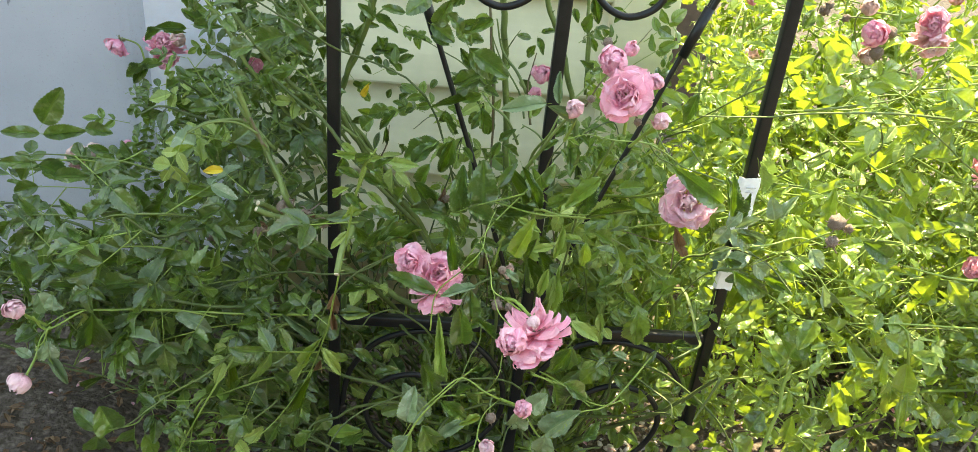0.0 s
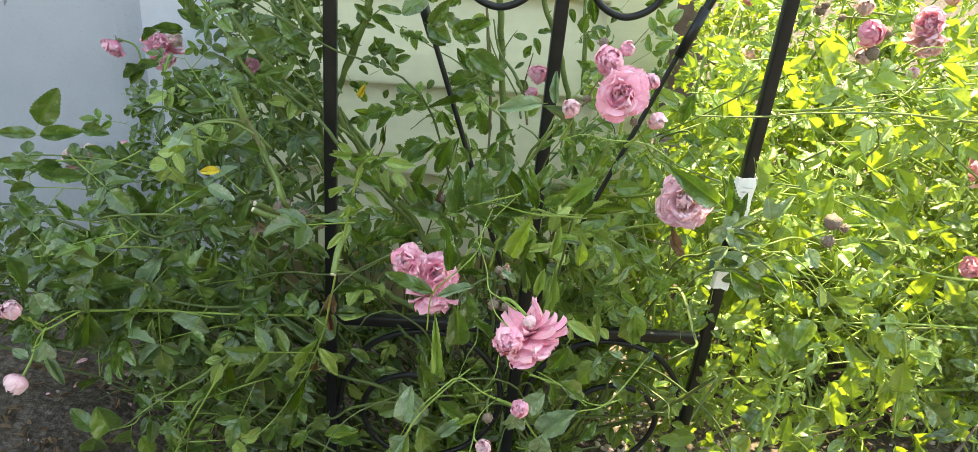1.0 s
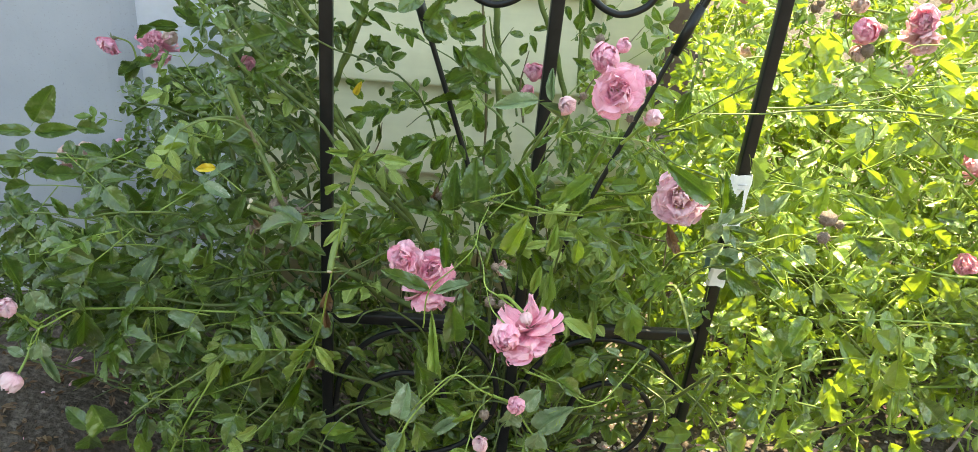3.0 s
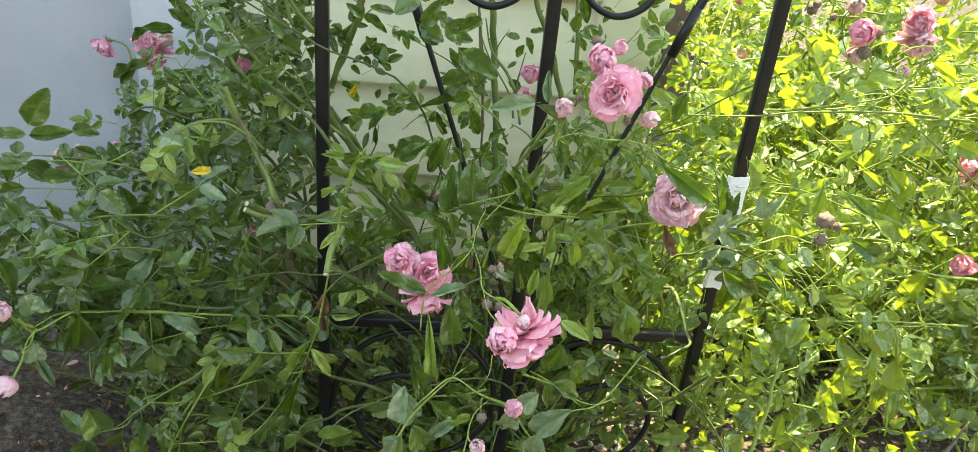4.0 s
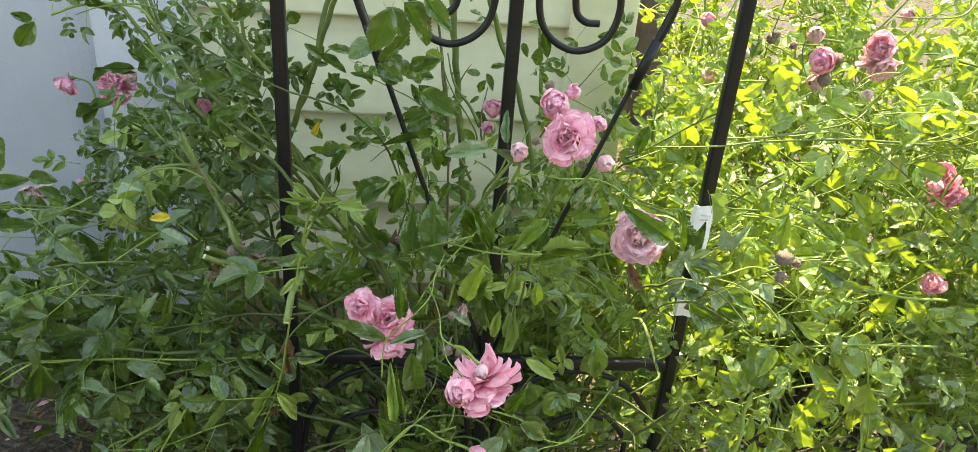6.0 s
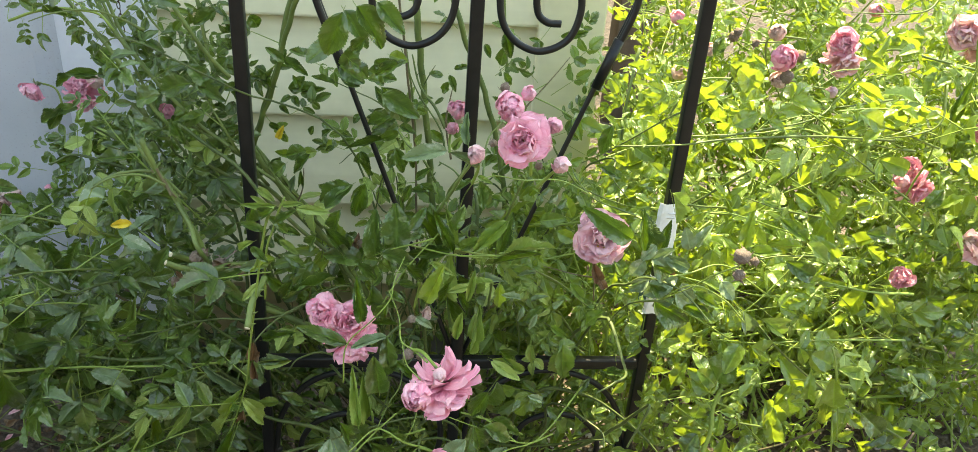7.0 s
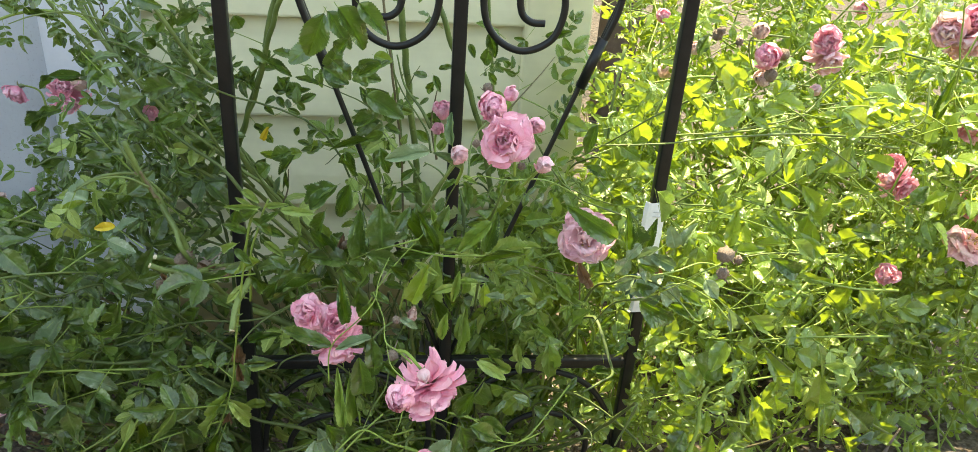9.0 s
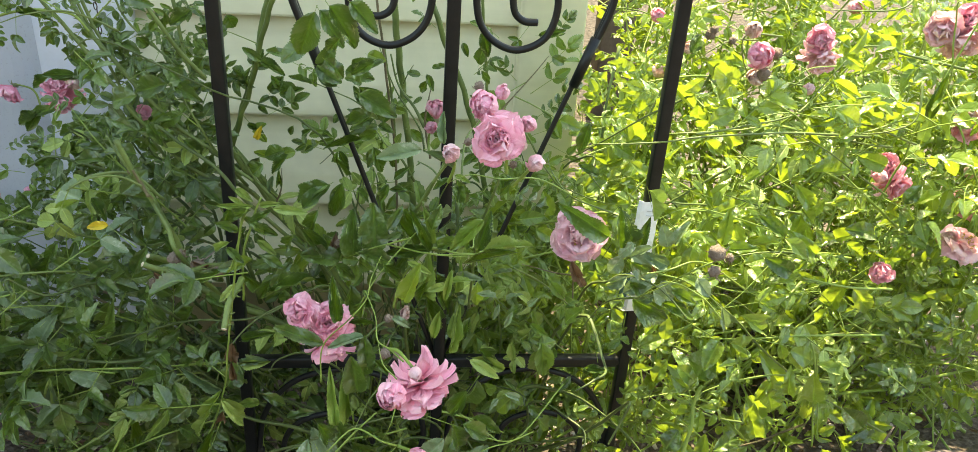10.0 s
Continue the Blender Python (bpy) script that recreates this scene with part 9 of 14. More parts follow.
leaf(shrub, (0.875, 0.102, 0.134), (0.797, 0.083, 0.138), (-0.12, -0.07, 0.99), 'light', 3)
leaf(shrub, (0.832, 0.059, 0.115), (0.761, 0.05, 0.168), (-0.65, -0.13, 0.74), 'leaf', 2)
leaf(shrub, (0.809, 0.137, 0.331), (0.784, 0.135, 0.296), (-0.26, -0.84, 0.47), 'old', 1)
leaf(shrub, (0.964, 0.19, 0.096), (0.921, 0.183, 0.06), (-0.52, -0.45, 0.73), 'light', 5)
leaf(shrub, (0.808, 0.076, 0.081), (0.8, 0.075, 0.162), (-0.55, -0.66, 0.51), 'light', 3)
leaf(shrub, (0.898, 0.194, 0.101), (0.964, 0.195, 0.09), (-0.85, -0.06, 0.52), 'light', 5)
leaf(shrub, (0.892, 0.134, 0.191), (0.835, 0.119, 0.197), (-0.3, -0.38, 0.87), 'old', 4)
leaf(shrub, (0.804, 0.044, 0.175), (0.848, 0.032, 0.173), (-0.59, -0.35, 0.73), 'light', 5)
leaf(shrub, (0.904, 0.042, 0.229), (0.944, 0.044, 0.249), (-0.1, -0.73, 0.68), 'light', 4)
leaf(shrub, (0.91, 0.18, 0.299), (0.911, 0.184, 0.231), (-0.44, -0.49, 0.76), 'old', 2)
leaf(shrub, (0.879, 0.246, 0.304), (0.838, 0.258, 0.262), (-0.55, -0.74, 0.4), 'leaf', 3)
leaf(shrub, (0.932, 0.107, 0.134), (0.887, 0.118, 0.138), (-0.53, -0.48, 0.7), 'light', 0)
leaf(shrub, (0.978, 0.159, 0.136), (1.049, 0.15, 0.106), (-0.58, -0.15, 0.8), 'light', 3)
leaf(shrub, (0.877, 0.12, 0.356), (0.898, 0.129, 0.282), (-0.34, -0.87, 0.36), 'light', 1)
leaf(shrub, (0.999, 0.198, 0.034), (1.07, 0.193, 0.055), (-0.49, -0.47, 0.74), 'light', 3)
leaf(shrub, (0.911, 0.18, -0.002), (0.843, 0.184, -0.014), (-0.72, -0.28, 0.64), 'light', 0)
leaf(shrub, (0.95, 0.163, 0.13), (1.013, 0.155, 0.117), (-0.72, -0.26, 0.65), 'leaf', 4)
leaf(shrub, (0.816, 0.106, 0.176), (0.867, 0.094, 0.179), (-0.32, -0.62, 0.71), 'leaf', 4)
leaf(shrub, (0.767, 0.055, 0.342), (0.719, 0.055, 0.316), (-0.59, -0.5, 0.64), 'leaf', 2)
leaf(shrub, (0.974, 0.208, 0.287), (0.894, 0.192, 0.342), (-0.59, -0.25, 0.77), 'leaf', 4)
leaf(shrub, (0.846, 0.063, 0.107), (0.892, 0.045, 0.109), (-0.09, -0.05, 0.99), 'light', 2)
leaf(shrub, (0.988, 0.204, 0.103), (0.954, 0.223, 0.153), (-0.62, -0.11, 0.77), 'old', 0)
leaf(shrub, (0.804, 0.023, 0.227), (0.744, 0.016, 0.275), (-0.39, -0.39, 0.84), 'leaf', 4)
leaf(shrub, (0.898, 0.183, 0.175), (0.904, 0.196, 0.235), (-0.61, -0.68, 0.4), 'old', 5)
leaf(shrub, (0.764, 0.083, 0.297), (0.702, 0.086, 0.338), (-0, -0.41, 0.91), 'light', 4)
leaf(shrub, (0.902, 0.168, 0.196), (0.854, 0.167, 0.184), (-0.81, -0.43, 0.4), 'leaf', 5)
leaf(shrub, (0.898, 0.108, 0.193), (0.891, 0.089, 0.155), (-0.57, -0.62, 0.54), 'light', 2)
leaf(shrub, (0.998, 0.213, 0.07), (1.039, 0.215, -0.013), (-0.19, -0.53, 0.83), 'old', 1)
leaf(shrub, (1.112, 0.224, -0.048), (1.164, 0.231, -0.135), (-0.85, -0.2, 0.49), 'old', 3)
leaf(shrub, (1.035, 0.151, 0.073), (1.123, 0.166, -0.027), (-0.83, -0.01, 0.55), 'old', 1)
leaf(shrub, (0.878, 0.062, 0.174), (0.817, 0.068, 0.227), (-0.54, -0.22, 0.81), 'leaf', 5)
leaf(shrub, (1.072, 0.217, -0.017), (1.047, 0.219, -0.091), (-0.79, -0.07, 0.61), 'light', 5)
leaf(climber, (0.198, -0.001, 0.436), (0.145, 0.008, 0.467), (0.35, -0.52, 0.78), 'leaf', 0)
leaf(climber, (0.171, -0.015, 0.482), (0.212, -0.018, 0.443), (-0.08, -0.92, 0.4), 'leaf', 5)
leaf(climber, (0.273, -0.017, 0.518), (0.318, -0.014, 0.483), (-0.22, -0.8, 0.55), 'leaf', 3)
leaf(climber, (0.21, -0.022, 0.467), (0.27, -0.007, 0.417), (-0.24, -0.83, 0.51), 'under', 2)
leaf(climber, (0.164, -0.013, 0.348), (0.196, 0.001, 0.376), (-0.04, -0.9, 0.44), 'leaf', 4)
leaf(climber, (0.14, -0.02, 0.466), (0.114, -0.021, 0.408), (0.28, -0.86, 0.43), 'old', 3)
leaf(climber, (0.274, -0.006, 0.372), (0.231, -0.008, 0.36), (-0.02, -0.66, 0.75), 'light', 4)
leaf(climber, (0.219, -0.001, 0.409), (0.231, -0.015, 0.366), (-0.37, -0.58, 0.73), 'leaf', 1)
leaf(climber, (0.153, -0.001, 0.498), (0.09, 0.006, 0.504), (0.33, -0.56, 0.76), 'under', 5)
leaf(climber, (0.153, 0.011, 0.199), (0.191, 0.031, 0.166), (-0.17, -0.39, 0.9), 'under', 1)
leaf(climber, (0.147, 0.03, 0.178), (0.153, 0.04, 0.089), (0.03, -0.38, 0.92), 'leaf', 4)
leaf(climber, (0.277, 0.067, 0.154), (0.303, 0.055, 0.224), (-0.24, -0.42, 0.88), 'under', 2)
leaf(climber, (0.083, 0.043, 0.095), (0.132, 0.028, 0.091), (-0.1, -0.67, 0.74), 'leaf', 2)
leaf(climber, (0.326, 0.064, 0.118), (0.385, 0.055, 0.084), (-0.01, -0.45, 0.89), 'old', 4)
leaf(climber, (0.013, 0.048, 0.067), (0.039, 0.031, 0.027), (0.03, -0.46, 0.89), 'leaf', 2)
leaf(climber, (0.392, 0.069, 0.183), (0.431, 0.078, 0.098), (-0.43, -0.12, 0.89), 'under', 3)
leaf(climber, (0.237, 0.076, 0.125), (0.284, 0.082, 0.111), (0.04, -0.5, 0.87), 'light', 4)
leaf(climber, (0.388, 0.072, 0.196), (0.416, 0.087, 0.135), (0.22, -0.86, 0.46), 'light', 2)
leaf(climber, (0.023, 0.072, 0.156), (0.073, 0.071, 0.121), (-0.36, -0.64, 0.68), 'leaf', 5)
leaf(climber, (0.06, 0.069, 0.124), (0.012, 0.063, 0.182), (-0.04, -0.35, 0.93), 'under', 3)
leaf(climber, (0.111, 0.02, 0.085), (0.05, 0.027, 0.093), (0.01, -0.42, 0.91), 'light', 1)
leaf(climber, (0.029, 0.054, 0.177), (0.083, 0.062, 0.137), (0.18, -0.71, 0.68), 'leaf', 1)
leaf(climber, (0.249, 0.055, 0.086), (0.263, 0.058, 0.146), (0.25, -0.11, 0.96), 'old', 0)
leaf(climber, (0.221, 0.03, 0.086), (0.174, 0.018, 0.162), (0.05, -0.66, 0.75), 'leaf', 1)
leaf(climber, (0.094, 0.006, 0.204), (0.137, 0.025, 0.219), (0.05, -0.76, 0.65), 'under', 3)
leaf(climber, (0.209, -0.067, 0.182), (0.257, -0.067, 0.172), (0.39, -0.7, 0.6), 'old', 0)
leaf(shrub, (0.448, 0.2, 0.439), (0.405, 0.194, 0.445), (0.12, -0.83, 0.55), 'light', 1)
leaf(shrub, (0.474, 0.255, 0.356), (0.418, 0.237, 0.378), (-0.42, -0.63, 0.65), 'light', 5)
leaf(shrub, (0.379, 0.107, 0.533), (0.425, 0.112, 0.543), (-0.39, -0.74, 0.55), 'light', 1)
leaf(shrub, (0.391, 0.129, 0.569), (0.363, 0.131, 0.542), (-0.14, -0.97, 0.21), 'light', 4)
leaf(shrub, (0.524, 0.295, 0.429), (0.567, 0.291, 0.413), (-0.07, -0.78, 0.62), 'light', 0)
leaf(shrub, (0.376, 0.107, 0.547), (0.422, 0.087, 0.556), (-0.08, -0.56, 0.82), 'light', 3)
leaf(shrub, (0.413, 0.137, 0.474), (0.399, 0.144, 0.508), (0.05, -0.46, 0.89), 'light', 1)
leaf(shrub, (0.459, 0.206, 0.429), (0.509, 0.193, 0.436), (-0.15, -0.89, 0.42), 'light', 3)
leaf(shrub, (0.474, 0.281, 0.398), (0.522, 0.29, 0.395), (0, -0.88, 0.48), 'light', 1)
leaf(shrub, (0.454, 0.277, 0.526), (0.415, 0.273, 0.526), (-0.07, -0.84, 0.55), 'light', 1)
leaf(shrub, (0.461, 0.185, 0.461), (0.401, 0.176, 0.471), (-0.44, -0.89, 0.15), 'light', 3)
leaf(shrub, (0.453, 0.185, 0.462), (0.436, 0.184, 0.497), (-0.73, -0.49, 0.46), 'light', 2)
leaf(shrub, (0.415, 0.128, 0.467), (0.455, 0.139, 0.415), (-0.46, -0.52, 0.72), 'light', 3)
leaf(shrub, (0.391, 0.126, 0.497), (0.403, 0.112, 0.464), (0.09, -0.76, 0.64), 'light', 1)
leaf(shrub, (0.448, 0.197, 0.505), (0.443, 0.202, 0.552), (-0.29, -0.5, 0.82), 'light', 5)
leaf(shrub, (0.464, 0.263, 0.441), (0.5, 0.272, 0.472), (-0.17, -0.92, 0.35), 'light', 1)
leaf(shrub, (0.457, 0.164, 0.563), (0.425, 0.167, 0.578), (-0.35, -0.85, 0.4), 'light', 2)
leaf(shrub, (0.464, 0.176, 0.549), (0.415, 0.177, 0.571), (0.1, -0.87, 0.49), 'light', 3)
leaf(shrub, (0.473, 0.23, 0.468), (0.424, 0.222, 0.445), (-0.42, -0.9, 0.12), 'light', 0)
leaf(shrub, (0.398, 0.143, 0.54), (0.377, 0.128, 0.58), (0.27, -0.93, 0.25), 'light', 0)
leaf(shrub, (0.388, 0.127, 0.593), (0.42, 0.117, 0.597), (-0.05, -1, 0.06), 'light', 2)
leaf(shrub, (0.457, 0.281, 0.423), (0.507, 0.283, 0.437), (0.03, -0.78, 0.62), 'light', 0)
leaf(shrub, (0.472, 0.089, 0.163), (0.449, 0.09, 0.198), (-0.24, -0.51, 0.83), 'light', 4)
leaf(shrub, (0.439, 0.053, 0.172), (0.467, 0.051, 0.165), (-0.22, -0.53, 0.82), 'light', 1)
leaf(shrub, (0.483, 0.059, 0.144), (0.491, 0.057, 0.183), (0.23, -0.67, 0.7), 'light', 0)
leaf(shrub, (0.462, 0.029, 0.133), (0.478, 0.011, 0.184), (-0.11, -0.85, 0.51), 'light', 1)
leaf(shrub, (0.424, 0.04, 0.211), (0.395, 0.039, 0.182), (-0.36, -0.72, 0.6), 'light', 0)
leaf(shrub, (0.407, 0.07, 0.091), (0.449, 0.081, 0.07), (-0.63, -0.2, 0.75), 'light', 2)
leaf(shrub, (0.519, 0.118, 0.084), (0.53, 0.104, 0.139), (0.14, -0.62, 0.77), 'light', 2)
leaf(shrub, (0.456, 0.045, 0.114), (0.477, 0.038, 0.071), (-0.22, -0.72, 0.66), 'light', 1)
leaf(shrub, (0.514, 0.095, 0.04), (0.531, 0.082, 0.088), (-0.36, -0.16, 0.92), 'light', 1)
leaf(shrub, (0.466, 0.102, 0.168), (0.452, 0.119, 0.191), (-0.18, -0.78, 0.6), 'light', 1)
leaf(shrub, (0.416, 0.043, 0.122), (0.436, 0.048, 0.078), (-0.35, -0.57, 0.74), 'light', 0)
leaf(shrub, (0.472, 0.112, 0.198), (0.479, 0.104, 0.158), (-0.47, -0.67, 0.57), 'light', 1)
leaf(shrub, (0.443, 0.022, 0.257), (0.434, 0.034, 0.206), (-0.33, -0.51, 0.8), 'light', 4)
leaf(shrub, (0.475, 0.067, 0.147), (0.444, 0.051, 0.142), (-0.32, -0.66, 0.68), 'light', 1)
leaf(shrub, (0.435, 0.078, 0.083), (0.403, 0.065, 0.055), (-0.09, -0.69, 0.72), 'light', 5)
leaf(shrub, (0.413, 0.109, 0.09), (0.441, 0.116, 0.038), (-0.17, -0.64, 0.75), 'light', 1)
leaf(shrub, (0.471, 0.041, 0.152), (0.446, 0.026, 0.203), (-0.06, -0.92, 0.38), 'light', 2)
leaf(shrub, (0.455, 0.096, 0.125), (0.503, 0.108, 0.126), (-0.09, -0.41, 0.91), 'light', 3)
leaf(shrub, (0.472, 0.069, 0.111), (0.442, 0.059, 0.161), (-0.63, -0.57, 0.53), 'light', 4)
leaf(shrub, (0.42, 0.103, 0.106), (0.454, 0.113, 0.048), (0.24, -0.76, 0.61), 'light', 5)
leaf(shrub, (0.4, 0.089, 0.198), (0.386, 0.084, 0.255), (-0.36, -0.45, 0.82), 'light', 1)
leaf(shrub, (0.515, 0.117, 0.115), (0.487, 0.118, 0.161), (-0.1, -0.6, 0.79), 'light', 1)
leaf(shrub, (0.457, 0.105, 0.208), (0.42, 0.089, 0.195), (-0.05, -0.63, 0.77), 'light', 1)
leaf(shrub, (0.486, 0.062, 0.17), (0.43, 0.044, 0.196), (0.12, -0.13, 0.98), 'light', 2)
leaf(shrub, (0.448, 0.029, 0.182), (0.495, 0.027, 0.168), (-0.24, -0.09, 0.97), 'light', 2)
leaf(shrub, (0.459, 0.033, 0.225), (0.421, 0.046, 0.24), (0.15, -0.74, 0.65), 'light', 4)
leaf(climber, (0.180, 0.063, 0.328), (0.167, 0.089, 0.267), (-0.09, -0.45, 0.44), 'leaf', 4)
leaf(climber, (0.319, 0.000, 0.361), (0.293, -0.047, 0.411), (0.18, -0.94, 0.86), 'under', 0)
leaf(climber, (0.190, 0.098, 0.192), (0.167, 0.052, 0.234), (0.40, -1.29, 0.46), 'leaf', 5)
leaf(climber, (0.073, 0.092, 0.231), (0.106, 0.044, 0.240), (-0.03, -0.85, 0.33), 'leaf', 2)
leaf(climber, (0.239, 0.095, 0.220), (0.189, 0.091, 0.176), (-0.61, -0.58, 0.93), 'leaf', 0)
leaf(climber, (0.163, 0.099, 0.407), (0.217, 0.096, 0.394), (-0.32, -1.02, 1.01), 'light', 1)
leaf(climber, (-0.059, 0.050, 0.365), (-0.085, 0.072, 0.411), (0.40, -0.36, 1.09), 'leaf', 2)
leaf(climber, (0.004, -0.137, 0.351), (-0.054, -0.187, 0.384), (0.60, -1.13, 0.38), 'leaf', 1)
leaf(climber, (0.043, 0.100, 0.217), (0.046, 0.153, 0.256), (0.55, -0.43, 0.84), 'old', 1)
leaf(climber, (0.165, 0.055, 0.377), (0.096, 0.057, 0.372), (-0.48, -1.11, 1.01), 'old', 4)
leaf(climber, (0.156, 0.101, 0.136), (0.092, 0.103, 0.169), (-0.03, -0.91, 0.95), 'light', 2)
leaf(climber, (0.023, 0.053, 0.481), (0.077, 0.010, 0.459), (0.01, -0.83, 0.50), 'under', 1)
leaf(climber, (0.249, 0.105, 0.138), (0.333, 0.100, 0.130), (0.44, -0.72, 0.79), 'grey', 5)
leaf(climber, (0.190, 0.098, 0.192), (0.265, 0.067, 0.197), (-0.21, -0.67, 0.52), 'under', 1)
leaf(climber, (0.158, 0.106, 0.125), (0.170, 0.136, 0.086), (0.10, -1.19, 0.69), 'under', 4)
leaf(climber, (0.059, 0.065, 0.359), (0.014, 0.061, 0.333), (0.23, -1.00, 0.85), 'leaf', 2)
leaf(climber, (0.264, 0.092, 0.259), (0.317, 0.051, 0.255), (-0.03, -0.42, 0.50), 'old', 2)
leaf(climber, (-0.016, 0.085, 0.434), (-0.063, 0.077, 0.498), (-0.32, -0.69, 0.43), 'leaf', 5)
leaf(climber, (0.015, -0.148, 0.390), (-0.026, -0.115, 0.401), (-0.53, -0.90, 1.09), 'leaf', 2)
leaf(climber, (0.086, 0.075, 0.230), (0.127, 0.109, 0.261), (-0.42, -1.14, 0.50), 'under', 0)
leaf(climber, (0.192, 0.076, 0.285), (0.226, 0.033, 0.326), (0.45, -1.11, 1.00), 'grey', 5)
leaf(climber, (-0.230, -0.050, 0.493), (-0.167, -0.096, 0.471), (-0.49, -0.44, 1.01), 'leaf', 0)
leaf(climber, (0.179, 0.104, 0.420), (0.226, 0.054, 0.446), (0.37, -0.65, 0.73), 'grey', 2)
leaf(climber, (0.186, 0.117, 0.054), (0.235, 0.147, 0.114), (-0.63, -1.08, 0.42), 'old', 4)
leaf(climber, (0.124, 0.097, 0.397), (0.164, 0.110, 0.443), (0.44, -1.26, 0.58), 'old', 3)
leaf(climber, (0.161, 0.092, 0.470), (0.096, 0.101, 0.458), (0.70, -1.20, 0.46), 'under', 3)
leaf(climber, (0.283, 0.090, 0.574), (0.358, 0.062, 0.553), (0.64, -0.75, 0.68), 'light', 5)
leaf(climber, (0.190, 0.098, 0.192), (0.159, 0.160, 0.199), (-0.27, -1.15, 0.56), 'leaf', 3)
leaf(climber, (-0.182, 0.030, 0.373), (-0.158, 0.080, 0.435), (0.48, -1.07, 1.07), 'light', 3)
leaf(climber, (0.257, 0.095, 0.240), (0.208, 0.064, 0.205), (0.69, -0.33, 0.64), 'light', 5)
leaf(climber, (0.068, 0.084, 0.384), (0.010, 0.049, 0.362), (-0.24, -0.36, 0.34), 'light', 1)
leaf(climber, (0.129, 0.092, 0.274), (0.178, 0.055, 0.269), (0.21, -0.99, 0.99), 'light', 3)
leaf(climber, (0.038, 0.090, 0.234), (-0.019, 0.046, 0.234), (-0.44, -0.32, 0.74), 'leaf', 2)
leaf(climber, (-0.059, 0.050, 0.365), (-0.012, 0.033, 0.336), (-0.54, -1.16, 0.84), 'leaf', 3)
leaf(climber, (0.233, 0.098, 0.201), (0.271, 0.155, 0.205), (0.01, -1.15, 0.42), 'old', 5)
leaf(climber, (0.070, 0.065, 0.350), (0.014, 0.078, 0.328), (-0.46, -0.99, 0.94), 'leaf', 0)
leaf(climber, (-0.059, 0.050, 0.365), (-0.014, 0.099, 0.370), (0.48, -0.90, 0.62), 'leaf', 1)
leaf(climber, (0.101, 0.107, 0.120), (0.158, 0.070, 0.142), (0.57, -0.93, 0.27), 'under', 3)
leaf(climber, (0.047, 0.038, 0.314), (0.027, -0.031, 0.359), (-0.36, -1.24, 0.86), 'under', 4)
leaf(climber, (0.155, 0.085, 0.534), (0.113, 0.048, 0.565), (-0.10, -0.57, 0.78), 'leaf', 2)
leaf(climber, (-0.281, -0.080, 0.442), (-0.319, -0.081, 0.491), (0.29, -0.85, 1.02), 'leaf', 5)
leaf(climber, (0.171, 0.075, 0.561), (0.122, 0.095, 0.577), (-0.26, -0.85, 1.08), 'light', 5)
leaf(climber, (0.156, 0.101, 0.136), (0.212, 0.062, 0.159), (0.13, -1.03, 0.60), 'under', 0)
leaf(climber, (0.181, 0.106, 0.378), (0.241, 0.137, 0.418), (-0.22, -1.24, 0.86), 'old', 1)
leaf(climber, (0.070, 0.065, 0.350), (0.130, 0.096, 0.347), (0.31, -0.43, 0.78), 'light', 5)
leaf(climber, (0.269, 0.090, 0.279), (0.212, 0.048, 0.313), (-0.06, -1.21, 0.44), 'grey', 1)
leaf(climber, (0.233, 0.098, 0.201), (0.260, 0.082, 0.249), (-0.15, -0.46, 0.55), 'leaf', 4)
leaf(climber, (0.090, 0.098, 0.187), (0.022, 0.087, 0.213), (-0.01, -1.13, 0.76), 'old', 1)
leaf(climber, (0.130, 0.091, 0.233), (0.102, 0.067, 0.182), (0.33, -1.11, 0.82), 'old', 1)
leaf(climber, (0.057, 0.078, 0.298), (0.122, 0.074, 0.309), (0.67, -0.67, 0.79), 'old', 5)
leaf(climber, (0.286, 0.086, 0.152), (0.355, 0.118, 0.136), (-0.29, -0.93, 0.67), 'light', 5)
leaf(climber, (0.188, 0.109, 0.112), (0.163, 0.079, 0.077), (0.69, -0.60, 0.26), 'leaf', 3)
leaf(climber, (0.233, -0.020, 0.432), (0.293, -0.034, 0.440), (-0.56, -0.82, 0.43), 'light', 4)
leaf(climber, (0.236, 0.000, 0.421), (0.293, -0.032, 0.411), (-0.20, -0.82, 0.81), 'under', 1)
leaf(climber, (-0.157, -0.020, 0.465), (-0.221, -0.046, 0.458), (-0.66, -1.15, 0.67), 'leaf', 5)
leaf(climber, (0.167, 0.035, 0.424), (0.227, 0.008, 0.376), (-0.42, -1.01, 1.01), 'light', 4)
leaf(climber, (0.030, 0.089, 0.285), (0.019, 0.130, 0.231), (0.39, -0.61, 0.99), 'old', 0)
leaf(climber, (-0.182, 0.030, 0.373), (-0.128, 0.069, 0.366), (0.31, -0.42, 0.89), 'leaf', 5)
leaf(climber, (0.035, 0.086, 0.355), (-0.014, 0.107, 0.364), (0.25, -0.37, 0.79), 'old', 1)
leaf(climber, (0.198, 0.109, 0.114), (0.240, 0.086, 0.129), (-0.20, -1.25, 0.38), 'light', 2)
leaf(climber, (0.319, 0.000, 0.361), (0.293, -0.039, 0.404), (-0.44, -1.27, 0.28), 'light', 4)
leaf(climber, (-0.091, -0.090, 0.691), (-0.153, -0.074, 0.719), (-0.60, -1.13, 1.07), 'leaf', 2)
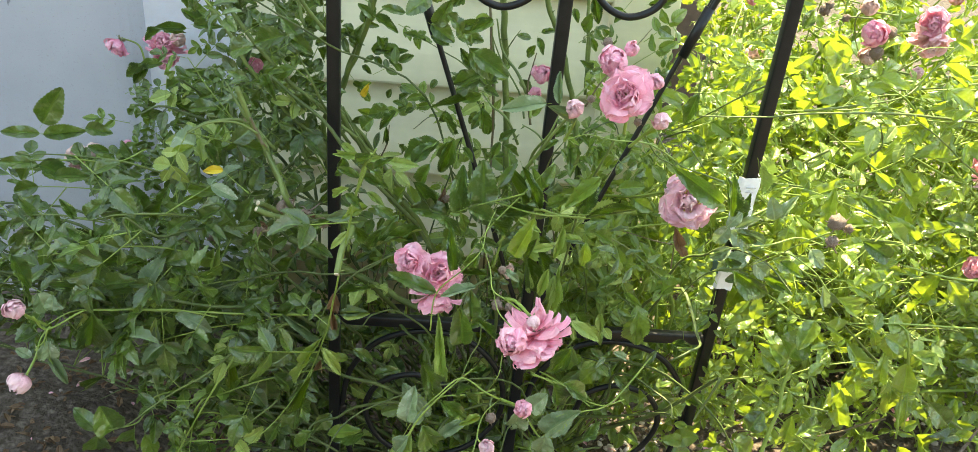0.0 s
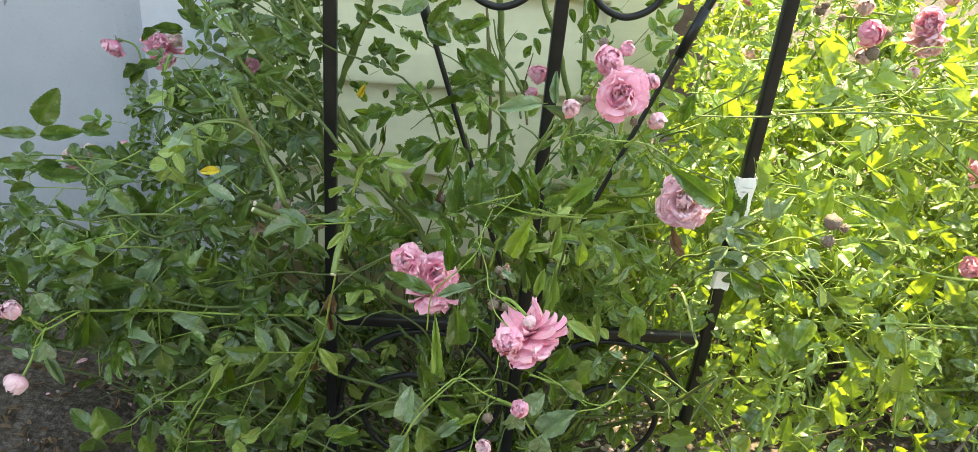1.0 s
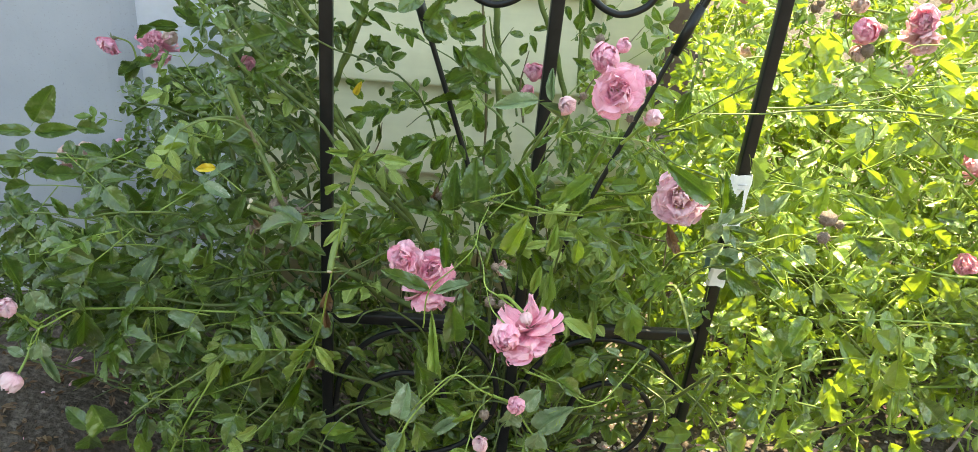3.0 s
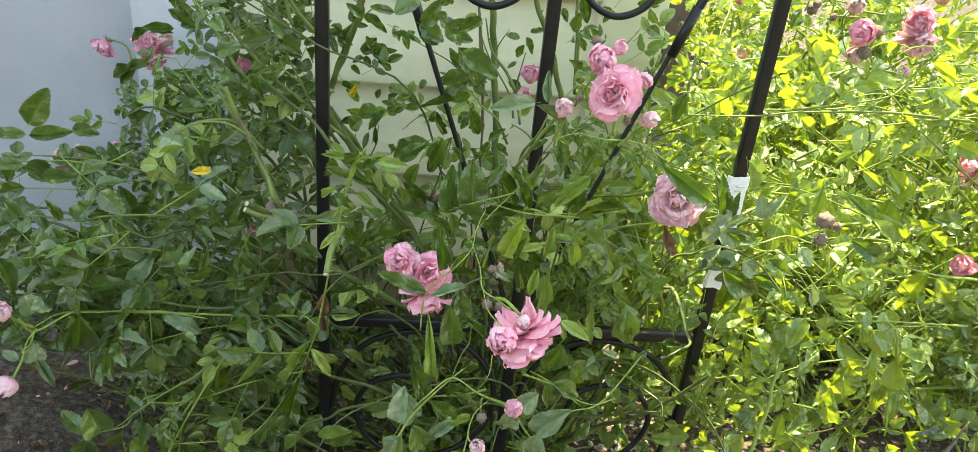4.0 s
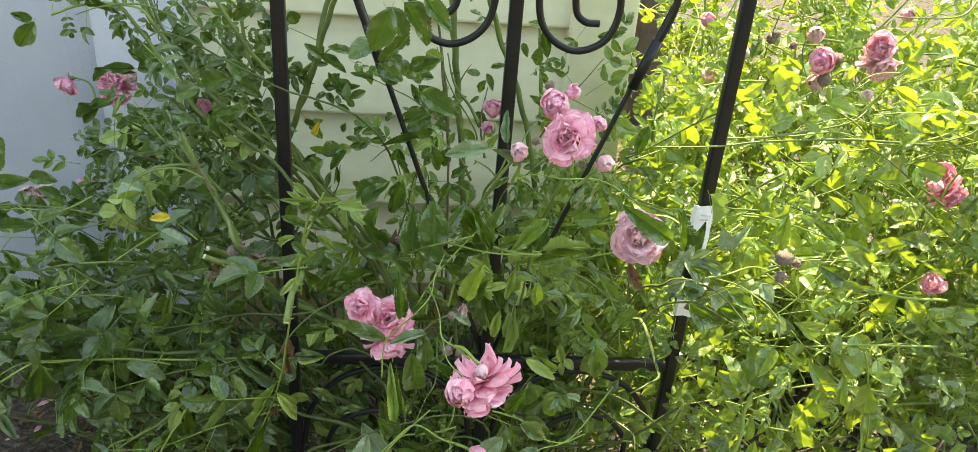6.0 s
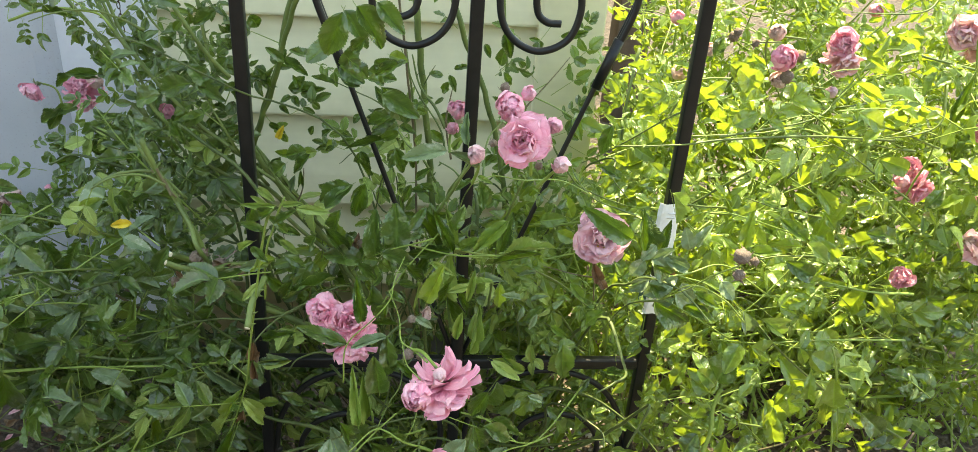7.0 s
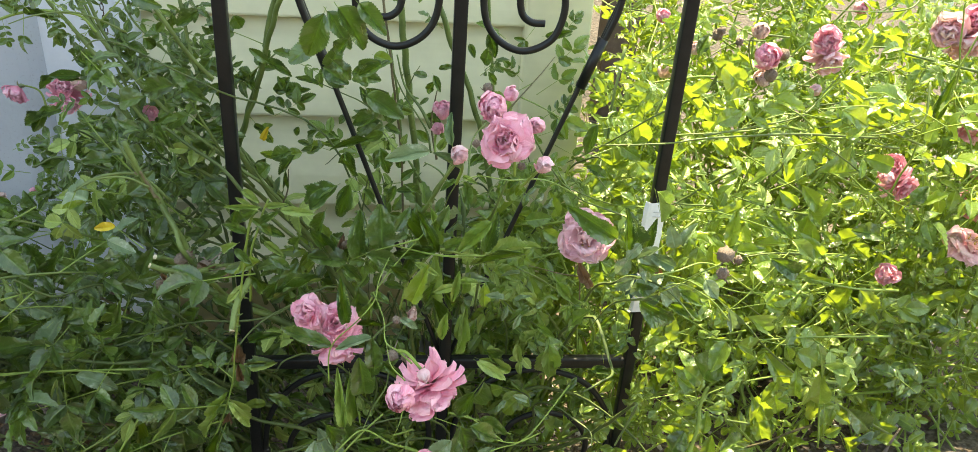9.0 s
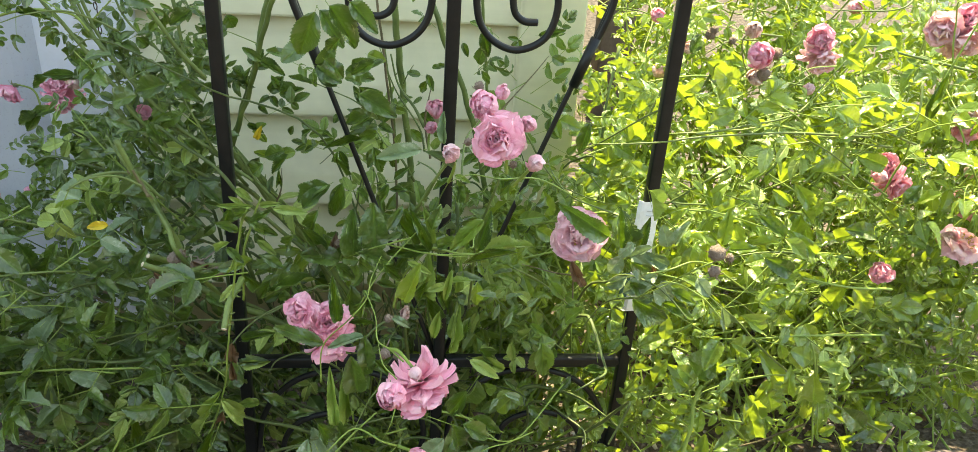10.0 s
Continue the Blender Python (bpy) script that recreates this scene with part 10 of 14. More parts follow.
leaf(climber, (0.021, 0.060, 0.607), (-0.031, 0.060, 0.566), (-0.66, -1.09, 0.66), 'leaf', 4)
leaf(climber, (0.188, 0.069, 0.326), (0.235, 0.042, 0.318), (0.62, -0.78, 1.02), 'light', 0)
leaf(climber, (-0.120, -0.130, 0.248), (-0.135, -0.124, 0.178), (-0.12, -0.91, 0.42), 'leaf', 5)
leaf(climber, (0.025, 0.087, 0.326), (0.097, 0.120, 0.339), (0.68, -0.68, 0.28), 'leaf', 2)
leaf(climber, (0.030, 0.080, 0.211), (0.090, 0.099, 0.239), (0.43, -0.76, 1.08), 'old', 2)
leaf(climber, (0.180, 0.105, 0.399), (0.264, 0.097, 0.409), (-0.45, -1.05, 0.48), 'leaf', 2)
leaf(climber, (0.272, 0.013, 0.355), (0.271, 0.020, 0.420), (0.67, -1.04, 0.21), 'light', 4)
leaf(climber, (0.068, 0.084, 0.384), (0.010, 0.054, 0.385), (-0.20, -0.83, 0.49), 'old', 4)
leaf(climber, (-0.129, -0.135, 0.230), (-0.047, -0.117, 0.224), (0.39, -0.80, 0.61), 'under', 5)
leaf(climber, (0.180, 0.117, 0.149), (0.200, 0.127, 0.206), (-0.39, -0.56, 0.48), 'leaf', 0)
leaf(climber, (-0.163, 0.030, 0.361), (-0.184, 0.021, 0.424), (-0.13, -0.49, 1.03), 'leaf', 3)
leaf(climber, (0.120, 0.100, 0.138), (0.176, 0.157, 0.129), (-0.16, -0.85, 0.35), 'leaf', 0)
leaf(climber, (0.188, 0.109, 0.112), (0.236, 0.127, 0.143), (0.01, -1.22, 0.24), 'grey', 4)
leaf(climber, (0.037, 0.088, 0.294), (0.004, 0.022, 0.263), (0.45, -0.90, 0.44), 'old', 5)
leaf(climber, (0.181, 0.116, 0.170), (0.145, 0.152, 0.182), (-0.50, -1.01, 0.28), 'leaf', 4)
leaf(climber, (0.085, 0.098, 0.212), (0.041, 0.054, 0.220), (0.17, -0.40, 0.44), 'old', 2)
leaf(climber, (0.185, 0.071, 0.287), (0.143, 0.034, 0.274), (0.39, -0.59, 1.03), 'leaf', 1)
leaf(climber, (0.082, 0.082, 0.286), (0.030, 0.111, 0.318), (0.52, -0.38, 0.41), 'leaf', 1)
leaf(climber, (-0.163, 0.030, 0.361), (-0.218, 0.009, 0.375), (-0.07, -0.89, 0.37), 'leaf', 5)
leaf(climber, (0.183, 0.113, 0.252), (0.146, 0.060, 0.243), (-0.04, -0.46, 0.49), 'leaf', 3)
leaf(climber, (0.040, -0.140, 0.492), (-0.018, -0.190, 0.513), (-0.14, -0.34, 0.37), 'leaf', 5)
leaf(climber, (-0.144, 0.030, 0.349), (-0.166, -0.032, 0.385), (0.35, -0.30, 1.04), 'leaf', 2)
leaf(climber, (-0.015, 0.077, 0.498), (-0.062, 0.099, 0.463), (0.15, -0.63, 0.25), 'leaf', 2)
leaf(climber, (0.238, 0.048, 0.348), (0.193, 0.058, 0.315), (-0.11, -1.15, 0.49), 'under', 5)
leaf(climber, (0.027, 0.060, 0.628), (-0.019, 0.046, 0.653), (-0.48, -0.57, 1.00), 'leaf', 5)
leaf(climber, (0.257, 0.089, 0.338), (0.215, 0.056, 0.320), (0.53, -1.16, 0.47), 'leaf', 1)
leaf(climber, (-0.122, -0.060, 0.529), (-0.069, -0.008, 0.492), (-0.06, -1.30, 0.26), 'leaf', 1)
leaf(climber, (0.087, 0.083, 0.210), (0.009, 0.101, 0.234), (0.46, -0.53, 1.02), 'leaf', 4)
leaf(climber, (0.167, 0.035, 0.424), (0.183, 0.016, 0.473), (0.68, -0.82, 0.81), 'leaf', 4)
leaf(climber, (0.141, 0.107, 0.103), (0.193, 0.126, 0.085), (-0.67, -1.07, 0.35), 'leaf', 1)
leaf(climber, (-0.128, -0.130, 0.293), (-0.174, -0.093, 0.306), (-0.17, -0.60, 0.52), 'leaf', 4)
leaf(climber, (0.051, 0.080, 0.268), (0.019, 0.109, 0.213), (0.20, -0.68, 0.54), 'old', 3)
leaf(climber, (0.247, 0.073, 0.293), (0.191, 0.107, 0.314), (0.67, -1.07, 0.53), 'under', 5)
leaf(climber, (-0.073, -0.080, 0.683), (-0.027, -0.112, 0.728), (-0.40, -1.17, 0.30), 'leaf', 5)
leaf(climber, (-0.122, -0.060, 0.529), (-0.150, -0.069, 0.474), (0.04, -1.02, 0.27), 'under', 1)
leaf(climber, (0.265, 0.111, 0.401), (0.297, 0.155, 0.380), (-0.05, -0.88, 0.90), 'leaf', 1)
leaf(climber, (0.163, 0.113, 0.085), (0.105, 0.093, 0.047), (-0.69, -1.28, 0.94), 'leaf', 4)
leaf(climber, (0.074, 0.023, 0.372), (0.029, 0.047, 0.343), (0.11, -1.01, 0.28), 'old', 1)
leaf(climber, (0.037, 0.089, 0.254), (-0.002, 0.053, 0.272), (-0.18, -0.90, 0.94), 'leaf', 1)
leaf(climber, (0.168, 0.071, 0.298), (0.133, 0.017, 0.265), (-0.34, -0.87, 0.73), 'old', 1)
leaf(climber, (0.259, 0.000, 0.400), (0.229, -0.050, 0.426), (0.20, -0.64, 0.63), 'under', 2)
leaf(climber, (0.266, 0.115, 0.320), (0.230, 0.149, 0.284), (-0.02, -0.81, 0.62), 'light', 1)
leaf(climber, (0.059, 0.065, 0.359), (0.057, 0.020, 0.404), (-0.34, -0.95, 0.94), 'light', 1)
leaf(climber, (-0.051, -0.100, 0.454), (-0.076, -0.068, 0.394), (-0.63, -0.71, 0.70), 'leaf', 3)
leaf(climber, (0.073, 0.092, 0.231), (0.053, 0.043, 0.205), (0.34, -1.21, 0.89), 'under', 5)
leaf(climber, (0.286, 0.071, 0.192), (0.243, 0.098, 0.152), (-0.04, -1.15, 0.34), 'under', 3)
leaf(climber, (-0.129, -0.065, 0.446), (-0.091, -0.037, 0.412), (-0.65, -0.40, 0.54), 'leaf', 0)
leaf(climber, (0.135, 0.116, 0.050), (0.086, 0.138, 0.105), (-0.03, -0.75, 0.64), 'under', 5)
leaf(climber, (0.248, 0.089, 0.377), (0.217, 0.047, 0.351), (-0.11, -0.56, 0.51), 'grey', 1)
leaf(climber, (-0.039, -0.065, 0.340), (-0.065, -0.122, 0.366), (0.19, -0.42, 0.39), 'leaf', 1)
leaf(climber, (0.202, 0.112, 0.094), (0.171, 0.067, 0.073), (0.33, -0.60, 0.27), 'leaf', 5)
leaf(climber, (0.155, 0.085, 0.534), (0.135, 0.027, 0.539), (0.40, -0.89, 0.47), 'under', 4)
leaf(climber, (0.278, 0.090, 0.240), (0.226, 0.087, 0.256), (0.63, -1.27, 0.27), 'light', 3)
leaf(climber, (0.183, 0.112, 0.272), (0.140, 0.075, 0.256), (0.05, -0.82, 0.88), 'leaf', 4)
leaf(climber, (0.091, 0.099, 0.172), (0.107, 0.122, 0.238), (-0.54, -0.34, 0.66), 'grey', 0)
leaf(climber, (0.298, 0.100, 0.587), (0.246, 0.085, 0.561), (-0.01, -0.80, 0.98), 'under', 5)
leaf(climber, (0.022, 0.087, 0.346), (0.090, 0.116, 0.388), (-0.36, -1.00, 1.06), 'leaf', 5)
leaf(climber, (0.030, 0.080, 0.211), (-0.030, 0.052, 0.261), (0.35, -1.23, 0.38), 'leaf', 1)
leaf(climber, (0.055, 0.086, 0.258), (0.100, 0.092, 0.218), (0.33, -0.47, 1.01), 'under', 5)
leaf(climber, (0.177, 0.095, 0.213), (0.162, 0.063, 0.175), (-0.18, -0.58, 0.31), 'under', 5)
leaf(climber, (0.151, 0.105, 0.115), (0.089, 0.073, 0.124), (0.06, -0.53, 0.96), 'old', 2)
leaf(climber, (0.179, 0.119, 0.108), (0.127, 0.112, 0.072), (0.50, -1.08, 0.53), 'old', 1)
leaf(climber, (0.140, 0.112, 0.079), (0.208, 0.137, 0.103), (0.59, -0.82, 0.35), 'under', 1)
leaf(climber, (0.090, 0.097, 0.323), (0.021, 0.092, 0.324), (0.52, -0.32, 0.43), 'leaf', 5)
leaf(climber, (0.022, 0.067, 0.304), (-0.024, 0.068, 0.268), (-0.21, -0.65, 0.52), 'leaf', 4)
leaf(climber, (0.143, 0.112, 0.086), (0.209, 0.107, 0.121), (0.30, -0.66, 0.43), 'light', 5)
leaf(climber, (-0.158, -0.025, 0.232), (-0.213, -0.013, 0.235), (0.50, -0.38, 0.48), 'under', 4)
leaf(climber, (0.202, 0.112, 0.094), (0.142, 0.101, 0.129), (0.08, -0.37, 0.55), 'grey', 0)
leaf(climber, (0.054, 0.090, 0.238), (-0.018, 0.102, 0.200), (0.15, -0.38, 0.59), 'leaf', 2)
leaf(climber, (0.197, 0.113, 0.089), (0.191, 0.098, 0.138), (0.09, -0.72, 0.98), 'leaf', 5)
leaf(climber, (0.212, 0.108, 0.127), (0.263, 0.146, 0.144), (-0.62, -0.62, 0.79), 'light', 4)
leaf(climber, (0.283, 0.090, 0.574), (0.257, 0.094, 0.529), (0.12, -1.12, 0.70), 'light', 5)
leaf(climber, (0.204, 0.090, 0.242), (0.161, 0.071, 0.207), (0.33, -1.10, 0.39), 'light', 3)
leaf(climber, (0.227, 0.015, 0.421), (0.173, -0.024, 0.414), (-0.67, -1.10, 0.70), 'leaf', 4)
leaf(climber, (0.131, 0.106, 0.126), (0.187, 0.099, 0.167), (-0.69, -0.76, 0.38), 'old', 2)
leaf(climber, (0.185, 0.115, 0.070), (0.170, 0.102, 0.118), (-0.31, -0.46, 0.49), 'leaf', 5)
leaf(climber, (0.182, 0.118, 0.051), (0.243, 0.104, 0.049), (0.51, -1.10, 0.38), 'leaf', 5)
leaf(climber, (-0.060, -0.080, 0.323), (-0.071, -0.052, 0.382), (-0.05, -1.04, 0.25), 'leaf', 2)
leaf(climber, (-0.142, -0.080, 0.455), (-0.083, -0.037, 0.489), (-0.37, -0.70, 0.36), 'grey', 5)
leaf(climber, (0.265, 0.007, 0.378), (0.319, 0.026, 0.373), (0.60, -0.31, 0.34), 'light', 2)
leaf(climber, (0.037, 0.089, 0.254), (-0.010, 0.051, 0.280), (-0.49, -1.25, 0.64), 'under', 5)
leaf(climber, (-0.182, 0.030, 0.373), (-0.186, -0.020, 0.327), (0.15, -1.02, 0.97), 'leaf', 2)
leaf(climber, (-0.163, 0.030, 0.361), (-0.194, -0.011, 0.311), (-0.24, -0.42, 0.61), 'leaf', 3)
leaf(climber, (0.194, 0.110, 0.670), (0.142, 0.141, 0.683), (0.14, -0.52, 0.36), 'old', 3)
leaf(climber, (0.140, 0.112, 0.072), (0.197, 0.119, 0.047), (0.53, -0.32, 1.03), 'grey', 0)
leaf(climber, (-0.021, 0.000, 0.564), (-0.080, 0.056, 0.581), (-0.45, -0.52, 0.87), 'old', 1)
leaf(climber, (0.149, 0.097, 0.173), (0.121, 0.044, 0.194), (0.55, -0.68, 0.93), 'old', 2)
leaf(climber, (0.036, 0.090, 0.204), (-0.033, 0.070, 0.197), (0.56, -1.25, 0.87), 'under', 2)
leaf(climber, (-0.011, 0.030, 0.533), (-0.062, 0.016, 0.536), (-0.12, -1.28, 1.07), 'under', 3)
leaf(climber, (-0.068, 0.070, 0.259), (-0.027, 0.026, 0.275), (0.02, -1.27, 0.80), 'leaf', 3)
leaf(climber, (-0.158, -0.025, 0.232), (-0.190, -0.046, 0.200), (0.59, -1.16, 0.37), 'leaf', 5)
leaf(climber, (0.164, 0.065, 0.290), (0.210, 0.088, 0.277), (-0.36, -0.65, 0.85), 'leaf', 0)
leaf(climber, (0.149, -0.270, 0.380), (0.132, -0.323, 0.338), (-0.41, -1.20, 0.70), 'old', 3)
leaf(climber, (0.241, 0.057, 0.330), (0.262, 0.012, 0.295), (0.68, -1.22, 0.35), 'light', 0)
leaf(shrub, (0.634, 0.133, 0.268), (0.686, 0.110, 0.259), (-0.06, -0.31, 0.68), 'under', 4)
leaf(shrub, (0.536, -0.030, 0.190), (0.597, -0.077, 0.180), (-0.63, -0.92, 0.31), 'light', 0)
leaf(shrub, (0.625, 0.013, 0.602), (0.620, -0.039, 0.621), (-0.37, -1.01, 0.87), 'light', 3)
leaf(shrub, (0.556, 0.118, 0.303), (0.573, 0.071, 0.301), (0.66, -0.78, 0.66), 'under', 4)
leaf(shrub, (0.447, 0.121, 0.431), (0.410, 0.143, 0.398), (-0.52, -0.33, 1.01), 'light', 4)
leaf(shrub, (0.712, 0.078, 0.312), (0.714, 0.008, 0.275), (0.65, -0.39, 0.54), 'light', 2)
leaf(shrub, (0.570, -0.010, 0.571), (0.502, -0.006, 0.558), (0.32, -0.50, 0.74), 'under', 1)
leaf(shrub, (0.603, 0.227, 0.495), (0.561, 0.256, 0.526), (-0.65, -1.20, 0.86), 'light', 3)
leaf(shrub, (0.558, 0.037, 0.198), (0.523, 0.041, 0.160), (-0.54, -1.09, 1.09), 'light', 5)
leaf(shrub, (0.740, 0.117, 0.247), (0.696, 0.091, 0.247), (0.18, -1.04, 0.52), 'light', 1)
leaf(shrub, (0.646, 0.083, 0.391), (0.691, 0.053, 0.401), (0.06, -0.47, 0.92), 'light', 3)
leaf(shrub, (0.419, 0.217, 0.489), (0.465, 0.244, 0.440), (-0.65, -0.79, 0.71), 'light', 0)
leaf(shrub, (0.543, -0.048, 0.359), (0.626, -0.060, 0.347), (0.53, -1.16, 0.51), 'light', 0)
leaf(shrub, (0.506, 0.161, 0.382), (0.453, 0.136, 0.361), (-0.26, -0.80, 0.72), 'light', 5)
leaf(shrub, (0.442, 0.003, 0.474), (0.498, -0.011, 0.428), (0.34, -0.81, 0.82), 'light', 0)
leaf(shrub, (0.602, 0.038, 0.556), (0.566, 0.009, 0.532), (-0.38, -0.33, 0.86), 'under', 4)
leaf(shrub, (0.494, 0.282, 0.460), (0.492, 0.327, 0.419), (0.28, -0.92, 0.88), 'light', 4)
leaf(shrub, (0.467, -0.105, 0.307), (0.452, -0.090, 0.373), (-0.03, -0.97, 1.02), 'light', 4)
leaf(shrub, (0.650, 0.090, 0.167), (0.618, 0.051, 0.172), (0.27, -0.56, 0.59), 'light', 1)
leaf(shrub, (0.491, 0.161, 0.396), (0.460, 0.110, 0.367), (0.12, -0.45, 0.47), 'light', 3)
leaf(shrub, (0.564, 0.068, 0.394), (0.549, 0.000, 0.414), (-0.52, -0.33, 0.50), 'light', 0)
leaf(shrub, (0.581, 0.289, 0.320), (0.567, 0.247, 0.349), (0.24, -0.74, 0.54), 'under', 0)
leaf(shrub, (0.448, 0.200, 0.291), (0.394, 0.208, 0.251), (0.51, -0.33, 0.89), 'light', 2)
leaf(shrub, (0.639, 0.070, 0.343), (0.587, 0.039, 0.330), (-0.40, -0.60, 0.31), 'light', 3)
leaf(shrub, (0.584, 0.061, 0.160), (0.589, 0.004, 0.105), (-0.61, -0.41, 0.29), 'light', 3)
leaf(shrub, (0.689, 0.211, 0.317), (0.642, 0.192, 0.301), (0.38, -1.16, 0.94), 'light', 4)
leaf(shrub, (0.612, 0.192, 0.144), (0.630, 0.152, 0.106), (0.00, -0.41, 0.87), 'under', 2)
leaf(shrub, (0.545, -0.015, 0.645), (0.527, 0.045, 0.647), (0.44, -0.76, 1.04), 'light', 1)
leaf(shrub, (0.679, 0.080, 0.198), (0.740, 0.034, 0.169), (0.06, -1.18, 1.07), 'light', 1)
leaf(shrub, (0.679, 0.233, 0.311), (0.649, 0.210, 0.355), (-0.19, -0.31, 0.85), 'light', 3)
leaf(shrub, (0.712, 0.078, 0.312), (0.695, 0.112, 0.360), (0.14, -1.22, 1.04), 'light', 5)
leaf(shrub, (0.442, 0.150, 0.389), (0.455, 0.224, 0.413), (0.43, -1.06, 0.69), 'light', 2)
leaf(shrub, (0.604, 0.277, 0.367), (0.668, 0.231, 0.339), (-0.18, -1.08, 0.98), 'under', 1)
leaf(shrub, (0.626, 0.000, 0.576), (0.576, 0.008, 0.600), (-0.28, -0.57, 0.73), 'light', 3)
leaf(shrub, (0.691, 0.043, 0.496), (0.644, 0.038, 0.478), (-0.20, -0.92, 0.57), 'light', 0)
leaf(shrub, (0.446, 0.160, 0.407), (0.436, 0.191, 0.475), (-0.48, -0.75, 0.33), 'under', 1)
leaf(shrub, (0.581, 0.289, 0.320), (0.615, 0.268, 0.392), (-0.33, -1.00, 0.47), 'light', 0)
leaf(shrub, (0.625, 0.078, 0.394), (0.576, 0.099, 0.416), (-0.44, -0.52, 0.34), 'light', 4)
leaf(shrub, (0.653, 0.227, 0.499), (0.703, 0.214, 0.497), (0.39, -1.19, 0.21), 'under', 5)
leaf(shrub, (0.556, 0.118, 0.303), (0.534, 0.061, 0.328), (-0.06, -0.94, 0.73), 'light', 4)
leaf(shrub, (0.709, 0.048, 0.330), (0.759, 0.003, 0.374), (-0.51, -0.69, 0.87), 'light', 4)
leaf(shrub, (0.662, 0.075, 0.077), (0.605, 0.105, 0.120), (-0.04, -1.00, 0.31), 'light', 2)
leaf(shrub, (0.478, 0.074, 0.148), (0.455, 0.057, 0.104), (-0.63, -1.24, 0.43), 'light', 3)
leaf(shrub, (0.444, 0.055, 0.583), (0.399, 0.071, 0.602), (-0.12, -1.06, 0.92), 'light', 0)
leaf(shrub, (0.460, 0.148, 0.353), (0.432, 0.147, 0.423), (-0.04, -1.11, 0.93), 'light', 4)
leaf(shrub, (0.660, 0.041, 0.263), (0.661, 0.012, 0.219), (0.41, -1.16, 0.83), 'under', 4)
leaf(shrub, (0.460, 0.148, 0.353), (0.509, 0.125, 0.349), (-0.42, -0.74, 0.89), 'light', 5)
leaf(shrub, (0.628, 0.227, 0.497), (0.614, 0.164, 0.519), (0.31, -0.93, 0.99), 'light', 1)
leaf(shrub, (0.493, 0.000, 0.579), (0.549, 0.019, 0.630), (-0.23, -0.41, 0.34), 'light', 3)
leaf(shrub, (0.552, -0.027, 0.174), (0.503, -0.049, 0.193), (-0.69, -0.75, 0.48), 'light', 2)
leaf(shrub, (0.497, -0.023, 0.367), (0.500, 0.040, 0.405), (-0.03, -1.10, 0.21), 'light', 1)
leaf(shrub, (0.465, 0.100, 0.438), (0.496, 0.119, 0.489), (0.34, -1.00, 0.58), 'under', 0)
leaf(shrub, (0.666, 0.211, 0.308), (0.712, 0.152, 0.312), (-0.50, -1.19, 1.02), 'light', 1)
leaf(shrub, (0.575, 0.163, 0.272), (0.521, 0.177, 0.234), (0.09, -0.73, 0.84), 'light', 5)
leaf(shrub, (0.503, 0.075, 0.281), (0.563, 0.055, 0.279), (-0.69, -0.97, 0.47), 'light', 3)
leaf(shrub, (0.579, 0.118, 0.308), (0.575, 0.140, 0.236), (-0.42, -0.65, 0.61), 'light', 3)
leaf(shrub, (0.604, -0.040, 0.357), (0.653, -0.085, 0.336), (0.19, -0.34, 0.72), 'under', 1)
leaf(shrub, (0.376, 0.083, 0.402), (0.421, 0.096, 0.449), (0.06, -0.52, 0.71), 'light', 4)
leaf(shrub, (0.590, 0.098, 0.232), (0.629, 0.059, 0.245), (0.40, -1.00, 0.21), 'light', 5)
leaf(shrub, (0.551, -0.025, 0.346), (0.514, -0.078, 0.326), (0.04, -0.50, 0.32), 'light', 5)
leaf(shrub, (0.453, 0.129, 0.328), (0.406, 0.133, 0.354), (-0.45, -0.32, 0.54), 'light', 5)
leaf(shrub, (0.635, 0.238, 0.244), (0.589, 0.223, 0.271), (0.18, -0.37, 0.55), 'light', 5)
leaf(shrub, (0.573, 0.184, 0.169), (0.547, 0.170, 0.106), (-0.20, -0.64, 0.74), 'light', 5)
leaf(shrub, (0.705, 0.170, 0.455), (0.692, 0.164, 0.397), (-0.49, -0.62, 0.61), 'under', 3)
leaf(shrub, (0.569, 0.058, 0.176), (0.522, 0.012, 0.169), (0.39, -1.25, 0.62), 'light', 5)
leaf(shrub, (0.606, 0.173, 0.301), (0.679, 0.137, 0.300), (-0.54, -1.05, 0.65), 'light', 5)
leaf(shrub, (0.512, -0.023, 0.381), (0.562, -0.055, 0.417), (-0.53, -1.07, 0.93), 'light', 5)
leaf(shrub, (0.486, 0.020, 0.242), (0.480, -0.033, 0.283), (0.69, -0.38, 0.60), 'light', 3)
leaf(shrub, (0.571, 0.092, 0.242), (0.621, 0.097, 0.234), (0.37, -1.08, 0.85), 'light', 3)
leaf(shrub, (0.739, 0.172, 0.573), (0.713, 0.142, 0.527), (-0.38, -0.69, 0.92), 'light', 3)
leaf(shrub, (0.536, 0.058, 0.205), (0.566, 0.087, 0.271), (0.25, -1.11, 0.73), 'light', 2)
leaf(shrub, (0.509, 0.175, 0.395), (0.551, 0.149, 0.362), (-0.12, -0.57, 0.87), 'light', 2)
leaf(shrub, (0.698, 0.213, 0.271), (0.648, 0.168, 0.267), (-0.04, -0.63, 0.63), 'light', 0)
leaf(shrub, (0.619, 0.131, 0.093), (0.554, 0.093, 0.101), (-0.53, -0.77, 0.47), 'light', 5)
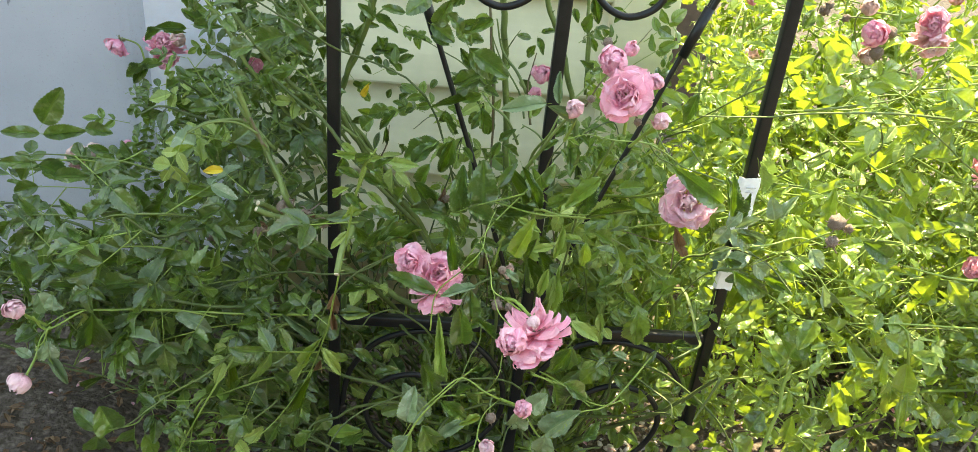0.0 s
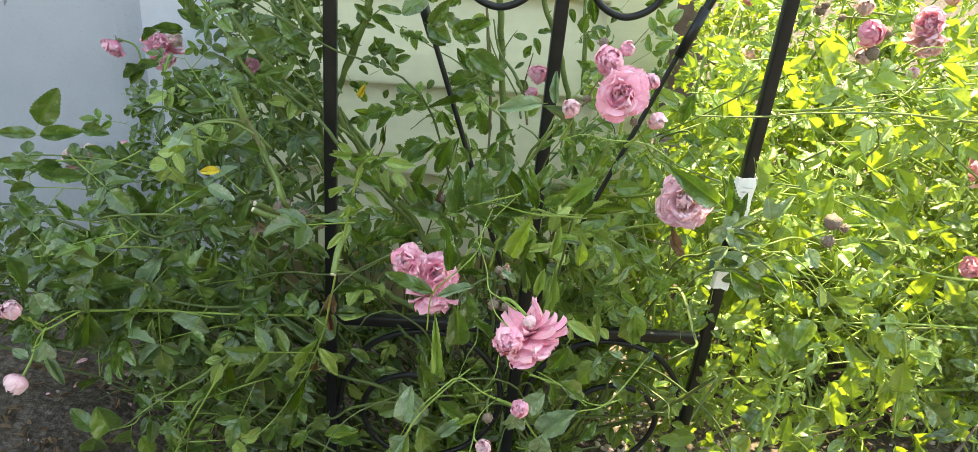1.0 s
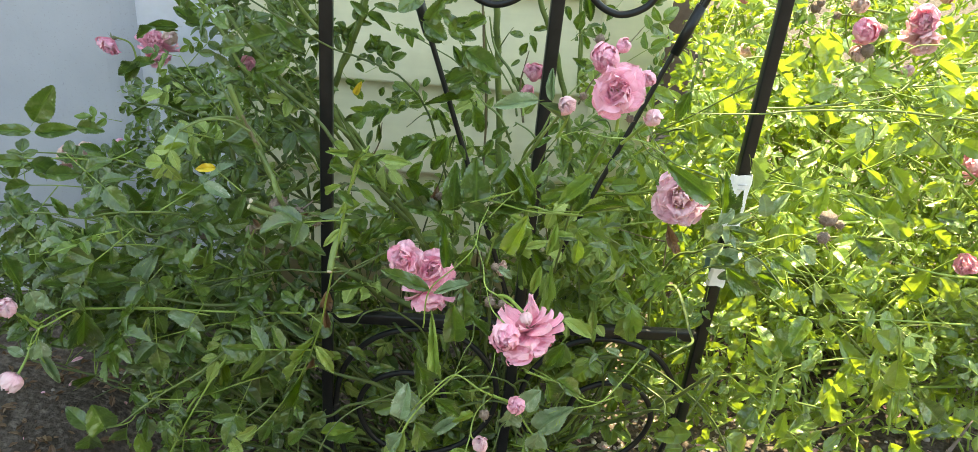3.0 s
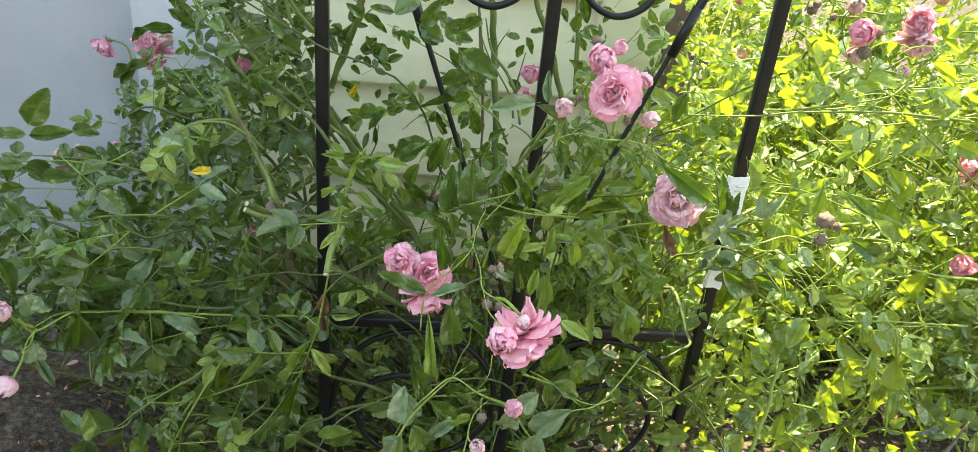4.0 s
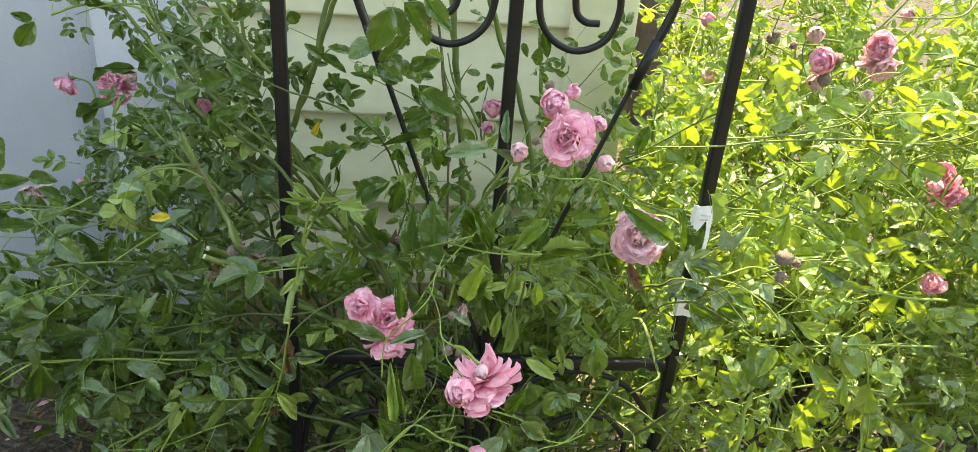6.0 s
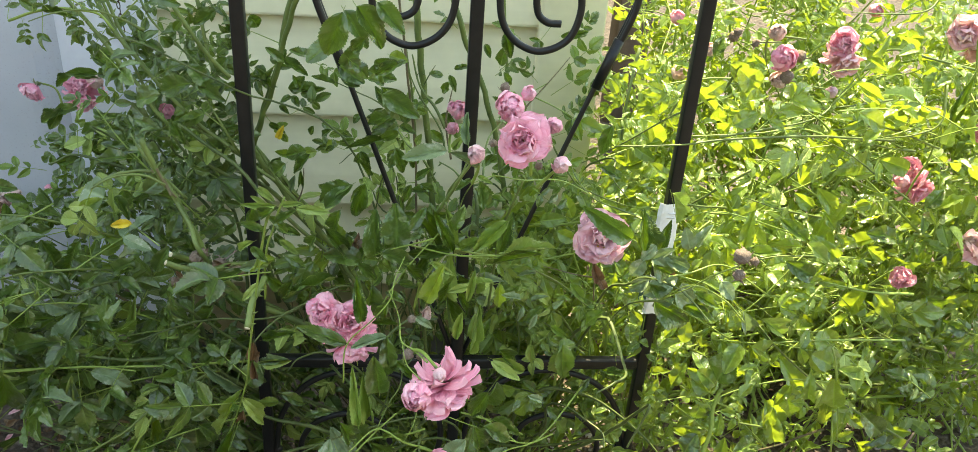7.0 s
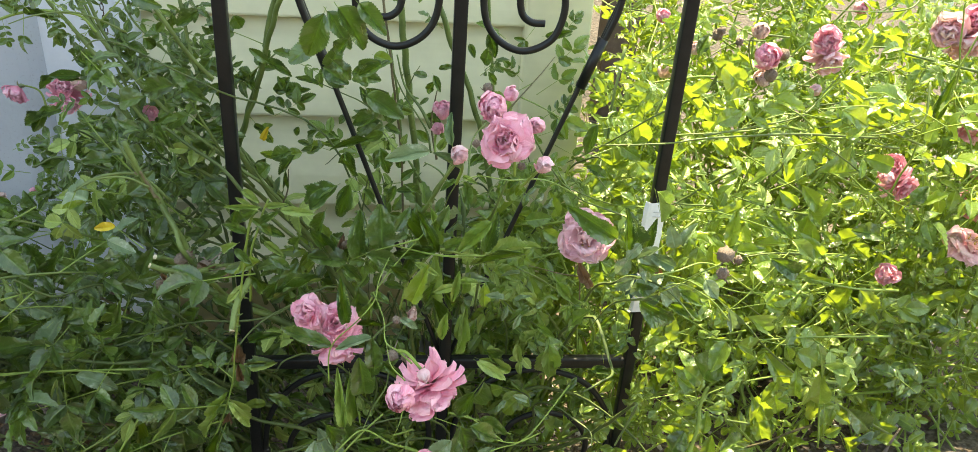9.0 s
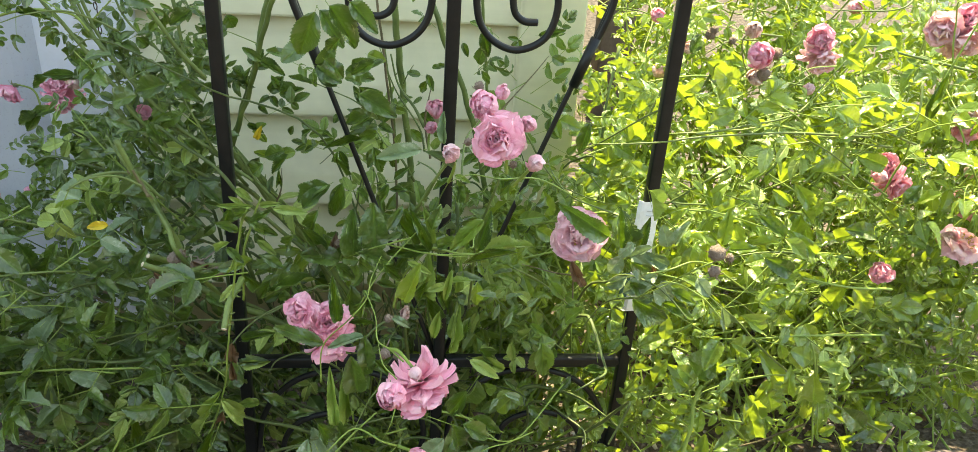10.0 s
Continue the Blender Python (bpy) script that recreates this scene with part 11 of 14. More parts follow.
leaf(shrub, (0.475, 0.202, 0.561), (0.425, 0.188, 0.513), (-0.29, -1.08, 0.24), 'light', 4)
leaf(shrub, (0.588, 0.169, 0.314), (0.530, 0.193, 0.319), (0.03, -0.98, 0.25), 'light', 2)
leaf(shrub, (0.506, 0.133, 0.422), (0.550, 0.162, 0.400), (-0.59, -0.70, 0.85), 'light', 5)
leaf(shrub, (0.464, 0.107, 0.267), (0.434, 0.076, 0.295), (-0.31, -0.37, 0.45), 'light', 5)
leaf(shrub, (0.522, 0.161, 0.367), (0.573, 0.128, 0.401), (0.56, -0.89, 0.41), 'light', 3)
leaf(shrub, (0.794, 0.206, 0.107), (0.853, 0.163, 0.098), (0.39, -0.31, 0.88), 'under', 4)
leaf(shrub, (0.745, 0.140, 0.620), (0.791, 0.189, 0.607), (0.21, -0.69, 1.02), 'light', 4)
leaf(shrub, (0.701, 0.238, 0.302), (0.720, 0.279, 0.336), (0.27, -0.39, 0.30), 'light', 5)
leaf(shrub, (0.429, 0.242, 0.568), (0.485, 0.271, 0.533), (0.02, -0.51, 0.89), 'under', 0)
leaf(shrub, (0.653, 0.227, 0.499), (0.626, 0.168, 0.446), (-0.09, -0.64, 0.70), 'light', 3)
leaf(shrub, (0.524, 0.223, 0.261), (0.576, 0.166, 0.259), (-0.00, -1.05, 1.08), 'light', 5)
leaf(shrub, (0.718, 0.071, 0.457), (0.702, 0.122, 0.427), (0.23, -0.64, 0.24), 'light', 3)
leaf(shrub, (0.794, 0.206, 0.107), (0.759, 0.190, 0.074), (-0.30, -1.29, 0.96), 'light', 3)
leaf(shrub, (0.532, 0.000, 0.215), (0.494, -0.009, 0.174), (0.30, -1.29, 0.96), 'light', 4)
leaf(shrub, (0.468, 0.205, 0.499), (0.403, 0.226, 0.462), (0.16, -1.01, 0.82), 'light', 3)
leaf(shrub, (0.720, 0.133, 0.624), (0.675, 0.070, 0.653), (-0.06, -0.95, 0.89), 'light', 2)
leaf(shrub, (0.708, 0.153, 0.350), (0.653, 0.189, 0.387), (0.50, -0.67, 0.90), 'light', 1)
leaf(shrub, (0.765, 0.117, 0.248), (0.716, 0.119, 0.202), (-0.19, -0.61, 0.40), 'under', 2)
leaf(shrub, (0.805, 0.044, 0.142), (0.854, -0.005, 0.149), (0.05, -0.85, 0.62), 'light', 2)
leaf(shrub, (0.521, 0.174, 0.338), (0.573, 0.184, 0.349), (-0.17, -0.36, 0.97), 'light', 1)
leaf(shrub, (0.917, 0.214, 0.092), (0.853, 0.189, 0.125), (0.44, -0.36, 0.24), 'light', 1)
leaf(shrub, (0.611, 0.105, 0.601), (0.665, 0.094, 0.647), (0.49, -0.48, 0.49), 'light', 1)
leaf(shrub, (0.605, 0.073, 0.396), (0.569, 0.072, 0.347), (0.07, -0.94, 0.51), 'light', 5)
leaf(shrub, (0.679, 0.078, 0.340), (0.616, 0.058, 0.348), (-0.70, -1.18, 0.93), 'light', 1)
leaf(shrub, (0.558, 0.037, 0.198), (0.488, 0.019, 0.191), (-0.16, -0.34, 0.52), 'light', 2)
leaf(shrub, (0.426, 0.235, 0.548), (0.471, 0.270, 0.506), (0.34, -0.41, 0.64), 'under', 1)
leaf(shrub, (0.453, 0.180, 0.442), (0.480, 0.126, 0.418), (0.50, -1.01, 0.87), 'light', 3)
leaf(shrub, (0.504, 0.223, 0.265), (0.557, 0.170, 0.281), (-0.40, -1.20, 0.33), 'light', 1)
leaf(shrub, (0.454, 0.096, 0.493), (0.445, 0.052, 0.535), (-0.39, -1.15, 0.30), 'light', 0)
leaf(shrub, (0.552, 0.174, 0.345), (0.534, 0.129, 0.366), (0.03, -0.66, 0.88), 'light', 3)

# ---- long shoots with paired leaves ----
cane(climber, [(-0.292, -0.04, 0.451), (-0.235, -0.05, 0.46), (-0.176, -0.04, 0.45), (-0.119, -0.02, 0.423), (-0.074, 0.02, 0.364)], 0.0004, 0.0010, M_STEM)
leaf(climber, (-0.276, -0.043, 0.454), (-0.292, -0.007, 0.490), (0.27, -0.93, 0.50), 'leaf', 0)
leaf(climber, (-0.243, -0.049, 0.459), (-0.280, -0.086, 0.412), (0.25, -0.83, 0.49), 'leaf', 0)
leaf(climber, (-0.210, -0.046, 0.456), (-0.239, -0.034, 0.502), (0.37, -0.93, 0.43), 'leaf', 4)
leaf(climber, (-0.177, -0.040, 0.450), (-0.206, -0.078, 0.412), (0.39, -1.08, 0.72), 'leaf', 4)
leaf(climber, (-0.148, -0.030, 0.437), (-0.154, -0.012, 0.489), (-0.34, -1.05, 0.78), 'leaf', 5)
leaf(climber, (-0.119, -0.020, 0.423), (-0.155, -0.081, 0.401), (-0.29, -0.65, 0.98), 'leaf', 3)
leaf(climber, (-0.101, -0.004, 0.399), (-0.075, 0.004, 0.463), (0.38, -0.89, 0.54), 'leaf', 0)
leaf(climber, (-0.083, 0.012, 0.376), (-0.111, -0.034, 0.355), (0.12, -0.76, 0.67), 'leaf', 2)
cane(climber, [(-0.255, -0.1, 0.413), (-0.203, -0.1, 0.424), (-0.154, -0.08, 0.419), (-0.107, -0.05, 0.388), (-0.058, 0, 0.322)], 0.0004, 0.0009, M_STEM)
leaf(climber, (-0.236, -0.100, 0.417), (-0.289, -0.077, 0.458), (-0.32, -0.75, 0.66), 'leaf', 3)
leaf(climber, (-0.199, -0.099, 0.424), (-0.202, -0.146, 0.384), (-0.04, -0.96, 0.88), 'leaf', 3)
leaf(climber, (-0.164, -0.084, 0.420), (-0.202, -0.060, 0.470), (-0.34, -0.73, 0.82), 'leaf', 1)
leaf(climber, (-0.134, -0.067, 0.406), (-0.164, -0.121, 0.379), (0.15, -0.72, 0.52), 'leaf', 5)
leaf(climber, (-0.106, -0.049, 0.387), (-0.077, -0.040, 0.451), (0.29, -0.56, 0.72), 'leaf', 1)
leaf(climber, (-0.087, -0.030, 0.361), (-0.120, -0.078, 0.331), (0.26, -0.66, 0.87), 'leaf', 1)
leaf(climber, (-0.068, -0.010, 0.335), (-0.064, 0.010, 0.407), (0.25, -0.88, 0.40), 'leaf', 1)
cane(climber, [(-0.189, -0.1, 0.312), (-0.139, -0.1, 0.331), (-0.09, -0.08, 0.335), (-0.039, -0.03, 0.303)], 0.0004, 0.0009, M_STEM)
leaf(climber, (-0.175, -0.100, 0.317), (-0.211, -0.073, 0.339), (0.03, -0.60, 0.89), 'leaf', 3)
leaf(climber, (-0.146, -0.100, 0.328), (-0.155, -0.121, 0.288), (-0.20, -1.02, 0.96), 'leaf', 5)
leaf(climber, (-0.117, -0.091, 0.333), (-0.163, -0.085, 0.375), (-0.22, -0.72, 0.80), 'leaf', 5)
leaf(climber, (-0.089, -0.079, 0.334), (-0.093, -0.125, 0.301), (-0.01, -0.83, 0.43), 'under', 3)
leaf(climber, (-0.069, -0.060, 0.322), (-0.099, -0.062, 0.362), (0.33, -0.63, 0.89), 'leaf', 4)
leaf(climber, (-0.049, -0.040, 0.309), (-0.069, -0.077, 0.284), (0.05, -0.74, 0.95), 'old', 5)
cane(climber, [(-0.169, -0.12, 0.268), (-0.114, -0.12, 0.272), (-0.058, -0.1, 0.283), (-0.004, -0.05, 0.263)], 0.0004, 0.0010, M_STEM)
leaf(climber, (-0.153, -0.120, 0.269), (-0.174, -0.090, 0.302), (-0.01, -0.72, 0.50), 'leaf', 1)
leaf(climber, (-0.121, -0.120, 0.271), (-0.141, -0.152, 0.239), (-0.30, -1.07, 0.50), 'leaf', 3)
leaf(climber, (-0.091, -0.112, 0.277), (-0.142, -0.094, 0.314), (0.11, -0.67, 0.90), 'leaf', 2)
leaf(climber, (-0.061, -0.101, 0.282), (-0.080, -0.143, 0.239), (0.34, -0.52, 0.42), 'leaf', 5)
leaf(climber, (-0.038, -0.081, 0.276), (-0.074, -0.071, 0.320), (0.09, -0.51, 0.67), 'leaf', 3)
leaf(climber, (-0.015, -0.060, 0.267), (-0.030, -0.113, 0.233), (-0.27, -1.02, 0.55), 'leaf', 4)
cane(climber, [(-0.145, 0.03, 0.569), (-0.121, 0.02, 0.537), (-0.087, 0.02, 0.493), (-0.049, 0.04, 0.431)], 0.0004, 0.0011, M_STEM)
leaf(climber, (-0.138, 0.027, 0.559), (-0.109, 0.048, 0.595), (-0.28, -0.74, 0.62), 'leaf', 1)
leaf(climber, (-0.163, 0.151, 0.492), (-0.223, 0.136, 0.487), (-0.22, -0.76, 0.61), 'under', 2)
leaf(climber, (-0.109, 0.020, 0.521), (-0.092, 0.048, 0.575), (0.19, -0.85, 0.88), 'leaf', 1)
leaf(climber, (-0.094, 0.020, 0.501), (-0.153, -0.018, 0.499), (0.15, -0.54, 0.49), 'under', 3)
leaf(climber, (-0.080, 0.024, 0.482), (-0.045, 0.025, 0.528), (-0.23, -0.92, 0.41), 'leaf', 0)
leaf(climber, (-0.068, 0.030, 0.461), (-0.109, -0.005, 0.462), (0.10, -0.75, 0.72), 'leaf', 3)
leaf(climber, (-0.055, 0.037, 0.441), (-0.021, 0.041, 0.483), (-0.16, -1.04, 0.63), 'leaf', 1)
cane(climber, [(-0.067, 0.03, 0.594), (-0.057, 0.03, 0.545), (-0.035, 0.04, 0.489), (-0.006, 0.06, 0.424)], 0.0004, 0.0011, M_STEM)
leaf(climber, (-0.064, 0.030, 0.579), (-0.025, 0.020, 0.606), (0.20, -0.52, 0.58), 'leaf', 4)
leaf(climber, (-0.058, 0.030, 0.549), (-0.102, 0.021, 0.551), (0.29, -0.89, 0.82), 'leaf', 5)
leaf(climber, (-0.047, 0.034, 0.520), (0.000, 0.026, 0.557), (-0.07, -0.61, 0.97), 'leaf', 4)
leaf(climber, (-0.036, 0.039, 0.492), (-0.085, 0.022, 0.495), (-0.09, -0.55, 0.64), 'leaf', 4)
leaf(climber, (-0.024, 0.047, 0.465), (0.001, 0.047, 0.510), (-0.14, -0.84, 0.67), 'leaf', 4)
leaf(climber, (-0.012, 0.056, 0.438), (-0.057, 0.024, 0.441), (0.14, -0.84, 0.75), 'leaf', 2)
cane(shrub, [(0.413, 0, 0.464), (0.46, 0, 0.489), (0.515, 0, 0.479), (0.602, 0.03, 0.44)], 0.0004, 0.0010, M_STEM)
leaf(shrub, (0.428, 0.000, 0.472), (0.389, 0.026, 0.499), (0.21, -0.89, 0.47), 'light', 5)
leaf(shrub, (0.493, 0.000, 0.483), (0.469, 0.018, 0.515), (-0.38, -1.01, 0.70), 'light', 5)
leaf(shrub, (0.526, 0.004, 0.474), (0.502, -0.029, 0.451), (-0.19, -1.06, 0.80), 'light', 1)
leaf(shrub, (0.557, 0.014, 0.460), (0.536, 0.024, 0.508), (-0.28, -0.85, 0.58), 'under', 0)
leaf(shrub, (0.587, 0.025, 0.447), (0.555, -0.010, 0.421), (-0.34, -0.69, 0.79), 'under', 5)
cane(shrub, [(0.467, -0.06, 0.279), (0.514, -0.06, 0.307), (0.579, -0.05, 0.312), (0.676, -0.02, 0.278)], 0.0004, 0.0011, M_STEM)
leaf(shrub, (0.516, -0.060, 0.307), (0.496, -0.094, 0.278), (0.11, -1.03, 0.92), 'light', 3)
leaf(shrub, (0.554, -0.054, 0.310), (0.538, -0.036, 0.343), (-0.11, -0.67, 0.72), 'light', 5)
leaf(shrub, (0.590, -0.047, 0.308), (0.579, -0.083, 0.286), (0.10, -0.54, 0.46), 'light', 3)
leaf(shrub, (0.624, -0.036, 0.296), (0.619, -0.019, 0.329), (0.23, -0.94, 0.94), 'light', 5)
leaf(shrub, (0.659, -0.025, 0.284), (0.647, -0.058, 0.255), (-0.23, -0.86, 0.63), 'light', 3)
cane(shrub, [(0.507, 0.03, 0.571), (0.557, 0.03, 0.586), (0.62, 0.04, 0.571), (0.705, 0.06, 0.536)], 0.0004, 0.0010, M_STEM)
leaf(shrub, (0.524, 0.030, 0.576), (0.490, 0.052, 0.599), (-0.06, -0.95, 0.57), 'light', 0)
leaf(shrub, (0.558, 0.030, 0.586), (0.535, 0.007, 0.558), (0.31, -1.08, 0.97), 'light', 2)
leaf(shrub, (0.592, 0.036, 0.578), (0.581, 0.057, 0.610), (0.38, -0.99, 1.00), 'under', 0)
leaf(shrub, (0.625, 0.041, 0.569), (0.593, 0.015, 0.553), (0.05, -0.72, 0.92), 'light', 1)
leaf(shrub, (0.657, 0.049, 0.556), (0.635, 0.065, 0.602), (0.39, -0.85, 0.90), 'light', 5)

# ---- shoots before the siding ----
cane(climber, [(0.053, 0.014, 0.697), (0.037, 0.03, 0.644), (0.027, 0.04, 0.611), (0.015, 0.05, 0.579), (0.002, 0.06, 0.546), (-0.014, 0.07, 0.5)], 0.0024, 0.0027, thorns=6)
cane(climber, [(0.048, 0.03, 0.635), (0.037, 0.03, 0.625), (0.031, 0.04, 0.616)], 0.0005, 0.0012)
cane(climber, [(0.147, 0.09, 0.62), (0.156, 0.09, 0.555), (0.16, 0.1, 0.495)], 0.0008, 0.0020)
cane(climber, [(0.153, 0.085, 0.616), (0.162, 0.08, 0.585), (0.178, 0.06, 0.568), (0.189, 0.05, 0.551)], 0.0008, 0.0020, thorns=2)
cane(climber, [(0.176, 0.05, 0.616), (0.171, 0.06, 0.604), (0.166, 0.08, 0.586)], 0.0003, 0.0008)
cane(climber, [(0.194, 0.05, 0.594), (0.191, 0.05, 0.577), (0.189, 0.05, 0.557), (0.195, 0.04, 0.521)], 0.0005, 0.0013, M_CANE_OLD)
cane(climber, [(0.246, 0.1, 0.632), (0.254, 0.1, 0.594), (0.257, 0.1, 0.538)], 0.0007, 0.0018)
cane(climber, [(0.253, 0.02, 0.592), (0.24, 0, 0.579), (0.225, -0.02, 0.566), (0.221, -0.04, 0.53)], 0.0004, 0.0011)
cane(climber, [(0.083, -0.01, 0.616), (0.104, 0.01, 0.599), (0.123, 0.03, 0.582), (0.148, 0.06, 0.551)], 0.0004, 0.0009)
cane(climber, [(0.142, 0, 0.565), (0.151, -0.02, 0.56), (0.164, -0.04, 0.557), (0.178, -0.03, 0.528)], 0.0006, 0.0014, thorns=2)
cane(climber, [(0.005, 0.03, 0.53), (0.017, 0.03, 0.504), (0.03, 0.03, 0.485), (0.063, 0.04, 0.439)], 0.0009, 0.0023, thorns=2)
cane(climber, [(0.056, -0.03, 0.538), (0.053, -0.02, 0.514), (0.043, 0, 0.485)], 0.0004, 0.0009, M_CANE_OLD)
cane(climber, [(0.203, -0.1, 0.585), (0.197, -0.1, 0.568), (0.189, -0.08, 0.544), (0.188, -0.06, 0.522)], 0.0007, 0.0016, thorns=3)
cane(climber, [(0.181, -0.02, 0.544), (0.195, -0.03, 0.54), (0.204, -0.05, 0.535)], 0.0005, 0.0012, thorns=2)
blade(climber, (0.065, 0, 0.636), (0.043, 0.001, 0.64), (-0.05, -0.84, 0.53), 0.40, 'leaf', 0)
blade(climber, (0.035, 0.02, 0.623), (0.021, 0.009, 0.639), (0.05, -0.85, 0.53), 0.40, 'leaf', 0)
blade(climber, (0.038, 0, 0.63), (0.06, -0.007, 0.621), (0.12, -0.81, 0.57), 0.42, 'leaf', 2)
blade(climber, (0.034, 0.02, 0.626), (0.021, 0.031, 0.623), (0.21, -0.85, 0.47), 0.40, 'leaf', 1)
blade(climber, (0.019, 0.03, 0.595), (0.008, 0.028, 0.613), (0.08, -0.81, 0.59), 0.40, 'leaf', 1)
blade(climber, (0.016, 0.03, 0.601), (0.004, 0.024, 0.607), (-0.07, -0.77, 0.63), 0.40, 'leaf', 1)
blade(climber, (0.013, 0.03, 0.595), (0.022, 0.028, 0.614), (-0.08, -0.83, 0.55), 0.35, 'leaf', 1)
blade(climber, (0.037, 0.1, 0.571), (0.032, 0.096, 0.585), (0.04, -0.78, 0.63), 0.50, 'leaf', 1)
blade(climber, (0.042, 0.1, 0.567), (0.064, 0.102, 0.571), (0.09, -0.91, 0.4), 0.35, 'leaf', 1)
blade(climber, (0.038, 0.1, 0.565), (0.053, 0.101, 0.562), (0.12, -0.9, 0.42), 0.60, 'leaf', 4)
blade(climber, (0.029, 0.1, 0.562), (0.037, 0.095, 0.552), (0.05, -0.74, 0.67), 0.60, 'leaf', 1)
blade(climber, (0.028, 0.1, 0.561), (0.019, 0.089, 0.559), (0.13, -0.75, 0.65), 0.50, 'leaf', 1)
blade(climber, (0.016, 0.1, 0.551), (0.026, 0.093, 0.545), (0.07, -0.82, 0.57), 0.50, 'leaf', 1)
blade(climber, (0.011, 0.06, 0.545), (0.027, 0.053, 0.54), (0.21, -0.88, 0.43), 0.40, 'leaf', 2)
blade(climber, (0.026, 0.06, 0.536), (0.025, 0.064, 0.519), (0.15, -0.84, 0.52), 0.40, 'light', 4)
blade(climber, (0.051, 0.03, 0.53), (0.029, 0.032, 0.523), (-0.1, -0.84, 0.53), 0.76, 'leaf', 1)
blade(climber, (0.06, 0.04, 0.525), (0.039, 0.04, 0.52), (0.11, -0.77, 0.63), 0.63, 'light', 0)
blade(climber, (0.026, 0.03, 0.523), (0.017, 0.042, 0.502), (0.18, -0.77, 0.62), 0.60, 'leaf', 2)
blade(climber, (0.062, -0.03, 0.552), (0.046, -0.039, 0.537), (-0.12, -0.8, 0.59), 0.41, 'leaf', 2)
blade(climber, (0.053, -0.03, 0.538), (0.051, -0.02, 0.516), (0.13, -0.78, 0.61), 0.28, 'leaf', 3)
blade(climber, (0.046, -0.02, 0.526), (0.042, -0.026, 0.51), (0.06, -0.85, 0.52), 0.36, 'grey', 3)
blade(climber, (0.086, -0.03, 0.62), (0.066, -0.031, 0.628), (-0.01, -0.74, 0.67), 0.30, 'leaf', 1)
blade(climber, (0.107, -0.02, 0.615), (0.089, -0.015, 0.623), (-0.01, -0.87, 0.5), 0.55, 'leaf', 2)
blade(climber, (0.094, -0.02, 0.633), (0.106, -0.032, 0.657), (0.16, -0.88, 0.45), 0.55, 'leaf', 1)
blade(climber, (0.114, -0.02, 0.623), (0.134, -0.011, 0.618), (0.13, -0.8, 0.58), 0.50, 'leaf', 4)
blade(climber, (0.118, 0.02, 0.623), (0.138, 0.011, 0.631), (0.04, -0.93, 0.37), 0.45, 'leaf', 1)
blade(climber, (0.147, 0.03, 0.626), (0.134, 0.022, 0.62), (-0.14, -0.79, 0.59), 0.40, 'leaf', 0)
blade(climber, (0.133, -0.05, 0.621), (0.145, -0.051, 0.596), (-0.17, -0.8, 0.57), 0.62, 'leaf', 0)
blade(climber, (0.126, 0.02, 0.581), (0.111, 0.019, 0.565), (0.14, -0.73, 0.67), 0.40, 'leaf', 4)
blade(climber, (0.13, 0.04, 0.576), (0.119, 0.037, 0.596), (-0.01, -0.88, 0.48), 0.50, 'leaf', 2)
blade(climber, (0.139, 0.02, 0.573), (0.115, 0.011, 0.565), (-0.07, -0.81, 0.59), 0.50, 'leaf', 4)
blade(climber, (0.147, 0.02, 0.567), (0.156, 0.017, 0.586), (-0.14, -0.82, 0.55), 0.50, 'leaf', 4)
blade(climber, (0.143, 0.02, 0.564), (0.158, 0.012, 0.56), (-0.09, -0.74, 0.67), 0.50, 'leaf', 1)
blade(climber, (0.142, 0.03, 0.553), (0.121, 0.029, 0.545), (0.12, -0.89, 0.44), 0.50, 'old', 2)
blade(climber, (0.127, 0, 0.557), (0.092, -0.012, 0.551), (0.02, -0.87, 0.49), 0.22, 'leaf', 3)
blade(climber, (0.108, -0.04, 0.561), (0.104, -0.03, 0.542), (0.04, -0.81, 0.58), 0.30, 'leaf', 1)
blade(climber, (0.106, -0.05, 0.559), (0.116, -0.042, 0.537), (0.1, -0.79, 0.6), 0.28, 'leaf', 3)
blade(climber, (0.139, -0.03, 0.562), (0.149, -0.026, 0.532), (0.09, -0.79, 0.61), 0.40, 'leaf', 1)
blade(climber, (0.145, 0, 0.546), (0.133, -0.01, 0.532), (-0.05, -0.83, 0.56), 0.50, 'leaf', 1)
blade(climber, (0.138, 0.02, 0.539), (0.13, 0.017, 0.525), (0.12, -0.75, 0.65), 0.50, 'leaf', 4)
blade(climber, (0.182, 0, 0.622), (0.169, 0.001, 0.624), (-0.19, -0.85, 0.49), 0.55, 'leaf', 0)
blade(climber, (0.187, -0.01, 0.626), (0.194, -0.016, 0.612), (-0.02, -0.73, 0.68), 0.42, 'leaf', 1)
blade(climber, (0.189, 0.02, 0.61), (0.179, 0.025, 0.593), (-0.11, -0.88, 0.46), 0.40, 'leaf', 4)
blade(climber, (0.193, 0.02, 0.623), (0.207, 0.017, 0.628), (-0.05, -0.9, 0.44), 0.40, 'leaf', 4)
blade(climber, (0.185, 0.04, 0.587), (0.176, 0.036, 0.581), (0, -0.88, 0.47), 0.40, 'leaf', 0)
blade(climber, (0.159, -0.04, 0.534), (0.173, -0.048, 0.55), (0.04, -0.75, 0.66), 0.34, 'leaf', 0)
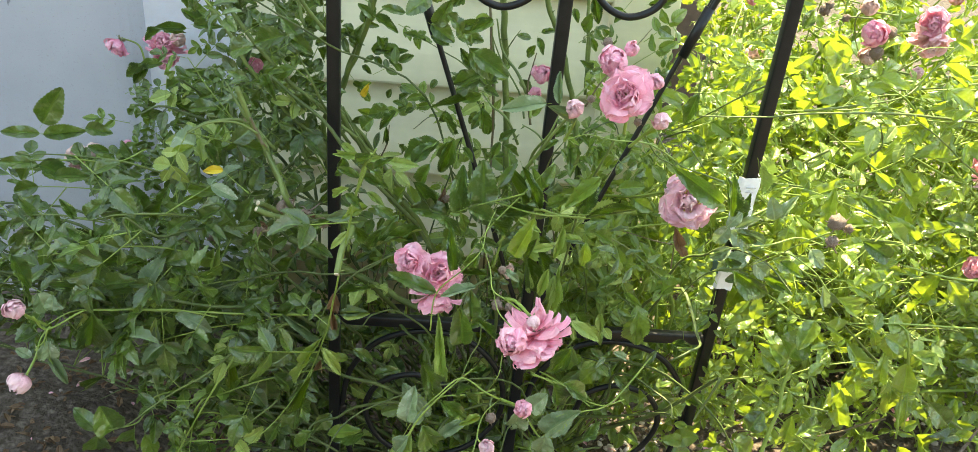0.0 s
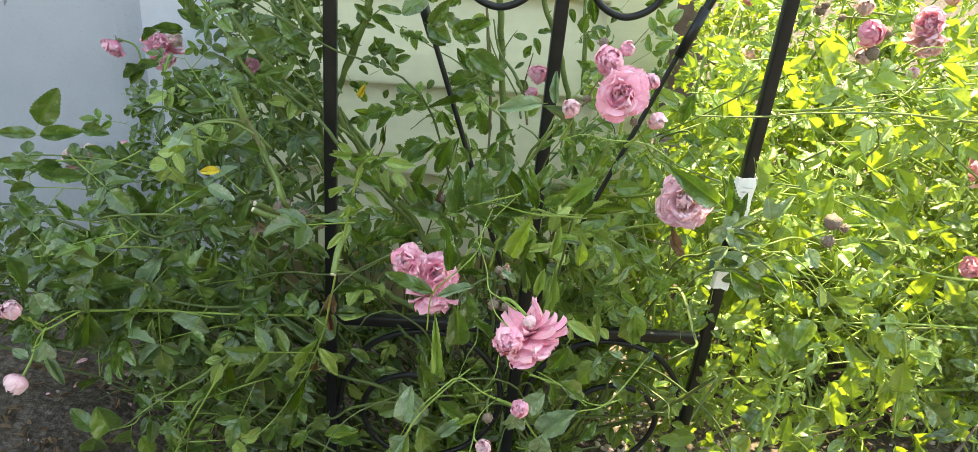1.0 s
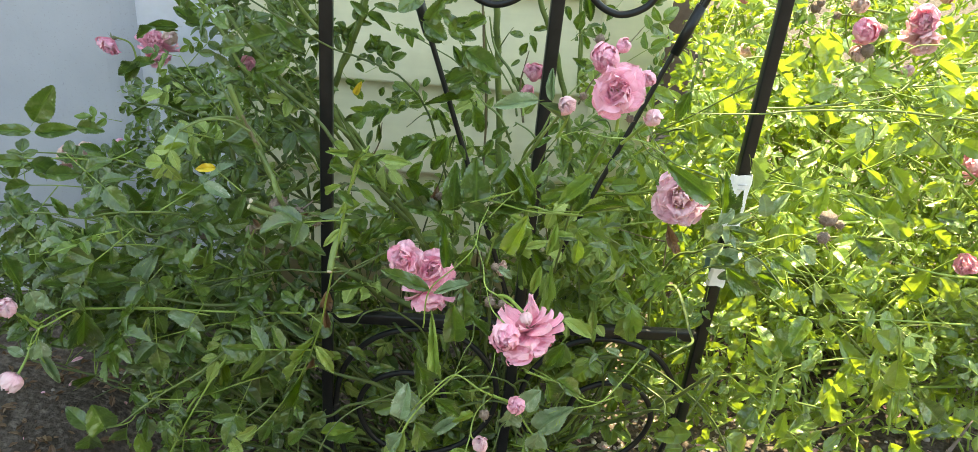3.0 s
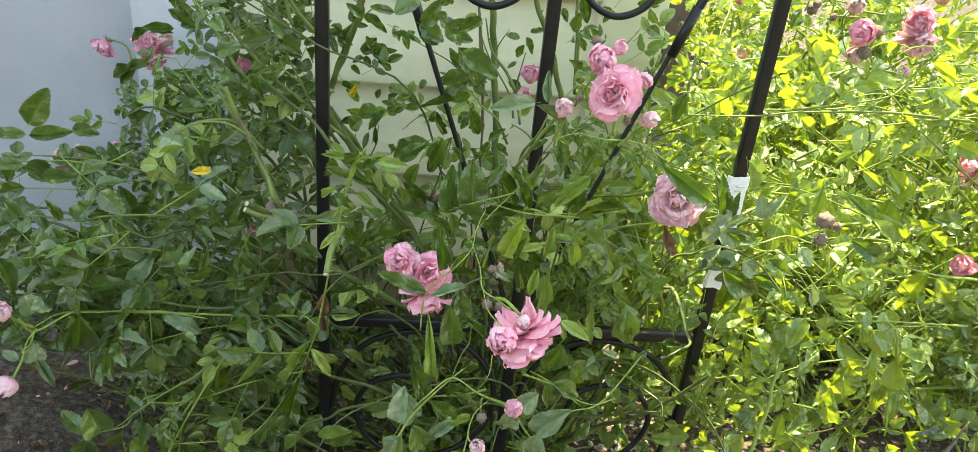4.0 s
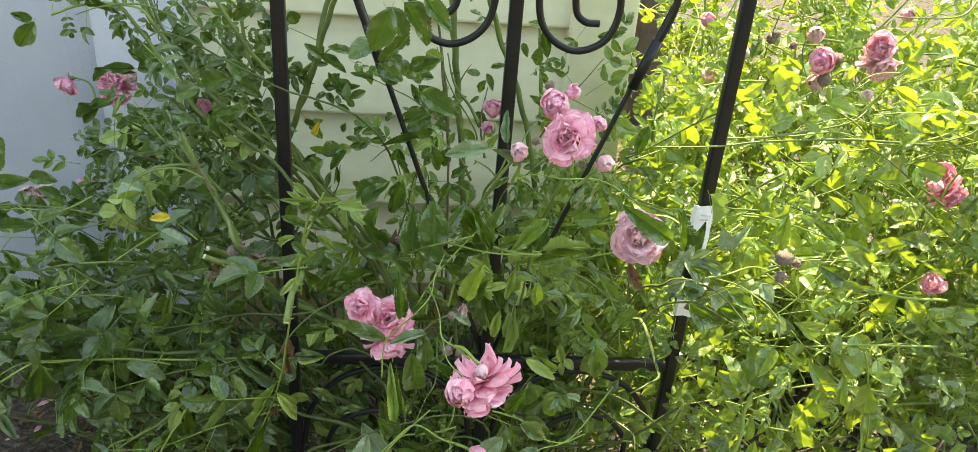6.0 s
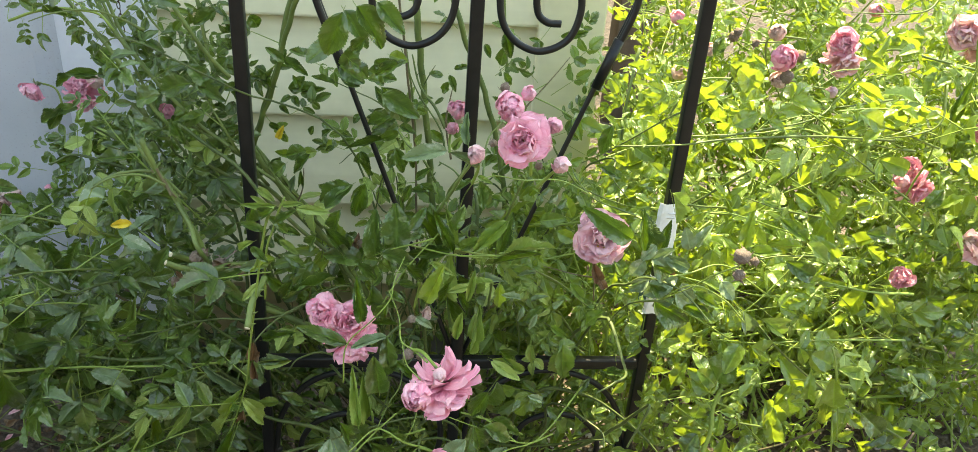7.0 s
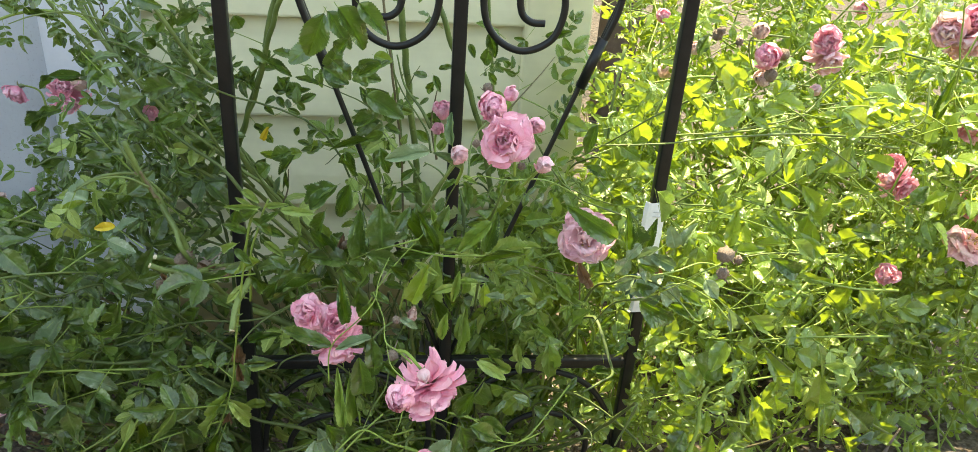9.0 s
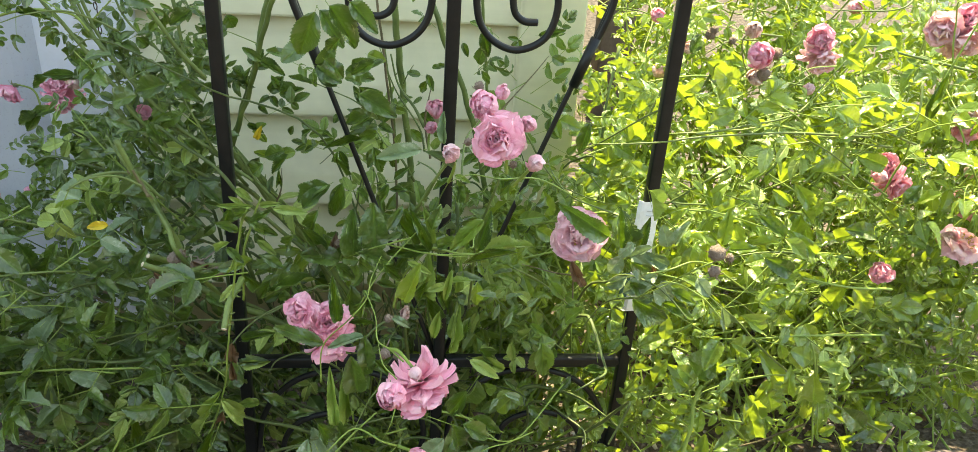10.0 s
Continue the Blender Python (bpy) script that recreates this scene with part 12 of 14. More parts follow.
blade(climber, (0.162, -0.05, 0.534), (0.181, -0.044, 0.522), (-0.14, -0.67, 0.73), 0.34, 'leaf', 1)
blade(climber, (0.143, -0.04, 0.525), (0.155, -0.036, 0.509), (-0.04, -0.66, 0.75), 0.38, 'leaf', 4)
blade(climber, (0.125, -0.05, 0.529), (0.137, -0.055, 0.517), (0.15, -0.66, 0.74), 0.38, 'leaf', 1)
blade(climber, (0.112, -0.07, 0.543), (0.105, -0.06, 0.517), (0.11, -0.74, 0.66), 0.40, 'leaf', 1)
blade(climber, (0.081, -0.09, 0.527), (0.103, -0.081, 0.548), (-0.05, -0.66, 0.75), 0.44, 'leaf', 1)
blade(climber, (0.062, 0.03, 0.493), (0.072, 0.038, 0.478), (-0.1, -0.66, 0.74), 0.50, 'leaf', 4)
blade(climber, (0.077, 0.05, 0.485), (0.067, 0.043, 0.473), (0.16, -0.79, 0.59), 0.50, 'leaf', 1)
blade(climber, (0.01, -0.02, 0.511), (0.027, -0.027, 0.502), (0.03, -0.73, 0.68), 0.40, 'under', 1)
blade(climber, (0.02, -0.04, 0.504), (0.009, -0.044, 0.515), (0.18, -0.78, 0.61), 0.35, 'under', 1)
blade(climber, (0.039, -0.06, 0.514), (0.058, -0.066, 0.52), (0.11, -0.82, 0.56), 0.30, 'under', 1)
blade(climber, (0.221, 0.02, 0.648), (0.226, 0.013, 0.637), (-0.11, -0.84, 0.53), 0.50, 'leaf', 1)
blade(climber, (0.241, 0.06, 0.616), (0.244, 0.05, 0.638), (-0.29, -0.82, 0.48), 0.50, 'leaf', 0)
blade(climber, (0.24, 0.02, 0.622), (0.25, 0.023, 0.607), (-0.26, -0.72, 0.64), 0.40, 'leaf', 1)
blade(climber, (0.239, -0.02, 0.603), (0.229, -0.029, 0.613), (0, -0.87, 0.49), 0.50, 'leaf', 2)
blade(climber, (0.238, -0.02, 0.599), (0.252, -0.014, 0.604), (-0.16, -0.9, 0.42), 0.40, 'leaf', 0)
blade(climber, (0.232, -0.04, 0.598), (0.248, -0.028, 0.589), (-0.14, -0.87, 0.48), 0.50, 'leaf', 4)
blade(climber, (0.211, -0.1, 0.566), (0.224, -0.106, 0.563), (-0.22, -0.75, 0.63), 0.35, 'under', 2)
blade(climber, (0.206, -0.1, 0.563), (0.192, -0.108, 0.557), (-0.13, -0.72, 0.68), 0.35, 'leaf', 1)
blade(climber, (0.223, -0.1, 0.57), (0.232, -0.106, 0.563), (-0.2, -0.76, 0.62), 0.40, 'leaf', 2)
blade(climber, (0.209, -0.1, 0.555), (0.221, -0.092, 0.539), (-0.03, -0.72, 0.69), 0.50, 'leaf', 0)
blade(climber, (0.219, -0.12, 0.564), (0.214, -0.113, 0.55), (-0.01, -0.82, 0.57), 0.50, 'light', 0)
blade(climber, (0.052, 0.16, 0.509), (0.066, 0.163, 0.501), (-0.1, -0.81, 0.58), 0.60, 'leaf', 0)
blade(climber, (0.043, 0.16, 0.506), (0.038, 0.159, 0.494), (0.02, -0.77, 0.64), 0.60, 'leaf', 2)
blade(climber, (0.069, 0.16, 0.498), (0.088, 0.167, 0.492), (0.09, -0.78, 0.61), 0.45, 'leaf', 1)
blade(climber, (0.052, 0.16, 0.493), (0.063, 0.152, 0.505), (0.18, -0.7, 0.69), 0.50, 'leaf', 0)
blade(climber, (0.094, 0.17, 0.518), (0.088, 0.164, 0.509), (0.03, -0.86, 0.5), 0.70, 'leaf', 1)
blade(climber, (0.185, 0.115, 0.541), (0.204, 0.11, 0.531), (0.03, -0.79, 0.61), 0.53, 'leaf', 2)
blade(climber, (0.135, 0.128, 0.535), (0.153, 0.133, 0.528), (0.03, -0.8, 0.6), 0.60, 'leaf', 1)
blade(climber, (0.143, 0.104, 0.504), (0.15, 0.094, 0.522), (0.01, -0.86, 0.52), 0.46, 'leaf', 0)
blade(climber, (0.16, 0.084, 0.518), (0.165, 0.08, 0.532), (-0.07, -0.78, 0.62), 0.49, 'under', 0)
blade(climber, (0.203, 0.122, 0.512), (0.212, 0.127, 0.529), (-0.04, -0.87, 0.49), 0.54, 'old', 4)
blade(climber, (0.134, 0.113, 0.47), (0.116, 0.107, 0.462), (-0.12, -0.69, 0.72), 0.44, 'under', 1)
blade(climber, (0.162, 0.137, 0.487), (0.146, 0.136, 0.475), (-0.09, -0.86, 0.51), 0.48, 'leaf', 1)
blade(climber, (0.142, 0.085, 0.527), (0.133, 0.088, 0.513), (0.01, -0.88, 0.47), 0.56, 'leaf', 1)
blade(climber, (0.198, 0.057, 0.525), (0.208, 0.052, 0.543), (0, -0.77, 0.64), 0.44, 'under', 1)
blade(climber, (0.173, 0.055, 0.478), (0.154, 0.05, 0.481), (-0.17, -0.76, 0.63), 0.43, 'leaf', 1)
blade(climber, (0.145, 0.11, 0.547), (0.129, 0.104, 0.554), (0.13, -0.9, 0.41), 0.47, 'old', 2)
blade(climber, (0.135, 0.142, 0.549), (0.148, 0.135, 0.541), (0.14, -0.68, 0.72), 0.50, 'leaf', 1)
blade(climber, (0.15, 0.119, 0.459), (0.136, 0.119, 0.447), (-0.07, -0.79, 0.61), 0.55, 'leaf', 4)
blade(climber, (0.161, 0.113, 0.559), (0.177, 0.112, 0.562), (0.06, -0.7, 0.72), 0.40, 'leaf', 1)
blade(climber, (0.157, 0.12, 0.497), (0.158, 0.123, 0.471), (0.09, -0.75, 0.66), 0.47, 'leaf', 1)
blade(climber, (0.15, 0.11, 0.559), (0.156, 0.111, 0.573), (-0.1, -0.89, 0.44), 0.49, 'under', 1)
blade(climber, (0.175, 0.128, 0.518), (0.191, 0.126, 0.504), (-0.19, -0.88, 0.43), 0.56, 'old', 1)
blade(climber, (0.126, 0.116, 0.501), (0.11, 0.115, 0.508), (0.13, -0.82, 0.56), 0.59, 'old', 4)

# ---- nearer leaflets and shoots through the trellis ----
cane(climber, [(-0.07, -0.1, 0.326), (-0.093, -0.096, 0.305), (-0.123, -0.091, 0.277), (-0.145, -0.087, 0.255), (-0.172, -0.083, 0.24), (-0.187, -0.079, 0.213), (-0.203, -0.074, 0.192), (-0.245, -0.07, 0.178)], 0.0013, 0.0007, M_STEM)
cane(climber, [(-0.147, -0.11, 0.19), (-0.124, -0.1, 0.245), (-0.106, -0.09, 0.266), (-0.093, -0.08, 0.292)], 0.0014, 0.0012, M_STEM)
cane(climber, [(-0.156, -0.1, 0.213), (-0.131, -0.1, 0.233), (-0.106, -0.1, 0.238), (-0.096, -0.1, 0.233)], 0.0009, 0.0006, M_STEM)
cane(climber, [(0.028, -0.11, 0.446), (0.033, -0.117, 0.495), (0.042, -0.123, 0.528), (0.053, -0.13, 0.557)], 0.0011, 0.0008, M_STEM)
cane(climber, [(0.092, -0.19, 0.3), (0.101, -0.185, 0.318), (0.119, -0.18, 0.342), (0.135, -0.175, 0.357), (0.147, -0.17, 0.367)], 0.0010, 0.0007, M_STEM)
cane(climber, [(-0.203, -0.1, 0.444), (-0.205, -0.1, 0.412), (-0.21, -0.1, 0.378), (-0.216, -0.1, 0.357)], 0.0009, 0.0007, M_STEM)
cane(climber, [(-0.236, -0.16, 0.389), (-0.232, -0.148, 0.368), (-0.206, -0.136, 0.38), (-0.2, -0.124, 0.374), (-0.138, -0.112, 0.371), (-0.097, -0.1, 0.357)], 0.0010, 0.0007, M_STEM)
cane(climber, [(-0.225, -0.16, 0.377), (-0.231, -0.16, 0.363), (-0.238, -0.16, 0.357)], 0.0008, 0.0005, M_STEM)
cane(climber, [(-0.229, -0.16, 0.368), (-0.231, -0.16, 0.351), (-0.227, -0.16, 0.338)], 0.0005, 0.0004, M_STEM)
cane(climber, [(-0.284, -0.05, 0.487), (-0.259, -0.047, 0.485), (-0.229, -0.045, 0.487), (-0.197, -0.042, 0.485), (-0.168, -0.04, 0.5)], 0.0009, 0.0007, M_STEM)
cane(climber, [(-0.29, -0.06, 0.431), (-0.253, -0.056, 0.433), (-0.232, -0.052, 0.429), (-0.206, -0.048, 0.423), (-0.183, -0.044, 0.428), (-0.148, -0.04, 0.433)], 0.0009, 0.0007, M_STEM)
cane(climber, [(-0.113, -0.09, 0.54), (-0.092, -0.087, 0.551), (-0.072, -0.083, 0.551), (-0.055, -0.08, 0.541)], 0.0007, 0.0011, M_CANE)
cane(climber, [(0.145, -0.13, 0.517), (0.167, -0.13, 0.512), (0.195, -0.13, 0.506), (0.238, -0.13, 0.506)], 0.0008, 0.0007, M_STEM)
cane(climber, [(0.114, -0.17, 0.439), (0.139, -0.165, 0.49), (0.158, -0.16, 0.518), (0.172, -0.155, 0.533), (0.197, -0.15, 0.564)], 0.0006, 0.0005, M_STEM)
cane(climber, [(0.117, -0.18, 0.47), (0.111, -0.175, 0.449), (0.113, -0.17, 0.419)], 0.0005, 0.0004, M_STEM)
cane(climber, [(0.278, -0.04, 0.439), (0.308, -0.033, 0.419), (0.348, -0.027, 0.383), (0.382, -0.02, 0.358)], 0.0009, 0.0006, M_CANE)
cane(climber, [(0.283, 0, 0.569), (0.318, 0.007, 0.516), (0.342, 0.013, 0.5), (0.38, 0.02, 0.483)], 0.0010, 0.0006, M_CANE)
cane(climber, [(0.215, -0.12, 0.329), (0.23, -0.145, 0.338), (0.257, -0.17, 0.332)], 0.0007, 0.0006, M_STEM)
cane(climber, [(0.345, -0.14, 0.484), (0.369, -0.13, 0.486), (0.401, -0.12, 0.485), (0.433, -0.11, 0.489), (0.463, -0.1, 0.478)], 0.0009, 0.0007, M_STEM)
cane(shrub, [(0.405, -0.1, 0.471), (0.434, -0.093, 0.459), (0.467, -0.087, 0.436), (0.489, -0.08, 0.412)], 0.0008, 0.0006, M_STEM)
blade(climber, (-0.268, -0.05, 0.459), (-0.292, -0.054, 0.453), (0.13, -0.90, 0.41), 0.68, 'leaf', 1)
blade(climber, (-0.177, -0.04, 0.434), (-0.182, -0.047, 0.464), (0.23, -0.62, 0.75), 0.56, 'leaf', 1)
blade(climber, (-0.175, -0.08, 0.419), (-0.156, -0.076, 0.406), (0.11, -0.82, 0.56), 0.76, 'grey', 2)
blade(climber, (-0.156, -0.05, 0.448), (-0.137, -0.055, 0.441), (-0.01, -0.69, 0.72), 0.67, 'leaf', 1)
blade(climber, (-0.138, -0.06, 0.505), (-0.119, -0.055, 0.513), (0.53, -0.76, 0.37), 0.68, 'light', 1)
blade(climber, (-0.138, -0.06, 0.434), (-0.119, -0.063, 0.418), (0.31, -0.60, 0.74), 0.48, 'grey', 2)
blade(climber, (-0.21, -0.1, 0.373), (-0.237, -0.094, 0.374), (0.05, -0.65, 0.76), 0.41, 'leaf', 1)
blade(climber, (-0.224, -0.15, 0.39), (-0.221, -0.15, 0.405), (0.17, -0.85, 0.50), 0.76, 'grey', 1)
blade(climber, (-0.158, -0.1, 0.392), (-0.157, -0.093, 0.357), (0.53, -0.67, 0.52), 0.28, 'under', 0)
blade(climber, (-0.154, -0.09, 0.386), (-0.142, -0.083, 0.365), (0.29, -0.54, 0.79), 0.68, 'grey', 4)
blade(climber, (-0.143, -0.08, 0.398), (-0.118, -0.08, 0.395), (0.21, -0.74, 0.64), 0.52, 'leaf', 1)
blade(climber, (-0.127, -0.08, 0.386), (-0.101, -0.085, 0.392), (0.13, -0.86, 0.49), 0.25, 'under', 1)
blade(climber, (-0.228, -0.16, 0.346), (-0.223, -0.167, 0.365), (0.41, -0.64, 0.65), 0.76, 'grey', 1)
blade(climber, (-0.256, -0.14, 0.329), (-0.269, -0.14, 0.338), (0.36, -0.66, 0.66), 0.62, 'grey', 1)
blade(climber, (-0.188, -0.09, 0.307), (-0.175, -0.091, 0.292), (0.09, -0.74, 0.67), 0.43, 'grey', 3)
blade(climber, (-0.155, -0.1, 0.352), (-0.163, -0.102, 0.325), (0.40, -0.65, 0.64), 0.21, 'under', 0)
blade(climber, (-0.155, -0.1, 0.346), (-0.155, -0.094, 0.315), (-0.01, -0.84, 0.55), 0.22, 'grey', 3)
blade(climber, (-0.223, -0.11, 0.211), (-0.232, -0.106, 0.179), (0.39, -0.66, 0.65), 0.83, 'leaf', 1)
blade(climber, (-0.181, -0.1, 0.204), (-0.171, -0.105, 0.177), (0.20, -0.62, 0.76), 0.64, 'old', 1)
blade(climber, (-0.222, -0.08, 0.261), (-0.246, -0.074, 0.237), (0.49, -0.43, 0.76), 0.23, 'leaf', 3)
blade(climber, (-0.119, -0.06, 0.299), (-0.1, -0.068, 0.287), (0.06, -0.54, 0.84), 0.47, 'leaf', 2)
blade(climber, (-0.09, -0.09, 0.302), (-0.097, -0.091, 0.264), (0.42, -0.52, 0.75), 0.29, 'light', 3)
blade(climber, (0.046, -0.13, 0.549), (0.017, -0.133, 0.55), (-0.13, -0.93, 0.35), 0.21, 'under', 1)
blade(climber, (0.025, -0.12, 0.543), (0.02, -0.122, 0.522), (0.45, -0.86, 0.25), 0.54, 'leaf', 2)
blade(climber, (0.06, -0.12, 0.542), (0.089, -0.127, 0.542), (-0.21, -0.83, 0.52), 0.27, 'under', 0)
blade(climber, (0.041, -0.12, 0.527), (0.064, -0.123, 0.518), (-0.25, -0.77, 0.59), 0.39, 'leaf', 2)
blade(climber, (0.034, -0.12, 0.49), (0.01, -0.125, 0.485), (-0.21, -0.90, 0.39), 0.44, 'grey', 2)
blade(climber, (0.031, -0.12, 0.479), (0.051, -0.117, 0.455), (-0.15, -0.82, 0.56), 0.36, 'leaf', 2)
blade(climber, (0.045, -0.12, 0.511), (0.062, -0.124, 0.5), (0.37, -0.77, 0.52), 0.35, 'under', 1)
blade(climber, (0.043, -0.05, 0.551), (0.03, -0.046, 0.538), (0.02, -0.81, 0.58), 0.87, 'leaf', 1)
blade(climber, (0.19, -0.12, 0.505), (0.151, -0.124, 0.503), (-0.13, -0.86, 0.50), 0.32, 'leaf', 2)
blade(climber, (0.208, -0.14, 0.481), (0.188, -0.144, 0.478), (0.18, -0.73, 0.66), 0.39, 'under', 1)
blade(climber, (0.281, -0.03, 0.489), (0.305, -0.037, 0.496), (-0.37, -0.85, 0.36), 0.59, 'old', 0)
blade(climber, (0.301, -0.02, 0.473), (0.322, -0.024, 0.463), (0.06, -0.95, 0.30), 0.62, 'light', 1)
blade(climber, (0.197, -0.12, 0.467), (0.213, -0.113, 0.434), (-0.08, -0.74, 0.67), 0.33, 'leaf', 2)
blade(climber, (0.212, -0.13, 0.418), (0.215, -0.124, 0.442), (-0.01, -0.64, 0.77), 0.36, 'under', 0)
blade(climber, (0.224, -0.12, 0.411), (0.227, -0.12, 0.432), (-0.33, -0.64, 0.69), 0.57, 'leaf', 2)
blade(climber, (0.237, -0.13, 0.407), (0.26, -0.124, 0.382), (0.13, -0.70, 0.70), 0.42, 'leaf', 2)
blade(climber, (0.186, -0.22, 0.364), (0.184, -0.215, 0.33), (0.01, -0.59, 0.81), 0.63, 'grey', 4)
blade(climber, (0.218, -0.19, 0.314), (0.215, -0.188, 0.286), (0.01, -0.56, 0.83), 0.77, 'grey', 1)
blade(climber, (0.302, -0.09, 0.38), (0.32, -0.083, 0.382), (-0.42, -0.48, 0.77), 0.78, 'old', 0)
blade(climber, (0.287, 0.01, 0.245), (0.274, 0.013, 0.244), (-0.53, -0.66, 0.53), 0.68, 'light', 0)
blade(climber, (0.297, 0.01, 0.248), (0.288, 0.017, 0.244), (-0.05, -0.85, 0.52), 1.02, 'light', 0)
blade(climber, (0.163, -0.17, 0.402), (0.146, -0.168, 0.424), (-0.00, -0.57, 0.82), 0.31, 'leaf', 2)
blade(climber, (0.094, -0.19, 0.303), (0.079, -0.195, 0.285), (-0.41, -0.67, 0.61), 0.68, 'grey', 2)
blade(climber, (0.15, -0.17, 0.347), (0.13, -0.164, 0.333), (-0.27, -0.53, 0.81), 0.42, 'leaf', 2)
blade(climber, (0.122, -0.17, 0.286), (0.15, -0.164, 0.307), (0.01, -0.69, 0.72), 0.35, 'grey', 2)
blade(climber, (-0.003, -0.14, 0.343), (-0.023, -0.137, 0.31), (0.01, -0.54, 0.84), 0.28, 'under', 1)
blade(climber, (0.004, -0.12, 0.353), (-0.031, -0.12, 0.379), (0.17, -0.89, 0.43), 0.22, 'grey', 3)
blade(climber, (-0.001, -0.08, 0.326), (0.015, -0.078, 0.351), (0.10, -0.63, 0.77), 0.87, 'leaf', 0)
blade(climber, (0.018, -0.08, 0.38), (0.046, -0.086, 0.394), (-0.01, -0.70, 0.71), 0.31, 'leaf', 2)
blade(climber, (0.009, -0.09, 0.237), (-0.007, -0.098, 0.217), (0.41, -0.68, 0.61), 0.68, 'leaf', 1)
blade(climber, (-0.026, -0.05, 0.261), (-0.05, -0.049, 0.274), (0.07, -0.71, 0.70), 0.66, 'leaf', 1)
blade(climber, (-0.068, -0.04, 0.208), (-0.067, -0.044, 0.237), (0.21, -0.73, 0.66), 0.97, 'leaf', 1)
blade(climber, (0.019, -0.03, 0.262), (-0.003, -0.036, 0.266), (0.19, -0.62, 0.76), 0.49, 'light', 1)
blade(climber, (-0.037, -0.05, 0.22), (-0.019, -0.051, 0.246), (0.45, -0.70, 0.55), 0.61, 'leaf', 1)
blade(climber, (-0.081, -0.03, 0.227), (-0.066, -0.024, 0.242), (-0.04, -0.61, 0.79), 0.65, 'leaf', 1)
blade(climber, (-0.048, -0.08, 0.202), (-0.021, -0.081, 0.224), (0.27, -0.57, 0.77), 0.64, 'leaf', 1)
blade(climber, (0.329, -0.18, 0.553), (0.287, -0.185, 0.58), (-0.50, -0.76, 0.42), 0.35, 'leaf', 1)
blade(climber, (0.343, -0.17, 0.537), (0.341, -0.169, 0.571), (-0.01, -0.95, 0.30), 0.31, 'leaf', 2)
blade(climber, (0.398, -0.13, 0.516), (0.389, -0.133, 0.539), (-0.29, -0.71, 0.64), 0.57, 'grey', 0)
blade(climber, (0.408, -0.12, 0.513), (0.416, -0.12, 0.536), (-0.51, -0.63, 0.58), 0.43, 'grey', 2)
blade(climber, (0.36, -0.15, 0.531), (0.349, -0.152, 0.517), (-0.12, -0.69, 0.71), 0.61, 'grey', 0)
blade(climber, (0.381, -0.14, 0.521), (0.361, -0.137, 0.51), (-0.20, -0.68, 0.70), 0.37, 'grey', 2)
blade(climber, (0.352, -0.15, 0.517), (0.341, -0.151, 0.498), (0.00, -0.71, 0.71), 0.65, 'grey', 4)
blade(climber, (0.363, -0.14, 0.491), (0.346, -0.135, 0.476), (-0.24, -0.87, 0.42), 0.55, 'grey', 2)
blade(climber, (0.364, -0.14, 0.507), (0.387, -0.136, 0.489), (-0.47, -0.79, 0.39), 0.60, 'leaf', 2)
blade(climber, (0.374, -0.13, 0.463), (0.412, -0.137, 0.436), (-0.61, -0.66, 0.43), 0.46, 'leaf', 2)
blade(climber, (0.392, -0.13, 0.471), (0.411, -0.124, 0.455), (-0.44, -0.73, 0.52), 0.60, 'grey', 1)
blade(climber, (0.411, -0.12, 0.47), (0.433, -0.118, 0.46), (-0.49, -0.57, 0.66), 0.64, 'leaf', 1)
blade(climber, (0.406, -0.12, 0.452), (0.439, -0.125, 0.44), (-0.26, -0.82, 0.52), 0.38, 'leaf', 2)
blade(climber, (0.429, -0.18, 0.542), (0.451, -0.188, 0.549), (-0.62, -0.49, 0.61), 0.42, 'leaf', 1)
blade(climber, (0.464, -0.12, 0.447), (0.482, -0.115, 0.412), (-0.24, -0.80, 0.56), 0.43, 'grey', 2)
blade(shrub, (0.48, -0.06, 0.48), (0.48, -0.059, 0.518), (-0.34, -0.62, 0.70), 0.38, 'light', 1)
blade(shrub, (0.563, -0.02, 0.468), (0.534, -0.016, 0.491), (-0.08, -0.80, 0.60), 0.44, 'leaf', 1)
blade(shrub, (0.497, -0.05, 0.376), (0.491, -0.047, 0.392), (-0.18, -0.62, 0.77), 1.02, 'light', 0)
blade(shrub, (0.474, -0.05, 0.258), (0.477, -0.053, 0.284), (-0.03, -0.67, 0.74), 0.68, 'leaf', 0)
blade(shrub, (0.479, -0.1, 0.277), (0.481, -0.094, 0.301), (-0.23, -0.77, 0.59), 0.49, 'light', 1)
blade(shrub, (0.489, -0.1, 0.241), (0.487, -0.103, 0.273), (-0.24, -0.44, 0.87), 0.52, 'light', 1)
blade(climber, (0.433, -0.02, 0.345), (0.445, -0.022, 0.364), (-0.44, -0.70, 0.56), 0.44, 'light', 0)
blade(climber, (0.43, -0.02, 0.328), (0.456, -0.021, 0.341), (-0.54, -0.64, 0.55), 0.57, 'light', 0)
blade(shrub, (0.452, -0.03, 0.345), (0.451, -0.027, 0.375), (-0.20, -0.62, 0.76), 0.51, 'light', 0)
blade(climber, (0.461, 0, 0.263), (0.473, 0.002, 0.294), (-0.41, -0.58, 0.70), 0.53, 'light', 0)
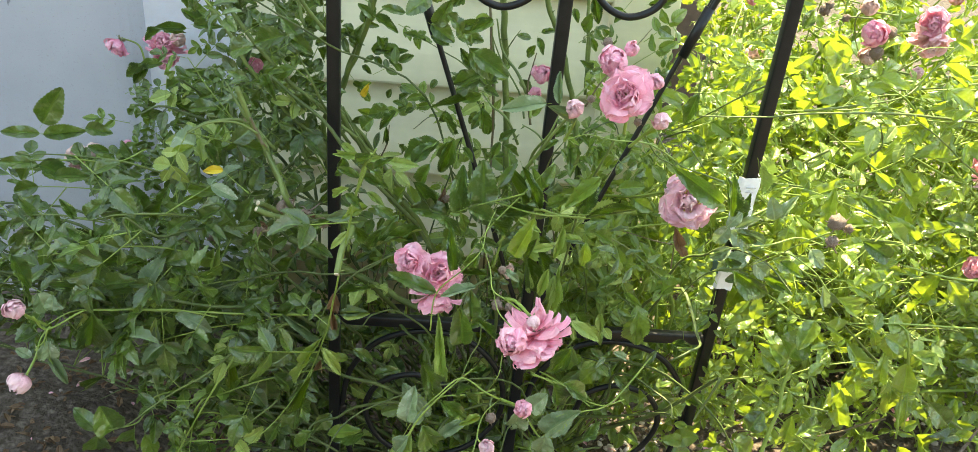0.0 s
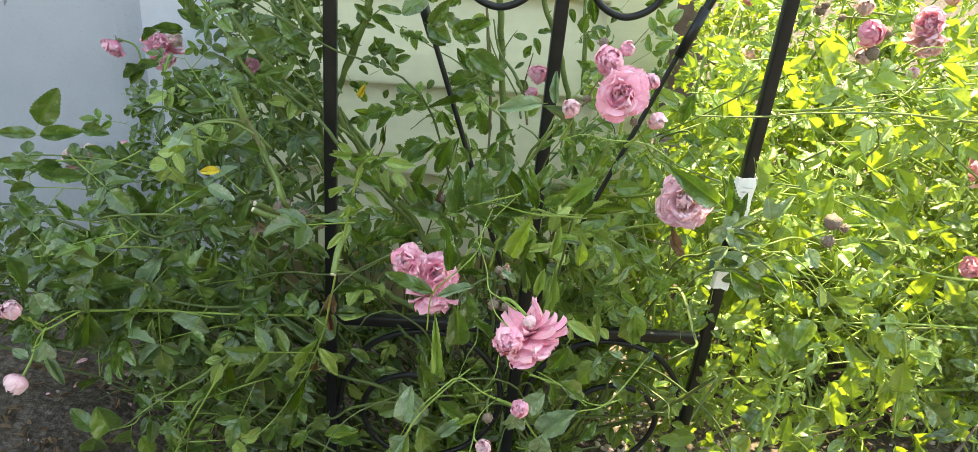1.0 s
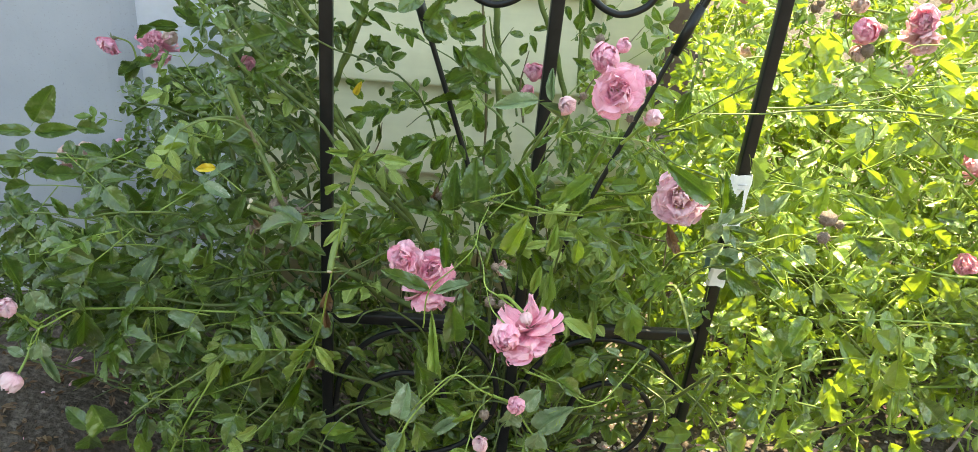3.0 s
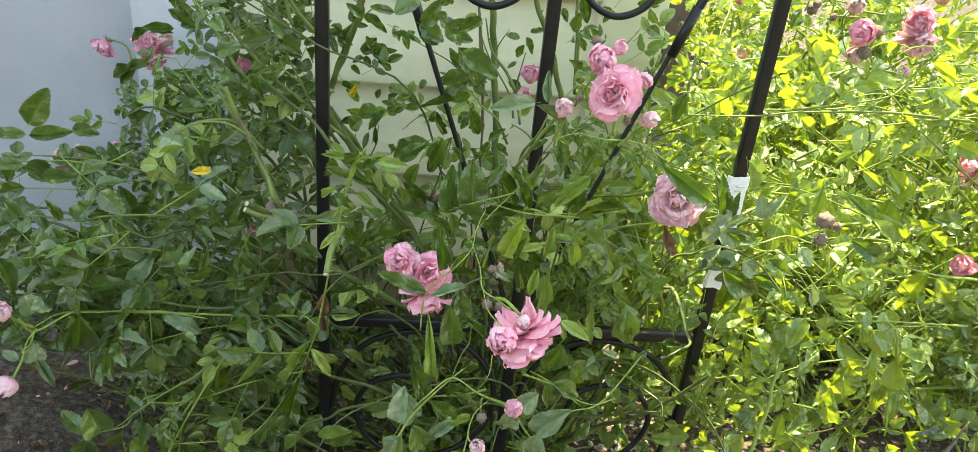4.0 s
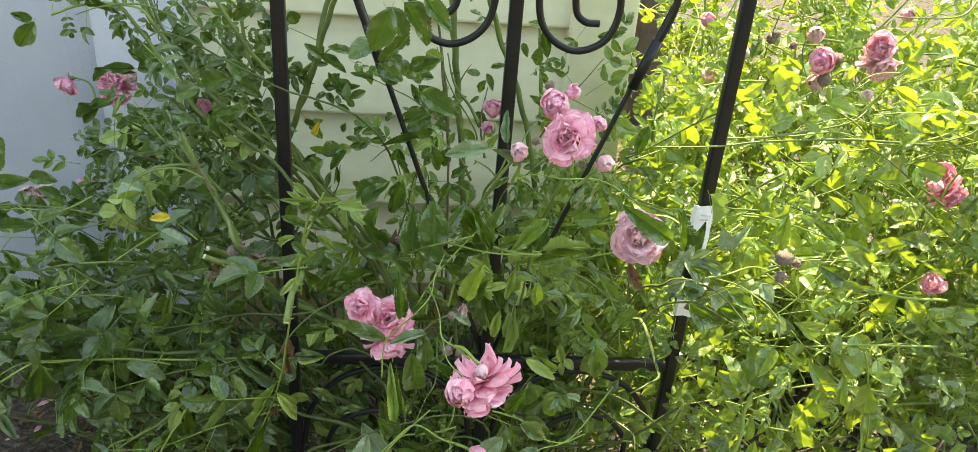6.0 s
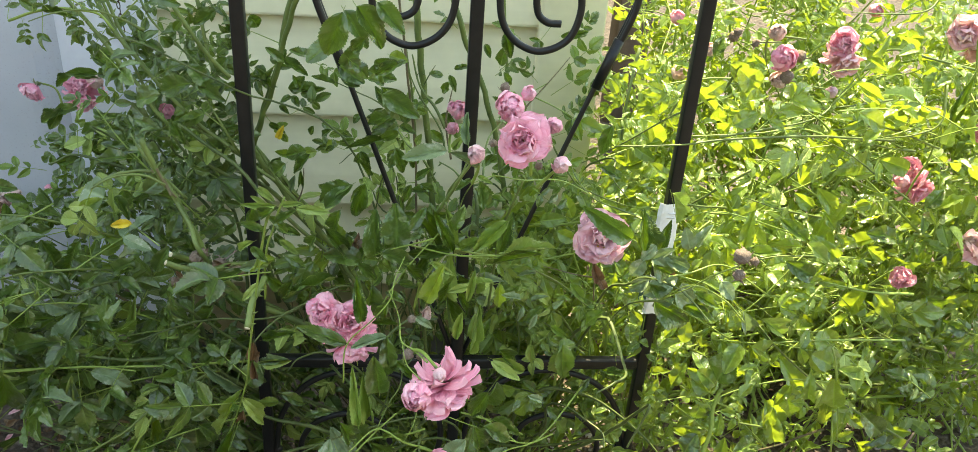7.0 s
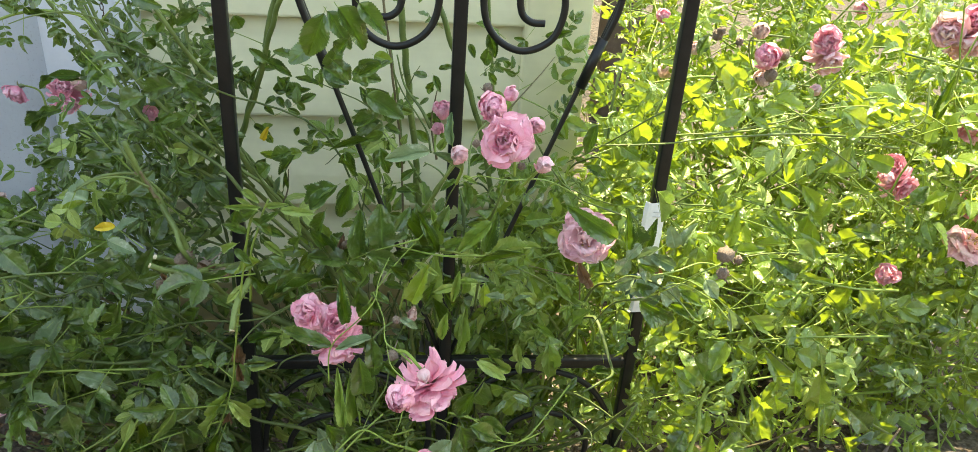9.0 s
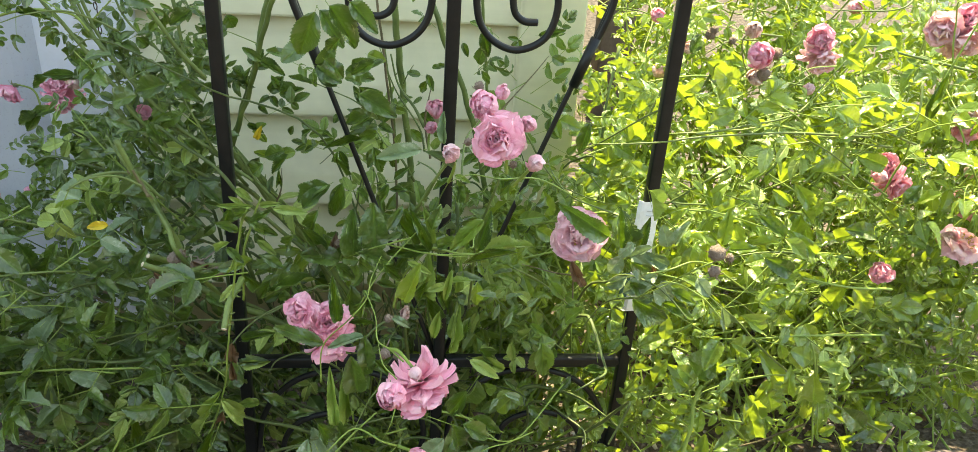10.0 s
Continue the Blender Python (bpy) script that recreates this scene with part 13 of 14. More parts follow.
blade(climber, (0.459, -0.05, 0.19), (0.491, -0.042, 0.161), (-0.02, -0.68, 0.73), 0.75, 'light', 0)
blade(shrub, (0.588, -0.02, 0.223), (0.569, -0.027, 0.264), (-0.44, -0.54, 0.72), 0.62, 'light', 0)
blade(shrub, (0.589, -0.02, 0.269), (0.608, -0.014, 0.228), (-0.23, -0.80, 0.56), 0.67, 'leaf', 0)
blade(shrub, (0.561, -0.05, 0.274), (0.558, -0.053, 0.241), (-0.07, -0.64, 0.77), 0.44, 'light', 1)
cane(climber, [(-0.137, 0.04, 0.675), (-0.122, 0.037, 0.645), (-0.101, 0.033, 0.615), (-0.081, 0.03, 0.589), (-0.052, 0.027, 0.557), (-0.013, 0.023, 0.527), (0.019, 0.02, 0.501)], 0.0023, 0.0017, M_CANE, thorns=4)
cane(climber, [(-0.129, 0.05, 0.671), (-0.117, 0.045, 0.64), (-0.103, 0.04, 0.616)], 0.0017, 0.0014, M_CANE, thorns=4)
cane(climber, [(-0.044, 0.04, 0.678), (-0.04, 0.037, 0.651), (-0.036, 0.033, 0.62), (-0.03, 0.03, 0.602)], 0.0019, 0.0015, M_CANE, thorns=4)
cane(climber, [(-0.098, 0.05, 0.671), (-0.086, 0.047, 0.646), (-0.055, 0.043, 0.616), (-0.038, 0.04, 0.595)], 0.0011, 0.0009, M_CANE, thorns=4)
cane(climber, [(-0.003, 0.05, 0.524), (0.024, 0.053, 0.487), (0.052, 0.057, 0.446), (0.084, 0.06, 0.403)], 0.0021, 0.0024, M_CANE, thorns=4)
cane(climber, [(-0.203, 0.02, 0.65), (-0.177, 0.02, 0.66), (-0.149, 0.02, 0.663), (-0.125, 0.02, 0.659), (-0.113, 0.02, 0.646)], 0.0013, 0.0011, M_STEM, thorns=1)
cane(climber, [(-0.058, 0.03, 0.552), (-0.029, 0.03, 0.532), (-0.006, 0.03, 0.516)], 0.0014, 0.0012, M_CANE, thorns=4)
cane(shrub, [(0.679, 0.02, 0.586), (0.637, 0.02, 0.569), (0.591, 0.02, 0.565), (0.548, 0.02, 0.575), (0.503, 0.02, 0.569), (0.432, 0.02, 0.563)], 0.0010, 0.0008, M_STEM, thorns=1)
cane(shrub, [(0.543, 0, 0.541), (0.547, 0, 0.553), (0.541, 0, 0.565), (0.523, 0, 0.576)], 0.0009, 0.0006, M_STEM, thorns=1)
cane(shrub, [(0.653, -0.04, 0.198), (0.644, -0.033, 0.258), (0.638, -0.027, 0.307), (0.627, -0.02, 0.337)], 0.0012, 0.0009, M_STEM, thorns=1)
blade(climber, (0.098, -0.07, 0.695), (0.119, -0.074, 0.666), (0.33, -0.82, 0.46), 0.48, 'leaf', 1)
blade(climber, (0.131, 0.06, 0.622), (0.149, 0.053, 0.618), (-0.21, -0.92, 0.33), 0.72, 'light', 0)
blade(climber, (0.312, 0.05, 0.629), (0.326, 0.052, 0.622), (-0.21, -0.88, 0.44), 0.70, 'leaf', 0)
blade(climber, (0.295, 0.04, 0.653), (0.321, 0.035, 0.66), (0.07, -0.97, 0.24), 0.32, 'leaf', 1)
blade(climber, (0.239, 0.02, 0.659), (0.245, 0.012, 0.637), (-0.23, -0.77, 0.59), 0.50, 'leaf', 2)
blade(climber, (-0.173, 0.02, 0.66), (-0.143, 0.018, 0.657), (0.05, -0.78, 0.63), 0.26, 'leaf', 2)
blade(climber, (-0.177, 0.02, 0.661), (-0.187, 0.013, 0.671), (0.42, -0.79, 0.46), 0.78, 'leaf', 1)
blade(climber, (-0.159, 0.150, 0.575), (-0.178, 0.147, 0.592), (0.41, -0.76, 0.50), 0.47, 'leaf', 1)
blade(climber, (-0.077, 0.03, 0.639), (-0.068, 0.036, 0.627), (0.31, -0.94, 0.15), 0.78, 'leaf', 2)
blade(climber, (-0.103, 0.05, 0.636), (-0.106, 0.057, 0.621), (0.22, -0.77, 0.60), 0.72, 'leaf', 1)
blade(climber, (-0.022, 0.05, 0.649), (-0.006, 0.051, 0.64), (0.40, -0.86, 0.32), 0.74, 'leaf', 1)
blade(climber, (-0.229, 0.200, 0.502), (-0.259, 0.198, 0.498), (0.49, -0.70, 0.52), 0.46, 'leaf', 1)
blade(climber, (-0.025, 0.03, 0.665), (-0.047, 0.024, 0.654), (0.31, -0.72, 0.62), 0.60, 'leaf', 2)
blade(climber, (0.005, 0.03, 0.663), (0.011, 0.035, 0.649), (0.17, -0.97, 0.19), 0.91, 'leaf', 1)
blade(climber, (-0.018, 0.03, 0.622), (-0.031, 0.03, 0.606), (0.17, -0.79, 0.58), 0.65, 'leaf', 1)
blade(shrub, (0.704, 0.02, 0.589), (0.656, 0.02, 0.604), (-0.38, -0.87, 0.30), 0.30, 'light', 1)
blade(shrub, (0.708, 0.02, 0.589), (0.706, 0.012, 0.635), (-0.59, -0.73, 0.34), 0.27, 'leaf', 2)
blade(shrub, (0.627, -0.02, 0.338), (0.612, -0.022, 0.36), (-0.25, -0.76, 0.61), 0.71, 'light', 0)
blade(shrub, (0.547, -0.02, 0.441), (0.526, -0.022, 0.438), (-0.48, -0.52, 0.70), 0.68, 'light', 1)
blade(shrub, (0.581, -0.02, 0.426), (0.548, -0.025, 0.444), (-0.25, -0.91, 0.34), 0.56, 'leaf', 1)
blade(shrub, (0.754, 0.03, 0.372), (0.79, 0.034, 0.343), (-0.56, -0.66, 0.50), 0.59, 'leaf', 1)
blade(shrub, (0.739, 0, 0.19), (0.703, -0.004, 0.224), (-0.50, -0.59, 0.63), 0.59, 'leaf', 0)
blade(shrub, (0.739, 0.06, 0.471), (0.755, 0.061, 0.494), (-0.62, -0.75, 0.23), 0.64, 'leaf', 1)
blade(shrub, (0.707, 0.05, 0.435), (0.671, 0.044, 0.446), (-0.40, -0.64, 0.66), 0.61, 'leaf', 1)
blade(shrub, (0.703, 0.06, 0.517), (0.67, 0.06, 0.527), (-0.46, -0.84, 0.30), 0.63, 'light', 1)
blade(shrub, (0.493, 0.02, 0.616), (0.467, 0.012, 0.637), (-0.53, -0.73, 0.42), 0.74, 'light', 0)
blade(shrub, (0.467, 0, 0.584), (0.491, 0.004, 0.596), (-0.55, -0.81, 0.19), 0.70, 'light', 0)
blade(shrub, (0.572, 0, 0.497), (0.551, 0.005, 0.509), (-0.67, -0.69, 0.26), 0.63, 'light', 1)
blade(shrub, (0.442, 0.02, 0.646), (0.453, 0.027, 0.666), (-0.15, -0.83, 0.54), 0.57, 'leaf', 2)
blade(shrub, (0.443, 0.02, 0.608), (0.458, 0.015, 0.623), (0.03, -0.98, 0.21), 0.69, 'light', 0)
blade(climber, (-0.155, -0.12, 0.682), (-0.172, -0.118, 0.659), (0.44, -0.87, 0.22), 0.51, 'leaf', 1)
blade(climber, (-0.156, -0.12, 0.683), (-0.168, -0.126, 0.688), (0.49, -0.85, 0.18), 0.56, 'leaf', 2)

cane(climber, [(-0.05, 0.02, 0.38), (-0.017, 0.027, 0.355), (0.013, 0.035, 0.332), (0.051, 0.042, 0.306), (0.096, 0.05, 0.275)], 0.0037, 0.0040, M_CANE, thorns=5)
cane(climber, [(-0.003, -0.04, 0.43), (-0.021, -0.055, 0.445), (-0.041, -0.07, 0.458), (-0.056, -0.085, 0.475)], 0.0028, 0.0026, M_CANE, thorns=5, cut=True)
cane(climber, [(-0.067, -0.05, 0.427), (-0.04, -0.05, 0.434), (-0.009, -0.05, 0.445)], 0.0022, 0.0024, M_CANE, thorns=5)
cane(climber, [(-0.005, 0.04, 0.529), (0.021, 0.045, 0.481), (0.054, 0.05, 0.434), (0.083, 0.055, 0.394), (0.114, 0.06, 0.334)], 0.0028, 0.0033, M_CANE, thorns=5)
cane(climber, [(-0.011, 0.05, 0.493), (0.019, 0.06, 0.46), (0.061, 0.07, 0.408)], 0.0023, 0.0027, M_CANE, thorns=5)
cane(climber, [(-0.072, -0.075, 0.58), (-0.062, -0.071, 0.544), (-0.051, -0.068, 0.521), (-0.041, -0.064, 0.489), (-0.032, -0.06, 0.458)], 0.0024, 0.0030, M_CANE, thorns=5)
cane(climber, [(-0.061, -0.078, 0.554), (-0.056, -0.074, 0.535), (-0.05, -0.07, 0.524)], 0.0011, 0.0009, M_CANE_OLD, thorns=0)

blade(climber, (0.396, -0.035, 0.408), (0.432, -0.030, 0.428), (-0.25, -0.8, 0.45), 0.50, 'grey', 1)
blade(climber, (0.400, -0.030, 0.450), (0.428, -0.035, 0.432), (-0.25, -0.8, 0.45), 0.60, 'grey', 4)
blade(climber, (0.440, -0.030, 0.438), (0.412, -0.030, 0.452), (-0.25, -0.8, 0.45), 0.50, 'grey', 2)
blade(climber, (0.398, -0.040, 0.425), (0.424, -0.040, 0.405), (-0.25, -0.8, 0.45), 0.45, 'leaf', 2)
blade(climber, (0.405, -0.035, 0.462), (0.409, -0.040, 0.495), (-0.25, -0.8, 0.45), 0.35, 'leaf', 2)
blade(climber, (0.436, -0.030, 0.420), (0.452, -0.030, 0.395), (-0.25, -0.8, 0.45), 0.60, 'grey', 0)
blade(climber, (0.430, -0.035, 0.405), (0.408, -0.030, 0.390), (-0.25, -0.8, 0.45), 0.45, 'grey', 2)

blade(shrub, (0.399, -0.050, 0.188), (0.375, -0.058, 0.195), (-0.16, -0.49, 0.42), 0.61, 'light', 1)
blade(shrub, (0.486, 0.030, 0.223), (0.504, 0.038, 0.214), (0.19, -0.77, 0.81), 0.74, 'light', 0)
blade(shrub, (0.474, 0.033, 0.268), (0.477, 0.039, 0.284), (0.13, -0.60, 0.60), 0.51, 'light', 0)
blade(shrub, (0.467, 0.043, 0.293), (0.454, 0.041, 0.292), (0.13, -0.74, 0.76), 0.54, 'light', 0)
blade(shrub, (0.465, 0.020, 0.277), (0.478, 0.011, 0.277), (-0.53, -0.55, 0.95), 0.63, 'light', 1)
blade(shrub, (0.411, -0.022, 0.186), (0.429, -0.018, 0.165), (-0.57, -0.67, 0.81), 0.76, 'light', 1)
blade(shrub, (0.438, -0.049, 0.252), (0.449, -0.041, 0.257), (-0.47, -0.55, 0.84), 0.75, 'light', 0)
blade(shrub, (0.482, 0.073, 0.260), (0.472, 0.067, 0.253), (0.16, -0.43, 0.63), 0.68, 'light', 0)
blade(shrub, (0.387, -0.046, 0.235), (0.389, -0.040, 0.242), (0.05, -0.55, 0.83), 0.57, 'light', 0)
blade(shrub, (0.492, 0.042, 0.219), (0.501, 0.046, 0.229), (-0.46, -0.38, 0.56), 0.52, 'light', 0)
blade(shrub, (0.411, 0.027, 0.277), (0.419, 0.026, 0.269), (0.03, -0.65, 0.41), 0.74, 'light', 1)
blade(shrub, (0.389, -0.045, 0.248), (0.406, -0.041, 0.237), (-0.55, -0.57, 0.82), 0.73, 'light', 1)
blade(shrub, (0.447, -0.023, 0.181), (0.449, -0.021, 0.160), (-0.32, -0.34, 0.57), 0.54, 'light', 0)
blade(shrub, (0.412, -0.016, 0.175), (0.421, -0.014, 0.157), (-0.16, -0.76, 0.73), 0.68, 'light', 1)
blade(shrub, (0.437, -0.049, 0.173), (0.458, -0.048, 0.174), (-0.18, -0.53, 0.95), 0.52, 'light', 1)
blade(shrub, (0.396, 0.028, 0.262), (0.408, 0.019, 0.260), (0.11, -0.44, 0.81), 0.51, 'light', 0)
blade(shrub, (0.488, 0.069, 0.236), (0.484, 0.077, 0.249), (-0.57, -0.50, 0.77), 0.70, 'light', 1)
blade(shrub, (0.387, -0.047, 0.209), (0.405, -0.046, 0.206), (-0.22, -0.45, 0.45), 0.53, 'light', 1)
blade(shrub, (0.401, -0.026, 0.146), (0.425, -0.020, 0.145), (-0.52, -0.63, 0.54), 0.73, 'light', 0)
blade(shrub, (0.469, 0.023, 0.295), (0.483, 0.015, 0.294), (-0.52, -0.79, 0.78), 0.56, 'light', 0)
blade(shrub, (0.421, 0.051, 0.240), (0.433, 0.060, 0.218), (-0.58, -0.75, 0.88), 0.52, 'light', 1)
blade(shrub, (0.465, -0.023, 0.218), (0.472, -0.029, 0.214), (-0.32, -0.31, 0.64), 0.50, 'light', 1)
blade(shrub, (0.475, 0.039, 0.287), (0.480, 0.039, 0.270), (-0.32, -0.38, 0.64), 0.56, 'light', 1)
blade(shrub, (0.491, 0.043, 0.206), (0.484, 0.035, 0.200), (-0.35, -0.79, 0.53), 0.61, 'light', 0)
blade(shrub, (0.491, 0.078, 0.262), (0.512, 0.087, 0.262), (-0.06, -0.61, 0.82), 0.73, 'light', 0)
blade(shrub, (0.383, -0.031, 0.239), (0.393, -0.025, 0.245), (-0.19, -0.75, 0.83), 0.59, 'light', 0)
blade(shrub, (0.405, 0.075, 0.275), (0.416, 0.069, 0.277), (-0.52, -0.39, 1.00), 0.69, 'light', 1)

# ---- yellowed and dry leaves ----
blade(climber, (-0.084, -0.09, 0.508), (-0.1, -0.096, 0.509), (0.09, -0.8, 0.59), 0.50, 'yellow', 1)
cane(climber, [(-0.085, -0.09, 0.508), (-0.075, -0.09, 0.498), (-0.06, -0.1, 0.492)], 0.0002, 0.0006, M_STEM)
blade(climber, (0.024, 0.03, 0.542), (0.03, 0.024, 0.557), (0.14, -0.8, 0.58), 0.40, 'yellow', 1)
blade(climber, (0.324, -0.12, 0.478), (0.316, -0.129, 0.497), (-0.29, -0.62, 0.73), 0.50, 'dry', 2)
blade(climber, (0.331, -0.12, 0.468), (0.323, -0.121, 0.482), (-0.34, -0.72, 0.61), 0.50, 'dry', 4)
blade(climber, (0.47, 0.1, 0.362), (0.477, 0.096, 0.343), (-0.42, -0.75, 0.51), 0.50, 'dry', 2)
blade(climber, (0.008, -0.14, 0.346), (0.004, -0.132, 0.321), (0.08, -0.55, 0.83), 0.30, 'dry', 2)
blade(climber, (0.108, -0.12, 0.503), (0.111, -0.126, 0.518), (0.12, -0.73, 0.67), 0.40, 'dry', 4)


def clothed(bush, points, seed, count, size, kinds, spread=0.008, singles=0.0):
    """Leaves along a shoot, set to its two sides by turns and drooping a little."""
    g = random.Random(seed)
    line = spline([Vector(p) for p in points], 10)
    for k in range(count):
        i = min(len(line) - 2, int((k + g.random()) / count * (len(line) - 1)))
        d = (line[i + 1] - line[i]).normalized()
        side = d.cross(Vector((0.2, -0.9, 0.3))).normalized() * (1 if k % 2 else -1)
        run = (side + d * g.uniform(-0.9, 0.7) + Vector((g.uniform(-0.4, 0.4), g.uniform(-0.7, 0.3), g.uniform(-0.7, 0.2)))).normalized()
        base = line[i] + Vector((g.uniform(-1, 1), g.uniform(-1, 1), g.uniform(-1, 1))) * spread
        face = (g.uniform(-0.3, 0.6), -g.uniform(0.35, 0.9), g.uniform(0.25, 0.95))
        ln, kind = g.uniform(*size), g.choice(kinds)
        if g.random() < singles:
            blade(bush, base, base + run * ln * 0.55, face, g.uniform(0.32, 0.5), kind, g.randrange(6))
        else:
            leaf(bush, base, base + run * ln, face, kind, g.randrange(6))


# leaf tones carry the light: DARK for shaded shoots, PALE with lit copies
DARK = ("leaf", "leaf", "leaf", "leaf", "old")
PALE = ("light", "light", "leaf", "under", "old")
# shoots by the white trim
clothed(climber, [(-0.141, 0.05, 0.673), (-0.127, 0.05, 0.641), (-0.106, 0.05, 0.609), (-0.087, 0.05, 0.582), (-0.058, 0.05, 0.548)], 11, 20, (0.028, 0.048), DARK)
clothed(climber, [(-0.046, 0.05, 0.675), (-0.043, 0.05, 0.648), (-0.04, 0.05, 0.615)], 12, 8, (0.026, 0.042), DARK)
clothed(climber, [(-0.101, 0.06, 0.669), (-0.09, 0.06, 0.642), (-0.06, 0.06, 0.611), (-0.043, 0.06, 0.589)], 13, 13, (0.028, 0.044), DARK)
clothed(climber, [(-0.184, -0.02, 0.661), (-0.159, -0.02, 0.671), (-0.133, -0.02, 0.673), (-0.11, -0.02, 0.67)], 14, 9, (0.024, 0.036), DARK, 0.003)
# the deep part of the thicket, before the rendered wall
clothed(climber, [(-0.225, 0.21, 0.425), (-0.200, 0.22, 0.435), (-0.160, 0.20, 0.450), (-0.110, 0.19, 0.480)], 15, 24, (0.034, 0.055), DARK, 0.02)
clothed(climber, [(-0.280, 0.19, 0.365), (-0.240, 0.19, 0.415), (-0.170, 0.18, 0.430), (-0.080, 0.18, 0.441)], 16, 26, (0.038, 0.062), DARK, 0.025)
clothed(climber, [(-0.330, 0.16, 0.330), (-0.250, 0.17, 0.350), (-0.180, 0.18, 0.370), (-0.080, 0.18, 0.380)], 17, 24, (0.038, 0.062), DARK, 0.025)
# paler shoots among the lower bars
clothed(climber, [(0.272, -0.03, 0.428), (0.352, -0.03, 0.406), (0.431, -0.03, 0.368)], 18, 14, (0.034, 0.052), PALE, 0.015, 0.4)
clothed(climber, [(0.260, -0.04, 0.365), (0.300, -0.03, 0.335), (0.386, -0.03, 0.301), (0.450, -0.03, 0.290)], 19, 16, (0.034, 0.052), PALE, 0.018, 0.4)
clothed(climber, [(0.290, -0.03, 0.260), (0.339, -0.03, 0.221), (0.400, -0.03, 0.240), (0.459, -0.03, 0.248)], 20, 14, (0.034, 0.050), PALE, 0.018, 0.4)

# glossy and mildewed leaflets about the low blooms
blade(climber, (0.107, -0.125, 0.270), (0.086, -0.131, 0.308), (-0.04, -0.67, 0.41), 0.62, 'grey', 2)
blade(climber, (0.113, -0.125, 0.298), (0.104, -0.135, 0.342), (0.14, -0.83, 0.67), 0.42, 'leaf', 1)
blade(climber, (0.120, -0.125, 0.293), (0.151, -0.119, 0.261), (0.03, -0.71, 0.46), 0.42, 'leaf', 2)
blade(climber, (0.105, -0.125, 0.263), (0.124, -0.133, 0.232), (-0.04, -0.61, 0.72), 0.42, 'leaf', 3)
blade(climber, (0.094, -0.125, 0.249), (0.074, -0.117, 0.214), (0.38, -0.79, 0.43), 0.40, 'under', 3)
blade(climber, (0.228, -0.125, 0.258), (0.254, -0.130, 0.286), (0.28, -0.77, 0.69), 0.55, 'grey', 1)
blade(climber, (0.214, -0.125, 0.254), (0.236, -0.116, 0.215), (-0.05, -0.73, 0.62), 0.50, 'leaf', 2)
blade(climber, (0.199, -0.125, 0.275), (0.204, -0.125, 0.248), (0.01, -0.69, 0.39), 0.70, 'grey', 4)
blade(climber, (0.239, -0.125, 0.368), (0.226, -0.115, 0.318), (0.42, -0.71, 0.47), 0.40, 'leaf', 1)
blade(climber, (0.214, -0.125, 0.273), (0.223, -0.115, 0.305), (0.24, -0.81, 0.69), 0.45, 'leaf', 0)
blade(climber, (0.233, -0.125, 0.393), (0.265, -0.125, 0.378), (0.15, -0.73, 0.52), 0.36, 'under', 3)
blade(climber, (0.297, -0.125, 0.411), (0.302, -0.133, 0.374), (0.08, -0.79, 0.37), 0.50, 'old', 1)
blade(climber, (0.238, -0.125, 0.321), (0.267, -0.136, 0.311), (0.28, -0.63, 0.56), 0.40, 'leaf', 2)
blade(climber, (0.023, -0.125, 0.388), (0.051, -0.126, 0.390), (0.11, -0.85, 0.43), 0.32, 'under', 3)
blade(climber, (0.047, -0.125, 0.244), (0.011, -0.127, 0.234), (0.02, -0.74, 0.46), 0.42, 'leaf', 2)
blade(climber, (0.135, -0.125, 0.395), (0.134, -0.128, 0.367), (0.35, -0.65, 0.57), 0.50, 'leaf', 1)
blade(climber, (0.115, -0.125, 0.377), (0.122, -0.115, 0.315), (-0.04, -0.57, 0.44), 0.22, 'under', 3)
blade(climber, (0.004, -0.125, 0.348), (0.024, -0.119, 0.311), (0.27, -0.62, 0.48), 0.36, 'under', 2)
blade(climber, (0.218, -0.125, 0.441), (0.211, -0.133, 0.404), (0.18, -0.56, 0.63), 0.25, 'under', 3)
blade(climber, (0.371, -0.030, 0.213), (0.406, -0.020, 0.216), (0.47, -0.77, 0.73), 0.60, 'light', 0)
blade(climber, (0.396, -0.030, 0.173), (0.421, -0.042, 0.187), (0.07, -0.84, 0.66), 0.70, 'light', 0)
blade(climber, (0.322, -0.030, 0.238), (0.338, -0.032, 0.222), (0.47, -0.74, 0.68), 0.80, 'light', 1)
blade(climber, (0.286, -0.030, 0.274), (0.305, -0.035, 0.272), (0.01, -0.68, 0.40), 0.80, 'light', 0)
blade(climber, (0.312, -0.030, 0.363), (0.305, -0.033, 0.383), (0.48, -0.65, 0.35), 0.70, 'light', 1)
blade(climber, (0.261, -0.030, 0.278), (0.271, -0.041, 0.290), (0.00, -0.79, 0.50), 0.80, 'light', 0)
blade(climber, (0.143, -0.125, 0.382), (0.159, -0.130, 0.397), (-0.04, -0.84, 0.52), 0.40, 'leaf', 1)
blade(climber, (0.162, -0.125, 0.337), (0.146, -0.132, 0.333), (-0.06, -0.57, 0.42), 0.40, 'leaf', 2)
blade(climber, (0.143, -0.125, 0.303), (0.160, -0.121, 0.287), (-0.01, -0.56, 0.55), 0.40, 'leaf', 1)
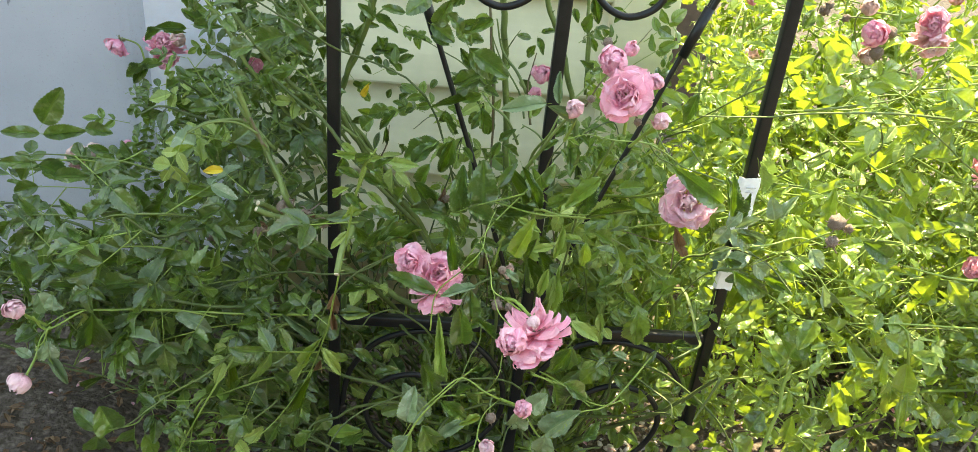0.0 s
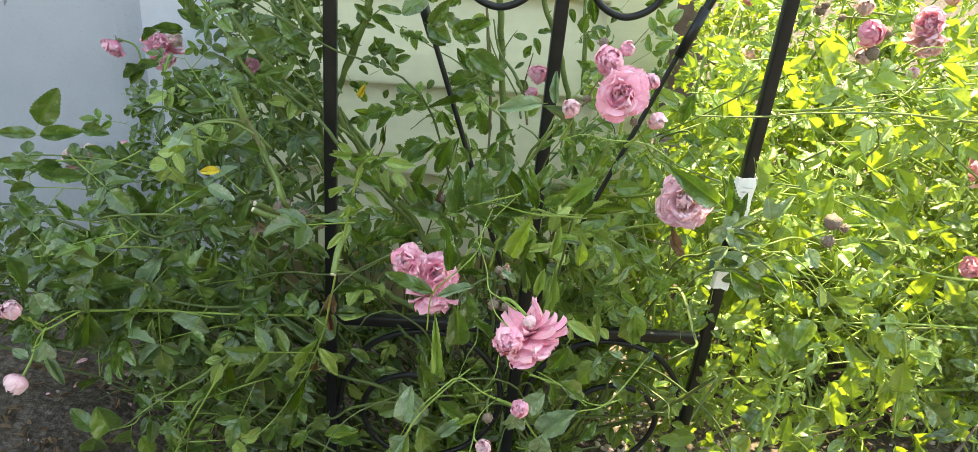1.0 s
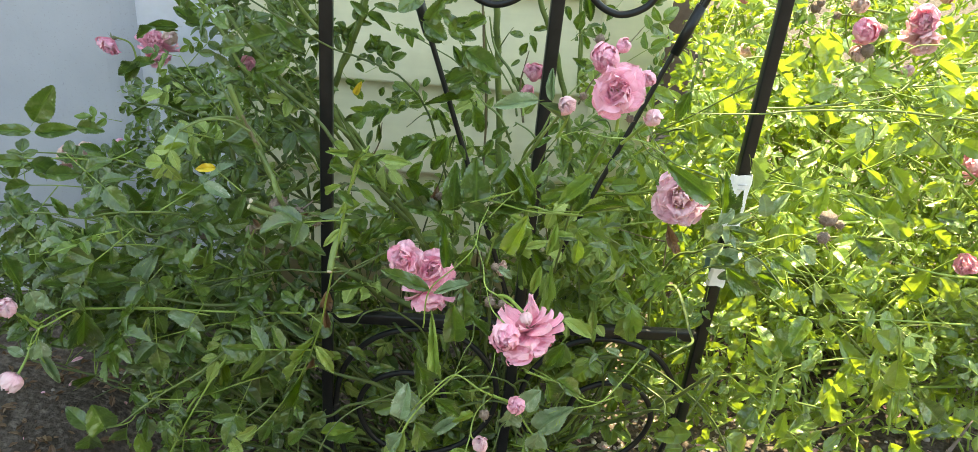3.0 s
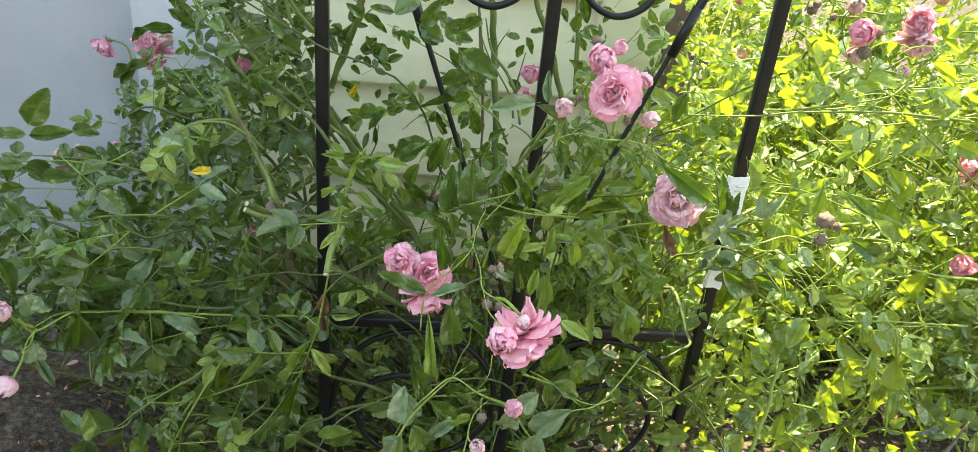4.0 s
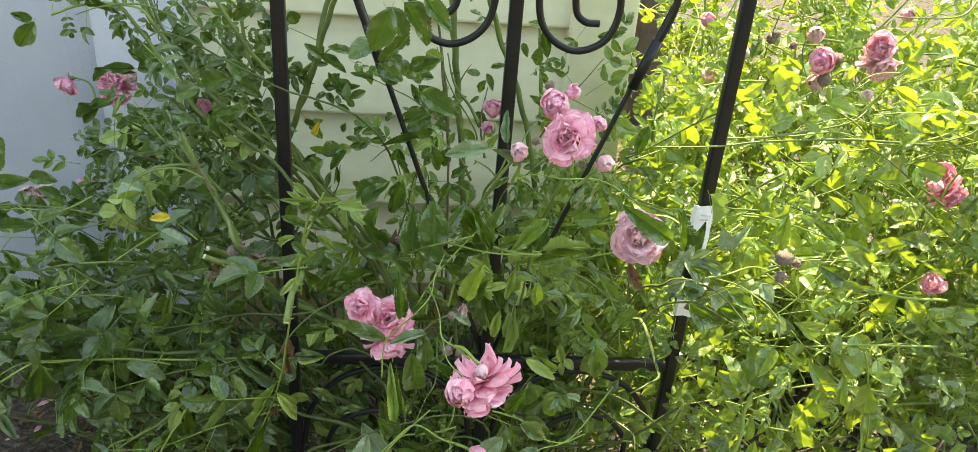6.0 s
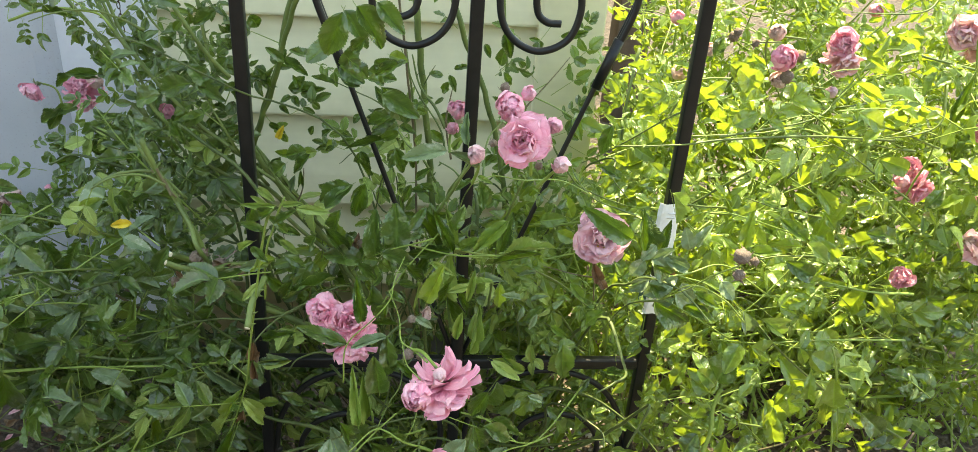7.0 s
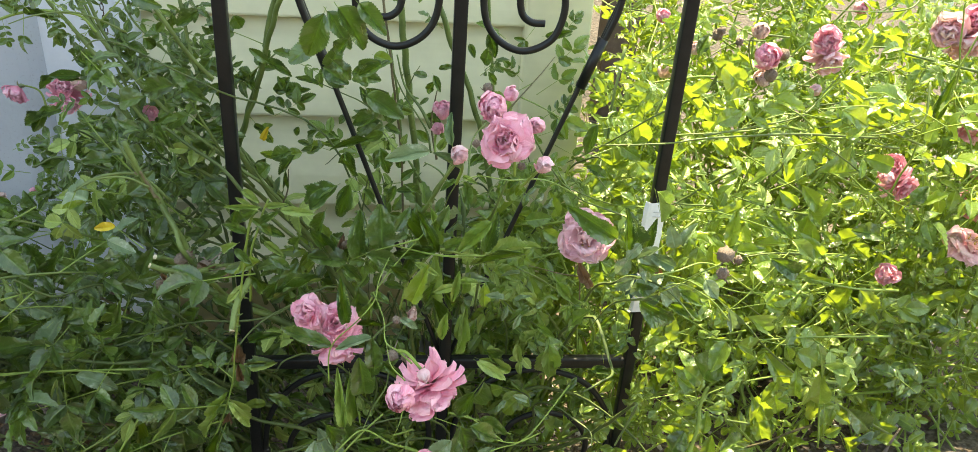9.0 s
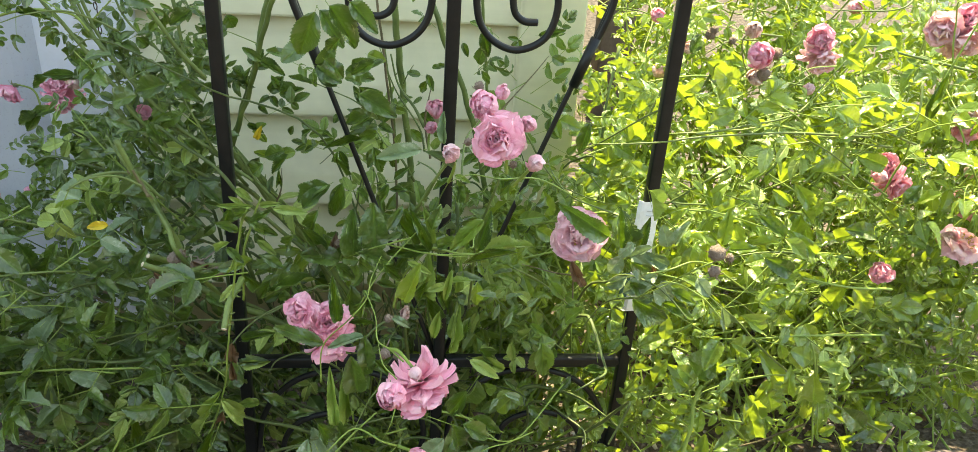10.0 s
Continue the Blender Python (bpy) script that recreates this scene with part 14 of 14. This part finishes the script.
blade(climber, (0.301, -0.030, 0.262), (0.278, -0.036, 0.268), (0.50, -0.59, 0.56), 0.80, 'light', 0)
blade(climber, (0.267, -0.125, 0.250), (0.285, -0.118, 0.268), (0.15, -0.85, 0.54), 0.50, 'leaf', 2)
cane(climber, [(0.174, -0.122, 0.306), (0.151, -0.122, 0.298), (0.122, -0.122, 0.293), (0.104, -0.122, 0.270), (0.093, -0.122, 0.244)], 0.0011, 0.0007, M_STEM, 'stem')
cane(climber, [(0.207, -0.122, 0.273), (0.224, -0.122, 0.248), (0.242, -0.122, 0.228)], 0.0011, 0.0007, M_STEM, 'stem')
cane(climber, [(0.208, -0.122, 0.326), (0.241, -0.122, 0.316), (0.270, -0.122, 0.299)], 0.0011, 0.0007, M_STEM, 'stem')
cane(climber, [(0.112, -0.122, 0.268), (0.106, -0.122, 0.292), (0.111, -0.122, 0.314)], 0.0011, 0.0007, M_STEM, 'stem')
# folded and dark leaflets at the middle, and a drooping leaf in the thicket
blade(climber, (0.125, -0.115, 0.502), (0.126, -0.114, 0.533), (0.35, -0.79, 0.82), 0.55, 'leaf', 0)
blade(climber, (0.146, -0.115, 0.512), (0.142, -0.111, 0.544), (0.45, -0.56, 0.61), 0.52, 'leaf', 1)
blade(climber, (0.167, -0.115, 0.542), (0.173, -0.106, 0.505), (0.29, -0.82, 0.45), 0.30, 'leaf', 3)
blade(climber, (0.184, -0.115, 0.544), (0.192, -0.118, 0.508), (0.05, -0.71, 0.66), 0.26, 'under', 3)
blade(climber, (0.216, -0.115, 0.547), (0.213, -0.129, 0.573), (0.03, -0.63, 0.81), 0.50, 'leaf', 1)
blade(climber, (0.233, -0.115, 0.502), (0.243, -0.111, 0.537), (-0.00, -0.79, 0.46), 0.40, 'leaf', 2)
blade(climber, (0.238, -0.115, 0.500), (0.283, -0.114, 0.512), (-0.02, -0.55, 0.79), 0.28, 'under', 2)
blade(climber, (0.133, -0.115, 0.499), (0.163, -0.124, 0.488), (0.03, -0.84, 0.79), 0.50, 'leaf', 1)
blade(climber, (0.158, -0.115, 0.479), (0.176, -0.122, 0.506), (0.48, -0.71, 0.71), 0.34, 'leaf', 2)
blade(climber, (0.178, -0.115, 0.460), (0.190, -0.124, 0.503), (0.46, -0.76, 0.83), 0.28, 'under', 3)
blade(climber, (0.215, -0.115, 0.458), (0.219, -0.108, 0.488), (0.08, -0.66, 0.47), 0.26, 'under', 3)
blade(climber, (0.217, -0.115, 0.474), (0.236, -0.126, 0.480), (-0.06, -0.64, 0.67), 0.38, 'grey', 2)
blade(climber, (0.179, -0.115, 0.459), (0.204, -0.129, 0.478), (0.31, -0.65, 0.54), 0.34, 'leaf', 2)
blade(climber, (0.189, -0.115, 0.458), (0.194, -0.109, 0.414), (0.19, -0.64, 0.62), 0.36, 'leaf', 3)
blade(climber, (0.218, -0.115, 0.414), (0.220, -0.112, 0.444), (-0.07, -0.84, 0.41), 0.28, 'under', 3)
blade(climber, (0.244, -0.115, 0.445), (0.238, -0.111, 0.473), (0.41, -0.56, 0.75), 0.45, 'leaf', 1)
blade(climber, (0.144, -0.115, 0.443), (0.122, -0.120, 0.452), (0.25, -0.55, 0.42), 0.32, 'leaf', 2)
blade(climber, (0.198, -0.115, 0.533), (0.205, -0.125, 0.549), (0.47, -0.61, 0.74), 0.70, 'grey', 1)
blade(climber, (0.207, -0.115, 0.531), (0.202, -0.107, 0.512), (0.47, -0.65, 0.56), 0.60, 'grey', 2)
blade(climber, (0.365, -0.115, 0.502), (0.362, -0.116, 0.545), (0.37, -0.58, 0.74), 0.34, 'leaf', 2)
blade(climber, (0.377, -0.115, 0.563), (0.399, -0.110, 0.532), (0.42, -0.56, 0.83), 0.30, 'under', 2)
blade(climber, (0.414, -0.115, 0.446), (0.438, -0.127, 0.439), (0.10, -0.73, 0.81), 0.42, 'light', 1)
blade(climber, (0.122, -0.115, 0.466), (0.121, -0.121, 0.427), (0.45, -0.71, 0.54), 0.40, 'leaf', 1)
blade(climber, (0.155, -0.115, 0.564), (0.147, -0.121, 0.549), (0.01, -0.57, 0.47), 0.45, 'leaf', 2)
blade(climber, (0.235, -0.115, 0.549), (0.221, -0.112, 0.555), (0.50, -0.60, 0.42), 0.40, 'leaf', 1)
blade(climber, (0.197, -0.115, 0.478), (0.204, -0.105, 0.452), (0.22, -0.67, 0.51), 0.40, 'leaf', 2)
blade(climber, (0.145, -0.115, 0.468), (0.164, -0.115, 0.464), (0.40, -0.69, 0.59), 0.40, 'leaf', 1)
blade(climber, (-0.218, -0.065, 0.410), (-0.230, -0.078, 0.432), (0.45, -0.56, 0.62), 0.50, 'leaf', 2)
blade(climber, (-0.216, -0.065, 0.410), (-0.200, -0.059, 0.428), (-0.02, -0.77, 0.83), 0.50, 'leaf', 1)
blade(climber, (-0.221, -0.065, 0.385), (-0.263, -0.064, 0.385), (0.37, -0.58, 0.60), 0.40, 'leaf', 1)
blade(climber, (-0.219, -0.065, 0.387), (-0.178, -0.075, 0.401), (0.41, -0.64, 0.60), 0.40, 'leaf', 2)
blade(climber, (-0.225, -0.065, 0.357), (-0.275, -0.055, 0.347), (0.41, -0.84, 0.60), 0.40, 'leaf', 2)
blade(climber, (-0.223, -0.065, 0.358), (-0.179, -0.067, 0.365), (0.34, -0.69, 0.53), 0.40, 'leaf', 1)
blade(climber, (-0.225, -0.065, 0.346), (-0.224, -0.069, 0.322), (-0.01, -0.66, 0.84), 0.60, 'leaf', 1)
blade(climber, (-0.245, -0.065, 0.478), (-0.216, -0.056, 0.477), (0.28, -0.70, 0.55), 0.50, 'leaf', 1)
blade(climber, (-0.180, -0.065, 0.449), (-0.194, -0.077, 0.463), (0.06, -0.78, 0.79), 0.42, 'leaf', 2)
blade(climber, (-0.162, -0.065, 0.403), (-0.153, -0.070, 0.378), (0.37, -0.78, 0.71), 0.40, 'grey', 2)
blade(climber, (-0.109, -0.065, 0.386), (-0.101, -0.063, 0.415), (0.36, -0.66, 0.72), 0.30, 'under', 3)
cane(climber, [(-0.215, -0.063, 0.446), (-0.217, -0.063, 0.415), (-0.222, -0.063, 0.380), (-0.227, -0.063, 0.341)], 0.0011, 0.0006, M_STEM, 'stem')
cane(climber, [(0.162, -0.112, 0.465), (0.176, -0.112, 0.484), (0.192, -0.112, 0.501), (0.215, -0.112, 0.497), (0.239, -0.112, 0.497)], 0.0016, 0.0009, M_STEM, 'stem')
cane(climber, [(0.160, -0.112, 0.439), (0.164, -0.112, 0.465), (0.171, -0.112, 0.500), (0.167, -0.112, 0.521)], 0.0012, 0.0008, M_STEM, 'stem')
dried(climber, (-0.033, -0.090, 0.476), (-0.26, -0.7, 0.34), 0.0060, 47)
dried(climber, (-0.028, -0.085, 0.477), (0.42, -0.7, 0.27), 0.0045, 74)
dried(climber, (-0.016, -0.080, 0.463), (-0.43, -0.7, -0.19), 0.0065, 60)
dried(climber, (-0.009, -0.080, 0.459), (-0.24, -0.7, 0.03), 0.0050, 91)
dried(climber, (0.002, -0.085, 0.459), (-0.03, -0.7, 0.64), 0.0050, 60)
dried(climber, (-0.064, -0.060, 0.431), (-0.10, -0.7, 0.66), 0.0050, 29)
dried(climber, (-0.058, -0.060, 0.436), (0.13, -0.7, 0.67), 0.0035, 66)
dried(climber, (0.155, -0.250, 0.491), (-0.11, -0.7, -0.18), 0.0042, 8)
dried(climber, (0.164, -0.250, 0.489), (-0.34, -0.7, 0.76), 0.0035, 5)
dried(climber, (-0.108, -0.030, 0.412), (-0.20, -0.7, -0.17), 0.0060, 34)
dried(climber, (-0.117, -0.030, 0.405), (-0.03, -0.7, 0.52), 0.0050, 49)
bloom(climber, (0.167, -0.160, 0.468), (0.7, -0.6, -0.1), 0.0075, 'loose', 'faded', label='small withered cream bloom')
blade(climber, (-0.031, -0.090, 0.471), (-0.024, -0.090, 0.483), (0.1, -0.8, 0.5), 0.35, 'dry', 4)
blade(climber, (-0.020, -0.085, 0.470), (-0.010, -0.085, 0.463), (0.1, -0.8, 0.5), 0.35, 'dry', 3)
blade(climber, (-0.004, -0.085, 0.467), (-0.015, -0.085, 0.456), (0.1, -0.8, 0.5), 0.35, 'dry', 3)
blade(climber, (-0.060, -0.065, 0.446), (-0.053, -0.065, 0.435), (0.1, -0.8, 0.5), 0.35, 'dry', 4)
blade(climber, (0.019, -0.130, 0.413), (0.015, -0.130, 0.379), (0.1, -0.8, 0.5), 0.35, 'dry', 4)
blade(climber, (0.017, -0.130, 0.393), (0.019, -0.130, 0.372), (0.1, -0.8, 0.5), 0.35, 'dry', 3)

# ---- on the ground ----
g = random.Random(77)
litter = Soup()
bm = bmesh.new()
bmesh.ops.create_icosphere(bm, subdivisions=2, radius=1.0)
bm.verts.index_update()
BALL = np.array([v.co[:] for v in bm.verts])
BALL_F = [tuple(v.index for v in f.verts) for f in bm.faces]
bm.free()


def lump(size, seed):
    n = np.array([noise.noise(Vector(p) * 1.7 + Vector((seed, 0, 0))) for p in BALL])
    return BALL * (1 + 0.35 * n[:, None]) * np.array(size)


SHAPES = [lump((1, 0.75, 0.55), k * 3.1) for k in range(8)]
stones = tagged(new("gravel"), "scattered pale pebbles on the soil", "gravel", kind="stuff")
for k in range(1700):
    x, y = (g.uniform(0.36, 0.58), g.uniform(-0.04, 0.3)) if k % 3 == 0 else (g.uniform(-0.5, 1.3), g.uniform(-0.1, 0.9))
    if y > 0.16 and x < 0.37:
        continue
    s = min(1, max(0, (-0.08 - x) / 0.27))
    z = 0.085 * s * s * (3 - 2 * s)
    r = g.choice((0.002, 0.003, 0.003, 0.004, 0.006)) * (1.25 if k % 3 == 0 else 1.0)
    litter.add(turned(g.choice(SHAPES) * r, pose(x, y, z + r * 0.15, g.uniform(-20, 20), g.uniform(-20, 20), g.uniform(0, 360))), BALL_F, 0)
stones_mesh = litter.mesh("pebbles", [M_PEBBLE])
ob = new("pebbles", stones_mesh)
ob.parent = stones
litter = tagged(new("leaf_litter"), "dry leaves and fallen petals under the roses", "leaf litter", kind="stuff")
dead = Soup()
for k in range(1100):
    x, y = (g.uniform(-0.6, -0.15), g.uniform(-0.15, 0.17)) if k % 2 else (g.uniform(-0.5, 1.1), g.uniform(-0.1, 0.5))
    if y > 0.16 and x < 0.37:
        continue
    s = min(1, max(0, (-0.08 - x) / 0.27))
    z = 0.085 * s * s * (3 - 2 * s) + 0.006
    v, f = leaflet(6, g.uniform(0.35, 0.6), g.uniform(0.2, 1.2), g.uniform(-0.3, 0.5), 0.2, g.uniform(0, 6), False)
    dead.add(turned(v, pose(x, y, z, g.uniform(-30, 30), g.uniform(-40, 40), g.uniform(0, 360)) @ Matrix.Scale(g.uniform(0.004, 0.020), 4)), f, 1 if g.random() < (0.04 if x < 0.3 else 0.3) else 0)
ob = new("dry_leaves", dead.mesh("dry_leaves", [M_LEAF_DRY, M_PALE]))
ob.parent = litter

# ---- fallen branch at the edge of the bed ----
branch = tagged(new("fallen_branch"), "grey-brown weathered branch lying at the bed edge", "branch")
branch.location = (0.70, -0.05, 0.0)
bm = bmesh.new()
line = spline([(-0.16, 0.06, 0.005), (-0.06, 0.01, 0.10), (0.0, 0.0, 0.145), (0.08, 0.01, 0.165), (0.2, 0.03, 0.15), (0.45, 0.08, 0.01)], 10)
for q in line:
    q += Vector((noise.noise(q * 25), noise.noise(q * 25 + Vector((7, 0, 0))), noise.noise(q * 25 + Vector((0, 7, 0))))) * 0.004
tube(bm, line, 0.010, 0.008, 12)
part("bough", bm, M_BRANCH, branch)
bm = bmesh.new()
tube(bm, spline([line[22], line[22] + Vector((0.03, 0.02, 0.02)), line[22] + Vector((0.05, 0.03, 0.06))], 4), 0.004, 0.001, 7)
part("twig", bm, M_BRANCH, branch)
